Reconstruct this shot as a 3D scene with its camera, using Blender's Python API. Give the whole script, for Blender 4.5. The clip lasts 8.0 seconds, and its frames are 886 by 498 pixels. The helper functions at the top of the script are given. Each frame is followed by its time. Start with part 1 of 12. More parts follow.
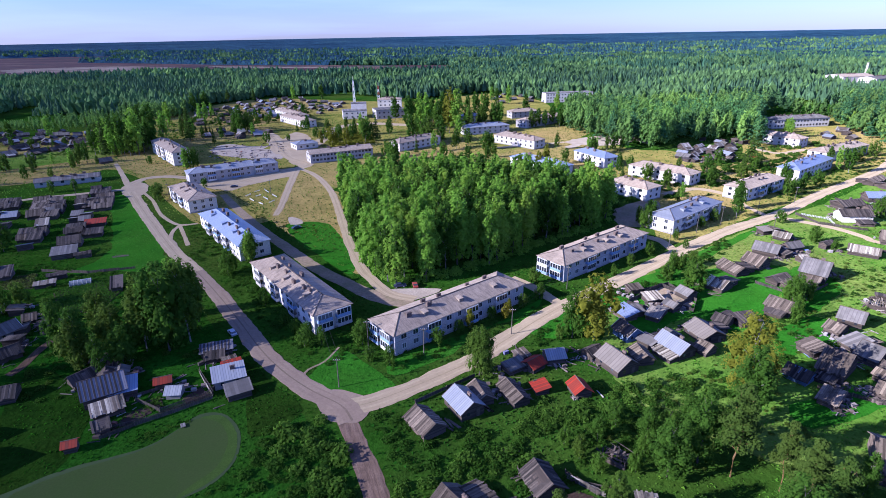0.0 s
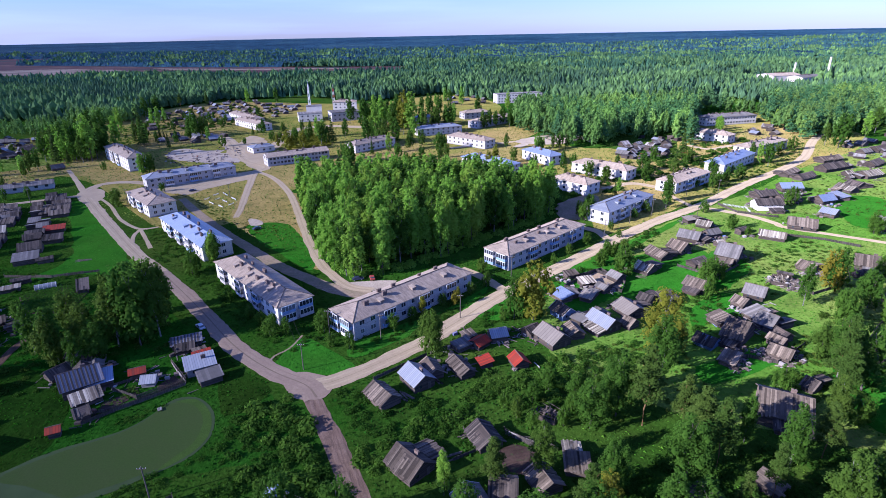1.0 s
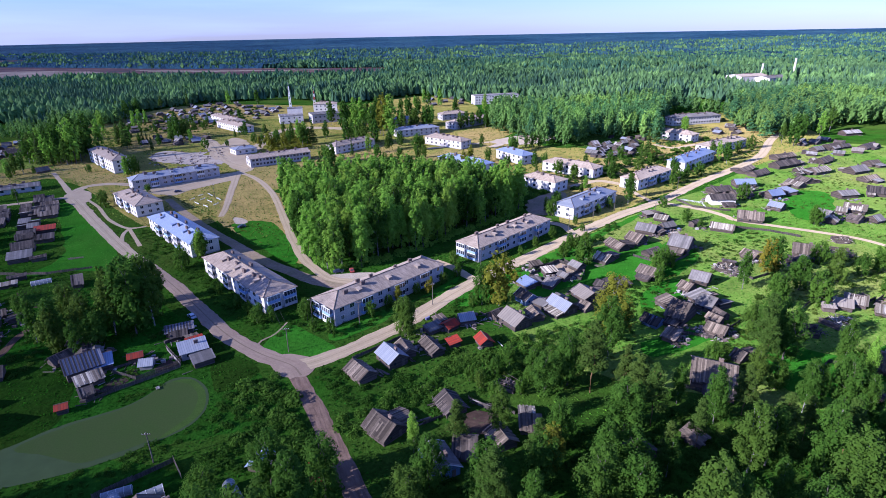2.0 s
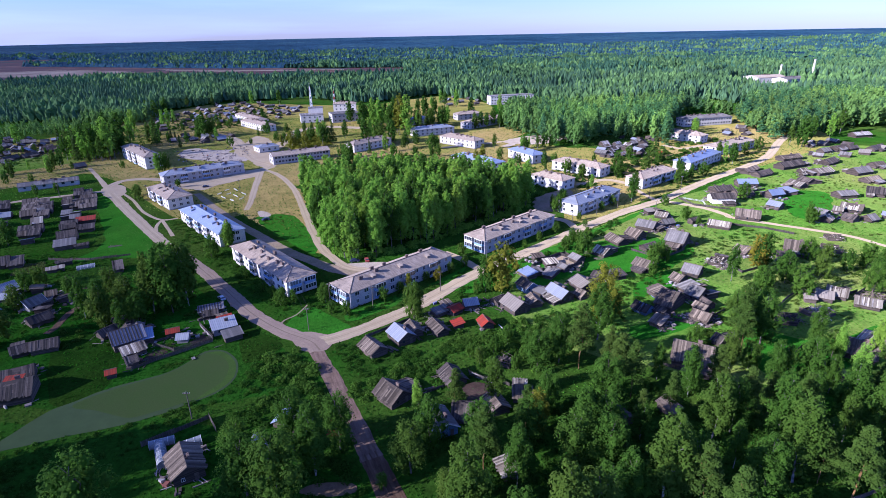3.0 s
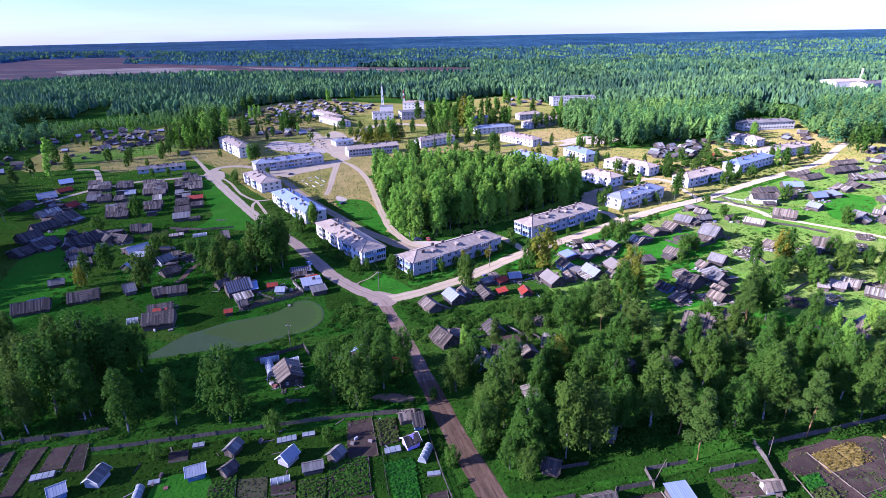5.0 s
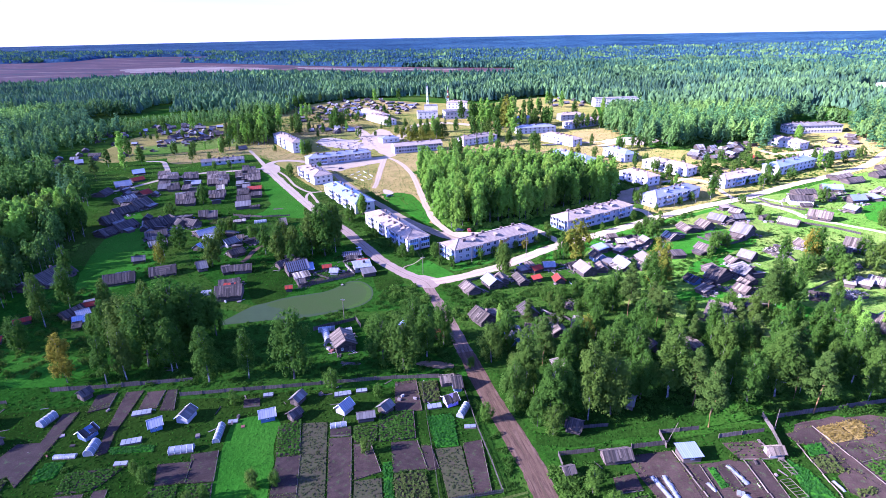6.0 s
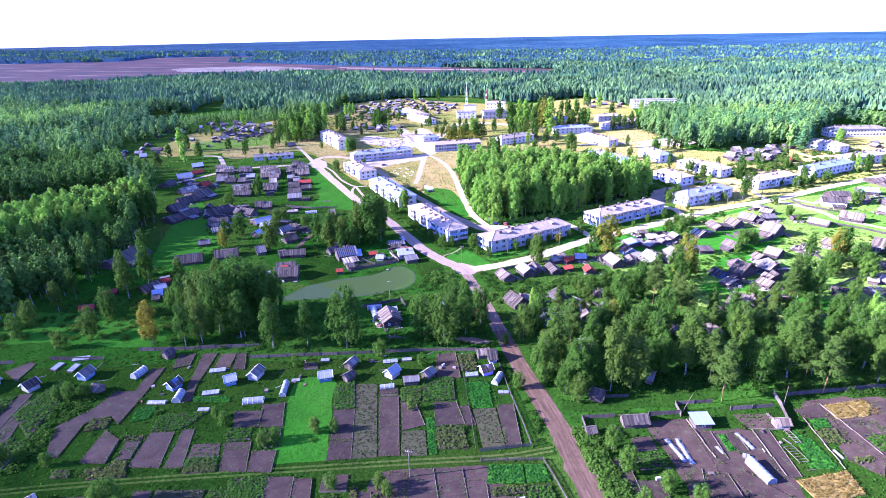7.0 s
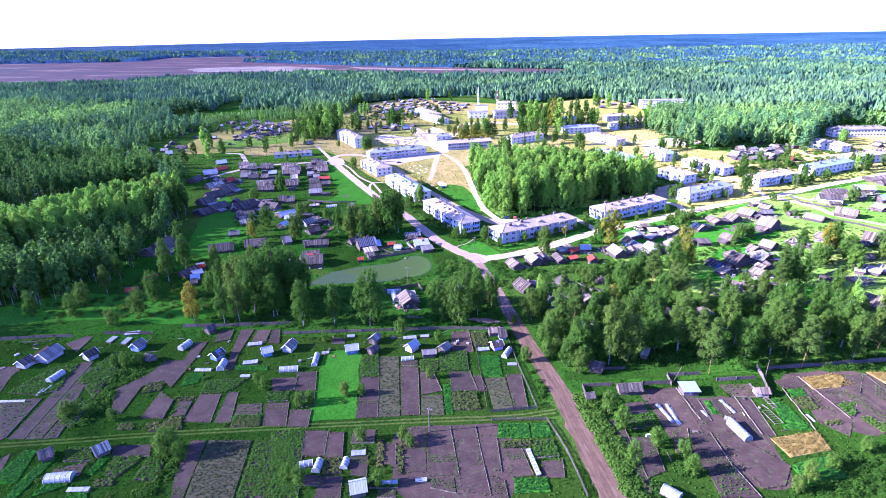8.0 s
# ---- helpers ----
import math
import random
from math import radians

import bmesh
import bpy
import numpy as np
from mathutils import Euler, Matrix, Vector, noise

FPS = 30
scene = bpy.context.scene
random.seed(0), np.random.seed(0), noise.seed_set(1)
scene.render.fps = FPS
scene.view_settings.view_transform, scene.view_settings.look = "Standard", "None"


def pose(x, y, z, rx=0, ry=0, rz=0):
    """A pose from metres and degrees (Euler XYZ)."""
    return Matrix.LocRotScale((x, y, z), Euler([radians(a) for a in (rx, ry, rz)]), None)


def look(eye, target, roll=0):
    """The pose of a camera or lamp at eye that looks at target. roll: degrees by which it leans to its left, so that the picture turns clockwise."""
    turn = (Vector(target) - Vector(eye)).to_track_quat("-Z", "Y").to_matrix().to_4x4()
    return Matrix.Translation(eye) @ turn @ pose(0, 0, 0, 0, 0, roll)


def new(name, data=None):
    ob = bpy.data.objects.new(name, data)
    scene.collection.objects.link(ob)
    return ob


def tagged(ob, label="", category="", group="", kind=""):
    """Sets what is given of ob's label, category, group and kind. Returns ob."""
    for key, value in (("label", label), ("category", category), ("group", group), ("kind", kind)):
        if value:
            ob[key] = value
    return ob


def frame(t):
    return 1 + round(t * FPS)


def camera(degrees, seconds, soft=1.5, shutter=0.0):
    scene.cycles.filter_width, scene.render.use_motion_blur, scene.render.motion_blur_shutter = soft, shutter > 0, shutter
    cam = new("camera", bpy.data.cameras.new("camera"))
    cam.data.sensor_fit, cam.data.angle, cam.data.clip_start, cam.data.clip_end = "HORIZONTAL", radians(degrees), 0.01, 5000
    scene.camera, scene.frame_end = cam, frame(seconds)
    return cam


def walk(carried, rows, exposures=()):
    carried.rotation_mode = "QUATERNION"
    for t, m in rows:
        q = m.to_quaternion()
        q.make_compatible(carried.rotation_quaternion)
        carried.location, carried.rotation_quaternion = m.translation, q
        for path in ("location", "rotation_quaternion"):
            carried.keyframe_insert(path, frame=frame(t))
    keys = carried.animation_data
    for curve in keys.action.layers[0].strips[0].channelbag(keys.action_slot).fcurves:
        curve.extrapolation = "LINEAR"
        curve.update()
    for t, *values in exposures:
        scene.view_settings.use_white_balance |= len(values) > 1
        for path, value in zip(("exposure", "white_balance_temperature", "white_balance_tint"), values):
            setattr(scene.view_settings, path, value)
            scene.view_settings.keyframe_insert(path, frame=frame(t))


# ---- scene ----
cam = camera(77.7, 8.0, soft=0.65)
METRES, EYE, TILT, LEAN, TURN = 145.0, 80.5, -21.4, 0.97, 0.0
ROWS = [
    (0.0, 0.0, 0.0, 0.0, 0.0, 0.0, -0.0),
    (0.5, 0.0082, -0.0541, -0.0074, -1.17, -0.02, 0.49),
    (1.0, 0.0167, -0.1089, -0.0153, -4.07, -0.07, 1.67),
    (1.5, 0.0248, -0.1642, -0.0244, -6.19, -0.12, 2.51),
    (3.0, 0.0461, -0.3341, -0.0558, -3.99, -0.13, 1.68),
    (3.5, 0.0512, -0.3928, -0.0688, -3.16, -0.14, 1.37),
    (4.0, 0.0565, -0.4544, -0.0813, -1.64, -0.14, 0.78),
    (4.5, 0.0582, -0.5176, -0.0952, 0.22, -0.17, 0.02),
    (6.0, 0.0622, -0.7108, -0.1458, 6.3, -0.33, -2.4),
    (6.5, 0.0635, -0.7766, -0.1617, 8.04, -0.41, -3.06),
    (7.0, 0.0662, -0.842, -0.1784, 9.85, -0.52, -3.75),
    (7.5, 0.0711, -0.9075, -0.1941, 10.62, -0.59, -4.02),
    (8.0, 0.0776, -0.9728, -0.209, 10.88, -0.63, -4.11),
]
walk(cam, [(t, pose(0, 0, EYE, TILT, LEAN, TURN) @ pose(METRES * x, METRES * y, METRES * z, 90 + pitch, roll, yaw)) for t, x, y, z, yaw, pitch, roll in ROWS],
     exposures=[(0.0, 1.02, 5000, 24), (3.5, 1.09, 4940, 26), (4.5, 1.36, 4880, 30), (4.9, 1.48, 4870, 33), (5.8, 2.01, 4830, 41), (6.5, 2.34, 4820, 43), (8.0, 2.53, 4820, 43)])

# ---- world and sun ----
SUN_FROM = Vector((-0.92, -0.32, 0.40)).normalized()   # towards the sun
world = bpy.data.worlds.new("sky")
scene.world = world
world.use_nodes = True
wt = world.node_tree
wt.nodes.clear()
sky = wt.nodes.new("ShaderNodeTexSky")
sky.sky_type = "NISHITA"
sky.sun_disc = False
sky.sun_elevation = math.asin(SUN_FROM.z)
sky.sun_rotation = math.atan2(SUN_FROM.x, SUN_FROM.y)
sky.altitude = 100
sky.air_density, sky.dust_density, sky.ozone_density = 1.0, 0.3, 3.0
bg = wt.nodes.new("ShaderNodeBackground")
bg.inputs["Strength"].default_value = 0.087
# thin streaks of high cloud near the horizon
tc = wt.nodes.new("ShaderNodeTexCoord")
mp = wt.nodes.new("ShaderNodeMapping")
mp.inputs["Scale"].default_value = (2.0, 2.0, 22.0)
cn = wt.nodes.new("ShaderNodeTexNoise")
cn.inputs["Scale"].default_value = 1.6
cn.inputs["Detail"].default_value = 6
cr = wt.nodes.new("ShaderNodeValToRGB")
cr.color_ramp.elements[0].position, cr.color_ramp.elements[1].position = 0.42, 0.72
cmx = wt.nodes.new("ShaderNodeMix")
cmx.data_type = "RGBA"
cmx.inputs[7].default_value = (4.3, 5.0, 7.6, 1)
cm2 = wt.nodes.new("ShaderNodeMath")
cm2.operation = "MULTIPLY"
cm2.inputs[1].default_value = 0.42
wt.links.new(tc.outputs["Generated"], mp.inputs["Vector"])
wt.links.new(mp.outputs["Vector"], cn.inputs["Vector"])
wt.links.new(cn.outputs["Fac"], cr.inputs["Fac"])
wt.links.new(cr.outputs["Color"], cm2.inputs[0])
wt.links.new(cm2.outputs[0], cmx.inputs[0])
tint = wt.nodes.new("ShaderNodeMix")
tint.data_type, tint.blend_type = "RGBA", "MULTIPLY"
tint.inputs[0].default_value = 1.0
tint.inputs[7].default_value = (0.72, 0.74, 1.16, 1)
wt.links.new(sky.outputs["Color"], tint.inputs[6])
wt.links.new(tint.outputs[2], cmx.inputs[6])
wt.links.new(cmx.outputs[2], bg.inputs["Color"])
wo = wt.nodes.new("ShaderNodeOutputWorld")
wt.links.new(bg.outputs[0], wo.inputs["Surface"])

sun = bpy.data.lights.new("sun", "SUN")
sun.energy, sun.angle, sun.color = 5.0, radians(0.5), (1.0, 0.87, 0.68)
sun_ob = new("sun", sun)
sun_ob.matrix_world = look(SUN_FROM * 900, (0, 0, 0))

# ---- materials ----
MATS = {}


class Nodes:
    """A short hand for node materials."""

    def __init__(self, name, rough=0.9, metal=0.0, spec=0.3):
        self.m = bpy.data.materials.new(name)
        self.m.use_nodes = True
        self.t = self.m.node_tree
        self.b = self.t.nodes["Principled BSDF"]
        self.b.inputs["Roughness"].default_value = rough
        self.b.inputs["Metallic"].default_value = metal
        self.b.inputs["Specular IOR Level"].default_value = spec
        self.b.inputs["Diffuse Roughness"].default_value = 1.0 if rough > 0.75 else 0.3
        MATS[name] = self.m

    def node(self, kind, **values):
        n = self.t.nodes.new(kind)
        for key, v in values.items():
            n.inputs[key].default_value = v
        return n

    def link(self, a, b):
        self.t.links.new(a, b)

    def place(self, what="Object", scale=(1, 1, 1)):
        c = self.t.nodes.new("ShaderNodeTexCoord")
        mp = self.node("ShaderNodeMapping", Scale=scale)
        self.link(c.outputs[what], mp.inputs["Vector"])
        return mp.outputs["Vector"]

    def world(self, scale=(1, 1, 1)):
        g = self.t.nodes.new("ShaderNodeNewGeometry")
        mp = self.node("ShaderNodeMapping", Scale=scale)
        self.link(g.outputs["Position"], mp.inputs["Vector"])
        return mp.outputs["Vector"]

    def noise(self, vec, scale, detail=4.0, rough=0.55):
        n = self.node("ShaderNodeTexNoise", Scale=scale, Detail=detail, Roughness=rough)
        self.link(vec, n.inputs["Vector"])
        return n.outputs["Fac"]

    def ramp(self, fac, *stops):
        r = self.t.nodes.new("ShaderNodeValToRGB")
        e = r.color_ramp.elements
        while len(e) < len(stops):
            e.new(0.5)
        for el, (p, c) in zip(e, stops):
            el.position, el.color = p, (*c, 1)
        self.link(fac, r.inputs["Fac"])
        return r.outputs["Color"]

    def mix(self, fac, a, b, how="MIX"):
        n = self.t.nodes.new("ShaderNodeMix")
        n.data_type, n.blend_type = "RGBA", how
        for k, v in ((0, fac), (6, a), (7, b)):
            if isinstance(v, tuple):
                n.inputs[k].default_value = (*v, 1)
            elif isinstance(v, (int, float)):
                n.inputs[k].default_value = v
            else:
                self.link(v, n.inputs[k])
        return n.outputs[2]

    def bump(self, h, strength, dist):
        n = self.node("ShaderNodeBump", Strength=strength, Distance=dist)
        self.link(h, n.inputs["Height"])
        self.link(n.outputs["Normal"], self.b.inputs["Normal"])

    def color(self, c):
        self.link(c, self.b.inputs["Base Color"])
        return self.m

    def chance(self, island=False):
        if island:
            return self.t.nodes.new("ShaderNodeNewGeometry").outputs["Random Per Island"]
        return self.t.nodes.new("ShaderNodeObjectInfo").outputs["Random"]


def scaled(c, k):
    return tuple(min(1.0, v * k) for v in c)


def grass_mat(name, lush, dry, dark, contrast=0.75):
    n = Nodes(name, 1.0, spec=0.0)
    w = n.world()
    big = n.noise(w, 0.012, 5, 0.6)
    mid = n.noise(w, 0.09, 5, 0.62)
    fine = n.noise(w, 0.9, 4, 0.7)
    c = n.ramp(mid, (0.30, dark), (0.48, lush), (0.66, scaled(lush, 1.25)), (0.80, dry))
    c = n.mix(n.ramp(big, (0.40, (0, 0, 0)), (0.70, (0.75, 0.75, 0.75))), c, dry)
    c = n.mix(contrast, c, n.ramp(fine, (0.30, (0.45, 0.45, 0.45)), (0.7, (1.35, 1.35, 1.3))), "MULTIPLY")
    n.bump(fine, 0.8, 0.5)
    return n.color(c)


def mottled(name, base, other, big=0.15, fine=2.0, rough=0.9, bump=0.4, dist=0.05, spec=0.2, metal=0.0, coord="world", grain=0.6):
    n = Nodes(name, rough, metal, spec)
    w = n.world() if coord == "world" else n.place()
    a, b = n.noise(w, big, 5, 0.6), n.noise(w, fine, 4, 0.65)
    c = n.mix(n.ramp(a, (0.35, (0, 0, 0)), (0.65, (1, 1, 1))), base, other)
    c = n.mix(grain, c, n.ramp(b, (0.3, (0.6, 0.6, 0.6)), (0.7, (1.3, 1.3, 1.3))), "MULTIPLY")
    n.bump(b, bump, dist)
    return n.color(c)


def boards(name, base, other, pitch=0.22, rough=0.85, metal=0.0, spec=0.25, wear=0.5, axis=0, shift=0.25):
    """Boards, sheets or slates laid side by side, each of its own shade; the pieces run down the slope."""
    n = Nodes(name, rough, metal, spec)
    p = n.place()
    sep = n.t.nodes.new("ShaderNodeSeparateXYZ")
    n.link(p, sep.inputs[0])
    k = n.node("ShaderNodeMath")
    k.operation = "DIVIDE"
    n.link(sep.outputs[axis], k.inputs[0])
    k.inputs[1].default_value = pitch
    fl = n.node("ShaderNodeMath")
    fl.operation = "FLOOR"
    n.link(k.outputs[0], fl.inputs[0])
    wn = n.t.nodes.new("ShaderNodeTexWhiteNoise")
    wn.noise_dimensions = "2D"
    cb = n.t.nodes.new("ShaderNodeCombineXYZ")
    n.link(fl.outputs[0], cb.inputs[0])
    n.link(n.chance(), cb.inputs[1])
    n.link(cb.outputs[0], wn.inputs["Vector"])
    fr = n.node("ShaderNodeMath")
    fr.operation = "FRACT"
    n.link(k.outputs[0], fr.inputs[0])
    c = n.mix(n.ramp(wn.outputs["Value"], (0.25, (0, 0, 0)), (0.75, (1, 1, 1))), base, other)
    patch = n.noise(p, 0.55, 5, 0.65)
    c = n.mix(n.ramp(patch, (0.40, (0, 0, 0)), (0.70, (wear, wear, wear))), c, scaled(other, 0.62))
    c = n.mix(n.ramp(fr.outputs[0], (0.0, (1, 1, 1)), (0.14, (0, 0, 0)), (0.86, (0, 0, 0)), (1.0, (1, 1, 1))), c, scaled(base, 0.55))
    shade = n.ramp(n.chance(), (0.0, (1 - shift,) * 3), (1.0, (1 + shift,) * 3))
    c = n.mix(1.0, c, shade, "MULTIPLY")
    n.bump(fr.outputs[0], 0.35, 0.04)
    return n.color(c)


def leaf_mat(name, dark, light, yellow, trans=0.50, stands=0.0):
    n = Nodes(name, 0.85, spec=0.05)
    isl = n.chance(True)
    own = n.chance()
    c = n.ramp(isl, (0.0, tuple(0.6 * a + 0.4 * b for a, b in zip(dark, light))), (0.6, light), (1.0, scaled(light, 1.16)))
    c = n.mix(n.ramp(own, (0.55, (0, 0, 0)), (1.0, (0.55, 0.55, 0.55))), c, yellow)
    if stands:
        w = n.world()
        c = n.mix(stands, c, n.ramp(n.noise(w, 0.007, 5, 0.65), (0.32, (0.55, 0.60, 0.66)), (0.50, (0.95, 0.95, 0.95)), (0.66, (1.35, 1.30, 1.05))), "MULTIPLY")
        c = n.mix(0.7, c, n.ramp(n.noise(w, 0.09, 2, 0.5), (0.35, (0.68, 0.72, 0.74)), (0.65, (1.28, 1.26, 1.2))), "MULTIPLY")
    n.color(c)
    tr = n.t.nodes.new("ShaderNodeBsdfTranslucent")
    n.link(c, tr.inputs["Color"])
    mx = n.t.nodes.new("ShaderNodeMixShader")
    mx.inputs[0].default_value = trans
    out = n.t.nodes["Material Output"]
    n.link(n.b.outputs[0], mx.inputs[1])
    n.link(tr.outputs[0], mx.inputs[2])
    n.link(mx.outputs[0], out.inputs["Surface"])
    return n.m


GRASS = grass_mat("meadow grass", (0.023, 0.077, 0.006), (0.075, 0.105, 0.018), (0.013, 0.040, 0.005))
LAWN = grass_mat("mown grass", (0.029, 0.136, 0.008), (0.053, 0.148, 0.014), (0.019, 0.099, 0.007), 0.4)
# Meadow grass darkened a little: cloud shade is held in the colour.
SHADEGRASS = grass_mat("shade-darkened meadow", (0.019, 0.080, 0.006), (0.038, 0.092, 0.010), (0.012, 0.043, 0.004))
# Yellow-green grass, lightened further so sunlight is part of its colour.
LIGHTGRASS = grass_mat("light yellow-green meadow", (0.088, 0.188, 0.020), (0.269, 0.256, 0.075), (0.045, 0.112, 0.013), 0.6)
OLIVEGRASS = grass_mat("olive late summer grass", (0.191, 0.189, 0.042), (0.384, 0.280, 0.089), (0.109, 0.127, 0.026))
DRYGRASS = grass_mat("dry grass", (0.264, 0.215, 0.068), (0.389, 0.276, 0.108), (0.153, 0.154, 0.039))
GARDENGRASS = grass_mat("weedy garden grass", (0.017, 0.050, 0.005), (0.032, 0.059, 0.007), (0.009, 0.029, 0.004), 0.7)
FARWOOD = None
DIRT = mottled("packed dirt", (0.329, 0.258, 0.162), (0.389, 0.308, 0.197), 0.10, 1.2, 0.95, 0.2, 0.03, grain=0.3)
# Reddish dirt, also darkened: the left road's shade is in this colour.
DIRT3 = mottled("reddish shade-toned dirt", (0.234, 0.173, 0.128), (0.288, 0.219, 0.158), 0.10, 1.2, 0.95, 0.3, 0.05, grain=0.3)
TRACK = (mottled("pale wheel track", (0.372, 0.296, 0.189), (0.419, 0.337, 0.217), 0.15, 1.5, 0.95, 0.1, 0.02, grain=0.3), mottled("reddish wheel track", (0.233, 0.171, 0.127), (0.270, 0.202, 0.150), 0.15, 1.5, 0.95, 0.1, 0.02, grain=0.3), mottled("trodden damp wheel track", (0.093, 0.058, 0.034), (0.123, 0.078, 0.049), 0.15, 1.5, 0.95, 0.1, 0.02, grain=0.3))
CROWN = (mottled("dirt road crown", (0.307, 0.242, 0.148), (0.270, 0.218, 0.123), 0.15, 1.5, 0.95, 0.2, 0.03, grain=0.4), mottled("reddish road crown", (0.191, 0.141, 0.102), (0.167, 0.129, 0.086), 0.15, 1.5, 0.95, 0.2, 0.03, grain=0.4), mottled("damp road crown", (0.093, 0.056, 0.034), (0.079, 0.055, 0.030), 0.15, 1.5, 0.95, 0.2, 0.03, grain=0.4))


def rutted_mat(name, base, dark, light):
    """Damp dirt drawn out into ruts along the way, with wet hollows and dry ridges."""
    n = Nodes(name, 0.95, spec=0.12)
    g = n.t.nodes.new("ShaderNodeNewGeometry")
    mp = n.node("ShaderNodeMapping", Rotation=(0, 0, radians(71)), Scale=(1, 1, 1))
    n.link(g.outputs["Position"], mp.inputs["Vector"])
    st = n.node("ShaderNodeMapping", Scale=(0.12, 1.0, 1.0))
    n.link(mp.outputs["Vector"], st.inputs["Vector"])
    streak, spots = n.noise(st.outputs["Vector"], 1.1, 5, 0.65), n.noise(n.world(), 0.45, 5, 0.65)
    fine = n.noise(n.world(), 3.5, 3, 0.7)
    c = n.ramp(streak, (0.32, dark), (0.5, base), (0.68, light))
    c = n.mix(n.ramp(spots, (0.48, (0, 0, 0)), (0.68, (0.75, 0.75, 0.75))), c, dark)
    c = n.mix(0.6, c, n.ramp(fine, (0.3, (0.7, 0.7, 0.7)), (0.7, (1.25, 1.25, 1.25))), "MULTIPLY")
    n.bump(streak, 0.7, 0.25)
    return n.color(c)


DIRT4 = rutted_mat("damp reddish dirt", (0.105, 0.064, 0.040), (0.064, 0.040, 0.027), (0.154, 0.101, 0.069))
DIRT5 = rutted_mat("pinkish rutted dirt", (0.180, 0.122, 0.090), (0.120, 0.082, 0.060), (0.225, 0.158, 0.120))
OLIVERUT = grass_mat("trodden lane grass", (0.055, 0.095, 0.014), (0.085, 0.090, 0.030), (0.03, 0.06, 0.01))
DIRT2 = mottled("brown dirt", (0.30, 0.22, 0.155), (0.21, 0.175, 0.10), 0.12, 1.0, 0.95, 0.5, 0.08)
SAND = mottled("pale sand", (0.41, 0.345, 0.265), (0.32, 0.265, 0.20), 0.2, 1.5, 0.95, 0.4, 0.05)
BOG_N = Nodes("heather bog", 0.95, spec=0.1)
BOG_W = BOG_N.world((0.35, 1.0, 1.0))
BOG_MAT = BOG_N.color(BOG_N.mix(0.6, BOG_N.ramp(BOG_N.noise(BOG_W, 0.011, 7, 0.68), (0.34, (0.022, 0.044, 0.036)), (0.44, (0.058, 0.032, 0.033)), (0.56, (0.085, 0.046, 0.040)), (0.66, (0.17, 0.125, 0.075))),
                                BOG_N.ramp(BOG_N.noise(BOG_W, 0.05, 4, 0.6), (0.3, (0.6, 0.6, 0.6)), (0.7, (1.4, 1.4, 1.4))), "MULTIPLY"))
OCHRE = mottled("ochre earth", (0.20, 0.135, 0.075), (0.15, 0.10, 0.06), 0.3, 2.0, 0.95, 0.5, 0.08)
PEAT = mottled("dry cut peat", (0.245, 0.194, 0.137), (0.122, 0.086, 0.061), 0.012, 0.15, 0.95, 0.2, 0.3)
WATER = mottled("murky pond water", (0.041, 0.063, 0.025), (0.038, 0.060, 0.025), 0.05, 0.3, 0.5, 0.05, 0.02, 0.03, grain=0.25)
ALGAE = mottled("green pond algae", (0.046, 0.079, 0.019), (0.050, 0.077, 0.022), 0.15, 2.5, 0.8, 0.1, 0.02, 0.03, grain=0.3)
SHORE = mottled("pale duckweed", (0.056, 0.101, 0.020), (0.046, 0.085, 0.018), 0.4, 3.0, 0.9, 0.2, 0.02, 0.02, grain=0.5)


WEEDLEAF = leaf_mat("tall yellow-green weeds", (0.054, 0.090, 0.013), (0.108, 0.155, 0.022), (0.151, 0.158, 0.029))
RUBBLE_N = Nodes("scattered boards and rubble", 0.9, spec=0.2)
RUBBLE = RUBBLE_N.color(RUBBLE_N.ramp(RUBBLE_N.chance(True), (0.0, (0.045, 0.036, 0.034)), (0.45, (0.16, 0.125, 0.11)), (0.82, (0.24, 0.205, 0.185)), (0.95, (0.38, 0.36, 0.35)), (0.97, (0.24, 0.08, 0.05)), (1.0, (0.14, 0.22, 0.42))))


def soil_mat():
    n = Nodes("tilled soil", 0.95, spec=0.15)
    p, w = n.place(), n.world()
    wv = n.node("ShaderNodeTexWave", Scale=1.4, Distortion=1.2, Detail=2.0)
    n.link(p, wv.inputs["Vector"])
    a, b = n.noise(w, 0.25, 5, 0.6), n.noise(w, 3.0, 3, 0.7)
    c = n.ramp(a, (0.3, (0.034, 0.022, 0.018)), (0.7, (0.066, 0.045, 0.036)))
    c = n.mix(0.7, c, n.ramp(b, (0.3, (0.65, 0.65, 0.65)), (0.7, (1.3, 1.3, 1.3))), "MULTIPLY")
    c = n.mix(1.0, c, n.ramp(n.chance(), (0, (0.75, 0.75, 0.78)), (1, (1.25, 1.2, 1.15))), "MULTIPLY")
    weeds = n.noise(w, 0.6, 5, 0.7)
    c = n.mix(n.ramp(weeds, (0.56, (0, 0, 0)), (0.68, (0.6, 0.6, 0.6))), c, (0.06, 0.10, 0.03))
    n.bump(wv.outputs["Fac"], 0.22, 0.12)
    return n.color(c)


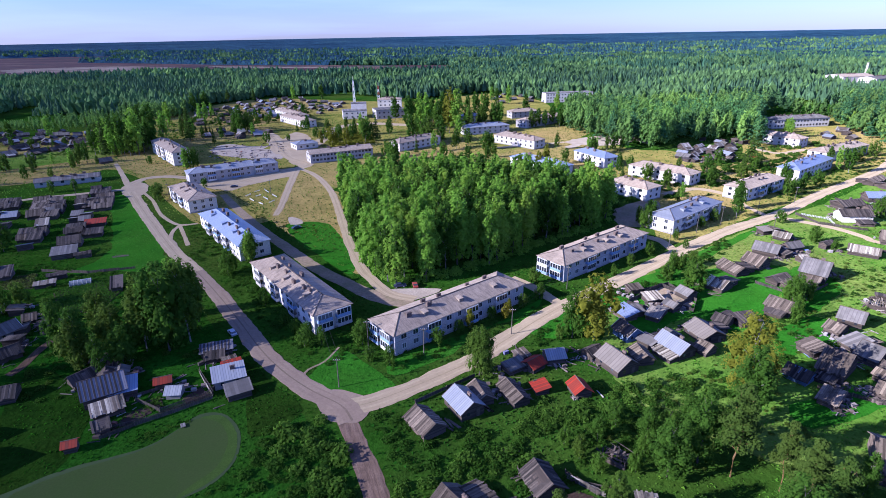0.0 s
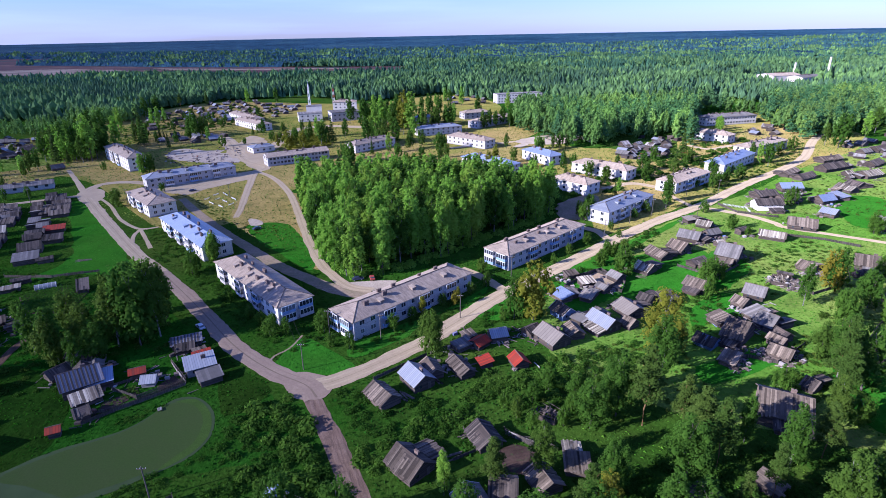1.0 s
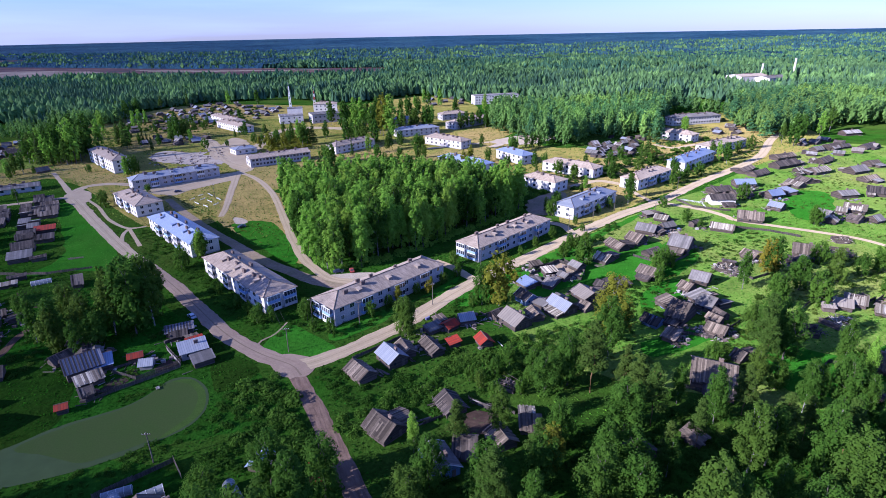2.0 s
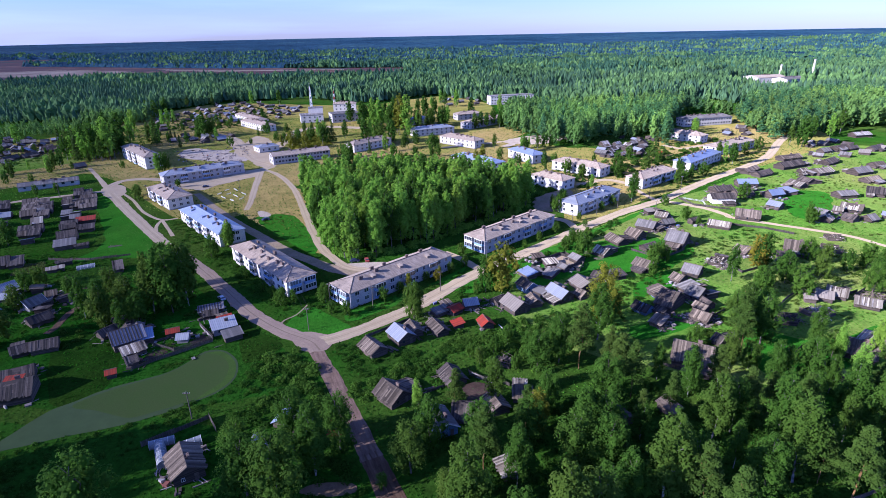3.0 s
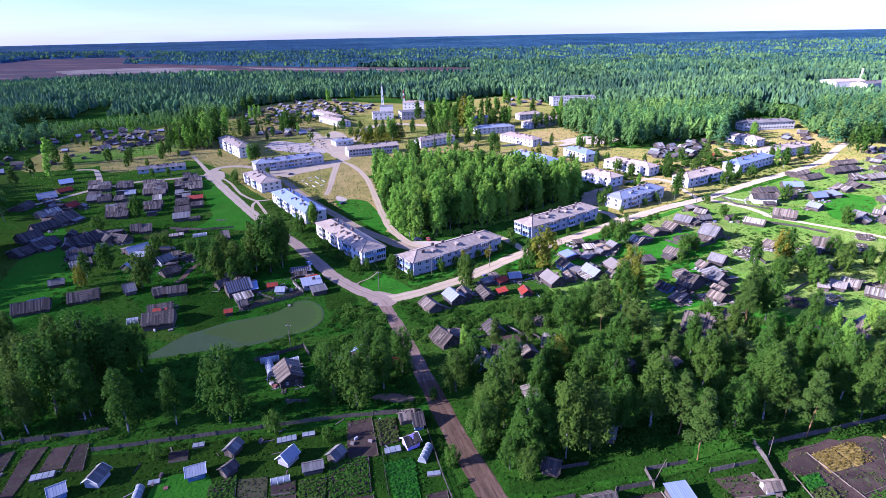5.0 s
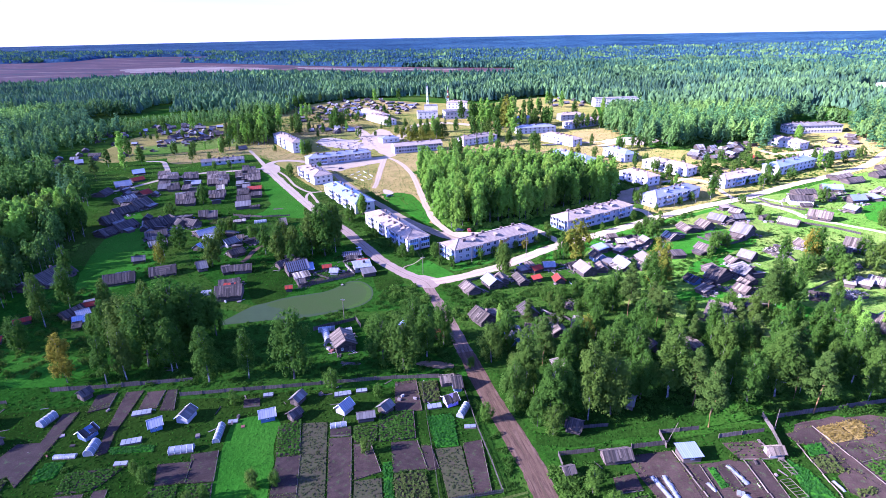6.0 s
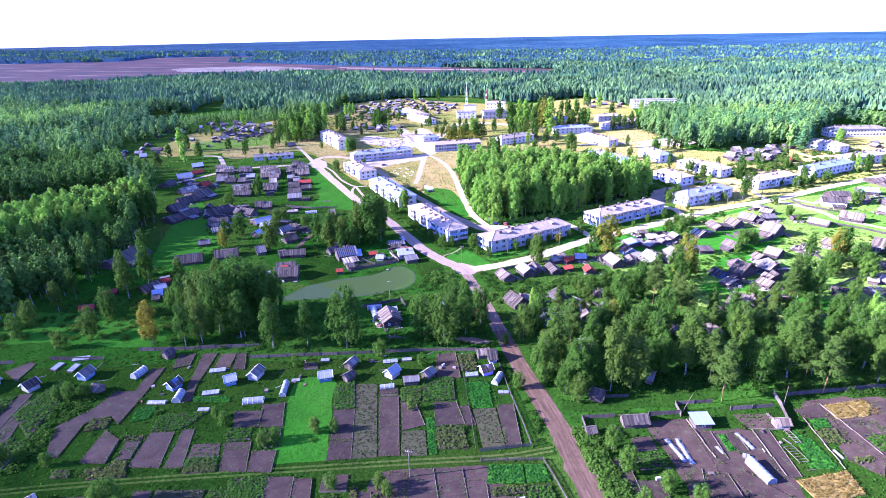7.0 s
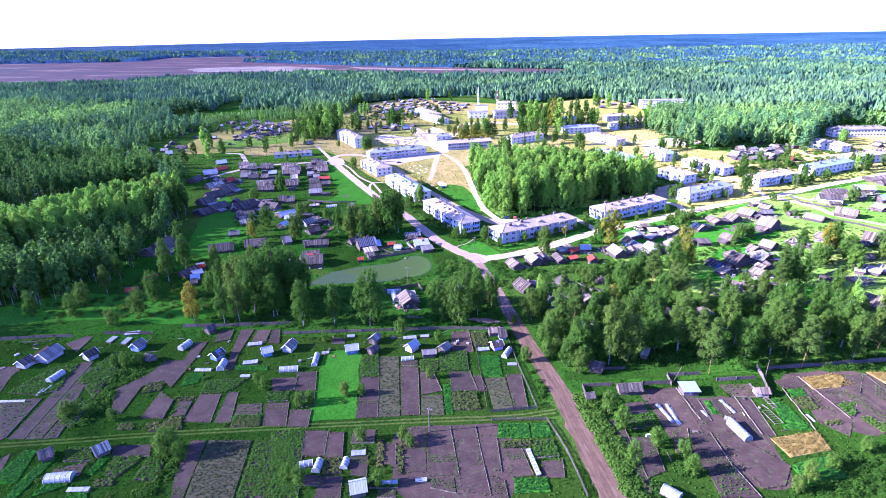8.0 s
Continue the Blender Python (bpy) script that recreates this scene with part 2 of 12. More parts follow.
def slate_mat():
    """Old wavy sheets: faint joints, sheets of slightly different age, moss and soot running down the slope."""
    n = Nodes("grey slate sheets", 0.92, spec=0.15)
    p = n.place()
    br = n.node("ShaderNodeTexBrick", Scale=1.0)
    br.inputs["Brick Width"].default_value, br.inputs["Row Height"].default_value, br.inputs["Mortar Size"].default_value = 1.1, 1.6, 0.02
    br.inputs["Color1"].default_value, br.inputs["Color2"].default_value, br.inputs["Mortar"].default_value = (0.42, 0.345, 0.270, 1), (0.36, 0.295, 0.230, 1), (0.235, 0.185, 0.140, 1)
    n.link(p, br.inputs["Vector"])
    c = br.outputs["Color"]
    run = n.noise(n.place("Object", (1.3, 0.28, 0.28)), 1.0, 6, 0.7)
    c = n.mix(n.ramp(run, (0.44, (0, 0, 0)), (0.68, (0.75, 0.75, 0.75))), c, (0.160, 0.128, 0.100))
    c = n.mix(n.ramp(n.noise(p, 0.16, 4, 0.6), (0.45, (0, 0, 0)), (0.70, (0.55, 0.55, 0.55))), c, (0.24, 0.195, 0.155))
    c = n.mix(0.5, c, n.ramp(n.noise(p, 2.6, 4, 0.7), (0.3, (0.7, 0.7, 0.7)), (0.7, (1.25, 1.25, 1.25))), "MULTIPLY")
    c = n.mix(1.0, c, n.ramp(n.chance(), (0.0, (0.88, 0.88, 0.90)), (1.0, (1.12, 1.10, 1.08))), "MULTIPLY")
    n.bump(run, 0.4, 0.05)
    return n.color(c)


SOIL = soil_mat()
SLATE = slate_mat()
BLUEROOF = boards("blue painted metal", (0.235, 0.28, 0.39), (0.27, 0.315, 0.42), 0.55, 0.38, 0.0, 0.5, wear=0.15, shift=0.1)
WHITEROOF = boards("pale galvanised metal", (0.245, 0.258, 0.292), (0.286, 0.299, 0.326), 0.6, 0.45, 0.1, 0.5, wear=0.15, shift=0.1)
TANROOF = boards("tan sheet roof", (0.245, 0.213, 0.180), (0.213, 0.184, 0.155), 1.0, 0.85, wear=0.3, shift=0.1)
REDROOF = boards("rust red sheet roof", (0.33, 0.036, 0.016), (0.21, 0.034, 0.020), 0.6, 0.8, wear=0.3, shift=0.15)
PLANKROOF = boards("weathered plank roof", (0.202, 0.160, 0.127), (0.074, 0.059, 0.049), 0.62, 0.9, wear=0.75)
DARKROOF = boards("dark tarred roof", (0.105, 0.088, 0.081), (0.039, 0.034, 0.032), 0.7, 0.85, wear=0.6)
PATCHROOF = boards("patched sheet roof", (0.38, 0.36, 0.34), (0.18, 0.155, 0.14), 0.9, 0.8, wear=0.8)
STRIPEROOF = boards("pale board roof", (0.27, 0.26, 0.28), (0.21, 0.20, 0.225), 0.45, 0.85, wear=0.3)


def piece_mat(name, shade):
    """A weathered board of that shade."""
    n = Nodes(name, 0.9, spec=0.15)
    p = n.place()
    c = n.mix(1.0, shade, n.ramp(n.chance(), (0.0, (0.75, 0.75, 0.76)), (1.0, (1.3, 1.28, 1.25))), "MULTIPLY")
    c = n.mix(0.6, c, n.ramp(n.noise(p, 1.3, 5, 0.7), (0.3, (0.6, 0.6, 0.6)), (0.7, (1.3, 1.3, 1.28))), "MULTIPLY")
    n.bump(n.noise(p, 6.0, 3, 0.6), 0.3, 0.02)
    return n.color(c)


PLANKPIECE = [piece_mat("grey weathered board", c) for c in ((0.074, 0.059, 0.047), (0.129, 0.103, 0.081), (0.175, 0.141, 0.111), (0.247, 0.201, 0.156))]
DARKPIECE = [piece_mat("blackened board", c) for c in ((0.039, 0.034, 0.031), (0.062, 0.052, 0.048), (0.093, 0.077, 0.068), (0.130, 0.108, 0.093))]
PATCHPIECE = [piece_mat("patched board", c) for c in ((0.118, 0.097, 0.076), (0.206, 0.178, 0.143), (0.319, 0.285, 0.230), (0.464, 0.421, 0.340))]
GREYROOF = boards("grey corrugated roof", (0.216, 0.198, 0.183), (0.118, 0.109, 0.102), 0.9, 0.8, wear=0.6)
BRICK = mottled("white silicate brick", (0.736, 0.693, 0.634), (0.639, 0.598, 0.544), 0.12, 3.0, 0.9, 0.3, 0.02)
GREYWALL = mottled("grey silicate brick", (0.515, 0.497, 0.488), (0.423, 0.405, 0.396), 0.15, 3.0, 0.9, 0.3, 0.02)
LOGWALL = boards("grey log wall", (0.13, 0.100, 0.082), (0.065, 0.052, 0.045), 0.24, 0.9, axis=2, wear=0.4)
PAINTWALL = boards("painted board wall", (0.33, 0.317, 0.317), (0.28, 0.268, 0.273), 0.2, 0.8, axis=2, wear=0.4)
BLUEWALL = boards("blue board wall", (0.13, 0.20, 0.33), (0.17, 0.24, 0.36), 0.2, 0.8, axis=2, wear=0.3)
VIOLETWALL = boards("violet board wall", (0.26, 0.20, 0.52), (0.30, 0.24, 0.55), 0.2, 0.8, axis=2, wear=0.2)
FENCEWOOD = boards("grey fence boards", (0.122, 0.104, 0.090), (0.072, 0.061, 0.054), 0.16, 0.9, wear=0.5)
FLUE = mottled("sooty brown brick", (0.22, 0.160, 0.130), (0.13, 0.10, 0.088), 0.5, 4.0, 0.9, 0.3, 0.02)
CONCRETE = mottled("stained concrete", (0.46, 0.44, 0.42), (0.34, 0.32, 0.30), 0.4, 4.0, 0.9, 0.3, 0.02)
WHITE = mottled("white paint", (0.74, 0.74, 0.74), (0.64, 0.64, 0.64), 0.5, 5.0, 0.7, 0.1, 0.01)
BLUEPAINT = mottled("blue paint", (0.20, 0.31, 0.52), (0.27, 0.38, 0.58), 0.5, 4.0, 0.7, 0.1, 0.01)
REDPAINT = mottled("red paint", (0.36, 0.07, 0.06), (0.30, 0.06, 0.05), 0.5, 4.0, 0.6, 0.1, 0.01)
TIMBER = mottled("old timber", (0.16, 0.125, 0.10), (0.10, 0.08, 0.065), 0.6, 5.0, 0.9, 0.3, 0.02)
RUBBER = mottled("black rubber", (0.02, 0.02, 0.02), (0.03, 0.03, 0.03), 2.0, 8.0, 0.8, 0.1, 0.01)
POLY = mottled("white plastic film", (0.15, 0.165, 0.178), (0.23, 0.245, 0.258), 0.5, 3.0, 0.5, 0.2, 0.03, 0.5)
CARPAINT = mottled("silver car paint", (0.45, 0.47, 0.50), (0.48, 0.50, 0.52), 1.0, 6.0, 0.3, 0.02, 0.005, 0.5, 0.3)
DARKPAINT = mottled("dark blue car paint", (0.03, 0.04, 0.08), (0.035, 0.045, 0.09), 1.0, 6.0, 0.3, 0.02, 0.005, 0.5)
GLASSN = Nodes("window glass", 0.06, spec=0.6)
GLASS = GLASSN.color(GLASSN.ramp(GLASSN.chance(), (0, (0.015, 0.02, 0.03)), (0.8, (0.03, 0.035, 0.05)), (1, (0.16, 0.17, 0.19))))
BIRCHBARK = mottled("birch bark", (0.364, 0.350, 0.322), (0.098, 0.091, 0.084), 1.2, 5.0, 0.9, 0.3, 0.03)
PINEBARK = mottled("orange pine bark", (0.24, 0.135, 0.05), (0.15, 0.10, 0.05), 0.5, 4.0, 0.9, 0.4, 0.04)
GREYBARK = mottled("grey bark", (0.16, 0.14, 0.12), (0.11, 0.095, 0.08), 0.8, 5.0, 0.9, 0.4, 0.04)
BIRCHLEAF = leaf_mat("birch leaves", (0.036, 0.093, 0.011), (0.075, 0.162, 0.019), (0.131, 0.178, 0.027))
ASPENLEAF = leaf_mat("aspen leaves", (0.124, 0.263, 0.028), (0.234, 0.421, 0.049), (0.317, 0.430, 0.053))
PINELEAF = leaf_mat("pine needles", (0.032, 0.070, 0.010), (0.066, 0.120, 0.018), (0.088, 0.128, 0.022), 0.35)
GARDENLEAF = leaf_mat("garden tree leaves", (0.048, 0.115, 0.013), (0.098, 0.195, 0.022), (0.14, 0.20, 0.03))
YELLOWLEAF = leaf_mat("yellowing leaves", (0.112, 0.146, 0.014), (0.218, 0.229, 0.023), (0.319, 0.246, 0.025))
BUSHLEAF = leaf_mat("bush leaves", (0.023, 0.068, 0.007), (0.052, 0.126, 0.013), (0.090, 0.131, 0.018))
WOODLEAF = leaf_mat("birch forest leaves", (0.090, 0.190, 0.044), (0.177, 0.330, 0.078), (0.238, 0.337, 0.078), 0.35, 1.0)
WOODNEEDLE = leaf_mat("conifer forest needles", (0.046, 0.128, 0.053), (0.089, 0.207, 0.076), (0.126, 0.219, 0.072), 0.25, 1.0)
# Bluer than the near needles: distance haze is put into the colour.
FARNEEDLE = leaf_mat("haze-blue far spruce needles", (0.027, 0.081, 0.097), (0.054, 0.138, 0.156), (0.078, 0.158, 0.149), 0.15, 1.0)
# Darker copy of the birch forest leaves; holds the near wood's shade.
NEARWOOD = leaf_mat("shade-toned leaves of the near wood", (0.040, 0.100, 0.018), (0.088, 0.180, 0.032), (0.12, 0.185, 0.034), 0.42, 0.6)
# Far crowns lean blue; both colours carry the haze of the distance.
FARBIRCH = leaf_mat("distant haze-tinted birch crowns", (0.065, 0.146, 0.057), (0.142, 0.255, 0.092), (0.182, 0.264, 0.092), 0.2, 1.0)
FARPINE = leaf_mat("distant haze-tinted conifer crowns", (0.038, 0.106, 0.069), (0.080, 0.176, 0.103), (0.118, 0.196, 0.098), 0.15, 1.0)
CROP = leaf_mat("vegetable leaves", (0.036, 0.106, 0.012), (0.072, 0.175, 0.018), (0.100, 0.165, 0.022))


def blade_mat(name="grass blades", k=(1.0, 1.0, 1.0)):
    n = Nodes(name, 1.0, spec=0.0)
    w = n.world()
    mid, big = n.noise(w, 0.06, 5, 0.62), n.noise(w, 0.012, 4, 0.6)
    c = n.ramp(mid, (0.30, (0.020, 0.070, 0.012)), (0.48, (0.038, 0.125, 0.016)), (0.64, (0.060, 0.165, 0.020)), (0.80, (0.13, 0.17, 0.040)))
    c = n.mix(n.ramp(big, (0.48, (0, 0, 0)), (0.72, (0.6, 0.6, 0.6))), c, (0.15, 0.155, 0.05))
    c = n.mix(1.0, c, n.ramp(n.chance(True), (0, scaled(k, 0.75)), (1, tuple(v * 1.2 for v in k))), "MULTIPLY")
    n.color(c)
    tr = n.t.nodes.new("ShaderNodeBsdfTranslucent")
    n.link(c, tr.inputs["Color"])
    mx = n.t.nodes.new("ShaderNodeMixShader")
    mx.inputs[0].default_value = 0.3
    n.link(n.b.outputs[0], mx.inputs[1])
    n.link(tr.outputs[0], mx.inputs[2])
    n.link(mx.outputs[0], n.t.nodes["Material Output"].inputs["Surface"])
    return n.m


BLADE = blade_mat(k=(0.66, 0.84, 0.55))
# West and garden blades; their colour is darkened to carry cloud shade.
BLADE_SHADE = blade_mat("shade-darkened grass blades", (0.62, 0.80, 0.42))
# East blades: a brightened copy, with the sunlight put into the colour.
BLADE_SUNNY = blade_mat("sun-toned grass blades", (1.9, 1.75, 0.95))
BLADE_DRY = blade_mat("dry yellow grass blades", (3.3, 1.65, 2.0))
BLADE_OLIVE = blade_mat("olive late summer grass blades", (2.9, 1.85, 1.7))
BLADE_LAWN = blade_mat("short lawn blades", (1.05, 1.3, 1.0))


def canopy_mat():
    n = Nodes("distant haze-blue forest", 0.95, spec=0.05)
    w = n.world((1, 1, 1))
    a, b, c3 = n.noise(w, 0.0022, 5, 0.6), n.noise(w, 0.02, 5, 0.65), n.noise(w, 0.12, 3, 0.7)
    # The blue is aerial haze, painted into the forest's base colour.
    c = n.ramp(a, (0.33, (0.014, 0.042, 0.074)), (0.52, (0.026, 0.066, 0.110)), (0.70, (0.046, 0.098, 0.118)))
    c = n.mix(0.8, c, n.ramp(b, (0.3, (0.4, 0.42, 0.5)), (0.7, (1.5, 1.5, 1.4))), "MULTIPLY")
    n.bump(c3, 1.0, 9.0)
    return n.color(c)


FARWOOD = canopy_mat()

# ---- mesh helpers ----
def rgen(seed):
    return np.random.default_rng(seed)


class Mesh:
    """Collects vertices and faces of one mesh."""

    def __init__(self):
        self.v, self.f = [], []

    def add(self, verts, faces):
        k = len(self.v)
        self.v.extend(verts)
        self.f.extend([tuple(i + k for i in f) for f in faces])
        return self

    def box(self, x0, x1, y0, y1, z0, z1, m=None):
        c = [Vector((x, y, z)) for z in (z0, z1) for y in (y0, y1) for x in (x0, x1)]
        if m is not None:
            c = [m @ p for p in c]
        return self.add(c, [(0, 2, 3, 1), (4, 5, 7, 6), (0, 1, 5, 4), (2, 6, 7, 3), (0, 4, 6, 2), (1, 3, 7, 5)])

    def slab(self, quad, thick):
        """A plate below the four corners, which run anticlockwise seen from above."""
        q = [Vector(p) for p in quad]
        nrm = (q[1] - q[0]).cross(q[2] - q[0]).normalized()
        lo = [p - nrm * thick for p in q]
        n = len(q)
        f = [tuple(range(n)), tuple(range(2 * n - 1, n - 1, -1))]
        f += [(i, i + n, (i + 1) % n + n, (i + 1) % n) for i in range(n)]
        return self.add(q + lo, f)

    def tube(self, a, b, ra, rb, n=6):
        a, b = Vector(a), Vector(b)
        q = (b - a).to_track_quat("Z", "Y").to_matrix()
        ring = [Vector((math.cos(2 * math.pi * i / n), math.sin(2 * math.pi * i / n), 0)) for i in range(n)]
        v = [a + q @ (p * ra) for p in ring] + [b + q @ (p * rb) for p in ring]
        f = [(i, (i + 1) % n, (i + 1) % n + n, i + n) for i in range(n)]
        return self.add(v, f + [tuple(range(n - 1, -1, -1)), tuple(range(n, 2 * n))])

    def pipe(self, pts, r, n=4):
        """A bent tube through the points, in one piece."""
        p = [Vector(q) for q in pts]
        v, f = [], []
        for i, q in enumerate(p):
            d = (p[min(i + 1, len(p) - 1)] - p[max(i - 1, 0)]).to_track_quat("Z", "Y").to_matrix()
            w = r[i] if isinstance(r, list) else r
            v += [q + d @ Vector((w * math.cos(2 * math.pi * k / n), w * math.sin(2 * math.pi * k / n), 0)) for k in range(n)]
        for i in range(len(p) - 1):
            f += [(i * n + k, i * n + (k + 1) % n, (i + 1) * n + (k + 1) % n, (i + 1) * n + k) for k in range(n)]
        return self.add(v, f + [tuple(range(n - 1, -1, -1)), tuple(range(len(v) - n, len(v)))])

    def mesh(self, name, mat):
        me = bpy.data.meshes.new(name)
        me.from_pydata([tuple(p) for p in self.v], [], self.f)
        me.materials.append(mat)
        return me


def fast_mesh(name, verts, faces, mat):
    """A mesh from arrays of vertices and of triangles or quads."""
    me = bpy.data.meshes.new(name)
    n, k = len(faces), faces.shape[1]
    me.vertices.add(len(verts))
    me.vertices.foreach_set("co", np.asarray(verts, np.float32).ravel())
    me.loops.add(n * k)
    me.loops.foreach_set("vertex_index", np.asarray(faces, np.int32).ravel())
    me.polygons.add(n)
    me.polygons.foreach_set("loop_start", np.arange(0, n * k, k, dtype=np.int32))
    me.update(calc_edges=True)
    me.materials.append(mat)
    return me


def part(name, shape, mat, parent=None, label="", m=None):
    """One mesh object under a thing or a part."""
    ob = new(name, shape.mesh(name, mat) if isinstance(shape, Mesh) else shape)
    ob.parent = parent
    if m is not None:
        ob.matrix_basis = m
    return tagged(ob, label)


def thing(name, m, label, category, group="", kind=""):
    ob = new(name)
    ob.empty_display_size = 0.5
    ob.matrix_basis = m
    return tagged(ob, label, category, group, kind)


def inside(pts, poly):
    """Which of the points lie in the polygon."""
    x, y = pts[:, 0], pts[:, 1]
    r = np.zeros(len(pts), bool)
    for (x0, y0), (x1, y1) in zip(poly, poly[1:] + poly[:1]):
        c = (y0 > y) != (y1 > y)
        with np.errstate(divide="ignore", invalid="ignore"):
            r ^= c & (x < (x1 - x0) * (y - y0) / (y1 - y0 + 1e-9) + x0)
    return r


def spread(poly, gap, seed, jitter=0.42):
    """Points about a gap apart, unevenly, inside a polygon."""
    g = rgen(seed)
    p = np.array(poly)
    lo, hi = p.min(0), p.max(0)
    xs, ys = np.arange(lo[0], hi[0], gap), np.arange(lo[1], hi[1], gap)
    q = np.array([(x + (gap / 2 if j % 2 else 0), y) for j, y in enumerate(ys) for x in xs]).reshape(-1, 2)
    q = q + g.uniform(-jitter, jitter, q.shape) * gap
    return q[inside(q, poly)]


def smooth_line(pts, step=1.6):
    """A Catmull-Rom line through the points, and its sideways directions."""
    p = [Vector((x, y)) for x, y in pts]
    p = [2 * p[0] - p[1]] + p + [2 * p[-1] - p[-2]]
    out = []
    for a, b, c, d in zip(p, p[1:], p[2:], p[3:]):
        n = max(2, int((c - b).length / step))
        for i in range(n):
            t = i / n
            out.append(0.5 * (2 * b + (c - a) * t + (2 * a - 5 * b + 4 * c - d) * t * t + (3 * b - a - 3 * c + d) * t ** 3))
    out.append(p[-2])
    side = []
    for i in range(len(out)):
        d = (out[min(i + 1, len(out) - 1)] - out[max(i - 1, 0)]).normalized()
        side.append(Vector((-d.y, d.x)))
    return out, side


ROADS = []


def road(name, pts, width, mat, z, label, category="road", rough=0.30, seed=0):
    """A strip with uneven edges along a line; width is one number or one for each end."""
    line, side = smooth_line(pts)
    if mat not in (LAWN, DRYGRASS, OLIVEGRASS, GARDENGRASS, LIGHTGRASS):
        ROADS.append((line, max(width) if isinstance(width, tuple) else width))
    w0, w1 = width if isinstance(width, tuple) else (width, width)
    n = len(line)
    s = Mesh()
    cols = (-1, -0.94, -0.5, 0, 0.5, 0.94, 1)
    for i, (p, d) in enumerate(zip(line, side)):
        w = w0 + (w1 - w0) * i / (n - 1)
        for k in cols:
            e = w / 2 * k
            if abs(k) > 0.9:
                e *= 1 + rough * (0.7 * noise.noise((p.x * 0.10 + k * 9, p.y * 0.10, seed)) + 0.5 * noise.noise((p.x * 0.37 + k * 9, p.y * 0.37, seed)))
            h = z - (0.06 if abs(k) == 1 else 0)
            s.v.append(Vector((p.x + d.x * e, p.y + d.y * e, h)))
    c = len(cols)
    for i in range(n - 1):
        for k in range(c - 1):
            s.f.append((i * c + k + 1, i * c + k, (i + 1) * c + k, (i + 1) * c + k + 1))
    ob = tagged(part(name, s, mat), label, category, kind="structure")
    if mat in (DIRT, DIRT3, DIRT4) and max(w0, w1) > 4:
        for k in (-0.24, 0.0, 0.24):
            r = Mesh()
            for i, (p, d) in enumerate(zip(line, side)):
                w = w0 + (w1 - w0) * i / (n - 1)
                c = w * (k + 0.06 * noise.noise((p.x * 0.06, p.y * 0.06, seed + k * 5)))
                hw = w * (0.05 + 0.035 * noise.noise((p.x * 0.2, p.y * 0.2, seed + 3 + k * 7))) * (0.6 if k == 0 else 1)
                for e in (c - hw, c + hw):
                    r.v.append(Vector((p.x + d.x * e, p.y + d.y * e, z + 0.012)))
            r.f = [(2 * i + 1, 2 * i, 2 * i + 2, 2 * i + 3) for i in range(n - 1)]
            part("wheel_track", r, (TRACK if k else CROWN)[(DIRT, DIRT3, DIRT4).index(mat)], ob)
    return ob

# ---- kinds of things ----
def window_meshes(w, h):
    """Frame, glass and sill of a window that faces -y, shared by all windows of that size."""
    key = (w, h)
    if key not in WINDOWS:
        fr, gl = Mesh(), Mesh()
        b = 0.09
        fr.box(-w / 2, w / 2, -0.05, 0.05, 0, b).box(-w / 2, w / 2, -0.05, 0.05, h - b, h)
        fr.box(-w / 2, -w / 2 + b, -0.05, 0.05, b, h - b).box(w / 2 - b, w / 2, -0.05, 0.05, b, h - b)
        fr.box(-0.04, 0.04, -0.05, 0.05, b, h - b)
        gl.box(-w / 2 + b, w / 2 - b, -0.02, 0.02, b, h - b)
        WINDOWS[key] = fr.mesh("window", WHITE), gl.mesh("pane", GLASS)
    return WINDOWS[key]


WINDOWS = {}


def window(parent, x, y, z, rz, w, h, fine=True):
    fr, gl = window_meshes(w, h)
    if fine:
        ob = part("window", fr, None, parent, m=pose(x, y, z, 0, 0, rz))
        part("pane", gl, None, ob)
    else:
        part("window", gl, None, parent, m=pose(x, y, z, 0, 0, rz))


def hip_roof(L, W, h, rise, over):
    """Four slopes over a rectangle centred on the origin; the ridge runs along x."""
    a, b = L / 2 + over, W / 2 + over
    r = max(0.5, L / 2 - W / 2)
    z0 = h - over * rise / (W / 2)
    e = [(-a, -b, z0), (a, -b, z0), (a, b, z0), (-a, b, z0)]
    p, q = (-r, 0, h + rise), (r, 0, h + rise)
    return e, p, q


CHIMNEYS = {}


def chimney(parent, x, y, z, s=1.0):
    if "c" not in CHIMNEYS:
        CHIMNEYS["c"] = (Mesh().box(-0.95, 0.95, -0.42, 0.42, -0.9, 1.25).box(-1.05, 1.05, -0.52, 0.52, 1.25, 1.42)
                         .box(-0.8, -0.2, -0.3, 0.3, 1.42, 1.58).box(0.2, 0.8, -0.3, 0.3, 1.42, 1.58).mesh("chimney", FLUE))
    part("chimney", CHIMNEYS["c"], None, parent, "stained brick chimney stack", pose(x, y, z) @ Matrix.Diagonal((s, s, s, 1)))


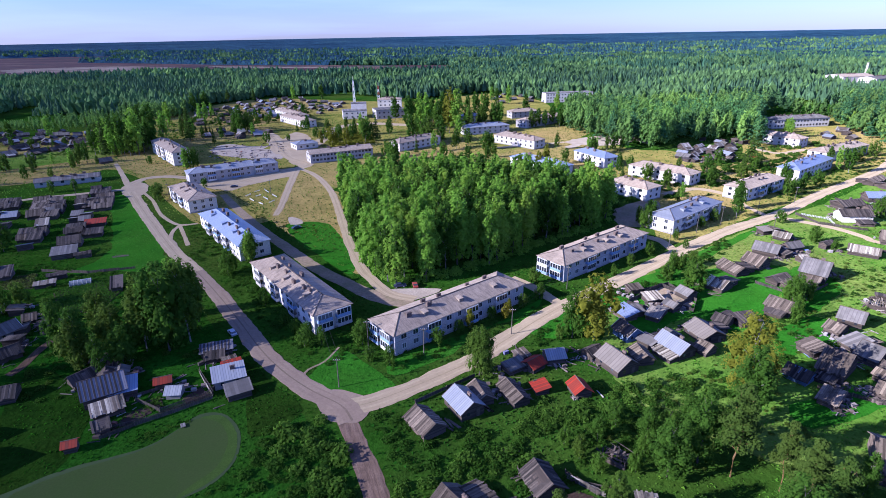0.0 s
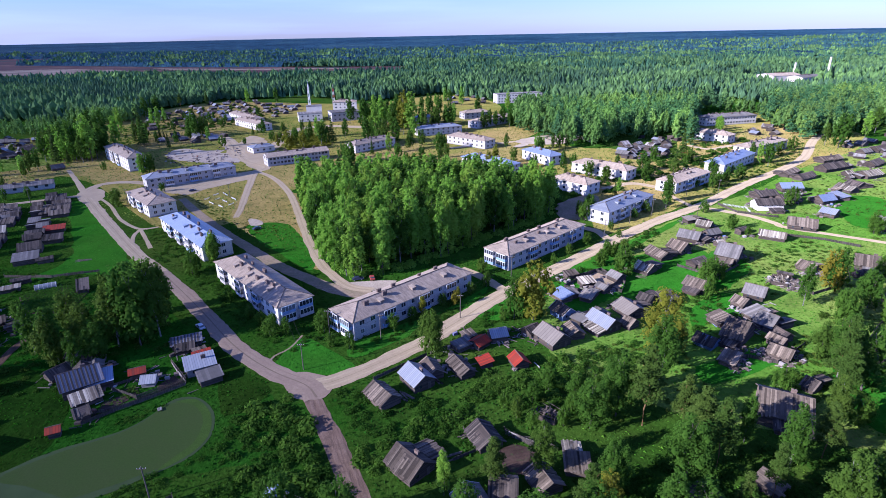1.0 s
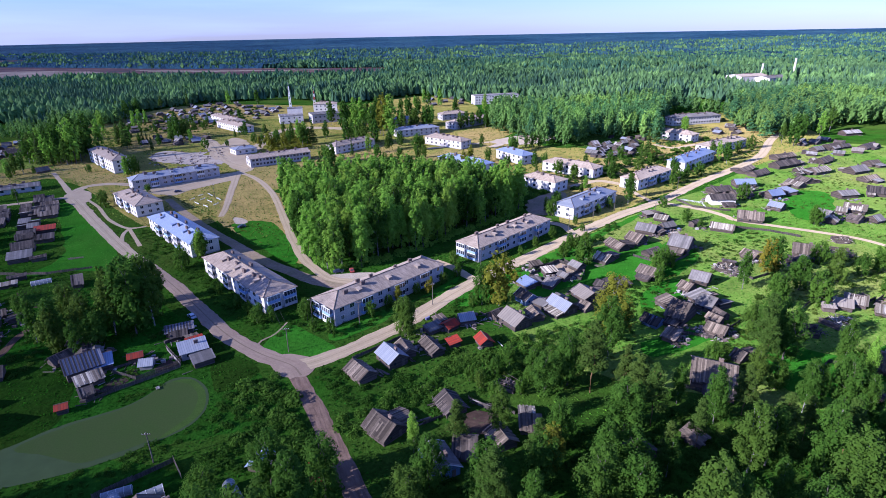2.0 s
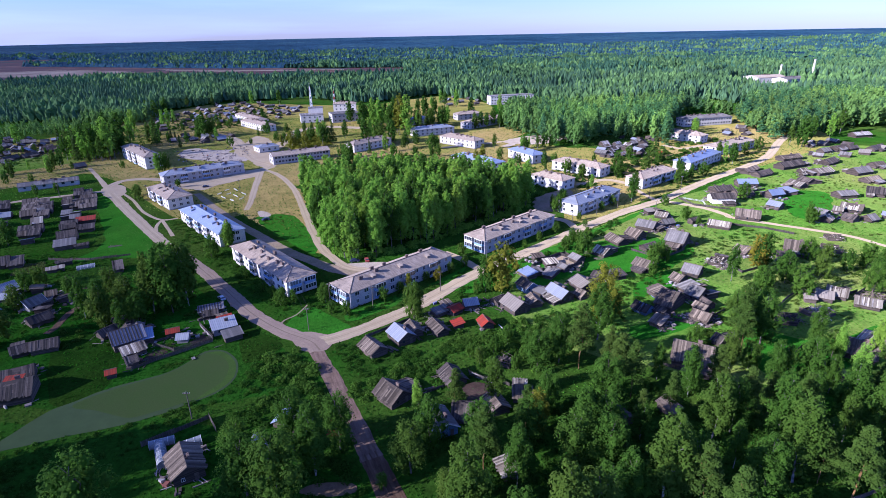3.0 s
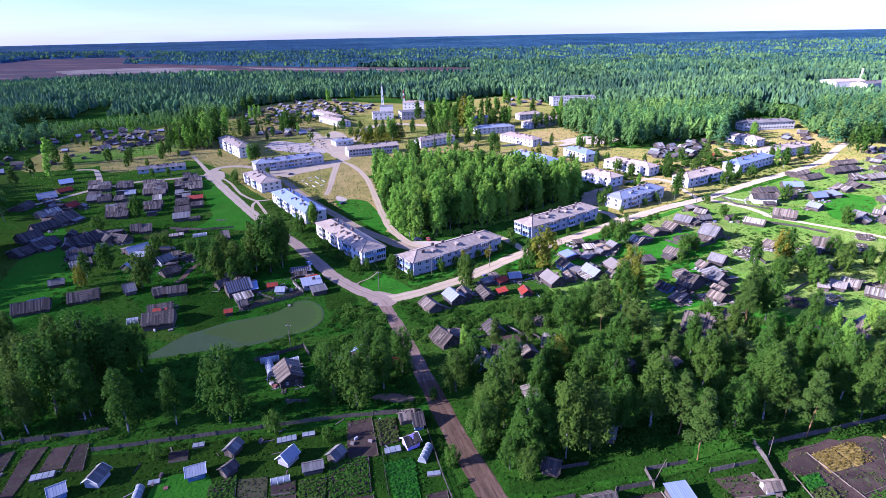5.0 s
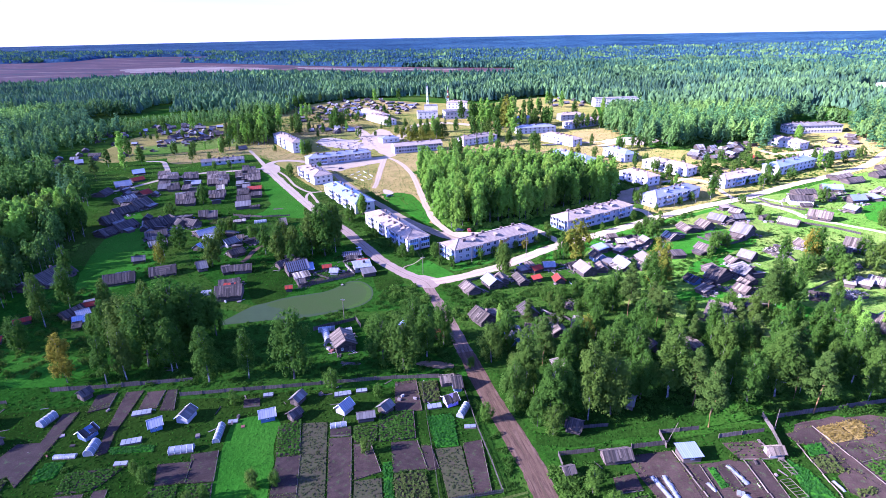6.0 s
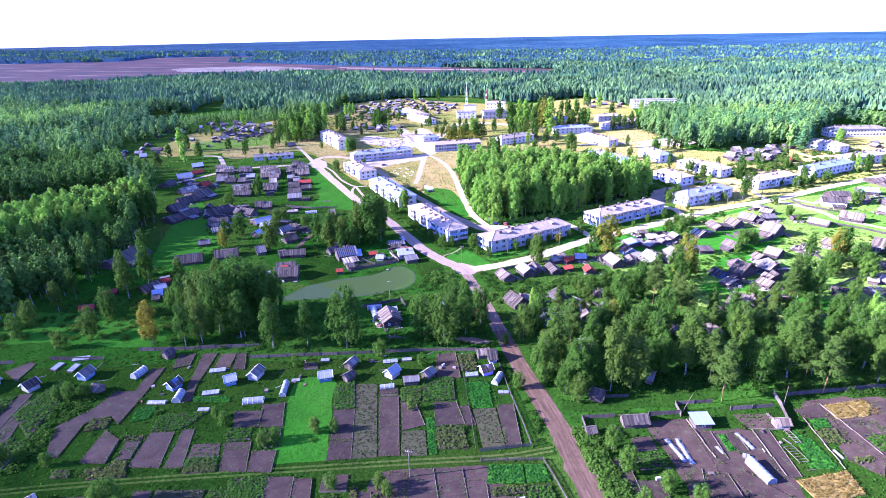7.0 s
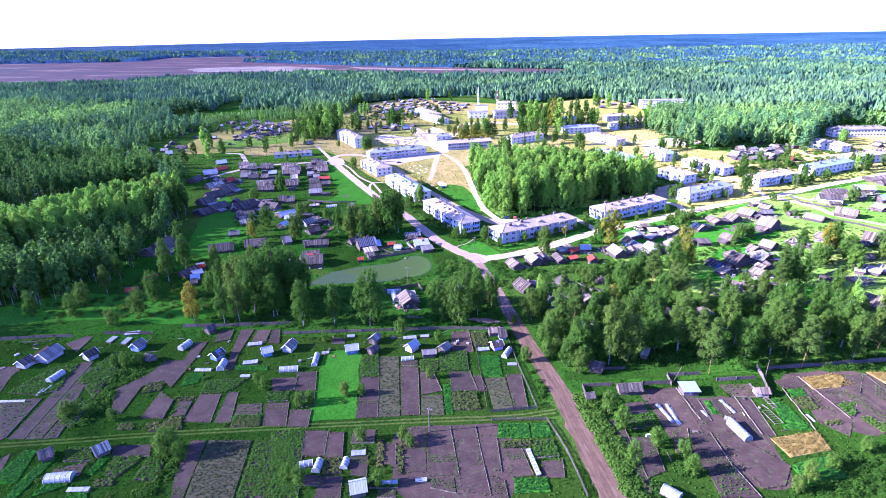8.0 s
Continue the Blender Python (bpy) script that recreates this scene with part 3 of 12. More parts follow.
def apartment_block(x, y, rz, L, W, H=6.4, storeys=2, roof="slate", wall="white", bays=0, balconies=(), rise=2.3, fine=True, seed=0, gable=False, rows=None, end=0, label=""):
    """A long block of flats; local x runs along the ridge, local -y is the front."""
    g = rgen(seed)
    rm = {"slate": SLATE, "blue": BLUEROOF, "white": WHITEROOF, "grey": GREYROOF}[roof]
    wm = {"white": BRICK, "grey": GREYWALL, "blue": BLUEWALL}[wall]
    for k in range(5):
        FOOTPRINTS.append((x + math.cos(radians(rz)) * L * (k - 2) / 5, y + math.sin(radians(rz)) * L * (k - 2) / 5, W / 2 + 1))
    t = thing("apartment_building", pose(x, y, 0, 0, 0, rz), label, "building", "blocks of flats")
    s = Mesh().box(-L / 2, L / 2, -W / 2, W / 2, -0.3, H)
    part("wall", s, wm, t)
    part("plinth", Mesh().box(-L / 2 - 0.06, L / 2 + 0.06, -W / 2 - 0.06, W / 2 + 0.06, -0.3, 0.55), CONCRETE, t, "grey concrete plinth")
    # roof with a fascia under its edge
    over = 0.55
    if rise <= 0.01:
        r = Mesh().box(-L / 2 - 0.2, L / 2 + 0.2, -W / 2 - 0.2, W / 2 + 0.2, H, H + 0.35)
        rf = part("roof", r, rm, t)
    else:
        e, p, q = hip_roof(L, W, H + 0.12, rise, over)
        r = Mesh()
        if gable:
            a = L / 2 + 0.3
            p, q = (-a, 0, H + 0.12 + rise), (a, 0, H + 0.12 + rise)
            e = [(-a, e[0][1], e[0][2]), (a, e[1][1], e[1][2]), (a, e[2][1], e[2][2]), (-a, e[3][1], e[3][2])]
            r.slab([e[0], e[1], q, p], 0.16).slab([e[2], e[3], p, q], 0.16)
            part("gable", Mesh().add([(-L / 2, -W / 2, H), (-L / 2, W / 2, H), (-L / 2, 0, H + rise * 0.97)], [(0, 2, 1)]).add([(L / 2, -W / 2, H), (L / 2, W / 2, H), (L / 2, 0, H + rise * 0.97)], [(0, 1, 2)]), wm, t)
        else:
            r.slab([e[0], e[1], q, p], 0.16).slab([e[2], e[3], p, q], 0.16).slab([e[1], e[2], q], 0.16).slab([e[3], e[0], p], 0.16)
        rf = part("roof", r, rm, t)
        b = W / 2 + over - 0.05
        z0 = e[0][2]
        part("eaves", Mesh().box(-L / 2 - 0.4, L / 2 + 0.4, -W / 2 - 0.4, W / 2 + 0.4, z0 - 0.12, z0 + 0.0), TIMBER, t)
        cap = Mesh().tube(p, q, 0.16, 0.16, 5)
        if not gable:
            for c, k in ((e[0], p), (e[3], p), (e[1], q), (e[2], q)):
                cap.tube(c, k, 0.12, 0.12, 5)
        part("ridge_cap", cap, TIMBER if roof != "blue" else BLUEROOF, rf, "dark ridge and hip capping")
        for i in range(max(2, int(L / 8))):
            cx = -L / 2 + W / 2 + (L - W) * (i + 0.5) / max(2, int(L / 8)) + g.uniform(-1, 1)
            for side in (-1, 1):
                if g.random() < 0.72:
                    cy = side * g.uniform(0.8, 2.6)
                    chimney(rf, cx + g.uniform(-1.5, 1.5), cy, H + rise * (1 - abs(cy) / (W / 2 + over)), g.uniform(0.6, 1.0))
        if fine:
            for i in range(int(L / 14)):
                cx = -L / 2 + W / 2 + (L - W) * (i + g.uniform(0.3, 0.7)) / int(L / 14)
                d = Mesh().box(-0.7, 0.7, -0.9, 0.9, -0.5, 0.75).slab([(-0.9, -1.1, 0.72), (0.9, -1.1, 0.72), (0.9, 1.1, 1.0), (-0.9, 1.1, 1.0)], 0.08)
                part("roof_hatch", d, rm, rf, "small roof hatch", pose(cx, -W / 4, H + rise * 0.5))
    # windows on all four faces
    sh = (H - 0.7) / storeys
    step = rows or (3.9 if fine else 4.7)
    n = max(3, int((L - 2) / step))
    for st in range(storeys):
        z = 0.7 + sh * st + 0.75
        for i in range(n):
            wx = -L / 2 + 1 + (L - 2) * (i + 0.5) / n
            for side, rot in ((-1, 0), (1, 180)):
                if side == -1 and any(abs(wx - bx) < 2.6 for bx in balconies):
                    continue
                if side == 1 and st == 0 and i % 4 == 2:
                    if fine:
                        dr = Mesh().box(-0.75, 0.75, -0.06, 0.06, 0, 2.1).box(-1.2, 1.2, -1.2, 0.0, 2.4, 2.55)
                        part("door", dr, TIMBER, t, "brown entrance door with a canopy", pose(wx, W / 2 + 0.03, 0.3, 0, 0, 180))
                    continue
                window(t, wx, side * (W / 2 + 0.03), z, rot, 1.9 if (i + st) % 3 else 1.4, 1.55, fine)
        m = max(2, int((W - 2) / 3.4))
        for i in range(m):
            wy = -W / 2 + 1 + (W - 2) * (i + 0.5) / m
            for side, rot in ((-1, -90), (1, 90)):
                if side == end:
                    continue
                window(t, side * (L / 2 + 0.03), wy, z, rot, 1.6, 1.55, fine)
    # glazed balconies, one above the other, with painted parapets
    for bx, by, rot in [(b, -W / 2, 0) for b in balconies] + [(end * L / 2, k, 90 * end) for k in ((-W / 4, W / 4) if end else ())]:
        for st in range(storeys):
            z = 0.65 + sh * st
            col = (WHITE, BLUEPAINT, WHITE, BLUEPAINT, GREYWALL, WHITE, BLUEPAINT, GREYWALL)[int(g.integers(0, 8))]
            bal = part("balcony", Mesh().box(-2.3, 2.3, -1.25, 0.0, 0, 0.16), CONCRETE, t, m=pose(bx, by, z, 0, 0, rot))
            par = Mesh().box(-2.3, 2.3, -1.25, -1.17, 0.16, 1.1).box(-2.3, -2.22, -1.17, 0, 0.16, 1.1).box(2.22, 2.3, -1.17, 0, 0.16, 1.1)
            part("parapet", par, col, bal, "painted balcony parapet")
            posts = Mesh()
            for k in range(5):
                posts.box(-2.3 + k * 1.12, -2.18 + k * 1.12, -1.25, -1.13, 1.1, sh - 0.1)
            part("glazing_frame", posts.box(-2.3, 2.3, -1.25, -1.13, sh - 0.2, sh), WHITE, bal)
            part("pane", Mesh().box(-2.18, 2.18, -1.21, -1.18, 1.1, sh - 0.2), GLASS, bal)
    for k in range(bays):
        bx = -L / 2 + L * (k + 0.5) / bays
        wd = L / bays * 0.22
        part("bay", Mesh().box(bx - wd, bx + wd, -W / 2 - 0.9, -W / 2 + 0.1, -0.3, H), wm, t)
    return t


ROOFS = {"plank": (PLANKROOF, "weathered plank"), "dark": (DARKROOF, "dark tarred"), "grey": (GREYROOF, "grey corrugated"), "white": (WHITEROOF, "pale metal"),
         "blue": (BLUEROOF, "blue metal"), "red": (REDROOF, "rusty red"), "tan": (TANROOF, "tan sheet"), "patch": (PATCHROOF, "patched sheet"), "stripe": (STRIPEROOF, "striped board")}
WALLS = {"log": (LOGWALL, "grey log walls"), "paint": (PAINTWALL, "pale board walls"), "blue": (BLUEWALL, "blue board walls"), "brick": (BRICK, "white brick walls"), "violet": (VIOLETWALL, "violet board walls")}


FOOTPRINTS = []


def board_courses(r, g, half, line, both, base, sag=0.0, wide=0.42):
    """Boards down a slope: uneven ends, some slipped or sunk, each joined to the next. line: eave y, z and ridge y, z.
    base: the plate's corners that the first boards join. Returns the shade of each new face."""
    y0, z0, y1, z1 = line
    shades = []
    for sg, edge in zip((1, -1) if both else (1,), base):
        x = -half + 0.02
        while x < half - 0.1:
            w = wide * g.uniform(0.65, 1.3)
            lo = g.uniform(-0.12, 0.05) if g.random() < 0.85 else g.uniform(0.08, 0.3)
            hi = 1.0 if g.random() < 0.9 else g.uniform(0.75, 0.95)
            d = sag * math.sin(math.pi * (x + half) / (2 * half))
            up = -0.03 if g.random() < 0.1 else g.uniform(0.0, 0.05)
            skew, xa, xb = g.uniform(-0.05, 0.05), x, min(x + w - 0.03, half)
            (ya, za), (yb, zb) = [(y0 + (y1 - y0) * t, z0 + (z1 - z0) * t - d * (0.4 + 0.6 * max(0.0, t)) + up) for t in (lo, hi)]
            q = [(xa, sg * ya, za), (xb, sg * ya, za), (xb + skew, sg * yb, zb), (xa + skew, sg * yb, zb)]
            k = len(r.v)
            r.slab(q if sg > 0 else q[::-1], 0.045)
            left, right = ((k, k + 3), (k + 1, k + 2)) if sg > 0 else ((k + 3, k), (k + 2, k + 1))
            f = (edge[0], left[0], left[1], edge[1])
            r.f.append(f if sg > 0 else f[::-1])
            shades += [int(g.choice((1, 2, 2, 3, 3, 4)))] * 6 + [1]
            edge = right
            x += w
    return shades


def ruin(x, y, rz, L, W, h=1.6, n=30, piece=None, label="collapsed shed, a heap of grey boards and beams"):
    """A fallen shed: stumps of walls, bare rafters and boards lying every way."""
    g = rgen(int(abs(x * 17.3 + y * 5.9) * 10))
    piece = piece or PLANKPIECE
    FOOTPRINTS.append((x, y, 0.5 * max(L, W)))
    t = thing("ruined_shed", pose(x, y, 0, 0, 0, rz), label, "shed", "houses and sheds")
    a, b = L / 2, W / 2
    for sg in (-1, 1):
        part("wall", Mesh().box(-a, a * g.uniform(0.2, 1.0), -0.1, 0.1, -0.2, h * g.uniform(0.45, 0.9)), LOGWALL, t, m=pose(0, sg * b, 0, sg * g.uniform(4, 16), 0, 0))
    part("wall", Mesh().box(-b, b, -0.1, 0.1, -0.2, h * g.uniform(0.4, 1.0)), LOGWALL, t, m=pose(-a, 0, 0, 0, 0, 90))
    for i in range(6):
        part("rafter", Mesh().tube((0, -b * g.uniform(0.8, 1.2), h * g.uniform(0.1, 0.7)), (g.uniform(-0.5, 0.5), b * g.uniform(0.5, 1.2), h * g.uniform(0.5, 1.2)), 0.09, 0.07, 5), TIMBER, t, m=pose(-a + L * i / 5, 0, 0))
    for i in range(n):
        k, w = g.uniform(1.2, 0.55 * max(L, W)), g.uniform(0.10, 0.26)
        cx, cy = g.normal(0, a * 0.55), g.normal(0, b * 0.55)
        cz = max(0.12, h * (0.85 - 0.5 * (abs(cx) / a + abs(cy) / b)))
        tilt = math.degrees(math.asin(min(0.9, 0.9 * cz / (k / 2)))) * g.uniform(-1, 1)
        part("board", Mesh().box(-k / 2, k / 2, -w, w, -0.02, 0.03), piece[int(g.integers(4))], t, m=pose(cx, cy, cz, g.uniform(-25, 25), tilt, g.choice((0, 90)) + g.normal(0, 28)))
    return t


def house(x, y, rz, L, W, h=None, rise=None, roof="plank", wall="log", name="shed", glazed=None, stack=None, lean=False):
    """A gabled or lean-to hut; local x runs along the ridge."""
    g = rgen(int(abs(x * 13.7 + y * 7.1) * 10))
    rm, rt = ROOFS[roof]
    FOOTPRINTS.append((x, y, 0.5 * max(L, W)))
    wm, wt_ = WALLS[wall]
    h = h if h is not None else (2.2 if name in ("cottage", "barn") else 1.75) * g.uniform(0.9, 1.1)
    rise = rise if rise is not None else (0.18 * W if lean else 0.31 * W) * g.uniform(0.8, 1.2)
    kind = {"shed": "shed", "cottage": "house", "summer_house": "house", "barn": "barn"}[name]
    size = "leaning " if name == "shed" and roof in ("plank", "dark") else "small " if L < 6 else "low "
    t = thing("lean_to" if lean and name == "shed" else name, pose(x, y, 0, g.uniform(-1.2, 1.2), g.uniform(-1.2, 1.2), rz), "%s%s with %s roof and %s" % (size, kind, rt, wt_), kind, "houses and sheds")
    a, b, o = L / 2, W / 2, 0.45
    s = Mesh()
    if lean:
        v = [(-a, -b, -0.3), (a, -b, -0.3), (a, b, -0.3), (-a, b, -0.3), (-a, -b, h), (a, -b, h), (a, b, h + rise), (-a, b, h + rise)]
        s.add(v, [(0, 3, 2, 1), (4, 5, 6, 7), (0, 1, 5, 4), (1, 2, 6, 5), (2, 3, 7, 6), (3, 0, 4, 7)])
        part("wall", s, wm, t)
        k = rise / W
        r = Mesh().slab([(-a - o, -b - o, h + 0.1 - k * o), (a + o, -b - o, h + 0.1 - k * o), (a + o, b + o, h + rise + 0.1 + k * o), (-a - o, b + o, h + rise + 0.1 + k * o)], 0.09)
        rf = part("roof", r, rm, t)
    else:
        v = [(-a, -b, -0.3), (a, -b, -0.3), (a, b, -0.3), (-a, b, -0.3), (-a, -b, h), (a, -b, h), (a, b, h), (-a, b, h), (-a, 0, h + rise), (a, 0, h + rise)]
        s.add(v, [(0, 3, 2, 1), (0, 1, 5, 4), (2, 3, 7, 6), (1, 2, 6, 9, 5), (3, 0, 4, 8, 7), (4, 5, 9, 8), (6, 7, 8, 9)])
        part("wall", s, wm, t)
        k = rise / b
        sag = g.uniform(0.0, 0.25) if roof in ("plank", "dark", "patch") else 0.0
        ez, rz_ = h + 0.1 - k * o, h + rise + 0.1
        r, n = Mesh(), 4
        for i in range(n + 1):
            xx, d = -a - o + (L + 2 * o) * i / n, sag * math.sin(math.pi * i / n)
            r.v += [Vector(p) for p in ((xx, -(b + o), ez - d * 0.4), (xx, 0, rz_ - d), (xx, b + o, ez - d * 0.4), (xx, b + o, ez - d * 0.4 - 0.1), (xx, 0, rz_ - d - 0.1), (xx, -(b + o), ez - d * 0.4 - 0.1))]
        for i in range(n):
            for j in range(6):
                r.f.append((i * 6 + (j + 1) % 6, i * 6 + j, (i + 1) * 6 + j, (i + 1) * 6 + (j + 1) % 6))
        r.f += [(0, 1, 4, 5), (1, 2, 3, 4), (n * 6 + 5, n * 6 + 4, n * 6 + 1, n * 6), (n * 6 + 4, n * 6 + 3, n * 6 + 2, n * 6 + 1)]
        rf = part("roof", r, rm, t)
        if sag < 0.12 and y < 260:
            part("ridge_board", Mesh().tube((-a - o, 0, rz_ - sag * 0.3), (a + o, 0, rz_ - sag * 0.3), 0.1, 0.1, 5), TIMBER if roof not in ("white", "blue") else rm, rf)
        if name != "shed":
            for xe in (-a - o - 0.03, a + o + 0.03):
                bb = Mesh()
                for dx in (-0.04, 0.04):
                    bb.v += [Vector(p) for p in ((xe + dx, -(b + o), ez - 0.15), (xe + dx, 0, rz_ - 0.15), (xe + dx, b + o, ez - 0.15), (xe + dx, b + o, ez + 0.08), (xe + dx, 0, rz_ + 0.08), (xe + dx, -(b + o), ez + 0.08))]
                bb.f = [(0, 1, 4, 5), (1, 2, 3, 4), (11, 10, 7, 6), (10, 9, 8, 7)] + [(j, j + 6, (j + 1) % 6 + 6, (j + 1) % 6) for j in range(6)]
                part("bargeboard", bb, WHITE if wall in ("paint", "violet", "blue") else TIMBER, rf)
    piece = {"plank": PLANKPIECE, "dark": DARKPIECE, "patch": PATCHPIECE}.get(roof)
    if piece and y < 330:
        n0 = len(r.f)
        line = (-b - o, h + 0.13 - rise / W * o, b + o, h + rise + 0.13 + rise / W * o) if lean else (-b - o, h + 0.13 - rise / b * o, 0.0, h + rise + 0.13)
        idx = [0] * n0 + board_courses(r, g, a + o, line, not lean, ((0, 3),) if lean else ((0, 1), (2, 1)), 0.0 if lean else sag, 0.42 if y < 140 else 0.6)
        old, rf.data = rf.data, r.mesh("roof", rm)
        bpy.data.meshes.remove(old)
        for pm in piece:
            rf.data.materials.append(pm)
        rf.data.polygons.foreach_set("material_index", np.array(idx, np.int32))
    if roof == "stripe":
        sl = math.atan2(rise, W if lean else b)
        for i in range(int((L + 0.6) / 0.9)):
            for sg in ((1,) if lean else (1, -1)):
                run = (W if lean else b) + o
                bt = Mesh().box(-0.2, 0.2, -run / math.cos(sl) / 2, run / math.cos(sl) / 2, 0.0, 0.06)
                cy = 0.0 if lean else -sg * run / 2
                cz = h + rise / 2 + 0.11 if lean else h + 0.11 + rise * (1 - run / (2 * b))
                part("cover_board", bt, DARKROOF, rf, "dark cover board", pose(-a - 0.1 + 0.9 * i, cy, cz, math.degrees(sl) * sg, 0, 0))
    if glazed is None:
        glazed = name in ("cottage", "summer_house")
    if glazed:
        for i in range(max(1, int(L / 3))):
            wx = -a + L * (i + 0.5) / max(1, int(L / 3))
            window(t, wx, -b - 0.03, 0.9, 0, 0.9, 1.0, y < 60)
        window(t, a + 0.03, -b * 0.4, 0.9, 90, 0.8, 0.95, y < 60)
    if y < 140:
        part("door", Mesh().box(-0.45, 0.45, -0.05, 0.05, 0, 1.9), TIMBER, t, "plank door", pose(-a - 0.04, -b * 0.35, 0.05, 0, 0, -90) if not glazed else pose(a + 0.04, b * 0.45, 0.05, 0, 0, 90))
    if stack or (stack is None and name in ("cottage", "barn") and L > 7):
        chimney(rf, a * 0.3, b * 0.25, h + rise * 0.85, 0.6)
    return t


def greenhouse(x, y, rz, L, W, h=2.0, label="arched greenhouse covered with white plastic film"):
    """An arched tunnel on hoops."""
    t = thing("greenhouse", pose(x, y, 0, 0, 0, rz), label, "greenhouse", "greenhouses")
    n, a = 9, L / 2
    arc = [(-math.cos(math.pi * i / n) * W / 2, math.sin(math.pi * i / n) ** 0.75 * h) for i in range(n + 1)]
    s = Mesh()
    m = max(3, int(L / 1.2))
    for j in range(m + 1):
        s.v.extend([Vector((-a + L * j / m, py, pz * (1 + 0.02 * (j % 2)))) for py, pz in arc])
    for j in range(m):
        for i in range(n):
            k = j * (n + 1) + i
            s.f.append((k, k + 1, k + n + 2, k + n + 1))
    s.f.append(tuple(range(n + 1)))
    s.f.append(tuple(range(m * (n + 1) + n, m * (n + 1) - 1, -1)))
    part("film", s, POLY, t)
    for j in range(0, m + 1):
        hp = Mesh()
        xx = -a + L * j / m
        hp.pipe([(xx, y0 * 1.01, z0 * 1.03) for y0, z0 in arc], 0.035, 4)
        part("hoop", hp, WHITE, t)
    for sy in (-1, 1):
        part("base_board", Mesh().box(-a, a, sy * (W / 2 + 0.03) - 0.03, sy * (W / 2 + 0.03) + 0.03, 0, 0.25), TIMBER, t)
    return t


def covered_row(x0, y0, x1, y1, w):
    """A crumpled white fleece laid over a row of plants, weighted down with boards."""
    g = rgen(int(abs(x0 * 31 + y0 * 57) * 10))
    L = math.hypot(x1 - x0, y1 - y0)
    t = thing("covered_row", pose(x0, y0, 0, 0, 0, math.degrees(math.atan2(y1 - y0, x1 - x0))), "crumpled white fleece over a row of plants", "row cover", "row covers")
    n, m, s = max(6, int(L / 0.4)), 6, Mesh()
    for i in range(n + 1):
        u = i / n
        mid, hw, hh = g.normal(0, 0.06), w / 2 * g.uniform(0.8, 1.15), (0.42 if 0 < i < n else 0.05) * g.uniform(0.6, 1.2)
        for j in range(m + 1):
            v = -1 + 2 * j / m
            s.v.append(Vector((L * u + g.normal(0, 0.04), mid + hw * v, 0.03 + hh * max(0.0, 1 - v * v) + g.uniform(0, 0.05))))
    for i in range(n):
        for j in range(m):
            k = i * (m + 1) + j
            s.f.append((k, k + m + 1, k + m + 2, k + 1))
    part("fleece", s, POLY, t)
    for sg in (-1, 1):
        part("weight_board", Mesh().box(0.1, L * g.uniform(0.5, 0.95), -0.06, 0.06, 0.12, 0.2), TIMBER, t, m=pose(0, sg * w * 0.52, 0, 0, 0, g.uniform(-1.5, 1.5)))
    return t


def bean_poles(x, y, rz, L, W):
    """A bare timber frame of rails and cross bars over a bed."""
    t = thing("bean_trellis", pose(x, y, 0, 0, 0, rz), "bare grey timber trellis over a vegetable bed", "trellis", "trellises")
    a, b, n = L / 2, W / 2, int(L / 0.8)
    for sg in (-1, 1):
        part("rail", Mesh().box(-a, a, sg * b - 0.05, sg * b + 0.05, 0.45, 0.55), TIMBER, t)
    for i in range(n + 1):
        part("bar", Mesh().box(-0.04, 0.04, -b, b, 0.55, 0.61), TIMBER, t, m=pose(-a + L * i / n, 0, 0))
    for sx in (-1, 1):
        for sg in (-1, 1):
            part("post", Mesh().box(sx * a - 0.05, sx * a + 0.05, sg * b - 0.06, sg * b + 0.06, -0.1, 0.45), TIMBER, t)
    return t


def cold_frame(x, y, rz, L, W):
    """A low bed under glass or film."""
    t = thing("cold_frame", pose(x, y, 0, 0, 0, rz), "low garden frame with a pale film cover", "cold frame", "cold frames")
    a, b = L / 2, W / 2
    part("box", Mesh().box(-a, a, -b, -b + 0.06, 0, 0.5).box(-a, a, b - 0.06, b, 0, 0.7).box(-a, -a + 0.06, -b, b, 0, 0.5).box(a - 0.06, a, -b, b, 0, 0.5), TIMBER, t)
    n = max(2, int(L / 1.2))
    for i in range(n):
        x0, x1 = -a + L * i / n + 0.05, -a + L * (i + 1) / n - 0.05
        part("cover", Mesh().slab([(x0, -b - 0.05, 0.52), (x1, -b - 0.05, 0.52), (x1, b + 0.05, 0.74), (x0, b + 0.05, 0.74)], 0.05), POLY, t)
    return t


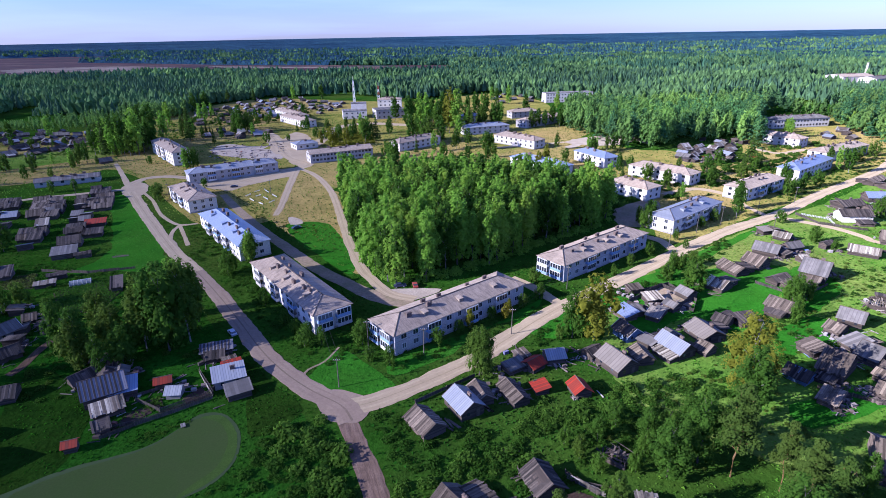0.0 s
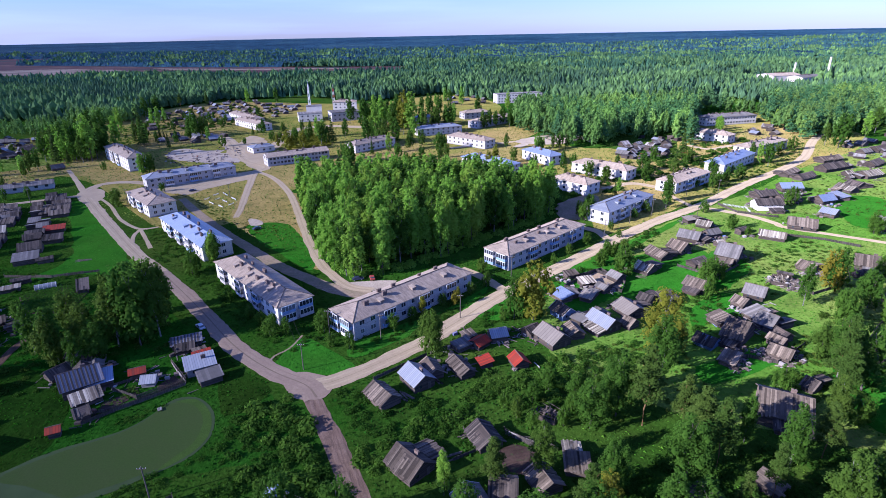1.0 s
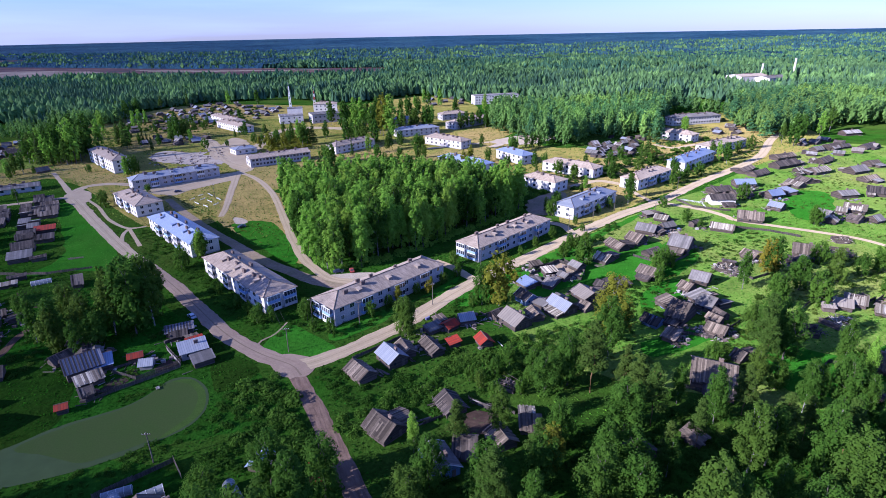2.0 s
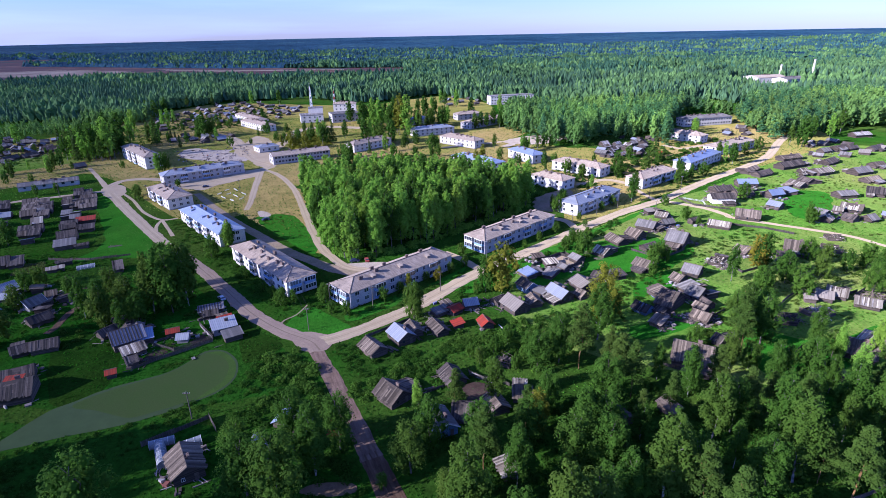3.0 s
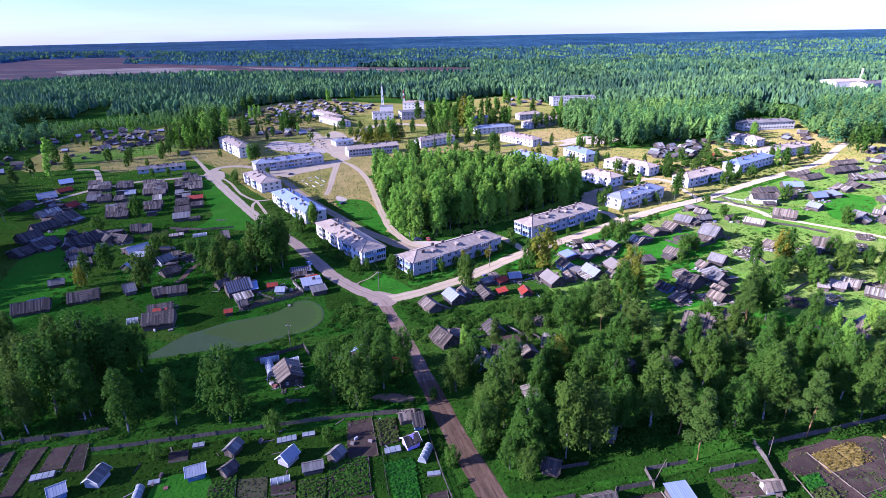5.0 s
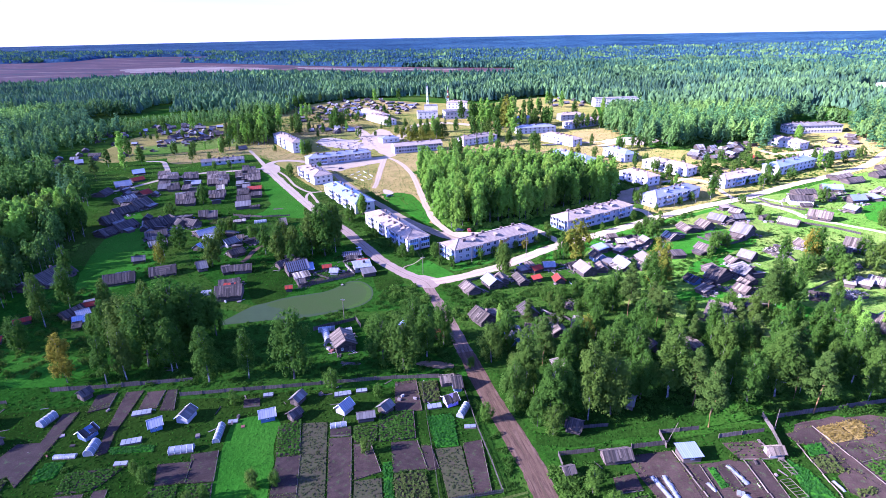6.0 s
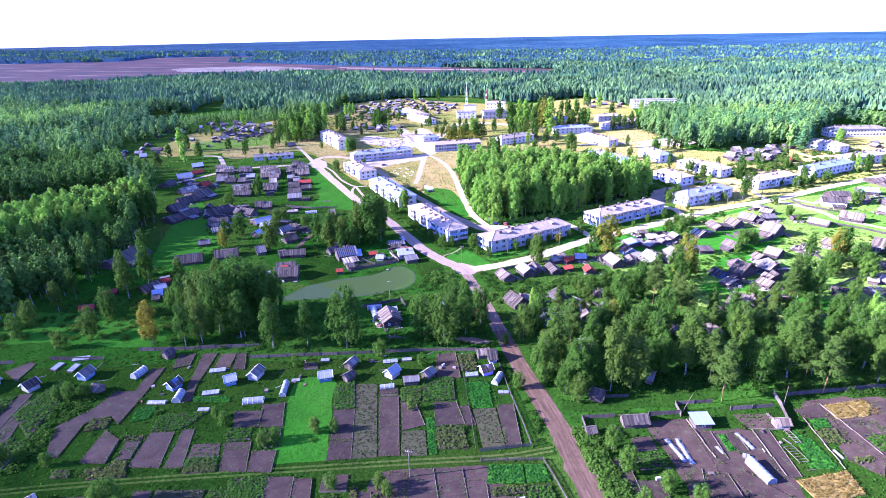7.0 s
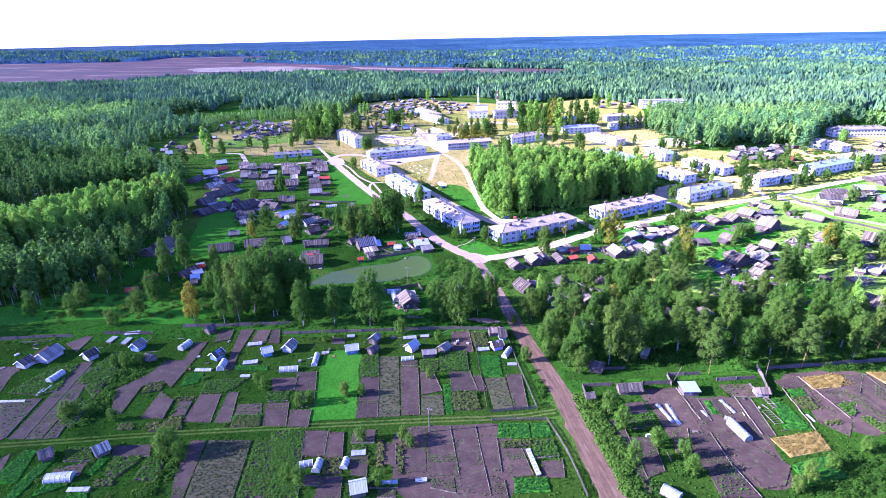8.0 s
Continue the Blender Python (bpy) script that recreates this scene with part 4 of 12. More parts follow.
def fence(pts, h=1.3, label="grey board fence along the garden", gap=0.0, mat=None):
    """Posts, two rails and a run of boards between them."""
    p0 = Vector((*pts[0], 0))
    t = thing("fence", Matrix.Translation(p0), label, "fence", "fences")
    g = rgen(int(abs(p0.x * 31 + p0.y * 17)))
    for a, b in zip(pts, pts[1:]):
        a, b = Vector((*a, 0)) - p0, Vector((*b, 0)) - p0
        n = max(1, int((b - a).length / 5.0))
        ang = math.degrees(math.atan2(b.y - a.y, b.x - a.x))
        for i in range(n):
            c, d = a.lerp(b, i / n), (b - a).length / n
            hh = h * g.uniform(0.85, 1.1)
            m = pose(c.x, c.y, 0, g.uniform(-4, 4), 0, ang)
            part("post", Mesh().box(-0.07, 0.07, -0.07, 0.07, -0.3, hh + 0.15), TIMBER, t, m=m)
            s = Mesh().box(0, d, 0.02, 0.06, 0.35, 0.43).box(0, d, 0.02, 0.06, hh - 0.3, hh - 0.22)
            x = 0.05
            while x < d - 0.1:
                w = 0.14 if gap == 0 else 0.09
                s.box(x, x + w, -0.02, 0.02, 0.08, hh * g.uniform(0.93, 1.05))
                x += w + 0.02 + gap
            part("panel", s, mat or FENCEWOOD, t, m=m)["kind"] = "stuff"
    return t


def pole(x, y, h=8.5, rz=0, label="leaning grey wooden utility pole"):
    t = thing("utility_pole", pose(x, y, 0, 1.0, 0.8, rz), label, "utility pole", "poles along the road")
    part("mast", Mesh().tube((0, 0, -0.4), (0, 0, h), 0.15, 0.1, 7), GREYBARK, t)
    part("crossarm", Mesh().box(-0.9, 0.9, -0.06, 0.06, h - 0.7, h - 0.55), TIMBER, t)
    pins = Mesh()
    for k in (-0.8, -0.3, 0.3, 0.8):
        pins.tube((k, 0, h - 0.55), (k, 0, h - 0.35), 0.06, 0.05, 5)
    part("insulator", pins, WHITE, t)
    return t


def bare_pole(x, y, h, lean):
    """A plain peeled pole, set in the ground at a slant."""
    t = thing("garden_pole", pose(x, y, 0, 0, lean, 20), "bare grey wooden pole beside the garden fence", "pole")
    part("pole", Mesh().tube((0, 0, -0.5), (0, 0, h), 0.09, 0.06, 7), PLANKROOF, t)
    part("stake", Mesh().tube((0.25, 0, -0.4), (0.2, 0, 1.4), 0.08, 0.07, 6), TIMBER, t)
    return t


def wires(a, b, h=8.0):
    """Sagging lines between two poles."""
    t = thing("power_line", Matrix.Translation((*a, 0)), "thin dark power lines between two poles", "power line", "power lines")
    d = Vector((b[0] - a[0], b[1] - a[1], 0))
    side = Vector((-d.y, d.x, 0)).normalized()
    for k in (-0.8, 0.8):
        last = None
        w = Mesh()
        for i in range(9):
            u = i / 8
            p = d * u + side * k + Vector((0, 0, h - 4 * 0.9 * u * (1 - u)))
            if last is not None:
                w.tube(last, p, 0.025, 0.025, 3)
            last = p
        part("wire", w, RUBBER, t)


def car(x, y, rz, mat, label):
    t = thing("car", pose(x, y, 0, 0, 0, rz), label, "car", "parked cars")
    prof = [(-2.1, 0.45), (-2.1, 0.85), (-1.7, 0.95), (-1.15, 1.42), (0.45, 1.45), (1.05, 0.98), (1.95, 0.85), (2.1, 0.6), (2.1, 0.4)]
    s = Mesh()
    n = len(prof)
    s.add([(px, sy * (0.82 if pz < 1.2 else 0.66), pz) for sy in (-1, 1) for px, pz in prof], [tuple(range(n)), tuple(range(2 * n - 1, n - 1, -1))] + [(i, i + n, (i + 1) % n + n, (i + 1) % n) for i in range(n)])
    part("body", s, mat, t)
    part("windscreen", Mesh().slab([(0.52, -0.62, 1.43), (1.0, -0.72, 1.06), (1.0, 0.72, 1.06), (0.52, 0.62, 1.43)], 0.03), GLASS, t)
    part("rear_window", Mesh().slab([(-1.6, -0.7, 1.06), (-1.2, -0.62, 1.42), (-1.2, 0.62, 1.42), (-1.6, 0.7, 1.06)], -0.03), GLASS, t)
    for sy in (-1, 1):
        part("side_window", Mesh().add([(-1.1, sy * 0.70, 1.36), (0.4, sy * 0.70, 1.38), (0.85, sy * 0.82, 1.02), (-1.4, sy * 0.82, 1.02)], [(0, 1, 2, 3) if sy > 0 else (3, 2, 1, 0)]), GLASS, t)
        part("headlight", Mesh().box(2.06, 2.13, sy * 0.6 - 0.15, sy * 0.6 + 0.15, 0.62, 0.78), WHITE, t)
        for wx in (-1.3, 1.3):
            wh = part("wheel", Mesh().tube((wx, sy * 0.62, 0.31), (wx, sy * 0.85, 0.31), 0.31, 0.31, 12), RUBBER, t)
            part("rim", Mesh().tube((wx, sy * 0.85, 0.31), (wx, sy * 0.87, 0.31), 0.18, 0.18, 10), CARPAINT, wh)
    return t


def lumber(x, y, rz, L=4.0, n=7, label="heap of grey planks and logs on the grass"):
    g = rgen(int(abs(x * 91 + y * 37)))
    t = thing("woodpile", pose(x, y, 0, 0, 0, rz), label, "woodpile", "heaps of timber")
    for i in range(n):
        w = 0.12 + 0.1 * g.random()
        part("plank", Mesh().box(-L / 2, L / 2 * g.uniform(0.6, 1), -w, w, 0, 0.14), PLANKROOF if i % 2 else TIMBER, t, m=pose(g.uniform(-0.4, 0.4), g.uniform(-1.2, 1.2), 0.02 + 0.13 * (i // 4), 0, 0, g.uniform(-14, 14)))
    return t


# ---- plants ----
def leaf_tris(centres, normals, size, g, spread_=0.36):
    """One ragged triangle for each centre, turned roughly to its normal."""
    n = len(centres)
    d = normals + g.normal(0, spread_, (n, 3)) + np.array([0, 0, 0.45])
    d /= np.linalg.norm(d, axis=1)[:, None] + 1e-9
    u = np.cross(d, g.normal(0, 1, (n, 3)))
    u /= np.linalg.norm(u, axis=1)[:, None] + 1e-9
    w = np.cross(d, u)
    s = size * g.uniform(0.6, 1.4, n)[:, None]
    a = centres + u * s
    b = centres - u * s * 0.6 + w * s * 0.8
    c = centres - u * s * 0.5 - w * s * 0.75
    return np.stack([a, b, c], 1).reshape(-1, 3)


def crown_points(kind, H, n, g):
    """Centres and outward directions of the leaf clumps of one crown."""
    if kind == "pine":
        lob = []
        for i in range(24):
            u = 0.36 + 0.62 * (i + 0.5) / 24
            r = H * 0.19 * (1.04 - u) ** 0.55 * 1.25
            a = i * 2.4 + g.uniform(-0.5, 0.5)
            k = r * g.uniform(0.45, 0.8)
            rr = r * g.uniform(0.34, 0.52) + H * 0.01
            lob.append((k * math.cos(a), k * math.sin(a), H * u, rr, rr * g.uniform(0.6, 0.9)))
        lob.append((0, 0, H * 0.66, H * 0.07, H * 0.24))
        lob.append((0, 0, H * 0.96, H * 0.06, H * 0.06))
    elif kind == "spruce":
        lob = []
        for i in range(12):
            u = 0.10 + 0.88 * i / 11
            r = H * 0.16 * (1.04 - u)
            lob.append((g.uniform(-.2, .2), g.uniform(-.2, .2), H * u, r, H * 0.04))
    else:
        lob = []
        wide = {"tall_birch": 0.125, "birch": 0.165, "aspen": 0.150, "willow": 0.27, "round": 0.33}[kind]
        low = {"tall_birch": 0.42, "birch": 0.16, "aspen": 0.10, "willow": 0.08, "round": 0.06}[kind]
        m = 30
        for i in range(m):
            u = low + (0.97 - low) * (i + 0.5) / m
            q = (u - low) / (1 - low)
            r = H * wide * (math.sin(math.pi * min(1, q * 0.76 + 0.20)) ** 0.75)
            a = i * 2.4 + g.uniform(-0.6, 0.6)
            k = r * g.uniform(0.40, 0.88)
            rr = r * g.uniform(0.26, 0.46) + H * 0.012
            lob.append((k * math.cos(a), k * math.sin(a), H * u, rr, rr * g.uniform(1.2, 2.1)))
        lob.append((0, 0, H * (low + 0.45 * (1 - low)), H * wide * 0.55, H * 0.33))
    lob = np.array(lob)
    wt = lob[:, 3] * lob[:, 4]
    pick = g.choice(len(lob), n, p=wt / wt.sum())
    d = g.normal(0, 1, (n, 3))
    d /= np.linalg.norm(d, axis=1)[:, None]
    d[:, 2] = np.where(d[:, 2] < -0.35, -d[:, 2], d[:, 2])
    rad = g.uniform(0.72, 1.08, n)
    L = lob[pick]
    c = L[:, :3] + d * np.stack([L[:, 3], L[:, 3], L[:, 4]], 1) * rad[:, None]
    return c, d, lob


def core_mesh(lob, g, k=0.56):
    """A dark inner mass, one rough octahedron for each lobe."""
    o = np.array([(1, 0, 0), (-1, 0, 0), (0, 1, 0), (0, -1, 0), (0, 0, 1), (0, 0, -1)], float)
    f = np.array([(0, 2, 4), (2, 1, 4), (1, 3, 4), (3, 0, 4), (2, 0, 5), (1, 2, 5), (3, 1, 5), (0, 3, 5)])
    v, ff = [], []
    for i, l in enumerate(lob):
        v.append(l[:3] + o * np.array([l[3], l[3], l[4]]) * k * g.uniform(0.85, 1.15, (6, 1)))
        ff.append(f + 6 * i)
    return np.concatenate(v), np.concatenate(ff)


TREES = {}
TREE_KINDS = {"birch": (BIRCHLEAF, BIRCHBARK, "birch_tree", "birch with a pale trunk and a drooping green crown"),
              "aspen": (ASPENLEAF, GREYBARK, "aspen_tree", "tall aspen with a dense light green crown"),
              "tall_birch": (ASPENLEAF, BIRCHBARK, "forest_birch", "tall forest birch with a long bare white trunk"),
              "pine": (PINELEAF, PINEBARK, "pine_tree", "pine with a bare orange trunk and a blue-green crown"),
              "spruce": (PINELEAF, GREYBARK, "spruce_tree", "dark green pointed spruce tree"),
              "willow": (BIRCHLEAF, GREYBARK, "willow_tree", "broad willow with a full rounded green crown"),
              "yellow": (YELLOWLEAF, BIRCHBARK, "yellowing_birch", "birch with leaves turning yellow"),
              "round": (GARDENLEAF, GREYBARK, "apple_tree", "low round green garden tree")}
BASE_H = 18.0


def tree_meshes(kind, v, fine=2):
    n, size = ((420, 0.66), (1500, 0.37), (3600, 0.235))[fine]
    key = (kind, v, fine)
    if key not in TREES:
        g = rgen(500 + v * 31 + sum(map(ord, kind)))
        leaf, bark, _, _ = TREE_KINDS[kind]
        shape = "willow" if kind == "yellow" and v == 1 else "birch" if kind == "yellow" else kind
        c, d, lob = crown_points(shape, BASE_H, n, g)
        tv = leaf_tris(c, d, size * (1.1 if kind in ("willow", "round") else 1.0), g)
        cv, cf = core_mesh(lob, g)
        faces = np.concatenate([np.arange(len(tv)).reshape(-1, 3), cf + len(tv)])
        crown = fast_mesh("crown", np.concatenate([tv, cv]), faces, leaf)
        s = Mesh()
        top = BASE_H * 0.9
        bend = [(g.uniform(-0.3, 0.3) * i, g.uniform(-0.3, 0.3) * i) for i in range(5)]
        th = {"pine": 0.19, "willow": 0.28, "round": 0.28}.get(kind, 0.20)
        s.pipe([(*bend[i], -0.3 + (top + 0.3) * i / 4) for i in range(5)], [th * (1 - i * 0.22) for i in range(5)], 7)
        for l in lob[::4]:
            u = max(0.12, min(0.85, (l[2] / BASE_H) * 0.8))
            s.tube((bend[2][0] * u, bend[2][1] * u, BASE_H * u), l[:3], 0.09, 0.03, 4)
        TREES[key] = s.mesh("trunk", bark), crown
    return TREES[key]


def tree(x, y, h, kind="birch", v=0, rz=0.0, label="", group=""):
    trunk, crown = tree_meshes(kind, v, 2 if y < 118 else 1 if y < 240 else 0)
    _, _, name, text = TREE_KINDS[kind]
    k = h / BASE_H
    wide = k * (1.0 + 0.12 * math.sin(x * 3.1 + y * 1.7))
    t = thing(name, pose(x, y, 0, 0, 0, rz) @ Matrix.Diagonal((wide, wide, k, 1)), label or text, "tree", group or "trees in the village")
    part("trunk", trunk, None, t)
    part("crown", crown, None, t)
    return t


def grove(poly, gap, kinds, hs, seed, group, limit=300, label="", clear=False):
    """Single trees, unevenly spread over a stretch of ground."""
    g = rgen(seed)
    p = spread(poly, gap, seed)[:limit]
    if clear:
        p = p[open_ground(p, 1.0)]
    for x, y in p:
        kind = kinds[int(g.integers(0, len(kinds)))]
        tree(float(x), float(y), float(g.uniform(*hs)), kind, int(g.integers(0, 3)), float(g.uniform(0, 360)), label, group)


def shell(g, conifer, rings, sides):
    """A crown of height 1 as a closed, lumpy shell: pointed for a conifer, rounded for a birch."""
    v, f = [], []
    low = g.uniform(0.10, 0.20)
    for i in range(rings):
        q = i / rings
        if conifer:
            r = 0.165 * (1.0 - q) ** 0.85 + 0.012
        else:
            r = 0.215 * math.sin(math.pi * (0.16 + 0.80 * q)) ** 0.7
        for j in range(sides):
            a = 6.283 * (j + 0.5 * (i % 2)) / sides + g.uniform(-0.2, 0.2)
            rr = r * g.uniform(0.72, 1.25) * (1.18 if conifer and (i + j) % 2 else 1.0)
            v.append((rr * math.cos(a), rr * math.sin(a), low + (1 - low) * (q + g.uniform(-0.06, 0.06))))
    v.append((g.uniform(-0.02, 0.02), g.uniform(-0.02, 0.02), 1.0))
    for i in range(rings - 1):
        for j in range(sides):
            p, q = i * sides + j, i * sides + (j + 1) % sides
            f += [(p, q, p + sides), (q, q + sides, p + sides)]
    k = (rings - 1) * sides
    f += [(k + j, k + (j + 1) % sides, rings * sides) for j in range(sides)]
    t = np.array(v)[np.array(f)]
    mid = t.mean(1, keepdims=True)
    out = mid * np.array([1, 1, 0]) * g.uniform(-0.15, 0.22, (len(t), 1, 1))
    t = mid + (t - mid) * g.uniform(0.95, 1.35, (len(t), 1, 1)) + out
    return t.reshape(-1, 3), np.arange(3 * len(t)).reshape(-1, 3)


def wood_tree(g, conifer, n, size):
    """A forest tree of height 1: a lumpy inner mass under loose leaf clumps."""
    kind = ("pine", "spruce", "pine")[int(g.integers(0, 3))] if conifer else ("birch", "tall_birch", "aspen", "birch")[int(g.integers(0, 4))]
    c, d, lob = crown_points(kind, 1.0, n, g)
    tv = leaf_tris(c, d, size, g, 0.6)
    cv, cf = core_mesh(lob[::2] if n > 100 else lob[::3], g, 0.72 if n > 100 else 0.95)
    return np.concatenate([tv, cv]), np.concatenate([np.arange(len(tv)).reshape(-1, 3), cf + len(tv)])


def stuff_trees(name, pts, heights, conifer, n, size, mat, label, seed, wide=(0.85, 1.15)):
    """Many trees of a wood in one mesh; n leaf clumps a tree, or a shell of that many sides where n is small."""
    g = rgen(seed)
    if n > 20:
        protos = [wood_tree(g, conifer, n, size) for _ in range(7)]
    else:
        protos = [shell(g, conifer, 4 if n > 6 else 3 if n > 3 else 2, n) for _ in range(12)]
    pts, heights = np.asarray(pts), np.asarray(heights)
    pick = g.integers(0, len(protos), len(pts))
    turn, w = g.uniform(0, 6.28, len(pts)), heights * g.uniform(*wide, len(pts))
    vs, fs, k = [], [], 0
    for i, (v, f) in enumerate(protos):
        m = np.where(pick == i)[0]
        if not len(m):
            continue
        ca, sa = (np.cos(turn[m]) * w[m])[:, None], (np.sin(turn[m]) * w[m])[:, None]
        x = pts[m, 0][:, None] + v[None, :, 0] * ca - v[None, :, 1] * sa
        y = pts[m, 1][:, None] + v[None, :, 0] * sa + v[None, :, 1] * ca
        z = pts[m, 2][:, None] + v[None, :, 2] * heights[m][:, None]
        vs.append(np.stack([x, y, z], -1).reshape(-1, 3))
        fs.append((f[None] + (k + len(v) * np.arange(len(m)))[:, None, None]).reshape(-1, 3))
        k += len(v) * len(m)
    me = fast_mesh(name, np.concatenate(vs), np.concatenate(fs), mat)
    return tagged(new(name, me), label, "forest", kind="stuff")


def stuff_trunks(name, pts, heights, mat, label, seed):
    """Bare stems of a wood's trees, tapered, all in one mesh."""
    g = rgen(seed)
    n = len(pts)
    r = heights * g.uniform(0.008, 0.012, n)
    lean = g.normal(0, 0.02, (n, 2)) * heights[:, None]
    vs = []
    for j in range(4):
        a = 1.571 * j
        vs.append(np.stack([pts[:, 0] + r * math.cos(a), pts[:, 1] + r * math.sin(a), pts[:, 2] - 0.3], 1))
    vs.append(np.stack([pts[:, 0] + lean[:, 0], pts[:, 1] + lean[:, 1], pts[:, 2] + heights * 0.85], 1))
    v = np.stack(vs, 1).reshape(-1, 3)
    f = np.array([(0, 1, 4), (1, 2, 4), (2, 3, 4), (3, 0, 4)])
    fs = (f[None] + 5 * np.arange(n)[:, None, None]).reshape(-1, 3)
    return tagged(new(name, fast_mesh(name, v, fs, mat)), label, "forest", kind="stuff")


def bushes(name, pts, radii, n, size, mat, label, seed, category="bushes", flat_=0.8):
    """Low leafy clumps, all in one mesh."""
    g = rgen(seed)
    N = len(pts)
    c = np.repeat(np.array([(x, y, 0.0) for x, y in pts]), n, 0)
    r = np.repeat(np.asarray(radii), n)
    d = g.normal(0, 1, (N * n, 3))
    d /= np.linalg.norm(d, axis=1)[:, None]
    d[:, 2] = np.abs(d[:, 2])
    rad = g.uniform(0.55, 1.08, N * n) * r
    c = c + d * np.stack([rad, rad, rad * flat_], 1)
    tv = leaf_tris(c, d, 1.0, g, 0.7).reshape(-1, 3, 3)
    ctr = tv.mean(1, keepdims=True)
    tv = ctr + (tv - ctr) * (size * np.clip(r, 0.5, 3.0))[:, None, None]
    me = fast_mesh(name, tv.reshape(-1, 3), np.arange(N * n * 3).reshape(-1, 3), mat)
    return tagged(new(name, me), label, category, kind="stuff")


def debris(poly, count, seed, label):
    """Loose boards, crates, logs and rubble lying about the sheds, in one mesh."""
    g = rgen(seed)
    q = np.array(poly)
    p = g.uniform(q.min(0), q.max(0), (count * 5, 2))
    p = p[inside(p, poly)]
    heap = np.array([noise.noise((x * 0.10, y * 0.10, seed)) for x, y in p]) > -0.02
    f = np.array(FOOTPRINTS)
    by = (np.hypot(p[:, None, 0] - f[None, :, 0], p[:, None, 1] - f[None, :, 1]) - f[None, :, 2]).min(1) < 3.0
    p = p[heap & by][:count] if "shed" in label else p[heap][:count]
    s = Mesh()
    for x, y in p:
        long_ = g.random() < 0.6
        a, b, h = (g.uniform(0.6, 1.9), g.uniform(0.07, 0.16), g.uniform(0.05, 0.2)) if long_ else (g.uniform(0.25, 0.75), g.uniform(0.2, 0.6), g.uniform(0.2, 0.9))
        s.box(-a, a, -b, b, -0.1, h, pose(float(x), float(y), 0.0, float(g.uniform(-4, 4)), float(g.uniform(-6, 6)), float(g.choice([20, 110]) + g.normal(0, 22))))
    return tagged(part("scattered_boards", s, RUBBLE), label, "debris", kind="stuff")

# ---- ground ----
def terrain(x, y):
    """The land is flat round the village and climbs gently far off."""
    r = np.hypot(x, y)
    u = np.clip((r - 1800) / 3100, 0, 1)
    return 47 * u * u * (3 - 2 * u)


def polar_sheet(name, rings, a0, a1, n, height, mat, label, category, kind, holes=(), only=None):
    ang = np.radians(np.linspace(a0, a1, n + 1))
    R, A = np.meshgrid(rings, ang, indexing="ij")
    X, Y = R * np.sin(A), R * np.cos(A)
    Z = height(X, Y)
    v = np.stack([X, Y, Z], -1).reshape(-1, 3)
    i, j = np.meshgrid(np.arange(len(rings) - 1), np.arange(n), indexing="ij")
    k = (i * (n + 1) + j).ravel()
    f = np.stack([k, k + 1, k + n + 2, k + n + 1], 1)[:, ::-1]
    for h in holes:
        mid = v[f].mean(1)
        f = f[~inside(mid[:, :2], h)]
    if only:
        f = f[inside(v[f].mean(1)[:, :2], only)]
    me = fast_mesh(name, v, f, mat)
    return tagged(new(name, me), label, category, kind=kind)


polar_sheet("ground", np.concatenate([[0.5], np.linspace(60, 1800, 30), np.linspace(1900, 4990, 32)]), -180, 180, 96, terrain, GRASS, "rough green meadow ground with dry patches", "ground", "structure")


BED_LIST = []
BARE, LAWNS, DRYS = [], [], []


def flat(name, pts, z, mat, label, category, kind="structure", soft=True):
    """A patch of ground with that outline, rounded and a little ragged if soft."""
    if soft:
        p = [Vector(q) for q in pts]
        n, out = len(p), []
        for i in range(n):
            a, b, c, d = p[i - 1], p[i], p[(i + 1) % n], p[(i + 2) % n]
            m = max(3, min(14, int((c - b).length / 3)))
            for k in range(m):
                t = k / m
                q = 0.5 * (2 * b + (c - a) * t + (2 * a - 5 * b + 4 * c - d) * t * t + (3 * b - a - 3 * c + d) * t ** 3)
                s = min(2.0, 0.05 * (c - b).length)
                q = q + s * Vector((noise.noise((q.x * 0.2, q.y * 0.2, 3.0)), noise.noise((q.x * 0.2, q.y * 0.2, 9.0))))
                out.append(q)
        pts = [tuple(q) for q in out]
    {LAWN: LAWNS, DRYGRASS: DRYS}.get(mat, BARE if mat not in (SHADEGRASS, OLIVEGRASS, GARDENGRASS, LIGHTGRASS) else []).append([tuple(q) for q in pts])
    bm = bmesh.new()
    f = bm.faces.new([bm.verts.new((x, y, z)) for x, y in pts])
    f.normal_update()
    if f.normal.z < 0:
        f.normal_flip()
    bmesh.ops.triangulate(bm, faces=bm.faces[:])
    me = bpy.data.meshes.new(name)
    bm.to_mesh(me)
    bm.free()
    me.materials.append(mat)
    return tagged(new(name, me), label, category, kind=kind)


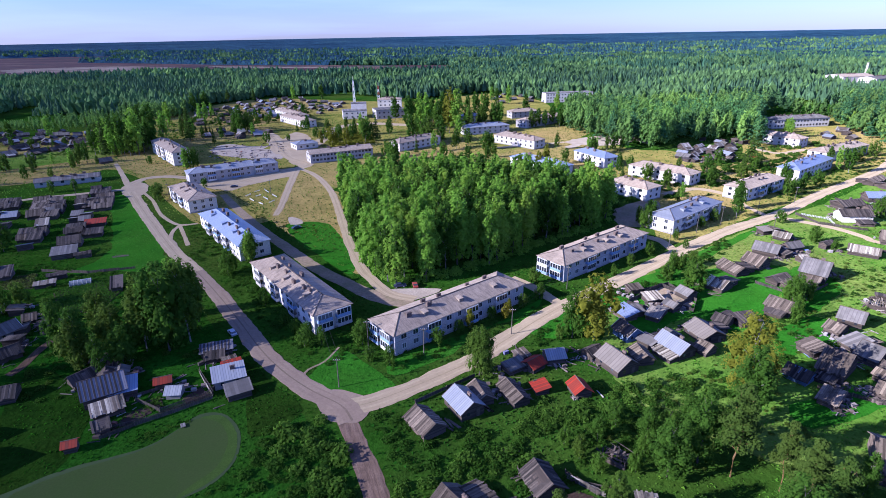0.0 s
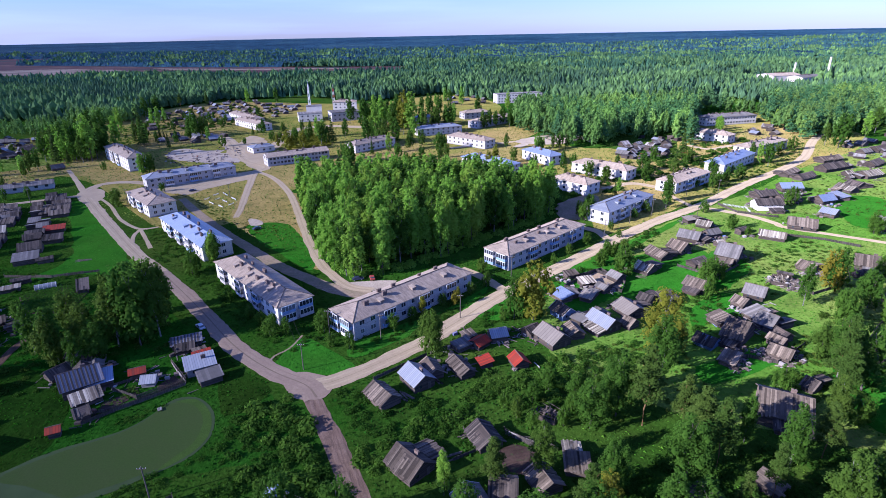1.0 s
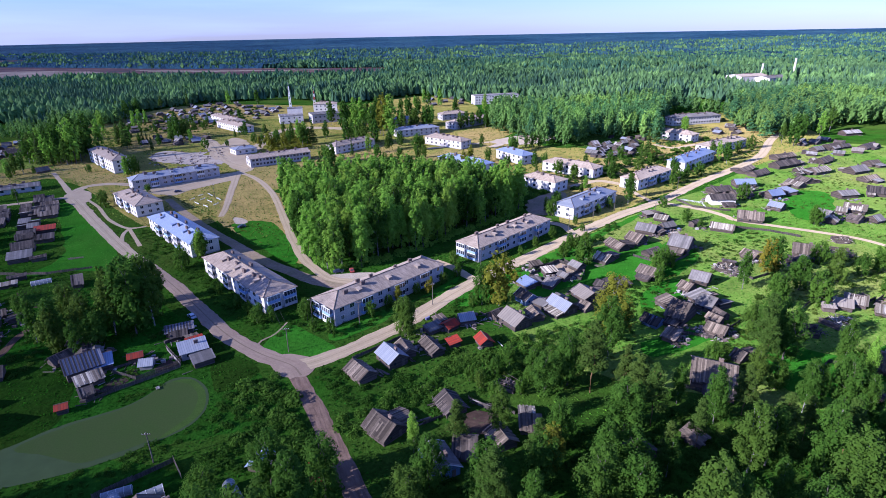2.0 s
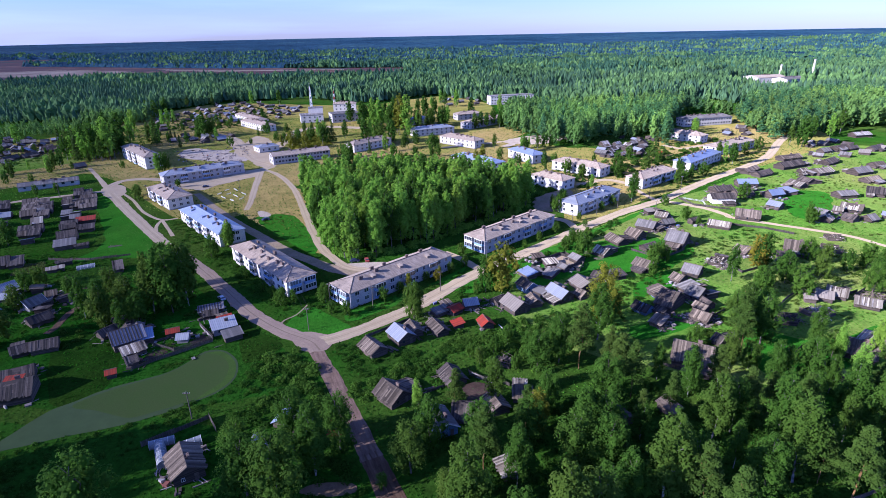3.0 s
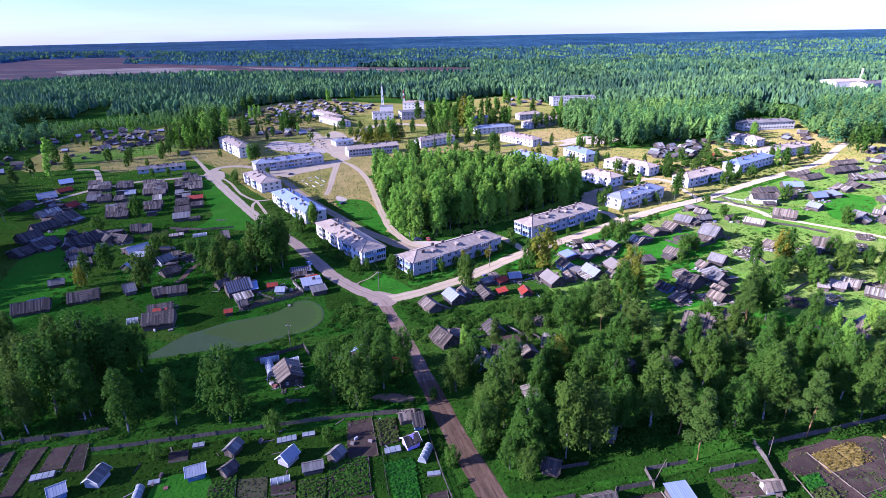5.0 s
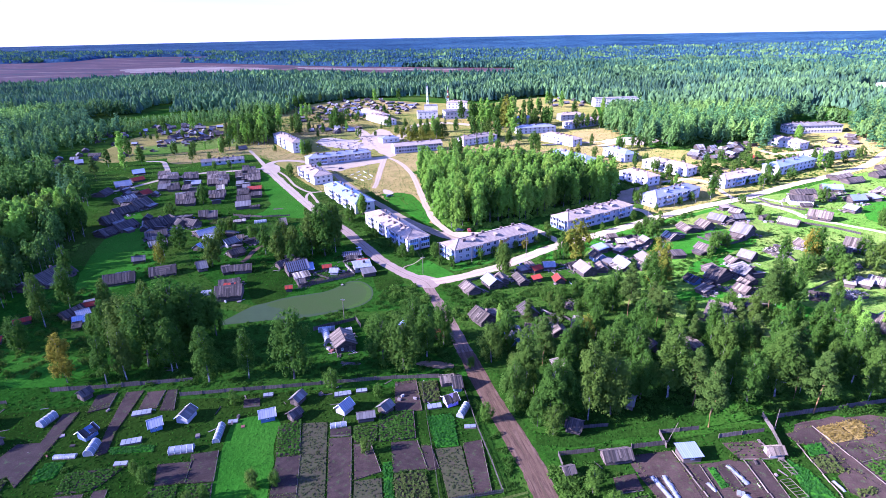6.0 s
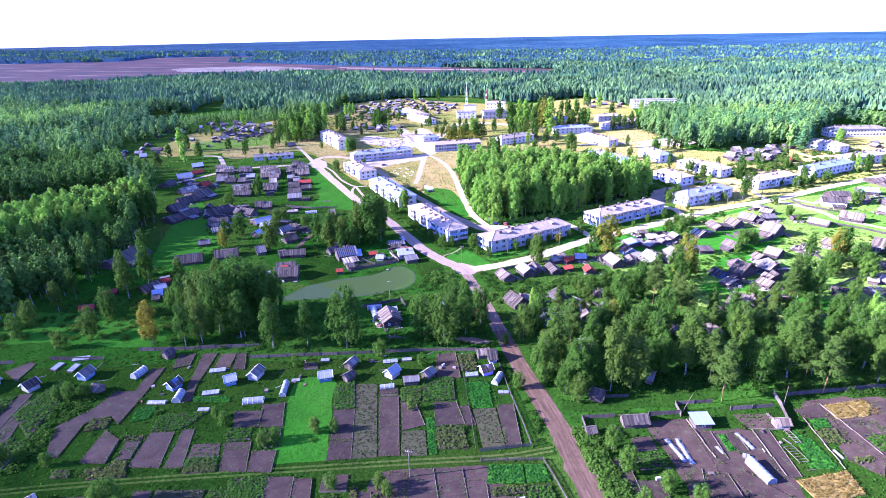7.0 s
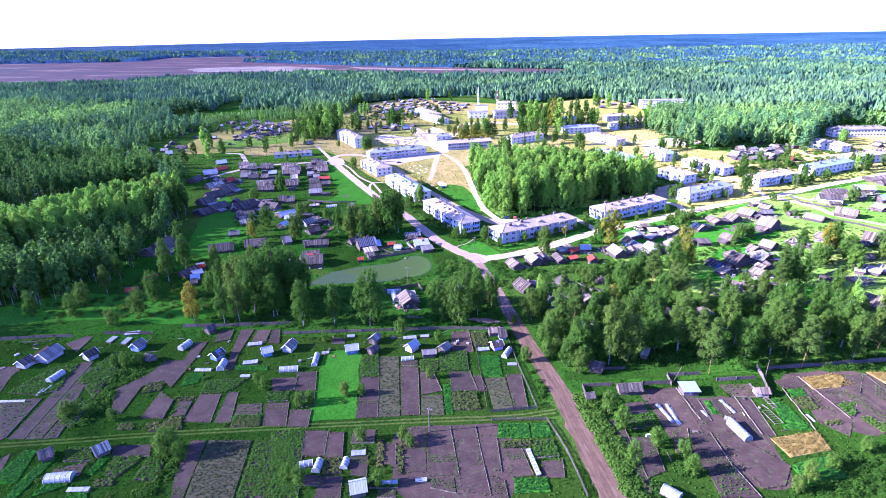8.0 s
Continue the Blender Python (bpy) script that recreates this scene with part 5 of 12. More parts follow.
def plot(pts, kind):
    """A garden bed: tilled soil, grass, straw or rows of vegetables."""
    g = rgen(int(abs(sum(p[0] * 7 + p[1] * 3 for p in pts)) * 10))
    c = Vector((sum(p[0] for p in pts) / len(pts), sum(p[1] for p in pts) / len(pts), 0))
    if len(pts) == 4:
        pts = sorted(pts, key=lambda p: math.atan2(p[1] - c.y, p[0] - c.x))
    BED_LIST.append(pts)
    mat = {"soil": SOIL, "dry": STUBBLE, "straw": STRAW, "lawn": LAWN, "crop": SOIL, "crop2": SOIL, "weedy": SOIL, "stubble": STUBBLE}[kind]
    text = {"soil": "bare purple-brown tilled garden bed", "dry": "garden plot of dry weeds", "straw": "garden plot of golden ripe grain", "lawn": "bright green mown garden lawn",
            "crop": "garden bed with rows of green vegetables", "crop2": "garden bed of yellow-green plants", "weedy": "tilled garden bed overgrown with weeds", "stubble": "cleared garden bed of grey-green stubble"}[kind]
    z = (0.06 if kind == "lawn" else 0.10) + 0.005 * (len(BED_LIST) % 40)
    s = Mesh()
    p = [Vector((x, y, 0)) - c for x, y in pts]
    a2 = sum(p[i - 1].x * p[i].y - p[i].x * p[i - 1].y for i in range(len(p)))
    if a2 < 0:
        p.reverse()
    e = p[1] - p[0]
    rot = math.atan2(e.y, e.x)
    back = Matrix.Rotation(-rot, 3, "Z")
    q = [back @ v for v in p]
    n = len(q)
    s.add([v + Vector((0, 0, z)) for v in q] + [v * 1.01 + Vector((0, 0, -0.1)) for v in q], [tuple(range(n))] + [(i, i + n, (i + 1) % n + n, (i + 1) % n) for i in range(n)])
    ob = part("garden_bed", s, mat, None)
    ob.matrix_basis = Matrix.Translation(c) @ Matrix.Rotation(rot, 4, "Z")
    tagged(ob, text, "garden bed", "garden beds")
    if kind in ("soil", "crop", "weedy") and c.y < 45 and len(q) == 4:
        k = 0 if (q[1] - q[0]).length > (q[2] - q[1]).length else 1
        u, w_ = q[k], q[k + 1]
        a_ = math.degrees(math.atan2(w_.y - u.y, w_.x - u.x))
        part("edging_board", Mesh().box(0, (w_ - u).length, -0.06, 0.06, -0.1, z + 0.14), TIMBER if g.random() < 0.5 else PLANKROOF, ob, "weathered board along the bed", pose(u.x, u.y, 0, 0, 0, a_))
    if kind == "soil":
        ring, nb = [], len(q)
        for i in range(nb):
            u, w_ = q[i], q[(i + 1) % nb]
            m = int((w_ - u).length * 1.5)
            ring += [u.lerp(w_, float(g.random())) + Vector((g.normal(0, 0.28), g.normal(0, 0.28), 0)) for _ in range(m)]
        rows_ = []
        if g.random() < 0.45:
            lo, hi = min(v.y for v in q), max(v.y for v in q)
            k0 = g.uniform(lo, hi - 1)
            for rr in range(int(g.integers(2, 6))):
                rows_ += [Vector((xx, k0 + rr * 0.8, 0)) for xx in np.arange(min(v.x for v in q), max(v.x for v in q), 0.5)]
            keep = inside(np.array([(v.x, v.y) for v in rows_]), [(v.x, v.y) for v in q])
            rows_ = [v for v, ok in zip(rows_, keep) if ok]
        pts3 = np.array([(v.x, v.y) for v in ring + rows_])
        k = np.repeat(pts3, 2, 0)
        ctr = np.stack([k[:, 0] + g.normal(0, 0.12, len(k)), k[:, 1] + g.normal(0, 0.12, len(k)), z + g.uniform(0.05, 0.3, len(k))], 1)
        tv = leaf_tris(ctr, np.tile(np.array([[0, 0, 1.0]]), (len(k), 1)), 0.18, g, 0.6)
        part("foliage", fast_mesh("foliage", tv, np.arange(len(tv)).reshape(-1, 3), CROP if g.random() < 0.6 else CROP2), None, ob)["kind"] = "stuff"
    if kind != "soil":
        poly = [(v.x, v.y) for v in q]
        lo, hi = np.min(poly, 0), np.max(poly, 0)
        row = {"crop": 0.85, "crop2": 0.6, "straw": 0.5, "dry": 0.9, "lawn": 0.7, "weedy": 1.2, "stubble": 0.8}[kind]
        pts2 = np.array([(x, y) for y in np.arange(lo[1], hi[1], row) for x in np.arange(lo[0], hi[0], 0.42)])
        pts2 = pts2 + g.normal(0, 0.1 if kind == "crop" else 0.25, pts2.shape)
        pts2 = pts2[inside(pts2, poly)]
        pts2 = pts2[g.random(len(pts2)) < (0.5 if kind in ("weedy", "stubble") else 0.85)]
        if len(pts2) > 2200:
            pts2 = pts2[g.choice(len(pts2), 2200, replace=False)]
        if len(pts2):
            lf = {"crop": CROP, "crop2": CROP2, "straw": STRAWLEAF, "dry": DRYLEAF, "lawn": CROP3, "weedy": CROP, "stubble": DRYLEAF}[kind]
            hgt_ = {"crop": 0.35, "crop2": 0.4, "straw": 0.5, "dry": 0.25, "lawn": 0.15, "weedy": 0.3, "stubble": 0.15}[kind]
            k = np.repeat(pts2, 6 if kind == "crop" else 4, 0)
            ctr = np.stack([k[:, 0] + g.normal(0, 0.15, len(k)), k[:, 1] + g.normal(0, 0.12, len(k)), z + g.uniform(0.05, hgt_, len(k))], 1)
            nr = np.tile(np.array([[0, 0, 1.0]]), (len(k), 1))
            tv = leaf_tris(ctr, nr, 0.33 if kind in ("lawn", "crop", "crop2") else 0.20, g, 0.6)
            me = fast_mesh("foliage", tv, np.arange(len(tv)).reshape(-1, 3), lf)
            pl = part("foliage", me, None, ob)
            pl["kind"] = "stuff"


STUBBLE = mottled("grey-green stubble", (0.052, 0.058, 0.020), (0.050, 0.042, 0.022), 0.4, 2.5, 0.95, 0.5, 0.08)
STRAW = mottled("ripe straw", (0.25, 0.18, 0.048), (0.18, 0.135, 0.04), 0.3, 2.0, 0.9, 0.5, 0.1)
STRAWLEAF = leaf_mat("straw stalks", (0.14, 0.105, 0.024), (0.24, 0.178, 0.04), (0.22, 0.165, 0.036))
DRYLEAF = leaf_mat("dry weeds", (0.050, 0.070, 0.026), (0.085, 0.105, 0.038), (0.078, 0.098, 0.030))
CROP2 = leaf_mat("yellow-green plants", (0.06, 0.095, 0.024), (0.115, 0.155, 0.034), (0.16, 0.165, 0.04))
CROP3 = leaf_mat("lawn blades", (0.024, 0.105, 0.014), (0.042, 0.165, 0.020), (0.06, 0.165, 0.025))


def mast(x, y, h, red=False):
    t = thing("radio_mast", pose(x, y, 0), "tall lattice mast%s by the public hall" % (" in red and white" if red else ""), "mast")
    for i in range(6):
        z0, z1 = h * i / 6, h * (i + 1) / 6
        w0, w1 = 1.6 * (1 - i / 8), 1.6 * (1 - (i + 1) / 8)
        s = Mesh()
        c0 = [(w0 * a, w0 * b, z0) for a, b in ((1, 1), (-1, 1), (-1, -1), (1, -1))]
        c1 = [(w1 * a, w1 * b, z1) for a, b in ((1, 1), (-1, 1), (-1, -1), (1, -1))]
        for k in range(4):
            s.tube(c0[k], c1[k], 0.22, 0.22, 4).tube(c0[k], c1[(k + 1) % 4], 0.12, 0.12, 4).tube(c0[(k + 1) % 4], c1[k], 0.12, 0.12, 4)
        part("section", s, (REDPAINT if red and i % 2 else WHITE), t)
    part("antenna", Mesh().tube((0, 0, h), (0, 0, h + 5), 0.15, 0.08, 5), WHITE, t)
    return t


def factory_chimney(x, y, h):
    t = thing("factory_chimney", pose(x, y, 0), "tall pale brick chimney of the works", "chimney")
    part("shaft", Mesh().tube((0, 0, -0.5), (0, 0, h), 2.2, 1.5, 14), BRICK, t)
    part("rim", Mesh().tube((0, 0, h), (0, 0, h + 0.8), 1.7, 1.7, 14), CONCRETE, t)
    return t


def shed_cluster(poly, n, seed, lo, hi):
    """Small sheds crowded together at the edge of the village."""
    g = rgen(900 + seed)
    p = np.array(poly)
    area = 0.5 * abs(np.dot(p[:, 0], np.roll(p[:, 1], 1)) - np.dot(p[:, 1], np.roll(p[:, 0], 1)))
    q = spread(poly, math.sqrt(area / n) * 0.93, 900 + seed, 0.25)[:n]
    for x, y in q:
        house(round(float(x), 1), round(float(y), 1), round(float(g.choice([20, 110, 40, 130]) + g.uniform(-8, 8)), 1), float(g.uniform(lo, hi)), float(g.uniform(4, 6.5)),
              roof=str(g.choice(["dark", "plank", "patch", "grey", "grey", "white", "tan", "patch"])), name="shed")


def scrub(poly, gap, seed, r0, r1, mat, label, n, size):
    """Bushes and tall weeds over a stretch of ground, in one mesh."""
    g = rgen(700 + seed)
    p = spread(poly, gap, 700 + seed, 0.6)
    if len(p) > 420:
        p = p[g.choice(len(p), 420, replace=False)]
    keep = np.array([noise.noise((x * 0.08, y * 0.08, seed)) > -0.25 for x, y in p])
    p = p[keep]
    p = p[open_ground(p)]
    if len(p):
        bushes("scrub", p, g.uniform(r0, r1, len(p)), n, size, mat, label, 700 + seed)


def open_ground(p, pad=0.4):
    """Which points lie off the roads, beds, water and buildings."""
    ok = np.ones(len(p), bool)
    for line, w in ROADS:
        q = np.array([(v.x, v.y) for v in line])
        lo, hi = q.min(0) - w, q.max(0) + w
        near = np.where(ok & (p > lo).all(1) & (p < hi).all(1))[0]
        for k in range(0, len(near), 4000):
            c = near[k:k + 4000]
            d = np.hypot(p[c, None, 0] - q[None, :, 0], p[c, None, 1] - q[None, :, 1]).min(1)
            ok[c[d < w / 2 + pad]] = False
    for poly in BED_LIST + BARE:
        q = np.array(poly)
        near = np.where(ok & (p > q.min(0)).all(1) & (p < q.max(0)).all(1))[0]
        ok[near[inside(p[near], [tuple(v) for v in poly])]] = False
    for x, y, r in FOOTPRINTS:
        ok &= (p[:, 0] - x) ** 2 + (p[:, 1] - y) ** 2 > (r * 0.85) ** 2
    return ok


def in_any(p, polys):
    r = np.zeros(len(p), bool)
    for poly in polys:
        q = np.array(poly)
        near = np.where((p > q.min(0)).all(1) & (p < q.max(0)).all(1))[0]
        r[near[inside(p[near], poly)]] = True
    return r


def blades(name, p, size, tall_, mat, g, label):
    n = len(p)
    if not n:
        return
    a = g.uniform(0, 6.28, n)
    s = size * g.uniform(0.5, 1.5, n)
    tall = s * g.uniform(0.7, 1.6, n) * tall_
    base = np.stack([p[:, 0], p[:, 1], np.full(n, 0.02)], 1)
    side = np.stack([np.cos(a) * s, np.sin(a) * s, np.zeros(n)], 1)
    top = base + np.stack([g.normal(0, 0.5, n) * s, g.normal(0, 0.5, n) * s, tall], 1)
    tv = np.stack([base - side, base + side, top], 1).reshape(-1, 3)
    me = fast_mesh(name, tv, np.arange(3 * n).reshape(-1, 3), mat)
    tagged(new(name, me), label, "grass", kind="stuff")


def tufts(poly, count, size, seed, where):
    """Rough standing grass over open ground: lawn, dry, shade-darkened to the west and sun-brightened to the east."""
    g = rgen(seed)
    q = np.array(poly)
    p = g.uniform(q.min(0), q.max(0), (count * 2, 2))
    p = p[inside(p, poly)][:count]
    p = p[open_ground(p)]
    lawn, dry = in_any(p, LAWNS), in_any(p, DRYS)
    rest = ~(lawn | dry)
    edge = p[:, 0] + 12 * g.normal(0, 1, len(p))
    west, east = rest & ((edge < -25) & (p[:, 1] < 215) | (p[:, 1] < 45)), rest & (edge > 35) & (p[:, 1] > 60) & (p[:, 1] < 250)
    far = rest & (p[:, 1] >= 250)
    blades("lawn_grass", p[lawn], size * 0.8, 0.6, BLADE_LAWN, g, "short bright green grass " + where)
    blades("dry_grass", p[dry], size * 0.9, 0.9, BLADE_DRY, g, "dry yellow grass " + where)
    blades("damp_grass", p[west], size, 0.75, BLADE_SHADE, g, "tall grass darkened as in shade " + where)
    blades("light_grass", p[east], size, 0.6, BLADE_SUNNY, g, "rough grass brightened as sunlit " + where)
    blades("olive_grass", p[far], size, 0.8, BLADE_OLIVE, g, "olive late summer grass " + where)
    blades("meadow_grass", p[rest & ~west & ~east & ~far], size, 1.0, BLADE, g, "rough standing meadow grass " + where)

# roads and bare ground
road('road', [(-25.5, 105.4), (-19.1, 106.8), (-10.2, 112), (-0.5, 119), (7.8, 125.3), (16.3, 134.6), (34, 152.4), (58, 171.5), (89.7, 197.9), (121, 222), (153, 242.4), (192.2, 273.5), (270.2, 332.3), (330, 400), (420, 480)], (6.2, 6), DIRT, 0.1013, 'pale packed dirt road between the blocks and the sheds', 'road', seed=1)
road('road', [(-21.5, 100.8), (-25, 106.3), (-34.5, 113.1), (-47.1, 125.4), (-58.1, 140.5), (-69.9, 156.9), (-80.3, 171), (-93.9, 188.1)], (6.2, 5.4), DIRT3, 0.1226, 'pinkish packed dirt road past the blocks', 'road', seed=2)
road('road', [(-92.6, 186.4), (-110.6, 207.6), (-144.2, 253.6), (-177.9, 301.6)], (5.4, 6.4), DIRT, 0.1326, 'pale packed dirt road beside the meadow', 'road', seed=2)
road('road', [(-177.9, 301.6), (-203.5, 340.4), (-229.1, 378)], (3.6, 2.6), DIRT, 0.1196, 'narrow dirt lane to the village edge', 'road', seed=52)
road('road', [(-24.6, 104.1), (-20.8, 96.2), (-14.6, 81), (-8.6, 65.9), (-3.4, 52.4)], (4.4, 5.4), DIRT5, 0.0339, 'pinkish rutted dirt track below the junction', 'road', seed=53)
road('road', [(-4.2, 54.4), (-1.4, 47.2), (5.3, 29.4), (11.1, 16), (16.3, 4.4)], (5.3, 6.6), DIRT4, 0.0289, 'reddish dirt track through the trees', 'road', seed=3)
road('road', [(15.4, 6.4), (16.9, 2.4), (20, -7.4), (24.6, -21.8), (29.6, -36.6), (34.5, -50.2), (38.1, -62.7), (62, -150), (95, -240), (120, -340)], (6.6, 6.0), DIRT4, 0.0309, 'rutted reddish dirt track past the gardens', 'road', rough=0.45, seed=3)
road('road', [(-182.6, 307.9), (-195.2, 302.6), (-210.7, 296.5), (-225.6, 290.6), (-236.6, 280.6), (-246.9, 269.3), (-257.2, 244.2), (-268.9, 224.5), (-279.7, 206.2)], (4.6, 4.2), DIRT, 0.1152, 'dirt lane past the sheds', 'road', seed=4)
road('road', [(-233.1, 277.3), (-250, 283.8), (-270.5, 311.6), (-284.2, 327.9), (-299.6, 328.8)], (4.2, 3.6), DIRT, 0.0965, 'dirt loop at the edge of the sheds', 'road', seed=5)
road('road', [(-187.5, 317.1), (-184.9, 333.3), (-172.5, 336.8), (-156, 331.4)], (6, 6), DIRT, 0.0978, 'bare dirt way behind the blocks', 'road', seed=6)
road('road', [(-173.2, 303.7), (-156.7, 283.4), (-140, 257.9), (-124.3, 241.6), (-115.6, 242.8)], (1.8, 1.8), DIRT, 0.0891, 'dirt way to the yard', 'road', seed=16)
road('road', [(-123.5, 241.6), (-115.7, 228.1), (-107.6, 213.9)], (1.7, 1.7), DIRT, 0.0904, 'dirt way to the yard', 'road', seed=17)
road('road', [(-116.5, 216.3), (-121.9, 230.6), (-122.8, 240), (-120.3, 241.4)], (1.8, 1.8), DIRT, 0.0867, 'worn dirt way', 'road', seed=18)
road('road', [(-127.4, 310.7), (-119.3, 326.1), (-106.8, 342.7), (-95.3, 354.4), (-92.8, 367.7), (-109.3, 387.1), (-122.2, 412.3)], (7, 8), DIRT, 0.103, 'bare trodden yard in front of the blocks', 'road', seed=7)
road('road', [(-95.3, 354.4), (-79.4, 331.9), (-64, 297), (-52.3, 257.8), (-40.4, 214.2), (-31.5, 187.2), (-27.3, 178.5), (-19.1, 165.4), (-10.4, 160.9)], (3.4, 4.2), DIRT, 0.1243, 'pale dirt path along the grove', 'road', seed=8)
road('road', [(-96.4, 351.3), (-89, 302.1), (-84.5, 274), (-82.1, 253)], (5, 3), DIRT, 0.1156, 'pale dirt path over the yard', 'road', seed=9)
road('road', [(-122.2, 292.4), (-105, 265.3), (-83.9, 234.1), (-64.5, 208.8), (-48.5, 187.9), (-33.4, 172.5), (-20.6, 161.3), (-11.1, 156.9)], (4, 6), DIRT2, 0.0869, 'brown dirt yard behind the blocks', 'road', seed=10)
road('road', [(36.8, 153.4), (32.2, 162.8), (27.8, 170.3), (22.7, 176.6)], (4, 4), DIRT, 0.0982, 'dirt way between two blocks', 'road', seed=11)
road('road', [(150.4, 239.2), (158.1, 231.5), (166.7, 222), (171.1, 211.3), (174, 203.4), (206.1, 176.4), (215.4, 158.4)], (4.2, 2.8), DIRT, 0.1095, 'dirt lane among the sheds', 'road', seed=12)
road('road', [(89.1, 199.1), (87.1, 211.8), (79, 219)], (4, 4), DIRT, 0.1008, 'dirt way beside a block', 'road', seed=13)
road('road', [(173.3, 304), (147.5, 270.9), (146.9, 238.5)], (3, 3), DIRT, 0.0921, 'worn path', 'road', seed=14)
road('lane', [(-134.3, -48.6), (-117.1, -43.6), (-98.3, -37.8), (-60.5, -27.5), (-21.6, -17.5), (2.1, -11.6), (15.6, -6.3)], (5, 4.5), GARDENGRASS, 0.0734, 'mown grass lane between the gardens', 'lane', seed=20)
road('wheel_rut', [(-134.9, -48), (-117.6, -43), (-98.8, -37.2), (-60.9, -26.9), (-21.8, -16.7), (2, -10.9), (15.6, -5.6)], (0.7, 0.7), OLIVERUT, 0.1147, 'wheel rut in the grass lane', 'rut', seed=21)
road('wheel_rut', [(-133.7, -49.1), (-116.5, -44.2), (-97.8, -38.4), (-60.2, -28.2), (-21.5, -18.2), (2.2, -12.4), (15.6, -7.1)], (0.7, 0.7), OLIVERUT, 0.116, 'wheel rut in the grass lane', 'rut', seed=22)
road('lane', [(18.1, 12.6), (28.7, 13.3), (41.3, 17.4), (50, 18)], (5, 4), GARDENGRASS, 0.0873, 'grass way beside the fence', 'lane', seed=23)
road('path', [(-111.8, 143.6), (-114.1, 135.6), (-113.2, 124.4), (-113.9, 120.4)], (2.5, 2.5), DIRT4, 0.0986, 'trodden brown path between the sheds', 'path', seed=24)
road('path', [(-37.4, 116.7), (-36.3, 121.2), (-32.7, 125), (-30.2, 132)], (0.7, 0.6), DIRT2, 0.0799, 'narrow trodden path to the block', 'path', seed=26)
# Darker grass laid over the near side, as cloud shade in colour.
flat('damp_meadow', [(-140.8, 153.5), (-110.6, 177.7), (-88.2, 167.8), (-56.2, 125.6), (-36.2, 106.1), (-27.7, 91), (-27.2, 78.8), (-72.8, 77.2), (-98.8, 83.1), (-144.7, 127.9)], 0.0131, SHADEGRASS, 'shade-darkened meadow round the pond', 'grass')
flat('damp_meadow', [(-206.3, -3.3), (-246.7, 29), (-217.6, 89.2), (-160.3, 115.6), (-107.5, 76.7), (-56.2, 72.3), (-22.6, 55.7), (-5.2, 44.3), (-4.4, 35.8), (-84.5, 19.8)], 0.0062, SHADEGRASS, 'shade-darkened meadow behind the gardens', 'grass')
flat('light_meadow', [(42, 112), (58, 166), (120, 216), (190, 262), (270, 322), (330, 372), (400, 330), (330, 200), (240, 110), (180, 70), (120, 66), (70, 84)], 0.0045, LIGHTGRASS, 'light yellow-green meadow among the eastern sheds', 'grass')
flat('grass_patch', [(-318.8, 354.6), (-278.0, 377.1), (-243.9, 413.0), (-249.2, 448.4), (-295.5, 436.6), (-332.7, 404.2), (-346.4, 382.7)], 0.0495, LIGHTGRASS, 'yellow-green field before the far allotments', 'grass')
flat('pen_floor', [(63.1, 158.0), (73.0, 168.3), (77.9, 155.6), (68.8, 150.5)], 0.07, DIRT2, 'trodden brown earth inside a board pen', 'ground')
flat('olive_meadow', [(-338.3, 324.2), (-385.3, 441.4), (-340.5, 534.4), (-302.7, 692.2), (-240.5, 789.2), (-47.8, 726), (59.6, 807.2), (121.7, 700.3), (105.8, 487.6), (133.9, 403.2), (161.3, 388.4), (184.7, 346.6), (255.6, 457.6), (386.7, 553.8), (398.2, 503.8), (363.5, 387.3), (217.1, 288.8), (161.6, 255.3), (93.8, 208.2), (89.8, 229.5), (94.5, 296.6), (-33.1, 363.1), (-60.9, 306.5), (-82.3, 246.1), (-116, 243.7), (-225.1, 360.6)], 0.0053, OLIVEGRASS, 'olive late summer grass round the far blocks', 'grass')
flat('garden_ground', [(-212.3, -6.9), (-164.1, 4.8), (-85.1, 21), (-3.9, 37.1), (2.4, 16.2), (10.3, -7.3), (18, -23), (25.7, -40.4), (-32.7, -54.7), (-130.5, -73.1)], 0.0054, GARDENGRASS, 'weedy grass between the garden beds', 'grass')
flat('garden_ground', [(23.2, 5), (51.3, 15.4), (78.5, 24.7), (127.4, 39.9), (106.7, -25.2), (40.6, -40.9), (32.9, -32.1)], 0.0065, GARDENGRASS, 'weedy grass between the garden beds', 'grass')
flat('road', [(-28.1, 112.5), (-31.6, 109.2), (-28.1, 101.9), (-23.3, 99.8), (-19.6, 100.7), (-17.8, 106.7), (-20.9, 110.1)], 0.0916, DIRT3, 'worn dirt at the road fork', 'road')
flat('road', [(-189.1, 325.2), (-187, 308.2), (-173.8, 289.8), (-167.2, 295.1), (-175.7, 316.4)], 0.0877, DIRT, 'trodden dirt where the lanes meet', 'road')
flat('grass_patch', [(-90.8, 350.9), (-57.8, 288.5), (-46, 236.2), (-31.2, 184.6), (-40.5, 190.2), (-65.6, 222.2), (-83.5, 250.5), (-90.6, 296.2)], 0.0388, DRYGRASS, 'dry yellowed grass in the yard', 'grass')
flat('grass_patch', [(-73.3, 237.5), (-55.9, 240.7), (-42.3, 214.3), (-33.9, 182.2), (-51.5, 202.1)], 0.0599, LAWN, 'green grass in the yard', 'grass')
flat('grass_patch', [(-231.1, 378.2), (-241.9, 429.1), (-174.3, 356.9), (-162.2, 337.6), (-187.9, 339.3), (-211.3, 359.6)], 0.046, DRYGRASS, 'dry grass beside the lane', 'grass')
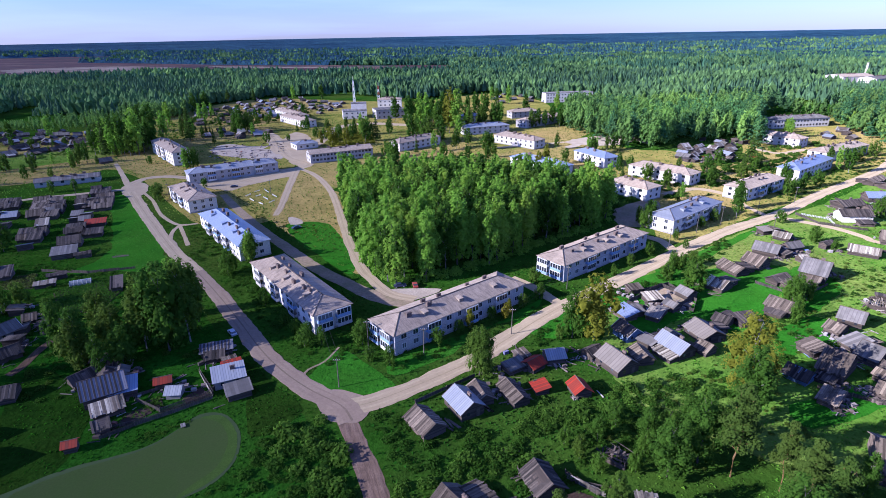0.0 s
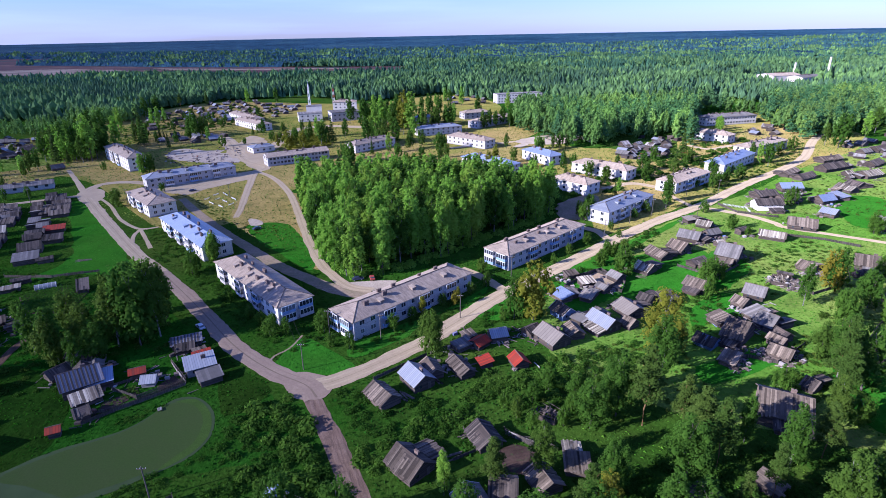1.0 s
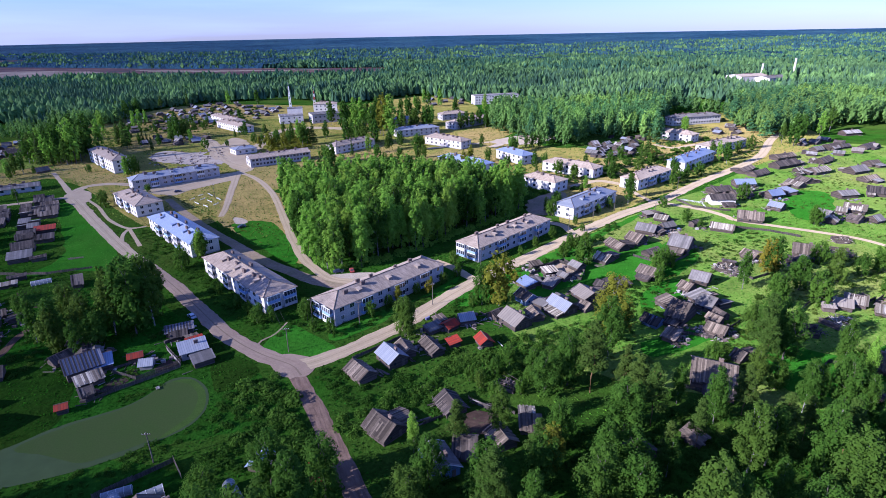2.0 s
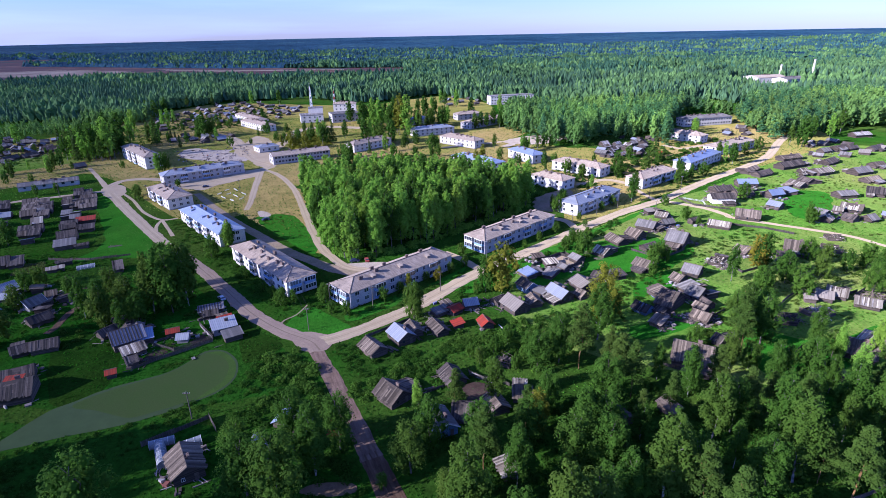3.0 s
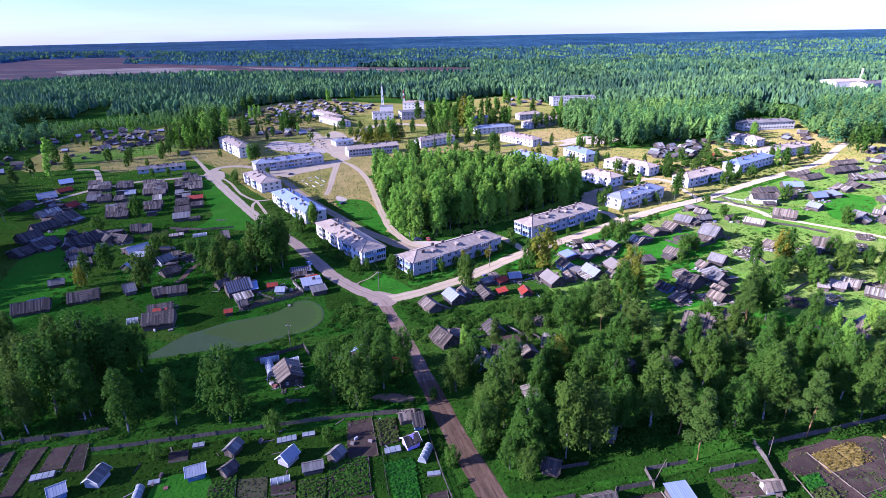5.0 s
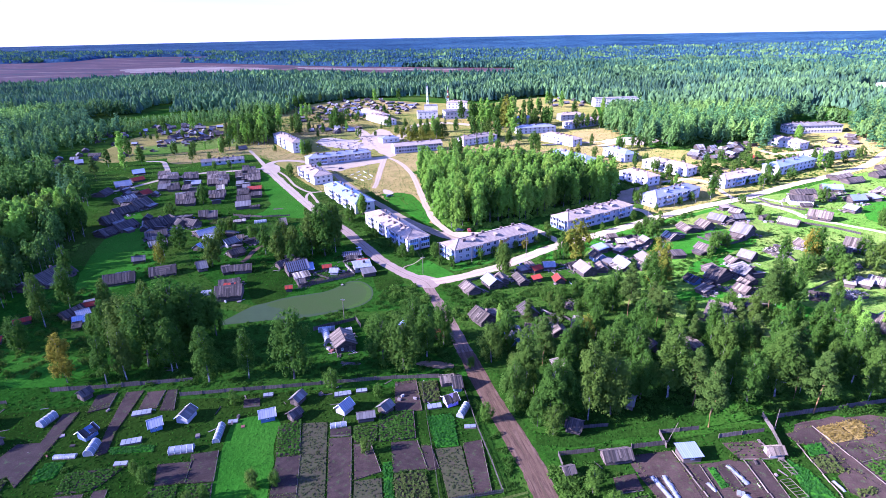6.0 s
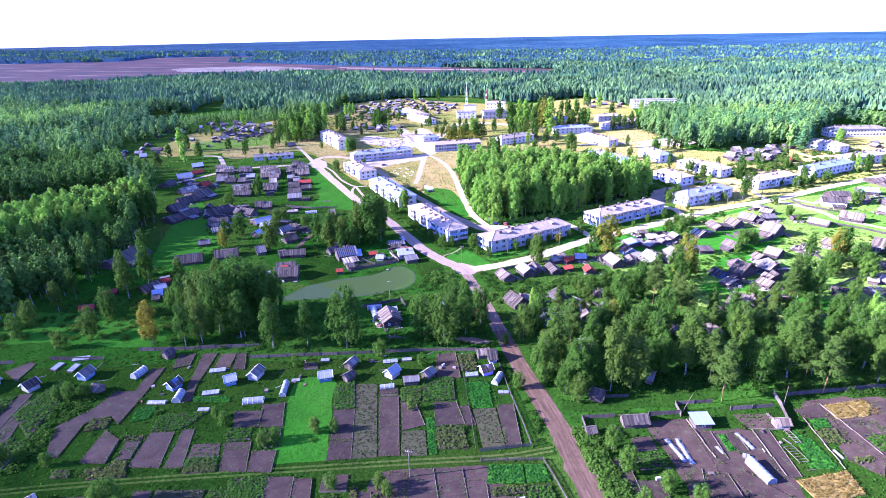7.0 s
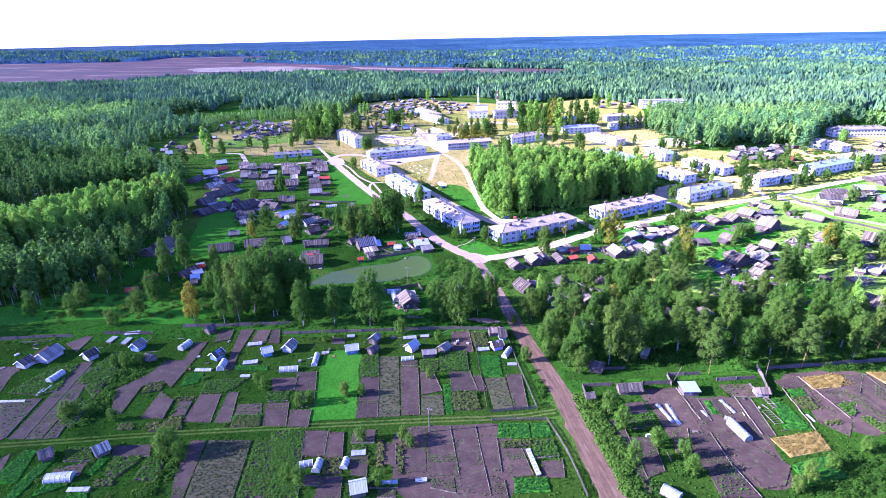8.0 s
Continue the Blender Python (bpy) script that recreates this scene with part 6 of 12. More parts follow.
flat('grass_patch', [(-181.9, 290.3), (-166.1, 283.9), (-137, 240.7), (-113.4, 204.7), (-107.3, 187.5), (-124.6, 188.2), (-140.3, 186.2), (-139.1, 212)], 0.0521, LAWN, 'bright green meadow beside the road', 'grass')
flat('grass_patch', [(-301.1, 366.1), (-347, 426.9), (-302.7, 471.2), (-242.1, 397.7), (-240.9, 361.8)], 0.0432, DRYGRASS, 'yellowed rough grass', 'grass')
flat('grass_patch', [(-23.6, 110.1), (-13, 113.3), (-22.9, 124.8), (-29.9, 130.5), (-35.5, 117.4), (-32.3, 112.6)], 0.0593, LAWN, 'green verge at the road fork', 'grass')
flat('sand_patch', [(-28.3, 163.6), (-17.5, 168.8), (-2.1, 168.3), (-9.5, 160.9), (-18.5, 159.2)], 0.0754, SAND, 'sandy bare ground under the trees', 'sand')
flat('sand_patch', [(-75.3, 250), (-69.2, 247.2), (-66.2, 240.4), (-71.1, 239)], 0.1065, SAND, 'small heap of sand on the grass', 'sand')
road('road', [(-117.7, 403.6), (-138.2, 450.8), (-156, 490.5), (-182.6, 517.8), (-198.5, 503.7)], (16, 8), DIRT, 0.1107, 'pale trodden way between the far buildings', 'road', seed=31)
road('road', [(-139.4, 427), (-157.6, 428.6), (-174.8, 439.4), (-175.1, 416.8)], (14, 8), SAND, 0.102, 'pale rubble ground', 'road', seed=33)
road('road', [(-105.7, 424.1), (-100.3, 462.7), (-98.9, 522), (-75.2, 543.7), (-33, 528.4)], (12, 12), DIRT, 0.1083, 'pale trodden way before the hall', 'road', seed=32)
road('road', [(91.2, 406.9), (112.1, 432.5), (130.6, 443.3), (149.9, 454.5), (155.3, 416.8)], (7, 7), SAND, 0.1046, 'sandy way between the blocks', 'road', seed=34)
flat('bare_ground', [(82.4, 255.1), (106.2, 268.2), (94.9, 233.1), (77.6, 230.1)], 0.072, DIRT2, 'brown trodden ground beside the block', 'ground')
flat('sand_patch', [(-18.6, 43.7), (-15.5, 46.0), (-7.5, 45.3), (-6.7, 42.8), (-11.8, 42.1)], 0.0831, OCHRE, 'heap of ochre earth beside the track', 'earth')
flat('grass_patch', [(97.3, 139.2), (109.4, 145.6), (112.6, 135.5), (94.8, 127.1), (87.2, 121.9), (90.6, 133.1)], 0.0642, LAWN, 'bright green meadow among the sheds', 'grass')
flat('grass_patch', [(112.9, 169.5), (129, 183.5), (130.4, 164.5), (106.1, 145.7), (106.1, 153.1)], 0.045, LAWN, 'bright green meadow among the sheds', 'grass')
flat('grass_patch', [(226.6, 245.2), (248.8, 242.3), (227.8, 209.4), (205.5, 199.6), (206.1, 214.1)], 0.0411, LAWN, 'bright green meadow among the sheds', 'grass')
# Sunlight on these two strips is painted by the brighter mown-grass colour.
flat('grass_patch', [(78, 103.6), (94.9, 109.6), (103.8, 109.4), (99.1, 103.1), (78.3, 95.9)], 0.0422, LAWN, 'grass strip brightened as sunlit', 'grass')
flat('grass_patch', [(114.8, 102.7), (129.8, 89.9), (164.5, 98), (153, 84.3), (122.5, 74.3), (104.7, 75.9)], 0.0463, LAWN, 'grass strip brightened as sunlit', 'grass')
flat('grass_patch', [(-216.4, 194.7), (-153.9, 116.6), (-159.3, 82.6), (-177.9, 95.4), (-208.3, 162)], 0.0444, LAWN, 'green meadow between the sheds', 'grass')
flat('grass_patch', [(29.2, 22.6), (57.7, 42.4), (63, 23.5), (35.9, 16.5)], 0.0455, GARDENGRASS, 'green grass before the trees', 'grass')
flat('grass_patch', [(-123.5, 21.8), (-162.6, 19.7), (-199.4, 8.8), (-213.3, 21), (-188.2, 38.7), (-131.7, 37.3)], 0.0466, LAWN, 'rough green grass behind the gardens', 'grass')
# Both pond-side patches take the darker garden grass to show shade.
flat('grass_patch', [(-59.2, 137.4), (-46.1, 118), (-33.9, 105.2), (-42.6, 95.5), (-47.1, 106.4)], 0.0477, GARDENGRASS, 'green grass beside the pond', 'grass')
flat('grass_patch', [(-109.1, 124.1), (-87.2, 110.1), (-78.7, 89.3), (-87.1, 78.8), (-102.3, 100.9)], 0.0488, GARDENGRASS, 'green grass beside the pond', 'grass')
# Brighter mown-grass colour gives this patch its sunlit look.
flat('grass_patch', [(53.6, 162.9), (88.6, 180), (111, 184.2), (122.1, 178.7), (94.5, 146.1), (79.7, 136.5), (74.5, 146.7), (51.8, 134.2), (50.9, 147.4)], 0.0459, LAWN, 'grass among the sheds brightened as sunlit', 'grass')
flat('grass_patch', [(18.6, 148.5), (33.4, 149.4), (56.4, 166.2), (86.4, 189.5), (119.3, 213.7), (142.6, 230.7), (136.2, 223.5), (81.7, 177.8), (54.8, 154.8), (29.8, 134.8)], 0.043, LAWN, 'grass verge along the road', 'grass')
flat('grass_patch', [(14.7, 143.3), (23.7, 148.3), (30.8, 159.5), (18.6, 148.5), (1.1, 128.3), (-13.4, 118.1), (-15.4, 124.6), (-5.1, 132.8)], 0.0451, LAWN, 'grass verge before the block', 'grass')
flat('grass_patch', [(173.9, 331.7), (208.6, 314.9), (311.5, 387.7), (329.9, 412.3), (283, 416.6), (203.6, 362.2)], 0.0432, DRYGRASS, 'yellowed grass round the blocks', 'grass')
flat('grass_patch', [(94.5, 296.6), (113.7, 272.9), (137.7, 256.7), (167.1, 292), (157.5, 318.4), (121.8, 320.9)], 0.0453, DRYGRASS, 'yellowed grass between the blocks', 'grass')
flat('grass_patch', [(-33.1, 363.1), (-72.2, 393.8), (-94.7, 367.8), (-60.9, 306.5)], 0.0464, DRYGRASS, 'yellowed grass before the hostel', 'grass')
flat('grass_patch', [(-193.9, 535.7), (-148.8, 655.6), (-129.7, 738.3), (-234.2, 767.4), (-284.5, 648.5)], 0.0455, DRYGRASS, 'yellowed rough grass', 'grass')
flat('grass_patch', [(12.1, 359.7), (94.7, 434.2), (114.8, 409.2), (75.4, 324.1), (36.8, 313)], 0.0466, DRYGRASS, 'dry grass between the blocks', 'grass')
flat('bare_ground', [(-154.1, 322.9), (-136.7, 335.8), (-105.8, 352), (-97.2, 354.6), (-94.3, 335.8), (-114.8, 312.5), (-123.7, 300.6)], 0.0807, DIRT, 'pale trodden ground before the long block', 'ground')
flat('bare_ground', [(-173.9, 408.3), (-171.3, 429.8), (-148.5, 427.8), (-121, 408), (-116.4, 383.9), (-144.4, 389.9)], 0.0858, SAND, 'pale rubble ground', 'ground')
flat('bare_ground', [(-133.9, 455.5), (-135.2, 497.3), (-118.7, 481), (-104.7, 433.2), (-92.8, 367.7), (-101.7, 364.9), (-116.1, 397.4)], 0.0889, DIRT, 'pale trodden ground between the buildings', 'ground')
flat('grass_patch', [(-92, 364.2), (-52.1, 396.2), (-34.2, 377.4), (-60.6, 345.6)], 0.048, DRYGRASS, 'dry grass before the hostel', 'grass')
flat('grass_patch', [(-41.9, 418.5), (6, 447.5), (18.2, 413.3), (-18.3, 370.7)], 0.0481, DRYGRASS, 'dry grass round the block', 'grass')
flat('bare_ground', [(93.8, 429.4), (116.3, 449.8), (140.9, 455.4), (148, 434.1), (133.8, 416.4), (111.8, 413.9)], 0.0882, SAND, 'sandy ground between the blocks', 'ground')
flat('grass_patch', [(75.6, 484.7), (121, 511.4), (119.5, 463), (80.8, 430.6)], 0.025, DRYGRASS, 'dry grass between the blocks', 'grass')
flat('grass_patch', [(136.9, 334.4), (169.4, 344.5), (187.2, 330.8), (164, 304.6), (136.6, 300)], 0.0251, DRYGRASS, 'dry grass between the blocks', 'grass')
flat('grass_patch', [(248.1, 367.7), (346.9, 435), (375.9, 474), (331, 469.8), (270.9, 417.7)], 0.0262, DRYGRASS, 'dry grass at the village edge', 'grass')
flat('grass_patch', [(-205.7, 437.5), (-187.3, 460.4), (-156.1, 499.4), (-171.4, 533.2), (-210.9, 537.5), (-224.1, 491.4)], 0.0263, DRYGRASS, 'dry grass at the village edge', 'grass')
flat('grass_patch', [(-266, 319.6), (-225.1, 360.6), (-231.1, 378.2), (-279.1, 391), (-301.1, 366.1)], 0.0264, DRYGRASS, 'dry grass along the lane', 'grass')
road('road', [(220.8, 391.4), (229.5, 374.8), (254.7, 384.5), (253.3, 358.2)], (5, 5), DIRT, 0.1562, 'dirt way between the blocks', 'road', seed=41)
road('road', [(41.8, 341.3), (48.1, 323.1), (68.8, 308.3), (83.2, 272.6)], (4, 4), DIRT, 0.1555, 'dirt way between the blocks', 'road', seed=42)
road('road', [(114.2, 278.2), (134.7, 288.2), (147.2, 276.2)], (5, 5), DIRT, 0.1558, 'dirt way between the blocks', 'road', seed=43)
road('road', [(39.3, 411.4), (61.4, 418.4), (93.8, 429.4)], (5, 5), DIRT, 0.1611, 'dirt way between the blocks', 'road', seed=44)

# pond
pond = [(-95.1, 62.4), (-89.2, 64.1), (-83.1, 65.8), (-74.3, 68.2), (-66.4, 70.4), (-58.7, 73.7), (-53.1, 77.4), (-47.1, 81.3), (-44.1, 86.8), (-44.2, 93), (-47.2, 100), (-52.3, 104), (-57.3, 103.7), (-60.1, 98.4), (-64.3, 93.3), (-69.2, 90.6), (-75, 88.4), (-80.1, 85.3), (-83.9, 81.7), (-88.4, 78.4), (-90.8, 74.5), (-92.9, 69.8), (-94.6, 66.1)]
flat("pond", pond, 0.055, WATER, "murky green pond with a grassy bank", "pond")
flat("algae_mat", [(-84, 79.5), (-79, 84.4), (-73, 88), (-66, 91.2), (-61.5, 95.5), (-58, 101.5), (-53, 102.8), (-48.2, 98.6), (-45.3, 92.6), (-45.2, 87.2), (-48, 82.5), (-53.6, 78.6), (-60, 75.2), (-66, 73), (-71, 74.6), (-77, 77)], 0.062, ALGAE, "green algae over most of the pond", "algae", "stuff")
flat("duckweed", [(-56.5, 102.6), (-52.4, 103.3), (-47.7, 99.4), (-44.8, 92.8), (-44.7, 87), (-47.6, 82), (-52, 78.6), (-50, 82.4), (-47.1, 86.8), (-46.8, 92.2), (-48.8, 97.6), (-52.6, 101.3)], 0.068, SHORE, "pale duckweed along the shore of the pond", "duckweed", "stuff")

# garden plots
plot([(-128.5, 161.3), (-114.1, 157.6), (-116.9, 172.2), (-130.2, 174.8)], 'crop')
plot([(-158.3, 172.7), (-144.6, 173.8), (-151.6, 186.4), (-158.9, 184.4)], 'crop2')
plot([(19.8, 77.8), (23.8, 79.6), (29.3, 76.8), (24.6, 70.5), (20.6, 70.5)], 'soil')
plot([(-74.4, 104.6), (-70.3, 107.0), (-68.6, 104.4), (-74.6, 98.2)], 'weedy')
plot([(-63.8, 109.8), (-61.2, 114.2), (-57.8, 110.9), (-61.6, 107.2)], 'soil')
plot([(-72.6, 108.6), (-69.4, 110.6), (-66.9, 106.6), (-69.6, 104.8)], 'crop')
plot([(-134.4, 169.3), (-129.6, 180.6), (-112.2, 174.2), (-110.4, 154.6), (-124, 156.2)], 'crop')
flat('garden_ground', [(41.2, 7.7), (57.3, 7.2), (68.8, 8.6), (73.2, -18.1), (69.7, -26.4), (55.9, -25.3), (47, -14.3), (44.1, -4)], 0.0299, SOIL, 'tilled garden ground', 'garden ground')
flat('garden_ground', [(-26.9, -21.4), (0.5, -15.5), (5.1, -41.2), (-19.8, -45.9)], 0.031, SOIL, 'tilled garden ground', 'garden ground')
flat('garden_ground', [(85.8, 24.4), (110.4, 30.4), (114.7, 24.1), (103.8, 0.7), (95.5, -0.8), (88.8, 8.1)], 0.0321, SOIL, 'tilled garden ground', 'garden ground')
plot([(-134.4, -46.1), (-130, -45.2), (-141.3, -8.1), (-145, -8.8)], 'soil')
plot([(-170.6, -16.6), (-165.9, -15), (-166.9, -1.2), (-164.3, -2.6), (-161.8, -20.5), (-157.1, -28.5)], 'soil')
plot([(-160.9, 0.8), (-157.6, 7.1), (-154.8, 6.6), (-152.5, -3.2)], 'soil')
plot([(-46.6, -0.6), (-40.9, 0.9), (-35.3, -18.4), (-41.3, -20.1)], 'soil')
plot([(-44.5, 12.6), (-38.0, 13.7), (-29.0, -16.7), (-35.1, -18.4)], 'stubble')
plot([(-35.6, 7.4), (-29.9, 8.7), (-23.4, -15.3), (-28.6, -16.3)], 'soil')
plot([(-28.5, 5.9), (-24.4, 6.9), (-19.4, -2.7), (-25.1, -6.0)], 'soil')
plot([(-23.2, 33.3), (-17.2, 35.4), (-13.1, 21.1), (-20.6, 20.1)], 'soil')
plot([(-19.1, 7.6), (-12.5, 8.9), (-8.5, -0.5), (-16.4, -2.8)], 'soil')
plot([(-11.2, 7.1), (-8.7, 7.4), (-5.5, -0.4), (-8.2, -1.2)], 'soil')
plot([(-16.1, -3.5), (-8.8, -1.3), (-6.3, -9.9), (-14.0, -11.3)], 'crop2')
plot([(-19.7, 0.4), (-17.5, 0.9), (-13.8, -13.2), (-15.8, -13.5)], 'lawn')
plot([(-25.0, -6.4), (-18.9, -4.7), (-16.3, -14.1), (-22.9, -15.5)], 'stubble')
plot([(-24.8, 19.0), (-15.5, 20.8), (-13.0, 9.8), (-22.3, 7.6)], 'crop')
plot([(-50.7, 10.7), (-45.6, 14.1), (-41.2, 1.3), (-46.9, -0.2)], 'crop')
plot([(-7.3, 6.2), (-0.9, 7.8), (3.2, -7.7), (-2.4, -8.9)], 'stubble')
plot([(-0.7, 9.1), (4.0, 10.7), (7.4, -6.6), (3.6, -7.7)], 'soil')
plot([(-11.3, 18.5), (-4.6, 20.4), (-1.6, 8.1), (-7.3, 6.8)], 'lawn')
plot([(-16.2, 34.2), (-10.7, 35.5), (-8.5, 26.3), (-13.2, 24.5)], 'crop2')
plot([(-68.6, -1.7), (-62.3, 0.3), (-58.4, -9.7), (-64.7, -11.1)], 'soil')
plot([(-64.0, -11.9), (-58.4, -10.3), (-55.5, -17.2), (-60.4, -19.0)], 'crop')
plot([(-65.4, 21.0), (-61.0, 22.2), (-59.5, 18.7), (-63.9, 17.6)], 'soil')
plot([(-30.2, 12.5), (-24.2, 13.9), (-23.2, 7.8), (-28.6, 6.5)], 'crop')
plot([(-36.6, 11.7), (-31.1, 12.6), (-30.1, 9.2), (-35.4, 8.1)], 'weedy')
plot([(-110.0, 18.7), (-104.8, 20.6), (-102.6, 13.9), (-107.1, 11.0)], 'soil')
plot([(-102.1, 20.9), (-97.4, 22.4), (-93.6, 4.2), (-90.7, -3.1), (-92.6, -4.8), (-96.3, 3.9)], 'soil')
plot([(-95.8, 21.7), (-90.9, 23.0), (-88.8, 15.0), (-93.5, 13.9)], 'soil')
plot([(-90.3, 23.1), (-87.7, 23.8), (-83.2, 14.6), (-87.2, 14.1)], 'soil')
plot([(-109.7, 11.2), (-106.9, -1.7), (-104.6, -16.4), (-109.2, -13.5), (-114.3, -17.6), (-110.9, -30.5), (-114.3, -30.9), (-121.3, -20.2), (-117.0, -11.8), (-116.3, -2.9), (-110.6, -1.7), (-113.5, 9.6)], 'soil')
plot([(-113.4, -15.6), (-108.4, -14.4), (-106.9, -18.3), (-112.0, -20.7)], 'crop2')
plot([(-106.2, -19.1), (-99.8, -21.9), (-97.0, -30.4), (-103.8, -31.3)], 'soil')
plot([(-97.2, -22.5), (-93.5, -21.7), (-91.7, -27.9), (-95.1, -29.4)], 'soil')
plot([(-93.2, -18.0), (-86.9, -16.4), (-82.3, -29.4), (-90.4, -30.5)], 'soil')
plot([(-85.1, -15.3), (-82.1, -14.5), (-76.4, -28.6), (-81.2, -29.3)], 'soil')
plot([(-99.2, -20.2), (-94.2, -19.2), (-93.7, -21.3), (-98.2, -22.2)], 'crop2')
plot([(-103.8, -8.2), (-99.0, -7.1), (-97.7, -11.5), (-100.7, -13.7)], 'lawn')
plot([(-95.5, -10.8), (-82.9, -7.3), (-84.5, -12.9), (-86.0, -15.4), (-93.5, -17.3)], 'crop')
plot([(-78.7, -20.3), (-71.8, -18.4), (-69.3, -23.5), (-77.2, -24.9)], 'weedy')
plot([(-70.6, -18.3), (-63.9, -16.6), (-59.8, -27.1), (-66.5, -28.0)], 'soil')
plot([(-91.3, -1.2), (-80.1, 0.7), (-79.0, -1.6), (-89.6, -3.7)], 'lawn')
plot([(-72.5, -13.4), (-66.2, -11.9), (-64.6, -15.9), (-70.6, -17.5)], 'crop')
plot([(-129.3, -53), (-128.3, -50.7), (-123.9, -57.7)], 'soil')
plot([(-100.1, -47), (-90.2, -44.7), (-93, -40.6), (-102.8, -42.9)], 'soil')
plot([(-75.3, -56.3), (-72.4, -55.7), (-78.8, -36.4), (-83.1, -37.2), (-79.2, -49.4)], 'soil')
plot([(-129.6, -45.2), (-125.1, -44.3), (-130.7, -25.1), (-137.5, -12.3), (-140.3, -10.4)], 'weedy')
plot([(-124.8, -44.3), (-121.1, -43.1), (-127.4, -28.6), (-129.3, -25.6)], 'weedy')
plot([(-153.2, -31.9), (-141.2, -28.4), (-135.7, -45.7), (-136.2, -46.9)], 'weedy')
plot([(-111.9, -53.6), (-105.2, -49.5), (-103.5, -53.9), (-108.7, -56.7)], 'weedy')
plot([(-154.5, -28), (-152.6, -14.2), (-145.3, -9.7), (-139.7, -24), (-143.2, -27.4)], 'crop')
plot([(-111.5, -50.7), (-104.3, -49.1), (-108.5, -44.5), (-114.6, -46.2)], 'crop')
plot([(-97.4, -52.8), (-93.3, -52.9), (-91.6, -46.5), (-92.7, -45.2), (-99.3, -46.9)], 'crop')
plot([(-88.7, -53), (-83.4, -52), (-85, -45.8), (-90.2, -45.2)], 'crop')
plot([(-59.7, -53.3), (-53.7, -52.2), (-61, -33.1), (-65.3, -33.9)], 'crop')
plot([(-53.7, -52.2), (-45.9, -50.8), (-55.2, -31.5), (-60.8, -33.1)], 'crop')
plot([(-178.4, -1.3), (-167.4, 1.6), (-167.5, 6.4), (-179.8, 3.3)], 'crop')
plot([(-94.9, -34.9), (-88.8, -32.7), (-93.4, -28.8), (-95.3, -29.7)], 'crop2')
plot([(-99.4, -35.7), (-95.7, -33.9), (-96.9, -31.8), (-99.9, -32.9)], 'crop2')
plot([(-106.9, -37.1), (-102.4, -36.3), (-104.1, -33.7), (-107.9, -35)], 'crop2')
plot([(-75.3, -30.2), (-67.2, -27.6), (-69.3, -23.8), (-76.5, -25.4)], 'crop2')
plot([(-96.6, -56.7), (-92, -55.4), (-93.7, -53.5), (-98, -54.7)], 'crop2')
plot([(-71.8, -55.6), (-60.3, -53.5), (-66.4, -34.1), (-78, -36.3), (-75, -46.8)], 'dry')
plot([(-120.9, -60.3), (-117.3, -59.2), (-122.1, -48.6), (-125.4, -48.7), (-124.8, -56.9)], 'lawn')
plot([(-112.9, -63.3), (-114.5, -49.7), (-116.7, -49.6), (-117.1, -56.4), (-115.4, -63.8)], 'lawn')
plot([(-100.1, -53.3), (-100.4, -46.6), (-103.2, -47.1), (-101.5, -53.5)], 'lawn')
plot([(-109.6, -62.7), (-103.9, -57.6), (-105.7, -56.6), (-109.6, -58.2)], 'lawn')
plot([(-100.6, -61), (-95.5, -60), (-96.9, -58.5), (-101.3, -59.5)], 'lawn')
plot([(0, -20.9), (8.9, -19.3), (7.8, -13.3), (-0.3, -14.8)], 'lawn')
plot([(9.3, -19.2), (14.9, -17.6), (13, -12.4), (8.5, -13.2)], 'lawn')
plot([(6.2, -39.6), (14.7, -37.6), (13.6, -33.3), (5.8, -35)], 'lawn')
plot([(-50.8, -37.5), (-44.2, -36.3), (-47, -26.7), (-53.3, -27.9)], 'soil')
plot([(-44, -36.7), (-39.3, -35.8), (-42.4, -26.5), (-46.8, -27.3)], 'soil')
plot([(-39.1, -30.2), (-32.7, -29), (-34, -23.8), (-40.2, -25.1)], 'soil')
plot([(-35, -41.2), (-30.7, -41.3), (-33.1, -33.2), (-37.5, -34.5)], 'soil')
plot([(-27.8, -36.1), (-24.8, -35.6), (-27, -28), (-30, -28.5)], 'soil')
plot([(-22, -37.9), (-16.4, -36.4), (-20.4, -20.7), (-24, -20.8), (-24.8, -26.5)], 'soil')
plot([(-15.7, -38.1), (-8, -36.2), (-13.8, -18.4), (-20.1, -20.1)], 'soil')
plot([(-6.8, -41.2), (0.7, -41.5), (-6.8, -17.1), (-12.7, -18.2)], 'soil')
plot([(-3.9, -31.7), (2.4, -33.3), (-0.5, -19.9), (-5.5, -20.8)], 'soil')
plot([(1.1, -42), (4.8, -41.3), (3.3, -35.9), (-0.1, -34.7)], 'soil')
plot([(2.2, -24.7), (6.7, -23.9), (10.3, -32.8), (5.2, -34.6)], 'soil')
plot([(6.4, -23.9), (9.7, -28.3), (10.7, -27.1), (9.1, -23.4)], 'soil')
plot([(12.6, -33.3), (18, -32.3), (17.4, -25.9), (12.1, -27.8)], 'soil')
plot([(-41.1, -49.9), (-34.8, -48.7), (-36.9, -42), (-42.4, -43)], 'soil')
plot([(-46.7, -46.9), (-41.5, -46), (-42.6, -42.6), (-47.5, -43.5)], 'soil')
plot([(-14.2, -41.7), (-7.6, -42.2), (-9.1, -37.5), (-14.9, -38.7)], 'soil')
plot([(-26.1, -47.1), (-21.7, -46.2), (-22.4, -43.7), (-26.9, -44.5)], 'soil')
plot([(-51.2, -51.8), (-44.9, -50.6), (-53.9, -27.4), (-62.7, -30.2)], 'crop')
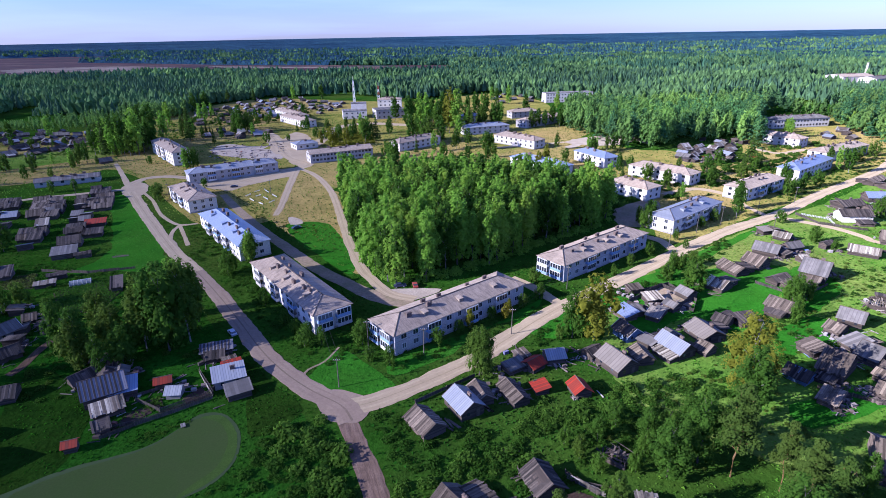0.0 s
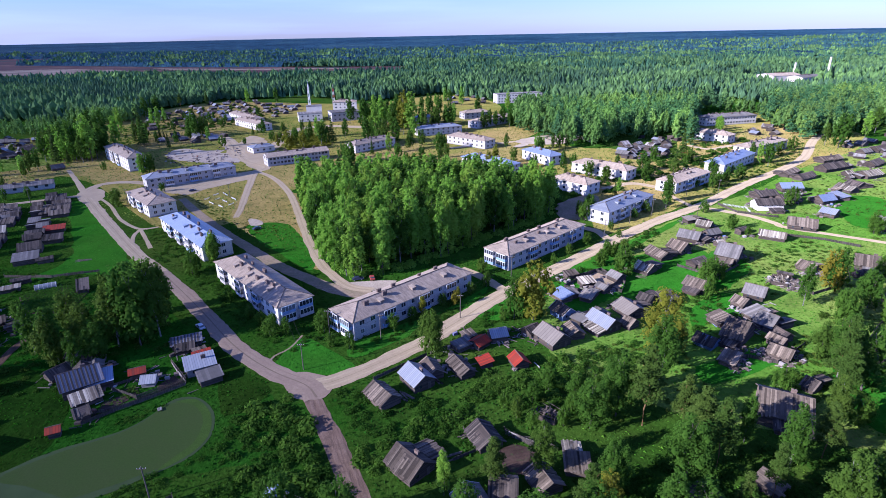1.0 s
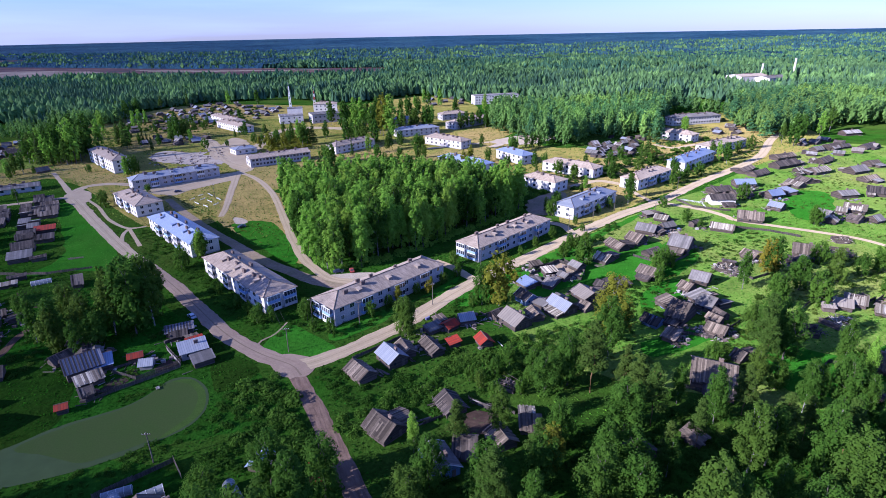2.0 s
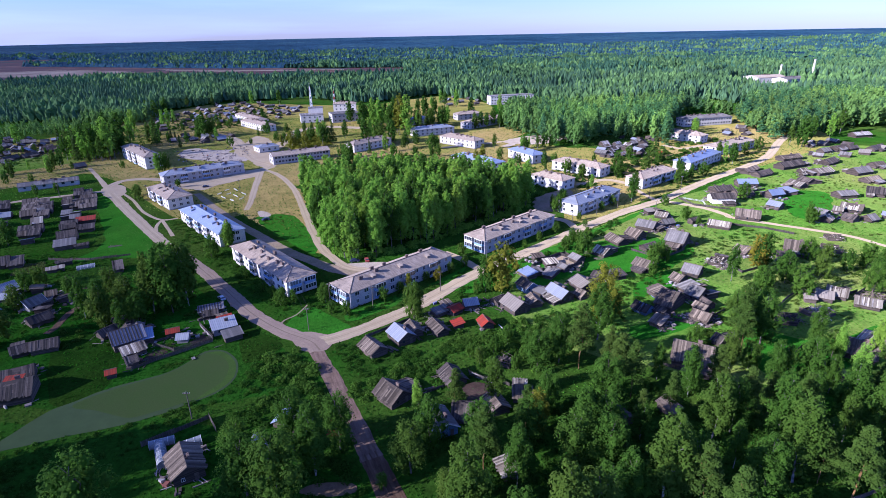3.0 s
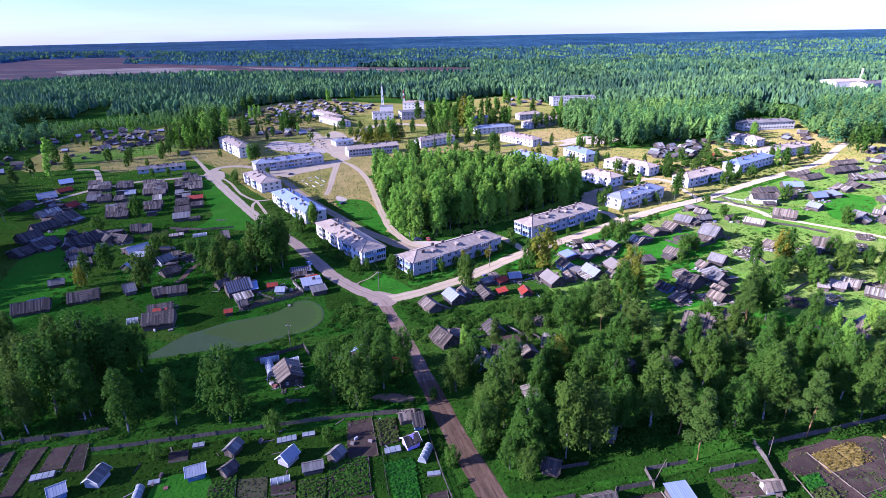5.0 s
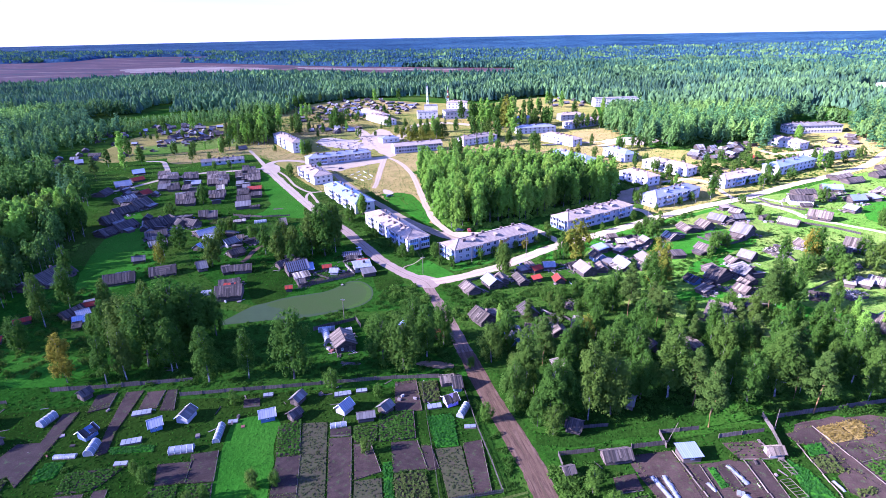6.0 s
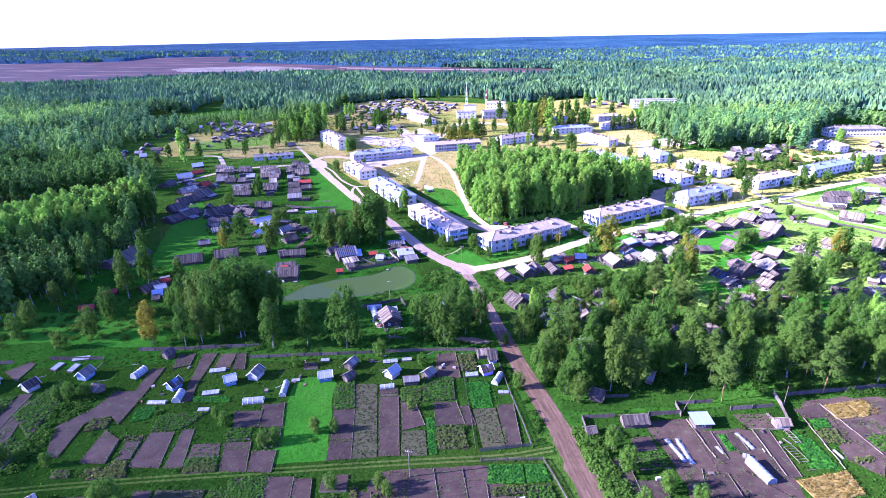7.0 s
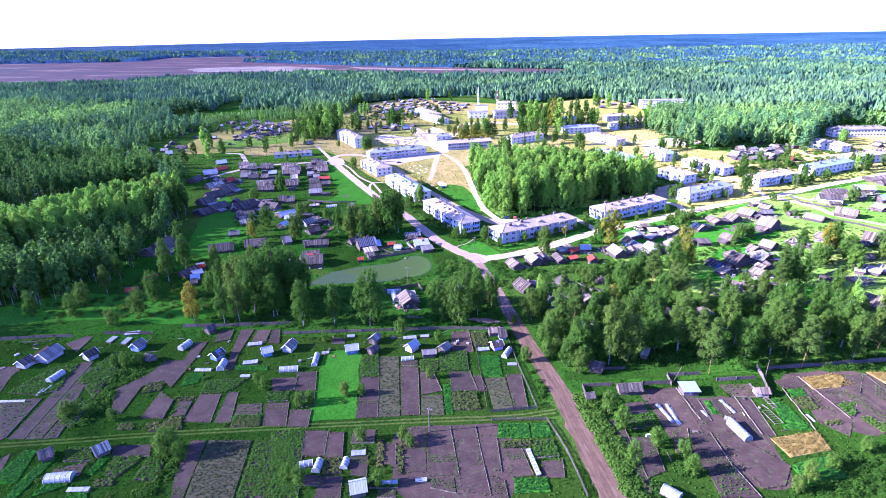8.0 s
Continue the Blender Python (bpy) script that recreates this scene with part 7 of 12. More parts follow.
plot([(-28.9, -44.5), (-21.9, -43.2), (-22.6, -40.7), (-29.6, -42.4)], 'crop')
plot([(-37.6, -34), (-33.6, -32.8), (-34.5, -30.4), (-38, -31)], 'crop')
plot([(9.7, -27.3), (16.7, -25), (14.9, -18.7), (9.7, -20.2)], 'crop')
plot([(-29.3, -37.4), (-27.9, -37.1), (-30.5, -27.5), (-32.3, -27.9)], 'crop2')
plot([(-42.2, -42.5), (-37.4, -41.2), (-39.6, -36.2), (-43.8, -37.2)], 'crop2')
plot([(-23.1, -39), (-21.8, -38.7), (-24.9, -28.6), (-26.3, -28.9)], 'crop2')
plot([(1.5, -24.8), (9.4, -22.3), (8.9, -20.3), (1.2, -22)], 'crop2')
plot([(33.6, -14.5), (41.3, -13.1), (42.6, -25.7), (38.5, -28.5)], 'soil')
plot([(30.3, -7.8), (33.5, -7.2), (38.7, -32.2), (37.6, -35.1)], 'soil')
plot([(47.2, -9), (51.2, -7.7), (50.2, -20.3), (46.4, -17.8)], 'soil')
plot([(50.7, -10.2), (57, -8.4), (59.9, -22.6), (51.6, -20)], 'soil')
plot([(57.6, -8.9), (61.8, -7), (73.9, -18), (70.1, -25.4), (64.4, -27.4)], 'soil')
plot([(104, 26.9), (110.9, 29.7), (113.2, 20.9), (110.3, 14.7)], 'soil')
plot([(96.6, 16.4), (104.9, 19.4), (108.2, 10.3), (104.4, 2), (102.3, 6.6)], 'soil')
plot([(53.1, -22.8), (59.7, -20.6), (63.5, -30.3), (54.2, -32)], 'weedy')
plot([(99.3, 4.8), (103.2, -0.6), (105, 3.3), (101.8, 7.1)], 'crop')
plot([(73.9, -18), (84.1, -11.9), (86.2, -19.6), (76.1, -24.3)], 'lawn')
plot([(-75.0, -5.9), (-67.1, -4.1), (-65.0, -10.8), (-71.7, -12.5)], 'soil')
plot([(-61.8, -20.1), (-55.7, -18.6), (-53.4, -26.2), (-59.3, -27.0)], 'soil')
flat('grass_patch', [(-63.2, 12.2), (-52.4, 14.1), (-48.8, 3.7), (-44.8, -9.4), (-41.4, -21.2), (-53.9, -24.3), (-58.4, -10.3), (-61.9, 0.6)], 0.065, LAWN, 'tall bright green grass between the gardens', 'grass')
plot([(-137.9, -17.5), (-138.7, -0.2), (-132.3, -2.1), (-127.6, -16.8), (-124.6, -26.0)], 'crop')
plot([(-96.5, -33.2), (-92.1, -28.4), (-88.5, -33.7), (-97.7, -36.3)], 'crop2')
plot([(-129.2, -35.5), (-130.2, -26.9), (-123.4, -27.9), (-121.1, -38.9)], 'crop')
plot([(-77.2, -25.6), (-69.2, -23.5), (-68.4, -26.0), (-76.4, -28.0)], 'lawn')
plot([(-75.7, -28.3), (-68.0, -26.2), (-67.3, -28.3), (-75.3, -30.4)], 'crop2')
plot([(-103.7, -10.5), (-99.2, -7.6), (-97.8, -12.6), (-101.8, -15.1)], 'lawn')
plot([(41.2, 8.8), (51.2, 11.4), (53.1, 4.3), (55.3, -9.0), (45.4, -10.3), (43.9, -2.5), (42.8, 2.9)], 'soil')
plot([(35.6, 1.0), (41.0, 2.8), (41.8, -2.4), (35.8, -4.1)], 'soil')
plot([(32.8, -5.9), (42.8, -3.3), (43.8, -8.6), (31.8, -11.8)], 'crop')
plot([(58.4, 6.2), (60.0, 6.8), (61.4, 0.7), (59.5, -0.1)], 'lawn')
plot([(54.3, 6.2), (56.8, 7.0), (58.6, -3.0), (55.8, -5.0)], 'soil')
plot([(60.6, 6.8), (63.2, 7.6), (64.6, 1.0), (62.0, -0.5)], 'soil')
plot([(68.0, 9.4), (72.2, 10.3), (74.1, -6.5), (68.7, -7.6)], 'soil')
plot([(64.8, 15.5), (74.4, 17.4), (75.0, 10.9), (67.2, 10.0)], 'weedy')
plot([(78.3, 10.9), (82.0, 8.0), (84.0, -2.4), (77.3, -2.9)], 'lawn')
plot([(82.1, 20.6), (89.9, 24.5), (91.8, 10.1), (90.4, 7.0), (90.4, 13.6), (90.2, 18.8), (83.8, 17.0)], 'soil')
plot([(91.6, 9.6), (96.6, 2.9), (93.3, -3.3), (87.7, 1.7), (87.6, 6.6)], 'soil')
plot([(90.9, 23.8), (97.0, 26.2), (99.0, 20.2), (92.1, 17.9)], 'straw')
plot([(97.5, 26.5), (103.4, 28.3), (105.2, 22.4), (99.3, 20.1)], 'straw')
plot([(104.3, 26.8), (110.6, 29.2), (103.9, 16.0), (100.2, 19.3)], 'soil')
plot([(92.7, 16.8), (99.0, 19.2), (102.8, 14.5), (95.6, 11.7)], 'soil')
plot([(84.6, 16.4), (89.4, 18.1), (88.9, 14.2), (84.5, 12.9)], 'lawn')
plot([(84.3, 11.9), (89.1, 13.6), (90.0, 8.1), (84.6, 7.1)], 'crop2')
plot([(95.7, 11.2), (102.1, 13.2), (98.2, 6.0), (96.6, 6.3)], 'crop')
plot([(89.7, 2.6), (94.1, 3.6), (93.4, 1.4), (88.9, 0.4)], 'crop2')
plot([(112.2, 30.8), (118.3, 31.8), (115.1, 24.9)], 'straw')
plot([(72.3, -8), (85.6, -2.6), (86.2, -9.9), (75, -14.7)], 'straw')

# blocks of flats
apartment_block(-48.9, 162.9, -52.5, 50.8, 12, 6.4, end=1, roof="slate", wall="white", balconies=(-17, -3, 11), seed=1, label='two-storey white brick block of flats with a grey slate hip roof')
apartment_block(1.3, 147.3, 39, 49.4, 12, 6.4, end=-1, roof="slate", wall="grey", balconies=(-12, 2, 14), bays=0, seed=2, label='two-storey grey brick block of flats with glazed balconies')
apartment_block(55.8, 192.5, 38.6, 49.7, 12, 6.4, end=-1, roof="slate", wall="grey", balconies=(-11, 3, 15), seed=3, label='two-storey grey brick block of flats with stained slate roof')
apartment_block(-90.7, 220.5, -52.5, 53.7, 12, 6.4, roof="blue", wall="white", balconies=(-12, 0, 12), seed=4, label='two-storey white block of flats with a blue metal roof')
apartment_block(-132.2, 277.5, -51.6, 37.5, 13.4, 6.4, roof="slate", wall="white", seed=5, balconies=(-6, 6), label='short two-storey white block with a grey hip roof')
apartment_block(-131.4, 335.2, 33.8, 52.7, 12, 6.4, roof="white", wall="grey", seed=6, balconies=(-14, 0, 14), label='long two-storey block with a pale blue metal roof')
apartment_block(-197.1, 394.5, -51.8, 62, 11.9, 9.2, storeys=3, roof="slate", wall="white", seed=7, balconies=(-8, 6), fine=False, label='three-storey white block of flats with balconies')
apartment_block(-73.3, 382.1, 26.3, 44.2, 12, 6.4, roof="slate", wall="grey", seed=8, gable=True, rows=2.4, rise=2.0, fine=False, label='long two-storey hostel with many windows and a gable roof')
apartment_block(-108.4, 424.8, 34.1, 17, 13, 4.2, storeys=1, roof="white", wall="white", seed=9, fine=False, rise=1.6, label='single-storey hall with a pale blue roof')
apartment_block(-143.9, 548.5, -52.1, 57.8, 12, 6.4, roof="slate", wall="white", seed=10, fine=False, label='two-storey white block of flats')
apartment_block(-161.8, 594.2, -55.7, 70, 12, 6.4, roof="slate", wall="white", seed=11, fine=False, label='two-storey white block of flats')
apartment_block(160.8, 278.8, 34.9, 37.1, 12, 6.4, roof="slate", wall="white", seed=12, fine=False, balconies=(-6, 8), label='two-storey white block with a grey slate roof')
apartment_block(107.4, 235.3, 38.7, 40.9, 12, 6.4, roof="white", wall="white", seed=13, balconies=(-10, 4, 12), label='two-storey white block with a pale blue metal roof')
apartment_block(212.4, 319.9, 37.8, 47.5, 12, 6.4, roof="blue", wall="white", seed=14, fine=False, label='two-storey white block with a blue metal roof')
apartment_block(125.8, 311.6, -50, 37.6, 12, 6.4, roof="slate", wall="white", seed=15, fine=False, label='long two-storey white block with a grey roof')
apartment_block(98.2, 279.6, -53.2, 24.4, 12, 6.4, roof="slate", wall="white", seed=16, fine=False, label='two-storey white block with a grey roof')
apartment_block(59.1, 337.2, -53, 41.3, 12, 6.4, roof="blue", wall="white", seed=17, fine=False, label='two-storey white block with a blue metal roof')
apartment_block(98.5, 355.5, -64.6, 29.8, 12, 6.4, roof="blue", wall="white", seed=18, fine=False, label='two-storey white block with a blue metal roof')
apartment_block(56.7, 421.7, -49.2, 40.8, 12, 6.4, roof="slate", wall="white", seed=19, fine=False, label='two-storey white block with a grey roof')
apartment_block(34.6, 479.5, 19.6, 40.8, 13, 6.4, roof="white", wall="white", seed=20, fine=False, label='two-storey block with a pale blue metal roof')
apartment_block(90.1, 522.1, 42.5, 56.3, 13, 6.4, roof="slate", wall="grey", seed=21, fine=False, label='two-storey grey block with a dark slate roof')
apartment_block(79.7, 570, 17.4, 29.4, 13, 6.4, roof="slate", wall="grey", seed=22, fine=False, label='two-storey grey block with a dark slate roof')
apartment_block(25.3, 544.2, 4.6, 17.6, 12, 6.4, roof="white", wall="white", seed=23, fine=False, label='two-storey white block with a pale roof')
apartment_block(-22.2, 420.5, 42.5, 40.3, 12, 6.4, roof="slate", wall="white", seed=24, fine=False, label='two-storey white block with a grey roof')
apartment_block(248, 408.5, -56.1, 32.7, 12, 6.4, roof="slate", wall="white", seed=25, fine=False, label='two-storey white block with a grey roof')
apartment_block(304.7, 484.8, 10.5, 55, 13, 7.5, roof="grey", wall="white", seed=26, fine=False, rows=3, label='long two-storey white school building')
apartment_block(259.9, 362.2, 28.9, 49.5, 12, 6.4, roof="slate", wall="white", seed=27, fine=False, label='two-storey white block with a grey roof')
apartment_block(151.4, 697.5, 9.4, 60.1, 15, 11, storeys=3, roof="grey", wall="white", rise=0, seed=28, fine=False, rows=3.6, label='long three-storey white school with a flat roof')
apartment_block(-93.7, 585.6, 12.8, 24.3, 19, 8, storeys=2, roof="grey", wall="white", rise=0, seed=29, fine=False, label='low white public hall with a flat roof')
apartment_block(-57.7, 584.6, 17.5, 30.2, 21, 9, storeys=2, roof="grey", wall="grey", rise=0, seed=30, fine=False, label='grey public building with a flat roof')
apartment_block(-62.2, 648.3, 2.7, 27, 15, 12, storeys=3, roof="slate", wall="white", seed=31, fine=False, rise=2, label='three-storey white building behind the hall')
apartment_block(-90.2, 596.3, 8.5, 16, 13, 14, storeys=1, roof="grey", wall="white", rise=0, seed=32, fine=False, rows=12, label='white stage tower of the public hall')
apartment_block(630.3, 892.8, 6, 53.7, 39, 9, storeys=1, roof="slate", wall="grey", rise=3, gable=True, seed=33, fine=False, rows=9, label='pale works hall in the forest')
apartment_block(650.7, 976.1, 3.6, 32.4, 29, 7, storeys=1, roof="grey", wall="white", rise=3, gable=True, seed=34, fine=False, rows=9, label='pale works hall in the forest')
apartment_block(659, 871, 21.7, 52.3, 29, 7, storeys=1, roof="grey", wall="white", rise=3, gable=True, seed=35, fine=False, rows=9, label='pale works hall in the forest')
apartment_block(344.4, 868.5, -19.5, 9.5, 17, 8, roof="slate", wall="white", rise=0, seed=36, fine=False, rows=6, label='small pale building in the forest')
apartment_block(-227.7, 324.9, 27.1, 33.4, 10, 3.2, storeys=1, roof='grey', wall='grey', rise=1.5, gable=True, seed=41, fine=False, rows=5, label='long low grey building with a shallow grey roof by the lane')
mast(-95.3, 601.6, 36)
mast(-80.6, 700.5, 22, True)
factory_chimney(721.3, 901.8, 34)
factory_chimney(689.3, 940.9, 24)

# sheds and houses west of the road
house(-55, 116.7, 25.6, 7.2, 5.6, roof='white', name='cottage', wall='paint', lean=True)
house(-50.6, 111, 29.2, 5.4, 3.9, roof='grey', name='shed', lean=True)
house(-56, 121.7, 29.9, 4.3, 2.1, roof='red', name='shed', lean=True)
house(-63.1, 129.8, 18.9, 7.8, 3.4, roof='stripe', name='shed', lean=True)
house(-66.1, 111.2, 5, 3.2, 3.4, roof='white', name='shed', wall='paint')
house(-70.8, 115.3, 20, 3.5, 3, roof='red', name='shed')
house(-83.4, 111.3, 35.5, 8.9, 7.7, roof='stripe', name='cottage', h=2.8)
house(-79.3, 112.3, 25, 6, 5, roof='blue', name='shed', lean=True)
house(-78.7, 104.8, 35.8, 6.3, 3.9, roof='patch', name='shed', lean=True)
house(-76.8, 98.8, 35.8, 2.9, 3.9, roof='plank', name='shed')
house(-79.6, 92.6, 20, 2.3, 2.3, roof='red', name='shed', wall='log')
house(-92.3, 117.3, 55.2, 5.6, 4.3, roof='dark', name='shed')
house(-88.9, 122.3, 15, 6, 4, roof='dark', name='shed')
house(-101.7, 85.4, 18.1, 9.7, 8.6, roof='dark', name='barn', h=2.8)
house(-106.2, 94.5, 21.7, 7.9, 5.2, roof='dark', name='shed')
house(-103.5, 88.2, 10, 4, 4, roof='red', name='shed', lean=True, h=3.0)
house(-108, 110.4, 22.1, 7, 5.6, roof='dark', name='shed')
house(-114.3, 108.2, 34.4, 4.3, 4.3, roof='dark', name='shed')
house(-128.1, 111, 38.2, 3.9, 6, roof='grey', name='cottage')
house(-129.7, 141.2, 60.3, 6.1, 6, roof='grey', name='cottage', wall='paint')
house(-144.2, 148.9, 8.1, 6, 5.2, roof='white', name='shed')
house(-142, 135.4, 82.3, 5.6, 5.2, roof='blue', name='shed')
house(-120.5, 128.8, 50.2, 6.6, 5.2, roof='dark', name='shed')
house(-166.7, 170.4, 19.7, 5.3, 5.2, roof='dark', name='shed')
house(-238.6, 381.4, 52.2, 8.4, 6, roof='grey', name='shed')
house(-327.9, 410.6, 54.7, 9.1, 7.7, roof='grey', name='cottage')
house(-337.1, 434.6, 66.6, 11.6, 7.7, roof='plank', name='cottage')
house(-312.4, 420.1, 72.4, 12.7, 6, roof='dark', name='shed')
house(-303.6, 431.7, 61, 11.8, 6, roof='dark', name='shed')
house(-299.8, 454.4, 49.2, 11.8, 7.7, roof='plank', name='cottage')
house(-263, 247.4, 43.4, 10, 8, roof='white', name='shed')
house(-276.6, 285, 41.5, 8, 7, roof='blue', name='shed')
house(-263.1, 263.6, 56.3, 8.3, 6, roof='red', name='shed')
house(-236.3, 212.2, 63.6, 11.9, 8, roof='patch', name='shed')
house(-218.1, 200.2, 82.8, 12.7, 9, roof='dark', name='cottage')
house(-220.8, 188.6, 60.4, 12.8, 8, roof='dark', name='shed')
house(-215.8, 170.3, 65.1, 9.5, 9, roof='dark', name='cottage')
house(-200.8, 160.8, 70.8, 11.2, 9, roof='dark', name='cottage')
house(-204.4, 151.1, 76.4, 8.9, 8, roof='dark', name='shed')
house(-183.7, 165.8, 62.6, 12.4, 9, roof='dark', name='cottage')
house(-175.2, 149.9, 36.1, 10, 8, roof='dark', name='shed')
house(-166.5, 137.8, 40, 8.1, 5, roof='patch', name='shed')
house(-177.8, 173.1, -37.6, 18, 6, roof='dark', name='shed')
house(-167.9, 170.5, -18.6, 11.3, 6, roof='dark', name='shed')
house(-157.1, 95.4, 29.4, 11.6, 8, roof='dark', name='shed')
house(-142.8, 104.8, 28.3, 10.3, 7, roof='dark', name='shed')
house(-188.1, 93.7, 86.3, 15.4, 11, roof='dark', name='cottage')
house(-191.2, 86.8, 94.9, 10.5, 7, roof='dark', name='shed')
house(-154.5, 64.2, 71.3, 7.5, 5, roof='dark', name='shed')
house(-150, 64.2, 50, 4, 4, roof='white', name='shed')
house(-147.1, 58.9, 30.4, 3.4, 4, roof='blue', name='shed')
house(-153, 70.9, 36.9, 4.5, 3, roof='red', name='shed')
house(-169.1, 57.2, 39.5, 5.2, 3, roof='red', name='shed')
house(-167.4, 43.3, 23.4, 4.8, 3, roof='red', name='shed')
house(-162.9, 117.1, 30.6, 5.1, 4, roof='grey', name='shed')
house(-149.8, 154.8, 52.9, 9.8, 6, roof='white', name='shed')
house(-261.4, 226.1, 97.5, 10.7, 6, roof='dark', name='shed')
house(-233.6, 227.9, 79.8, 7.3, 6, roof='red', name='shed')

# sheds and houses east of the road
house(3.5, 104.5, -60.6, 7.7, 6, roof='white', name='cottage', wall='log')
house(-5.2, 98.2, -56.1, 7.6, 5.6, roof='plank', name='shed')
house(7.5, 108.4, -71.3, 6.2, 4.3, roof='plank', name='shed')
house(15.3, 108.5, -65.9, 7.8, 4.1, roof='plank', name='shed')
house(22.0, 111.0, -75.3, 3.6, 3.2, roof='red', name='shed', lean=True, h=1.3)
house(31.2, 109.9, -76.7, 4.6, 4.0, roof='red', name='shed')
house(16.9, 119.9, 33.1, 5.2, 3.2, roof='grey', name='shed', lean=True, h=1.5)
house(21.9, 120.7, 40, 4.5, 4, roof='red', name='shed')
house(27.8, 124.5, 10.6, 4.6, 4.7, roof='white', name='shed')
house(19.3, 125.3, 30, 3.4, 2.6, roof='plank', name='shed', lean=True, h=1.3)
house(43.2, 120.7, -63.4, 8.2, 6.9, roof='tan', name='cottage', wall='log')
house(50.5, 123.8, -81.6, 5.8, 4.3, roof='plank', name='shed')
house(38.2, 125.7, 35, 4.5, 4, roof='dark', name='shed')
house(60.8, 127.8, -64, 8.6, 6, roof='white', name='cottage')
house(72, 135.1, -75.2, 8.1, 7.3, roof='tan', name='cottage')
house(62.2, 133.7, -65.9, 3.9, 4.3, roof='grey', name='shed')
house(68.6, 126.9, -60.3, 3.8, 4.3, roof='plank', name='shed')
house(53.4, 147.3, -67.6, 6.4, 4.3, roof='blue', name='shed', lean=True)
house(50.6, 135.7, -65.9, 6, 5.2, roof='dark', name='cottage', wall='blue')
house(54.6, 130.8, -54.9, 4.3, 3.4, roof='grey', name='shed', lean=True)
house(61.8, 145.6, -40, 3.8, 4.3, roof='tan', name='shed', lean=True)
house(127.2, 173.9, -42.6, 7.8, 11.2, roof='grey', name='barn', h=3.0)
house(122.5, 195.8, -41.2, 8.1, 7.7, roof='grey', name='barn')
house(111.9, 183.7, -58.3, 6.6, 6.9, roof='plank', name='cottage', wall='log')
house(101.5, 179.2, -72.3, 9.3, 5.6, roof='plank', name='shed')
house(90.4, 165.9, -54.2, 5.8, 6.9, roof='patch', name='shed')
house(101.7, 149.5, -52.2, 6.9, 6.9, roof='plank', name='barn')
house(109.5, 136.2, -59.3, 4, 5.6, roof='plank', name='shed')
house(117.8, 141.7, -45.6, 6, 6.5, roof='grey', name='cottage')
house(96.8, 116.8, -51.2, 5.5, 10.3, roof='plank', name='barn', h=3.0)
house(87.6, 105, -48.9, 3.9, 5.2, roof='plank', name='shed', lean=True)
house(109, 128.2, -75.7, 4.6, 6, roof='grey', name='shed', lean=True)
house(109.1, 121.9, -58.5, 4.9, 6.9, roof='grey', name='cottage')
house(80.5, 142, -51.1, 4.3, 4.3, roof='dark', name='shed')
house(87, 141.7, 13, 6.3, 4.3, roof='dark', name='shed', lean=True)
house(111.9, 169.2, 24.4, 6.8, 4.3, roof='dark', name='shed')
house(137.2, 210.8, -44.3, 5.8, 5.2, roof='patch', name='shed')
house(133.7, 198.6, 17.4, 6.6, 4.3, roof='grey', name='shed')
house(17.6, 81.2, -69.7, 6.5, 5.6, roof='dark', name='shed')
house(1.1, 74.4, -49.6, 7.4, 6.9, roof='plank', name='cottage')
house(12.9, 61.7, -69.6, 7.8, 5.6, roof='grey', name='cottage', wall='blue')
house(18.9, 65.7, -11.1, 4.9, 6.9, roof='dark', name='shed')
house(27.4, 67.5, -72.1, 5.8, 5.2, roof='plank', name='shed')
house(35.2, 71, -10.2, 4.8, 4.3, roof='plank', name='shed', lean=True)
house(26.4, 45.6, -76.5, 5.2, 3.6, roof='patch', name='shed', lean=True)
ruin(33.8, 88.0, 51.9, 4.6, 4.8, 2.0, 26, DARKPIECE)
house(87.8, 83.7, -30.6, 10.2, 11.2, roof='plank', name='barn', h=2.8)
house(137, 81.3, -43.2, 8.5, 7.7, roof='plank', name='barn')
house(147.1, 86, -59.6, 8.2, 4.7, roof='patch', name='shed', lean=True)
house(121.7, 73.9, 24, 4.6, 4.3, roof='plank', name='shed')
house(181, 233, -7, 12.4, 7.6, roof='dark', name='barn', wall='brick', h=3.0)
house(191.3, 251.4, 14.7, 12.9, 6.9, roof='dark', name='cottage')
house(212.8, 262, -7.9, 11, 6.9, roof='blue', name='cottage')
house(200.3, 245.1, 5.8, 10.2, 5.2, roof='dark', name='shed')
house(214.4, 237.8, 14, 9.3, 6, roof='blue', name='cottage')
house(202.1, 217.8, -58.4, 6.3, 6, roof='white', name='cottage')
house(227.1, 244.2, -89.4, 9.5, 5.2, roof='white', name='shed', lean=True)
house(178, 203.5, -32, 10.6, 7.7, roof='plank', name='cottage')
house(157.2, 192.6, -37.4, 9.6, 5.2, roof='patch', name='shed')
house(173.2, 159.8, -37.2, 8.9, 8.6, roof='plank', name='barn', wall='log')
house(163.6, 152.9, -29.6, 6.3, 4.3, roof='dark', name='shed')
ruin(188.4, 158.4, -30.2, 8, 6.5, 2.2, 36, PATCHPIECE)
ruin(199.3, 171.2, -18.4, 7, 5.5, 1.9, 34, PATCHPIECE)
house(236.8, 207.8, -45.8, 9, 7.7, roof='patch', name='cottage')
house(252.1, 232.3, 5, 10.8, 6.9, roof='grey', name='cottage')
house(268.3, 302.8, 20.1, 20.8, 7.7, roof='dark', name='barn')
house(283.2, 324.8, 16.2, 17.5, 6.9, roof='plank', name='cottage')
house(276.5, 283.1, 18.2, 13.6, 7.7, roof='patch', name='cottage')
house(300, 279.8, 17.2, 14, 7.7, roof='grey', name='cottage')
house(271.7, 233.4, -40.5, 8.4, 8.6, roof='dark', name='barn')
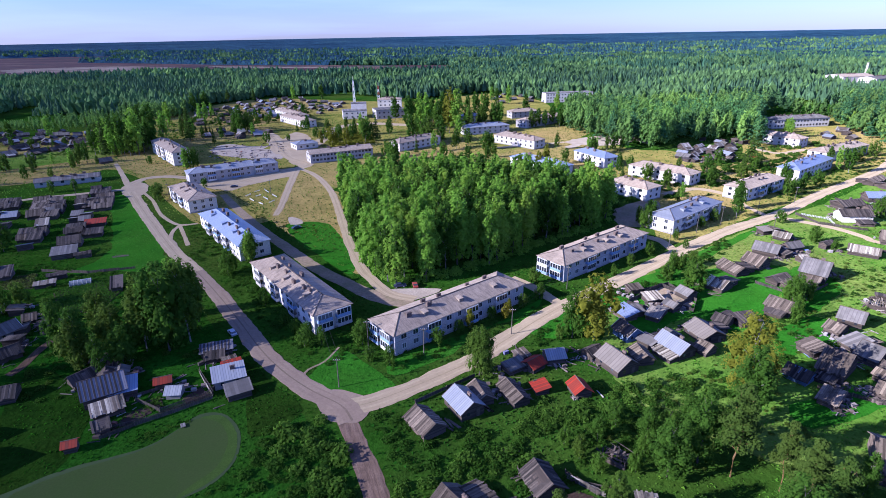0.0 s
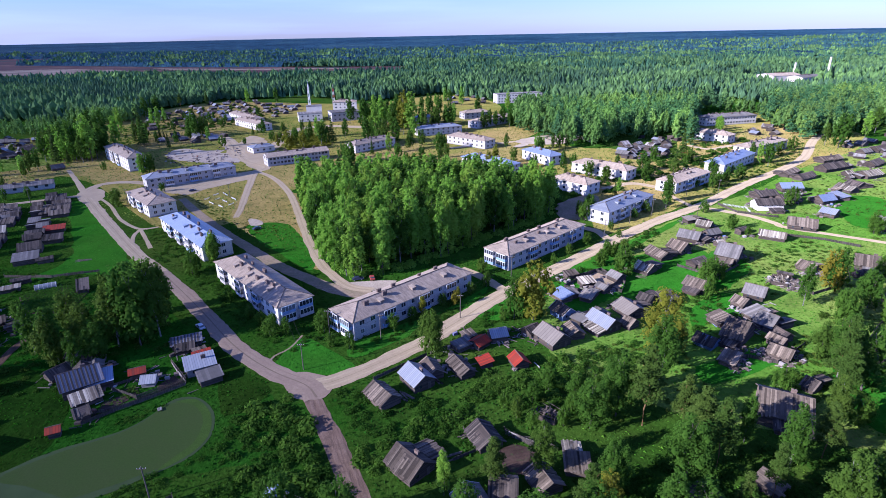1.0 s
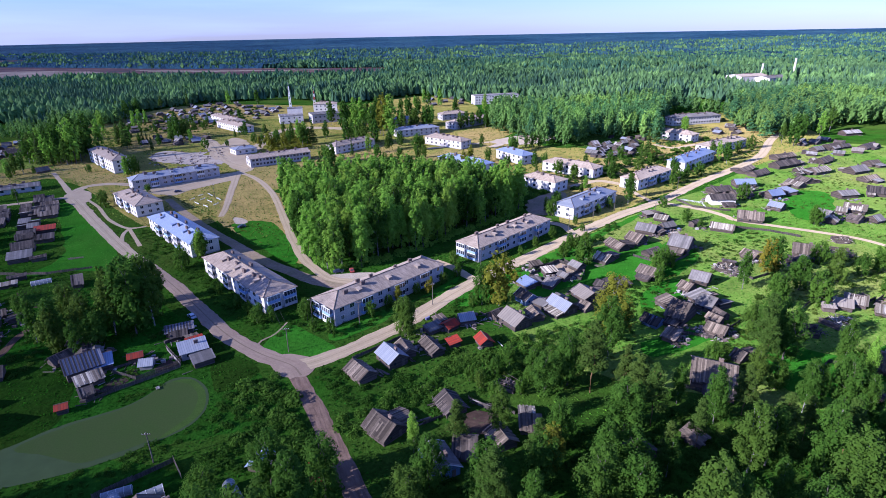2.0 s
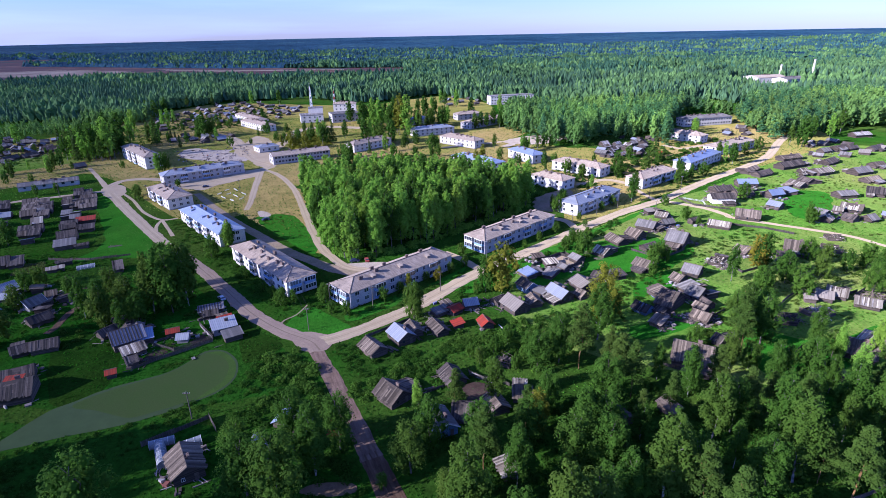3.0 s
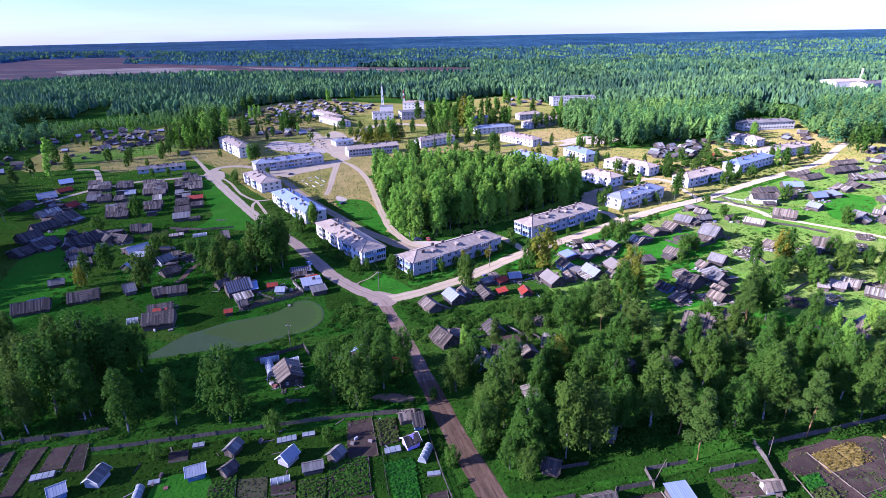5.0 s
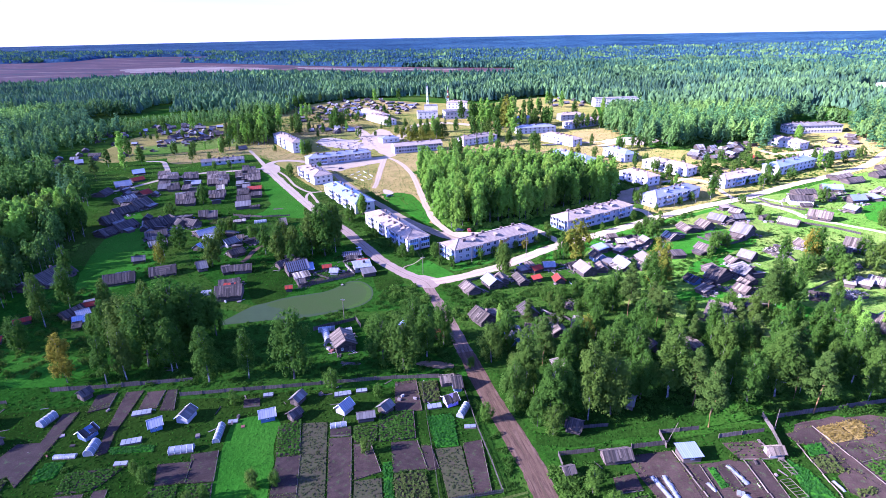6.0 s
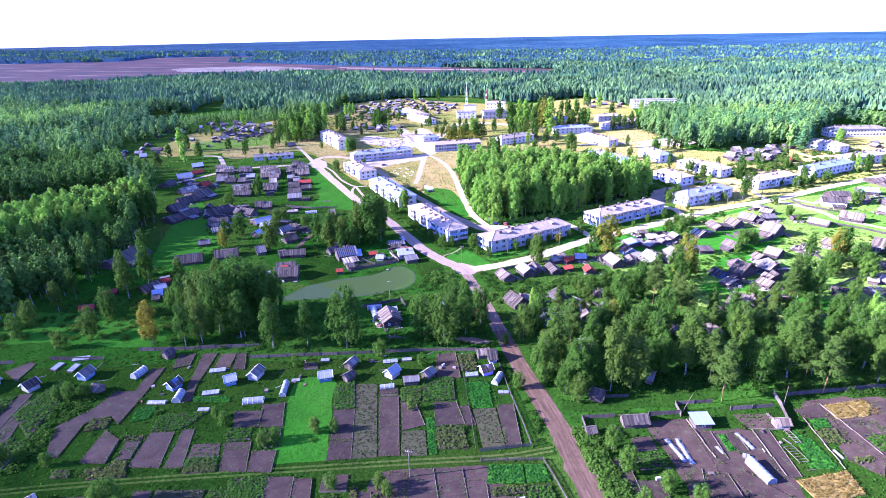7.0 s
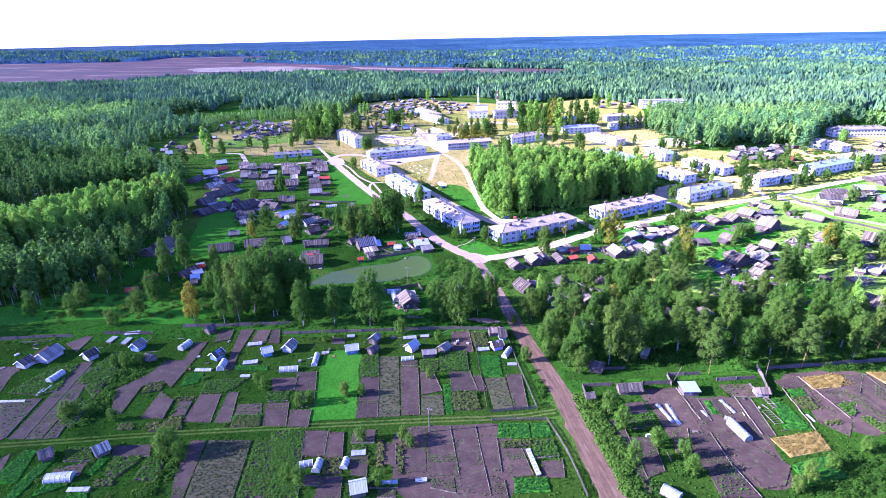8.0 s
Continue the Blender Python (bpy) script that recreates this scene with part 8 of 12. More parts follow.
house(252.7, 263.7, -82.2, 8.3, 6, roof='dark', name='shed')
house(301.9, 309.6, 29.5, 13.9, 6.9, roof='dark', name='shed')
house(241.2, 256.2, -77.3, 9.4, 6, roof='patch', name='shed')
house(237.7, 284.6, 24.3, 13.7, 6, roof='dark', name='shed')
house(236, 295.5, 36, 17.9, 5.2, roof='plank', name='shed')
house(291.4, 260.5, 13.3, 11, 6.9, roof='plank', name='shed')
house(324.2, 294.6, 12.1, 9.4, 6.9, roof='plank', name='shed')
house(341.4, 349.7, 21.4, 16.5, 6.9, roof='plank', name='cottage')
house(397.9, 398.8, 8.8, 16.6, 7.7, roof='patch', name='cottage')
house(367, 345.6, 23.2, 15.7, 6.9, roof='dark', name='shed')
ruin(133.6, 150.6, -39.7, 7.5, 7, 2.2, 40, PATCHPIECE)
house(149.5, 159.9, -69.2, 5.8, 5.2, roof='plank', name='shed')
house(157, 133.2, 10.7, 5.5, 3.9, roof='dark', name='shed')
house(86.3, 114.6, -56.3, 5.4, 5.2, roof='dark', name='shed', wall='blue')
house(102.9, 106.4, -51.2, 5.5, 5.2, roof='plank', name='shed')
house(100.9, 91.6, -64.3, 2.8, 4.3, roof='dark', name='shed')
house(56.9, 59.8, -67.8, 5, 5.2, roof='dark', name='shed')
house(70.8, 62.2, 33.7, 3.7, 4.3, roof='plank', name='shed', lean=True)
house(44.8, 29.3, -20.9, 2.1, 5.2, roof='grey', name='shed')
house(-44.9, 52.9, -61.2, 8.6, 6.5, roof='plank', name='cottage', h=2.6)
house(-13.1, 61.5, 8.1, 2.7, 4.3, roof='red', name='shed', lean=True)
house(-25.6, 67.1, 69, 4.7, 4.3, roof='blue', name='shed')
house(-4.6, 33.1, 18.4, 2.4, 5.2, roof='dark', name='shed', wall='blue')
house(-7.1, 34.9, 16.3, 2.4, 3.4, roof='plank', name='shed')

# sheds at the far edge
shed_cluster([(-361.6, 446.4), (-409.3, 509.7), (-342.1, 528), (-300.9, 476.4), (-332.2, 443.8)], 14, 1, 5, 10)
shed_cluster([(-245.4, 541.2), (-295.6, 675.2), (-242.2, 768.7), (-196.2, 637.2), (-188.2, 535.1)], 26, 2, 5, 10)
shed_cluster([(-212.8, 476.2), (-152.4, 470.4), (-156.1, 499.4), (-207, 526.9)], 10, 3, 5, 10)
shed_cluster([(-162.4, 657.4), (-137.2, 739.5), (-112.6, 676.9), (-138.4, 607)], 9, 4, 5, 10)
shed_cluster([(147.6, 357.9), (159.7, 394.6), (212.5, 411.6), (196.4, 362.8), (169.4, 344.5)], 18, 5, 5, 9)
shed_cluster([(60.2, 815), (125.2, 766), (110.4, 672.9), (63.9, 679.6)], 8, 6, 5, 10)
shed_cluster([(293.5, 440.3), (363.5, 475.3), (346.9, 435), (292.1, 411.1)], 8, 7, 5, 10)
shed_cluster([(-390.5, 310.5), (-388.7, 384.9), (-327.7, 353.7), (-346.8, 278.8)], 12, 8, 5, 10)
shed_cluster([(-277.9, 760.8), (-208.9, 821.2), (-165, 731), (-211.8, 690.7)], 14, 9, 5, 10)
shed_cluster([(328.5, 392), (372.7, 398), (375.6, 348.4), (345.2, 312.3), (302.9, 328.1)], 12, 10, 6, 9)
shed_cluster([(216.4, 210.8), (255.6, 206.1), (236, 182.8), (207.9, 190.3)], 6, 12, 4, 7)

shed_cluster([(-224.1, 579.7), (-172.8, 598.2), (-183.1, 686.7), (-242.2, 768.7), (-281.0, 748.3), (-252.9, 644.5)], 30, 21, 5, 9)
shed_cluster([(-179.6, 635.0), (-124.6, 667.8), (-139.6, 752.9), (-198.8, 748.8)], 10, 22, 5, 9)
shed_cluster([(-426.1, 416.7), (-376.4, 452.4), (-304.5, 483.8), (-299.6, 539.6), (-335.0, 546.9), (-408.7, 531.2), (-450.6, 471.2)], 22, 23, 4, 7)
shed_cluster([(-322.0, 429.2), (-283.8, 439.6), (-306.1, 476.9), (-373.5, 488.8)], 12, 24, 4, 7)

# summer houses and garden structures
house(-162.8, -13.9, 88.5, 3.7, 3.7, roof='dark', name='summer_house', wall='paint', rise=1.33, h=1.9)
house(-158.8, -8.1, 89.1, 6.6, 4.9, roof='grey', name='summer_house', wall='paint', rise=1.76, h=1.9)
house(-144.2, -5.7, 74.7, 3.4, 3.7, roof='dark', name='summer_house', wall='paint', rise=1.33, h=1.9)
house(-131.8, 2.6, 88.8, 3.7, 3.3, roof='grey', name='summer_house', wall='blue', rise=1.44, h=1.9)
house(-121.8, -3.8, -9.8, 2.9, 2.8, roof='dark', name='shed', wall='log', rise=1.01, h=1.9)
house(-112.9, 17.7, 69, 2.8, 3.2, roof='dark', name='shed', wall='log', rise=1.15, h=1.9)
house(-99.9, 2.1, 73.1, 3.4, 3.3, roof='dark', name='summer_house', wall='blue', rise=1.19, h=1.9)
house(-83.8, 7.2, 36.5, 2.9, 3.3, roof='white', name='summer_house', wall='blue', rise=1.19, h=1.9)
house(-77.5, 11.6, 87.3, 4.3, 3.3, roof='grey', name='summer_house', wall='paint', rise=1.19, h=1.9)
house(-55, 13.8, 25.9, 3.7, 3.3, roof='white', name='summer_house', wall='blue', rise=1.19, h=1.9)
house(-49.3, 21.8, 74.5, 3.7, 2.8, roof='grey', name='shed', wall='log', rise=1.01, h=1.9)
house(-47.6, 14.8, 60.9, 3.1, 2.6, roof='dark', name='shed', wall='log', rise=0.94, h=1.9)
house(-34.7, 19, 64.9, 3.7, 3.2, roof='white', name='summer_house', wall='paint', rise=1.44, h=1.9)
house(-23.2, 20.1, 60.3, 3.2, 3, roof='grey', name='shed', wall='log', rise=1.08, h=1.9)
house(-5.5, 25.2, 32.7, 3.3, 3.2, roof='dark', name='summer_house', wall='violet', rise=1.15, h=1.9)
house(-8.1, 34.2, 22.6, 2.6, 2.8, roof='plank', name='shed', wall='log', rise=1.01, h=1.9)
house(-27.8, 15.9, 19.3, 4.2, 2.3, roof='grey', name='shed', wall='log', rise=0.83, h=1.9)
house(-31.2, -45.9, 25.8, 3.4, 4, roof='white', name='shed', wall='log', rise=1.44, h=1.9)
house(-103.9, -45.9, 58.4, 3.1, 3.7, roof='patch', name='shed', wall='log', rise=1.33, h=1.9)
house(-116.8, -50.2, 48, 2.7, 3.3, roof='plank', name='shed', wall='log', rise=1.19, h=1.9)
house(37.2, 7.2, 14.2, 6.6, 3.6, roof='dark', name='shed', wall='log', rise=1.3, h=1.7)
house(54.8, 9.6, 13.1, 4.6, 3.8, roof='blue', name='summer_house', wall='log', lean=True, h=1.9)
house(75.9, 12.6, 9.5, 3.6, 2.6, roof='plank', name='shed', wall='paint', rise=0.9, h=1.6)
house(25.1, 0.7, 20.9, 2.2, 2.3, roof='dark', name='shed', wall='log', rise=0.83, h=1.9)
house(28.2, 17.4, -17, 3.8, 4, roof='dark', name='shed', wall='log', rise=1.44, h=1.9)
fence([(30.6, 17.8), (37.3, 19.3)], 1.3, 'dark board fence beside the hut', 0.0)
greenhouse(-145.8, -18.6, 87, 5.3, 2.5, 1.8)
greenhouse(-115.6, 6.5, 83.4, 4.8, 2.5, 1.9)
greenhouse(-95.1, -2.6, 103.8, 4.6, 2.4, 1.9)
greenhouse(-107.3, -56, 17.7, 6.4, 3.1, 1.7)
greenhouse(-71.8, -0.6, 17.3, 5.9, 2.4, 1.5)
greenhouse(-65.3, 6.2, 104.4, 6.6, 1.9, 1.5)
greenhouse(-34.5, 12.4, 18, 4.2, 1.7, 1.3)
greenhouse(-1.6, 21.6, 74.5, 5.2, 2, 1.7)
greenhouse(-44.2, -40.3, 95.9, 3.6, 2, 1.7)
greenhouse(-37.6, -38.2, 95.4, 3, 1.9, 1.5)
greenhouse(-47.5, -40, 26.6, 3.3, 1.9, 1.4)
greenhouse(42.8, -33.1, -33.3, 4.2, 3.1, 1.7)
greenhouse(-144.4, -25.9, 99.7, 3.3, 0.6, 0.5)
greenhouse(-143.5, -24.2, 96.5, 3.2, 0.6, 0.5)
greenhouse(-100.2, -5.7, 10.9, 5.3, 1.6, 0.8)
greenhouse(-52.3, 57.6, -63.4, 7.8, 2.5, 1.9)
greenhouse(-46.7, 61, 27.6, 4.6, 2.5, 1.8)
greenhouse(-30.2, 59.5, -58.7, 5, 2.7, 2)
greenhouse(-112.5, 86.4, 20.2, 3.7, 2.5, 1.9)
greenhouse(-53.8, 62, 18.4, 5.5, 2, 1.7)
cold_frame(-145.8, 6, 94.1, 4.2, 1.8)
cold_frame(-139.6, 6.1, 99, 4.5, 1.8)
cold_frame(-141.6, 11.4, 22.2, 5.3, 2.0)
cold_frame(-91.4, 12.3, 20.6, 5.1, 1.8)
cold_frame(-86.8, 1, 21, 5, 1.8)
cold_frame(-84.2, -6.8, 12.3, 3.3, 1.1)
cold_frame(-99.4, -58.5, 12.5, 5.5, 1.2)
cold_frame(-148.4, -31.9, 12.6, 7.8, 0.7)
cold_frame(-63.8, 11.1, 17.7, 2.6, 1.1)
cold_frame(-59, 23.5, 15.9, 2.9, 1.2)
cold_frame(-37.3, 26.1, 19.2, 4.9, 1.6)
cold_frame(-32.2, 28.1, 15.7, 3.3, 1.2)
cold_frame(-9.8, 22.9, 18.4, 4.1, 1.7)
cold_frame(-35.5, -33.8, 16.6, 3.9, 1.6)
cold_frame(-24.5, -42.2, 14.7, 4.3, 1.0)
cold_frame(-16.9, -40, 17.2, 3, 1.0)
cold_frame(0.8, 15.3, 11, 3.2, 1.0)
cold_frame(10, -28.6, -69.3, 9.6, 1.1)
greenhouse(64.8, -6.6, -68, 7.5, 2.6, 1.8)
covered_row(44.6, 2.3, 48.0, -5.8, 1.5)
covered_row(47.4, 2.8, 49.6, -6.3, 1.5)
covered_row(63.3, 7.7, 66.0, 1.8, 1.3)
covered_row(56.8, 1.5, 58.0, -1.3, 1.0)
covered_row(85.6, 4.9, 86.7, 1.7, 0.8)
bean_poles(75.6, 1.2, -72, 5.5, 2.6)
bean_poles(77.2, 8.2, -75, 4.6, 1.4)
cold_frame(63.1, -1.6, -17.4, 1.7, 1.2)

# crowded lean-tos between the sheds
house(-225.4, 226.7, 101.3, 3.3, 3.8, roof='grey', name='shed', lean=False, h=1.9)
house(-252.3, 235.5, 290.7, 5.2, 3.8, roof='grey', name='shed', lean=True, h=2)
house(-240.6, 228, 17, 3.2, 3.7, roof='dark', name='shed', lean=True, h=1.6)
house(-230.7, 210.2, 23.1, 5.7, 4.2, roof='plank', name='shed', lean=True, h=1.6)
house(-241.5, 221, 199, 3.3, 2.7, roof='dark', name='shed', lean=True, h=1.6)
house(-226.9, 199.7, 192.4, 4.7, 4.1, roof='plank', name='shed', lean=False, h=1.8)
house(-230.5, 219.3, 193.6, 5.4, 3.1, roof='plank', name='shed', lean=True, h=2.1)
house(-242.3, 223.3, 285.2, 3.4, 2.8, roof='dark', name='shed', lean=True, h=1.7)
house(-256.6, 239.3, 191.1, 3.3, 4.5, roof='dark', name='shed', lean=False, h=1.6)
house(-245.3, 226.7, 281.5, 5.4, 3.9, roof='grey', name='shed', lean=False, h=1.5)
house(-186.2, 174.2, 16.6, 3.3, 4, roof='patch', name='shed', lean=True, h=2)
house(-197.3, 175.8, 110.4, 5.7, 4.2, roof='dark', name='shed', lean=False, h=2)
house(-188, 169.5, 206.4, 3.4, 4.2, roof='dark', name='shed', lean=True, h=1.9)
house(-181.1, 153.2, 117.2, 5.7, 3.6, roof='grey', name='shed', lean=False, h=1.6)
house(-188.6, 159.9, 112.4, 4.3, 3.7, roof='grey', name='shed', lean=False, h=1.8)
house(-191.9, 167.5, 198, 3.6, 3.6, roof='patch', name='shed', lean=False, h=1.8)
house(-179.4, 160.1, 194.5, 4.8, 2.7, roof='dark', name='shed', lean=True, h=2)
house(-120.7, 145.6, 287.5, 3.3, 3.9, roof='dark', name='shed', lean=True, h=1.7)
house(-128.3, 149.7, 208.6, 3.2, 3.9, roof='plank', name='shed', lean=False, h=1.6)
house(-136.7, 155.4, 115.7, 4.5, 3.5, roof='plank', name='shed', lean=True, h=1.7)
house(-125.8, 142.7, 291.2, 3.7, 3.1, roof='plank', name='shed', lean=True, h=1.7)
house(-123.2, 136, 193.9, 4.2, 4, roof='dark', name='shed', lean=True, h=1.9)
house(-85.9, 117, 298.6, 3.9, 3.3, roof='dark', name='shed', lean=False, h=2)
house(-83.4, 119.1, 112.6, 3.5, 3.2, roof='grey', name='shed', lean=False, h=1.8)
house(-91.5, 125.3, 202.3, 5.1, 4.4, roof='plank', name='shed', lean=True, h=1.7)
house(-81, 116, 109.6, 4.1, 4, roof='plank', name='shed', lean=True, h=1.6)
house(-85.9, 120.3, 119, 4.5, 3, roof='grey', name='shed', lean=True, h=1.6)
house(134, 217.7, 14.1, 5.5, 3.9, roof='tan', name='shed', lean=True, h=1.8)
house(127.8, 197.5, 107.4, 5, 4.6, roof='tan', name='shed', lean=True, h=1.6)
house(131.1, 187.6, 16.1, 3.5, 2.8, roof='patch', name='shed', lean=False, h=1.7)
house(126.4, 192.6, 293.3, 5.3, 3.1, roof='dark', name='shed', lean=True, h=1.8)
house(148.3, 200.5, 206.4, 5, 2.9, roof='dark', name='shed', lean=False, h=2.1)
house(137.8, 218.5, 109.9, 4.5, 3.4, roof='plank', name='shed', lean=True, h=1.8)
house(105.8, 112.4, 297.9, 4.3, 3.3, roof='plank', name='shed', lean=False, h=1.9)
house(96.4, 126, 286, 5.3, 4.6, roof='plank', name='shed', lean=True, h=1.8)
house(109.3, 115.9, 101.1, 5.3, 3.4, roof='dark', name='shed', lean=False, h=1.8)
house(113.8, 121.9, 195.2, 5.1, 3.3, roof='grey', name='shed', lean=True, h=1.7)
house(112.7, 127.9, 193.9, 3.6, 3.3, roof='plank', name='shed', lean=True, h=1.9)
house(282.3, 306.3, 12.4, 3.2, 3.8, roof='patch', name='shed', lean=True, h=1.9)
house(261.2, 279.1, 25.8, 3.5, 3, roof='patch', name='shed', lean=False, h=1.7)
house(311.5, 315.7, 27.2, 3.6, 3.1, roof='grey', name='shed', lean=True, h=1.6)
house(267.6, 288.4, 194.7, 5.2, 4.2, roof='patch', name='shed', lean=False, h=1.6)
house(270, 281.5, 20.2, 6, 4.4, roof='grey', name='shed', lean=True, h=1.9)
house(295.5, 311.2, 13.2, 3.6, 3.3, roof='patch', name='shed', lean=False, h=1.9)
house(310, 336.9, 28.9, 4, 3.4, roof='dark', name='shed', lean=True, h=1.8)
house(61.4, 163.6, 12.8, 4.5, 2.8, roof='plank', name='shed', lean=True, h=1.8)
house(69.2, 151.4, 298.6, 3.9, 3.3, roof='grey', name='shed', lean=False, h=2)
house(57.1, 148.4, 16.3, 3.3, 3.6, roof='grey', name='shed', lean=True, h=1.9)
house(77.1, 159.8, 115.1, 4.8, 4.4, roof='grey', name='shed', lean=False, h=2)
house(65.2, 157.4, 12.6, 5.1, 3.7, roof='patch', name='shed', lean=True, h=1.5)
house(-312.1, 409.8, 16.3, 3.9, 4.2, roof='grey', name='shed', lean=False, h=1.6)
house(-358.8, 400.9, 12.5, 4.6, 3.1, roof='white', name='shed', lean=False, h=2)
house(-329.4, 394.4, 295.9, 4.2, 2.8, roof='grey', name='shed', lean=False, h=1.7)
house(-415.9, 443.1, 281.2, 4.4, 2.9, roof='grey', name='shed', lean=True, h=1.9)
house(-381.1, 400.4, 282, 4.7, 3.7, roof='plank', name='shed', lean=False, h=1.9)
house(-434.8, 437.5, 207.6, 3.3, 3.6, roof='plank', name='shed', lean=True, h=1.5)
house(-320.3, 369.4, 283, 3.2, 2.8, roof='plank', name='shed', lean=False, h=1.6)
house(-301.6, 398.1, 104, 3.8, 4.3, roof='grey', name='shed', lean=True, h=2)
house(-280.5, 443.6, 201.8, 5.4, 3.4, roof='grey', name='shed', lean=True, h=1.7)
house(-360.7, 404.6, 282.3, 5.8, 2.6, roof='grey', name='shed', lean=False, h=1.5)
house(-338.6, 380.6, 284, 3.8, 2.8, roof='plank', name='shed', lean=True, h=2)
house(-409.7, 415.5, 290.1, 5.4, 4, roof='plank', name='shed', lean=False, h=1.7)
house(-287.6, 459.8, 20.5, 3.8, 4.2, roof='grey', name='shed', lean=True, h=1.9)
house(-339.7, 412.1, 282.6, 5.2, 4.1, roof='patch', name='shed', lean=True, h=1.8)
house(-286.2, 451.3, 12.3, 5.7, 3.7, roof='grey', name='shed', lean=False, h=1.9)
house(-323.7, 393.3, 199.4, 4.9, 4.1, roof='white', name='shed', lean=True, h=1.8)
house(157.7, 355.5, 296.2, 5.3, 2.9, roof='dark', name='shed', lean=True, h=1.8)
house(172.6, 356.9, 118.4, 5.7, 4.2, roof='red', name='shed', lean=True, h=1.6)
house(222.3, 410.4, 198, 5.2, 4, roof='grey', name='shed', lean=True, h=2.1)
house(207, 407.5, 107.9, 4.8, 2.9, roof='grey', name='shed', lean=False, h=1.8)
house(221.1, 419.7, 27.2, 5.5, 3.6, roof='plank', name='shed', lean=True, h=1.6)
house(205.4, 413, 111.9, 4.8, 4.2, roof='white', name='shed', lean=False, h=1.8)
house(199.5, 427.4, 192.1, 3.8, 3.3, roof='plank', name='shed', lean=True, h=1.9)
house(211.8, 417.2, 111.8, 3.9, 3.8, roof='plank', name='shed', lean=True, h=2)
house(178.7, 387.6, 281.1, 3.3, 4, roof='dark', name='shed', lean=True, h=1.6)
house(182.8, 376, 111.2, 5.2, 4.1, roof='plank', name='shed', lean=True, h=2.1)
house(185, 365.4, 102, 4.8, 3.2, roof='dark', name='shed', lean=False, h=2)
house(186.2, 355.9, 292.3, 3.5, 3.4, roof='plank', name='shed', lean=False, h=1.8)
house(202.5, 356.6, 282.3, 5.3, 4, roof='red', name='shed', lean=False, h=1.6)
house(186.9, 370.9, 15.7, 4.2, 3.7, roof='grey', name='shed', lean=True, h=2)

# fences, poles, cars and heaps
fence([(-187.9, -1.4), (-176.2, 1.9), (-162.3, 5.5)], 1.5, 'grey board fence along the garden', 0.0)
fence([(-133.9, 12.6), (-152.1, 9.4)], 1.3, 'grey board fence along the garden', 0.0)
fence([(-125.4, 19.2), (-105.3, 23.6), (-85.5, 28.7)], 1.5, 'grey board fence along the garden', 0.0)
fence([(-85.1, 21), (-72.9, 23.9), (-56.4, 27.6), (-40, 31.7), (-23.4, 35.4), (-4, 37.9)], 1.4, 'grey board fence along the garden', 0.0)
fence([(-4, 37.9), (-0.9, 27.6), (3, 14.6), (7.1, 2.7), (9.9, -6.3)], 1.2, 'low rail fence along the dirt track', 0.12)
fence([(9.9, -6.3), (3.4, -8.3), (-3.3, -10.6)], 1.2, 'low fence along the grass lane', 0.05)
fence([(-2.5, -14), (3.8, -12.6), (13, -10.9), (15.8, -16.7), (18.5, -22.9), (21.1, -30.5), (23.3, -37.8)], 1.2, 'low rail fence along the dirt track', 0.12)
fence([(-14.9, 33.1), (-10.7, 15.6), (-6.7, 0.2), (-4.3, -10)], 0.8, 'low pale board edging', 0.3)
fence([(24.0, 3.2), (23.3, 6.9), (32.3, 9.2)], 1.4, 'grey board fence along the garden', 0.0)
fence([(41.6, 11.2), (50.8, 13.6)], 1.5, 'grey board fence along the garden', 0.0)
fence([(50.4, 12.4), (49.9, 17.6), (60.5, 20.3)], 1.5, 'grey board fence along the garden', 0.0)
fence([(64.6, 17.4), (77.0, 21.0)], 1.4, 'grey board fence along the garden', 0.0)
fence([(79, 27.3), (79.1, 21), (78.4, 12.6)], 1.6, 'grey board fence along the garden', 0.0)
fence([(82.6, 27), (90, 29.3), (102.9, 32.9), (121.7, 38.9)], 1.6, 'grey board fence along the garden', 0.0)
fence([(-58.4, 61.5), (-52.1, 65.9), (-45.5, 70.6), (-42.1, 65.1)], 1.5, 'dark board fence beside the pond', 0.0)
fence([(56.8, 155.5), (71.9, 167.4), (79.2, 157.9), (64.6, 148.5), (56.8, 155.5)], 1.4, 'board fence round a bare pen', 0.0)
fence([(-108.3, 287.1), (-106.7, 291.5)], 0.9, 'short run of white picket fence in the play yard', 0.3, mat=WHITE)
fence([(-106.3, 296), (-104.2, 299.4)], 0.9, 'short run of white picket fence in the play yard', 0.3, mat=WHITE)
fence([(-101.9, 300.5), (-97.6, 294.3)], 0.9, 'short run of white picket fence in the play yard', 0.3, mat=WHITE)
fence([(-94.3, 289.6), (-90.5, 284.9)], 0.9, 'short run of white picket fence in the play yard', 0.3, mat=WHITE)
fence([(-89.9, 278.5), (-91.7, 274.4)], 0.9, 'short run of white picket fence in the play yard', 0.3, mat=WHITE)
fence([(-93.8, 271.5), (-97.1, 274.8)], 0.9, 'short run of white picket fence in the play yard', 0.3, mat=WHITE)
fence([(-100.5, 278), (-104.3, 282.5)], 0.9, 'short run of white picket fence in the play yard', 0.3, mat=WHITE)
fence([(-102.7, 286.7), (-100.6, 290)], 0.9, 'short run of white picket fence in the play yard', 0.3, mat=WHITE)
fence([(-98, 285.4), (-94.2, 280.8)], 0.9, 'short run of white picket fence in the play yard', 0.3, mat=WHITE)
fence([(-74.5, 108.9), (-66.7, 104.6), (-58.5, 110.5), (-56.6, 115)], 1.2, 'board fence beside the sheds', 0.05)
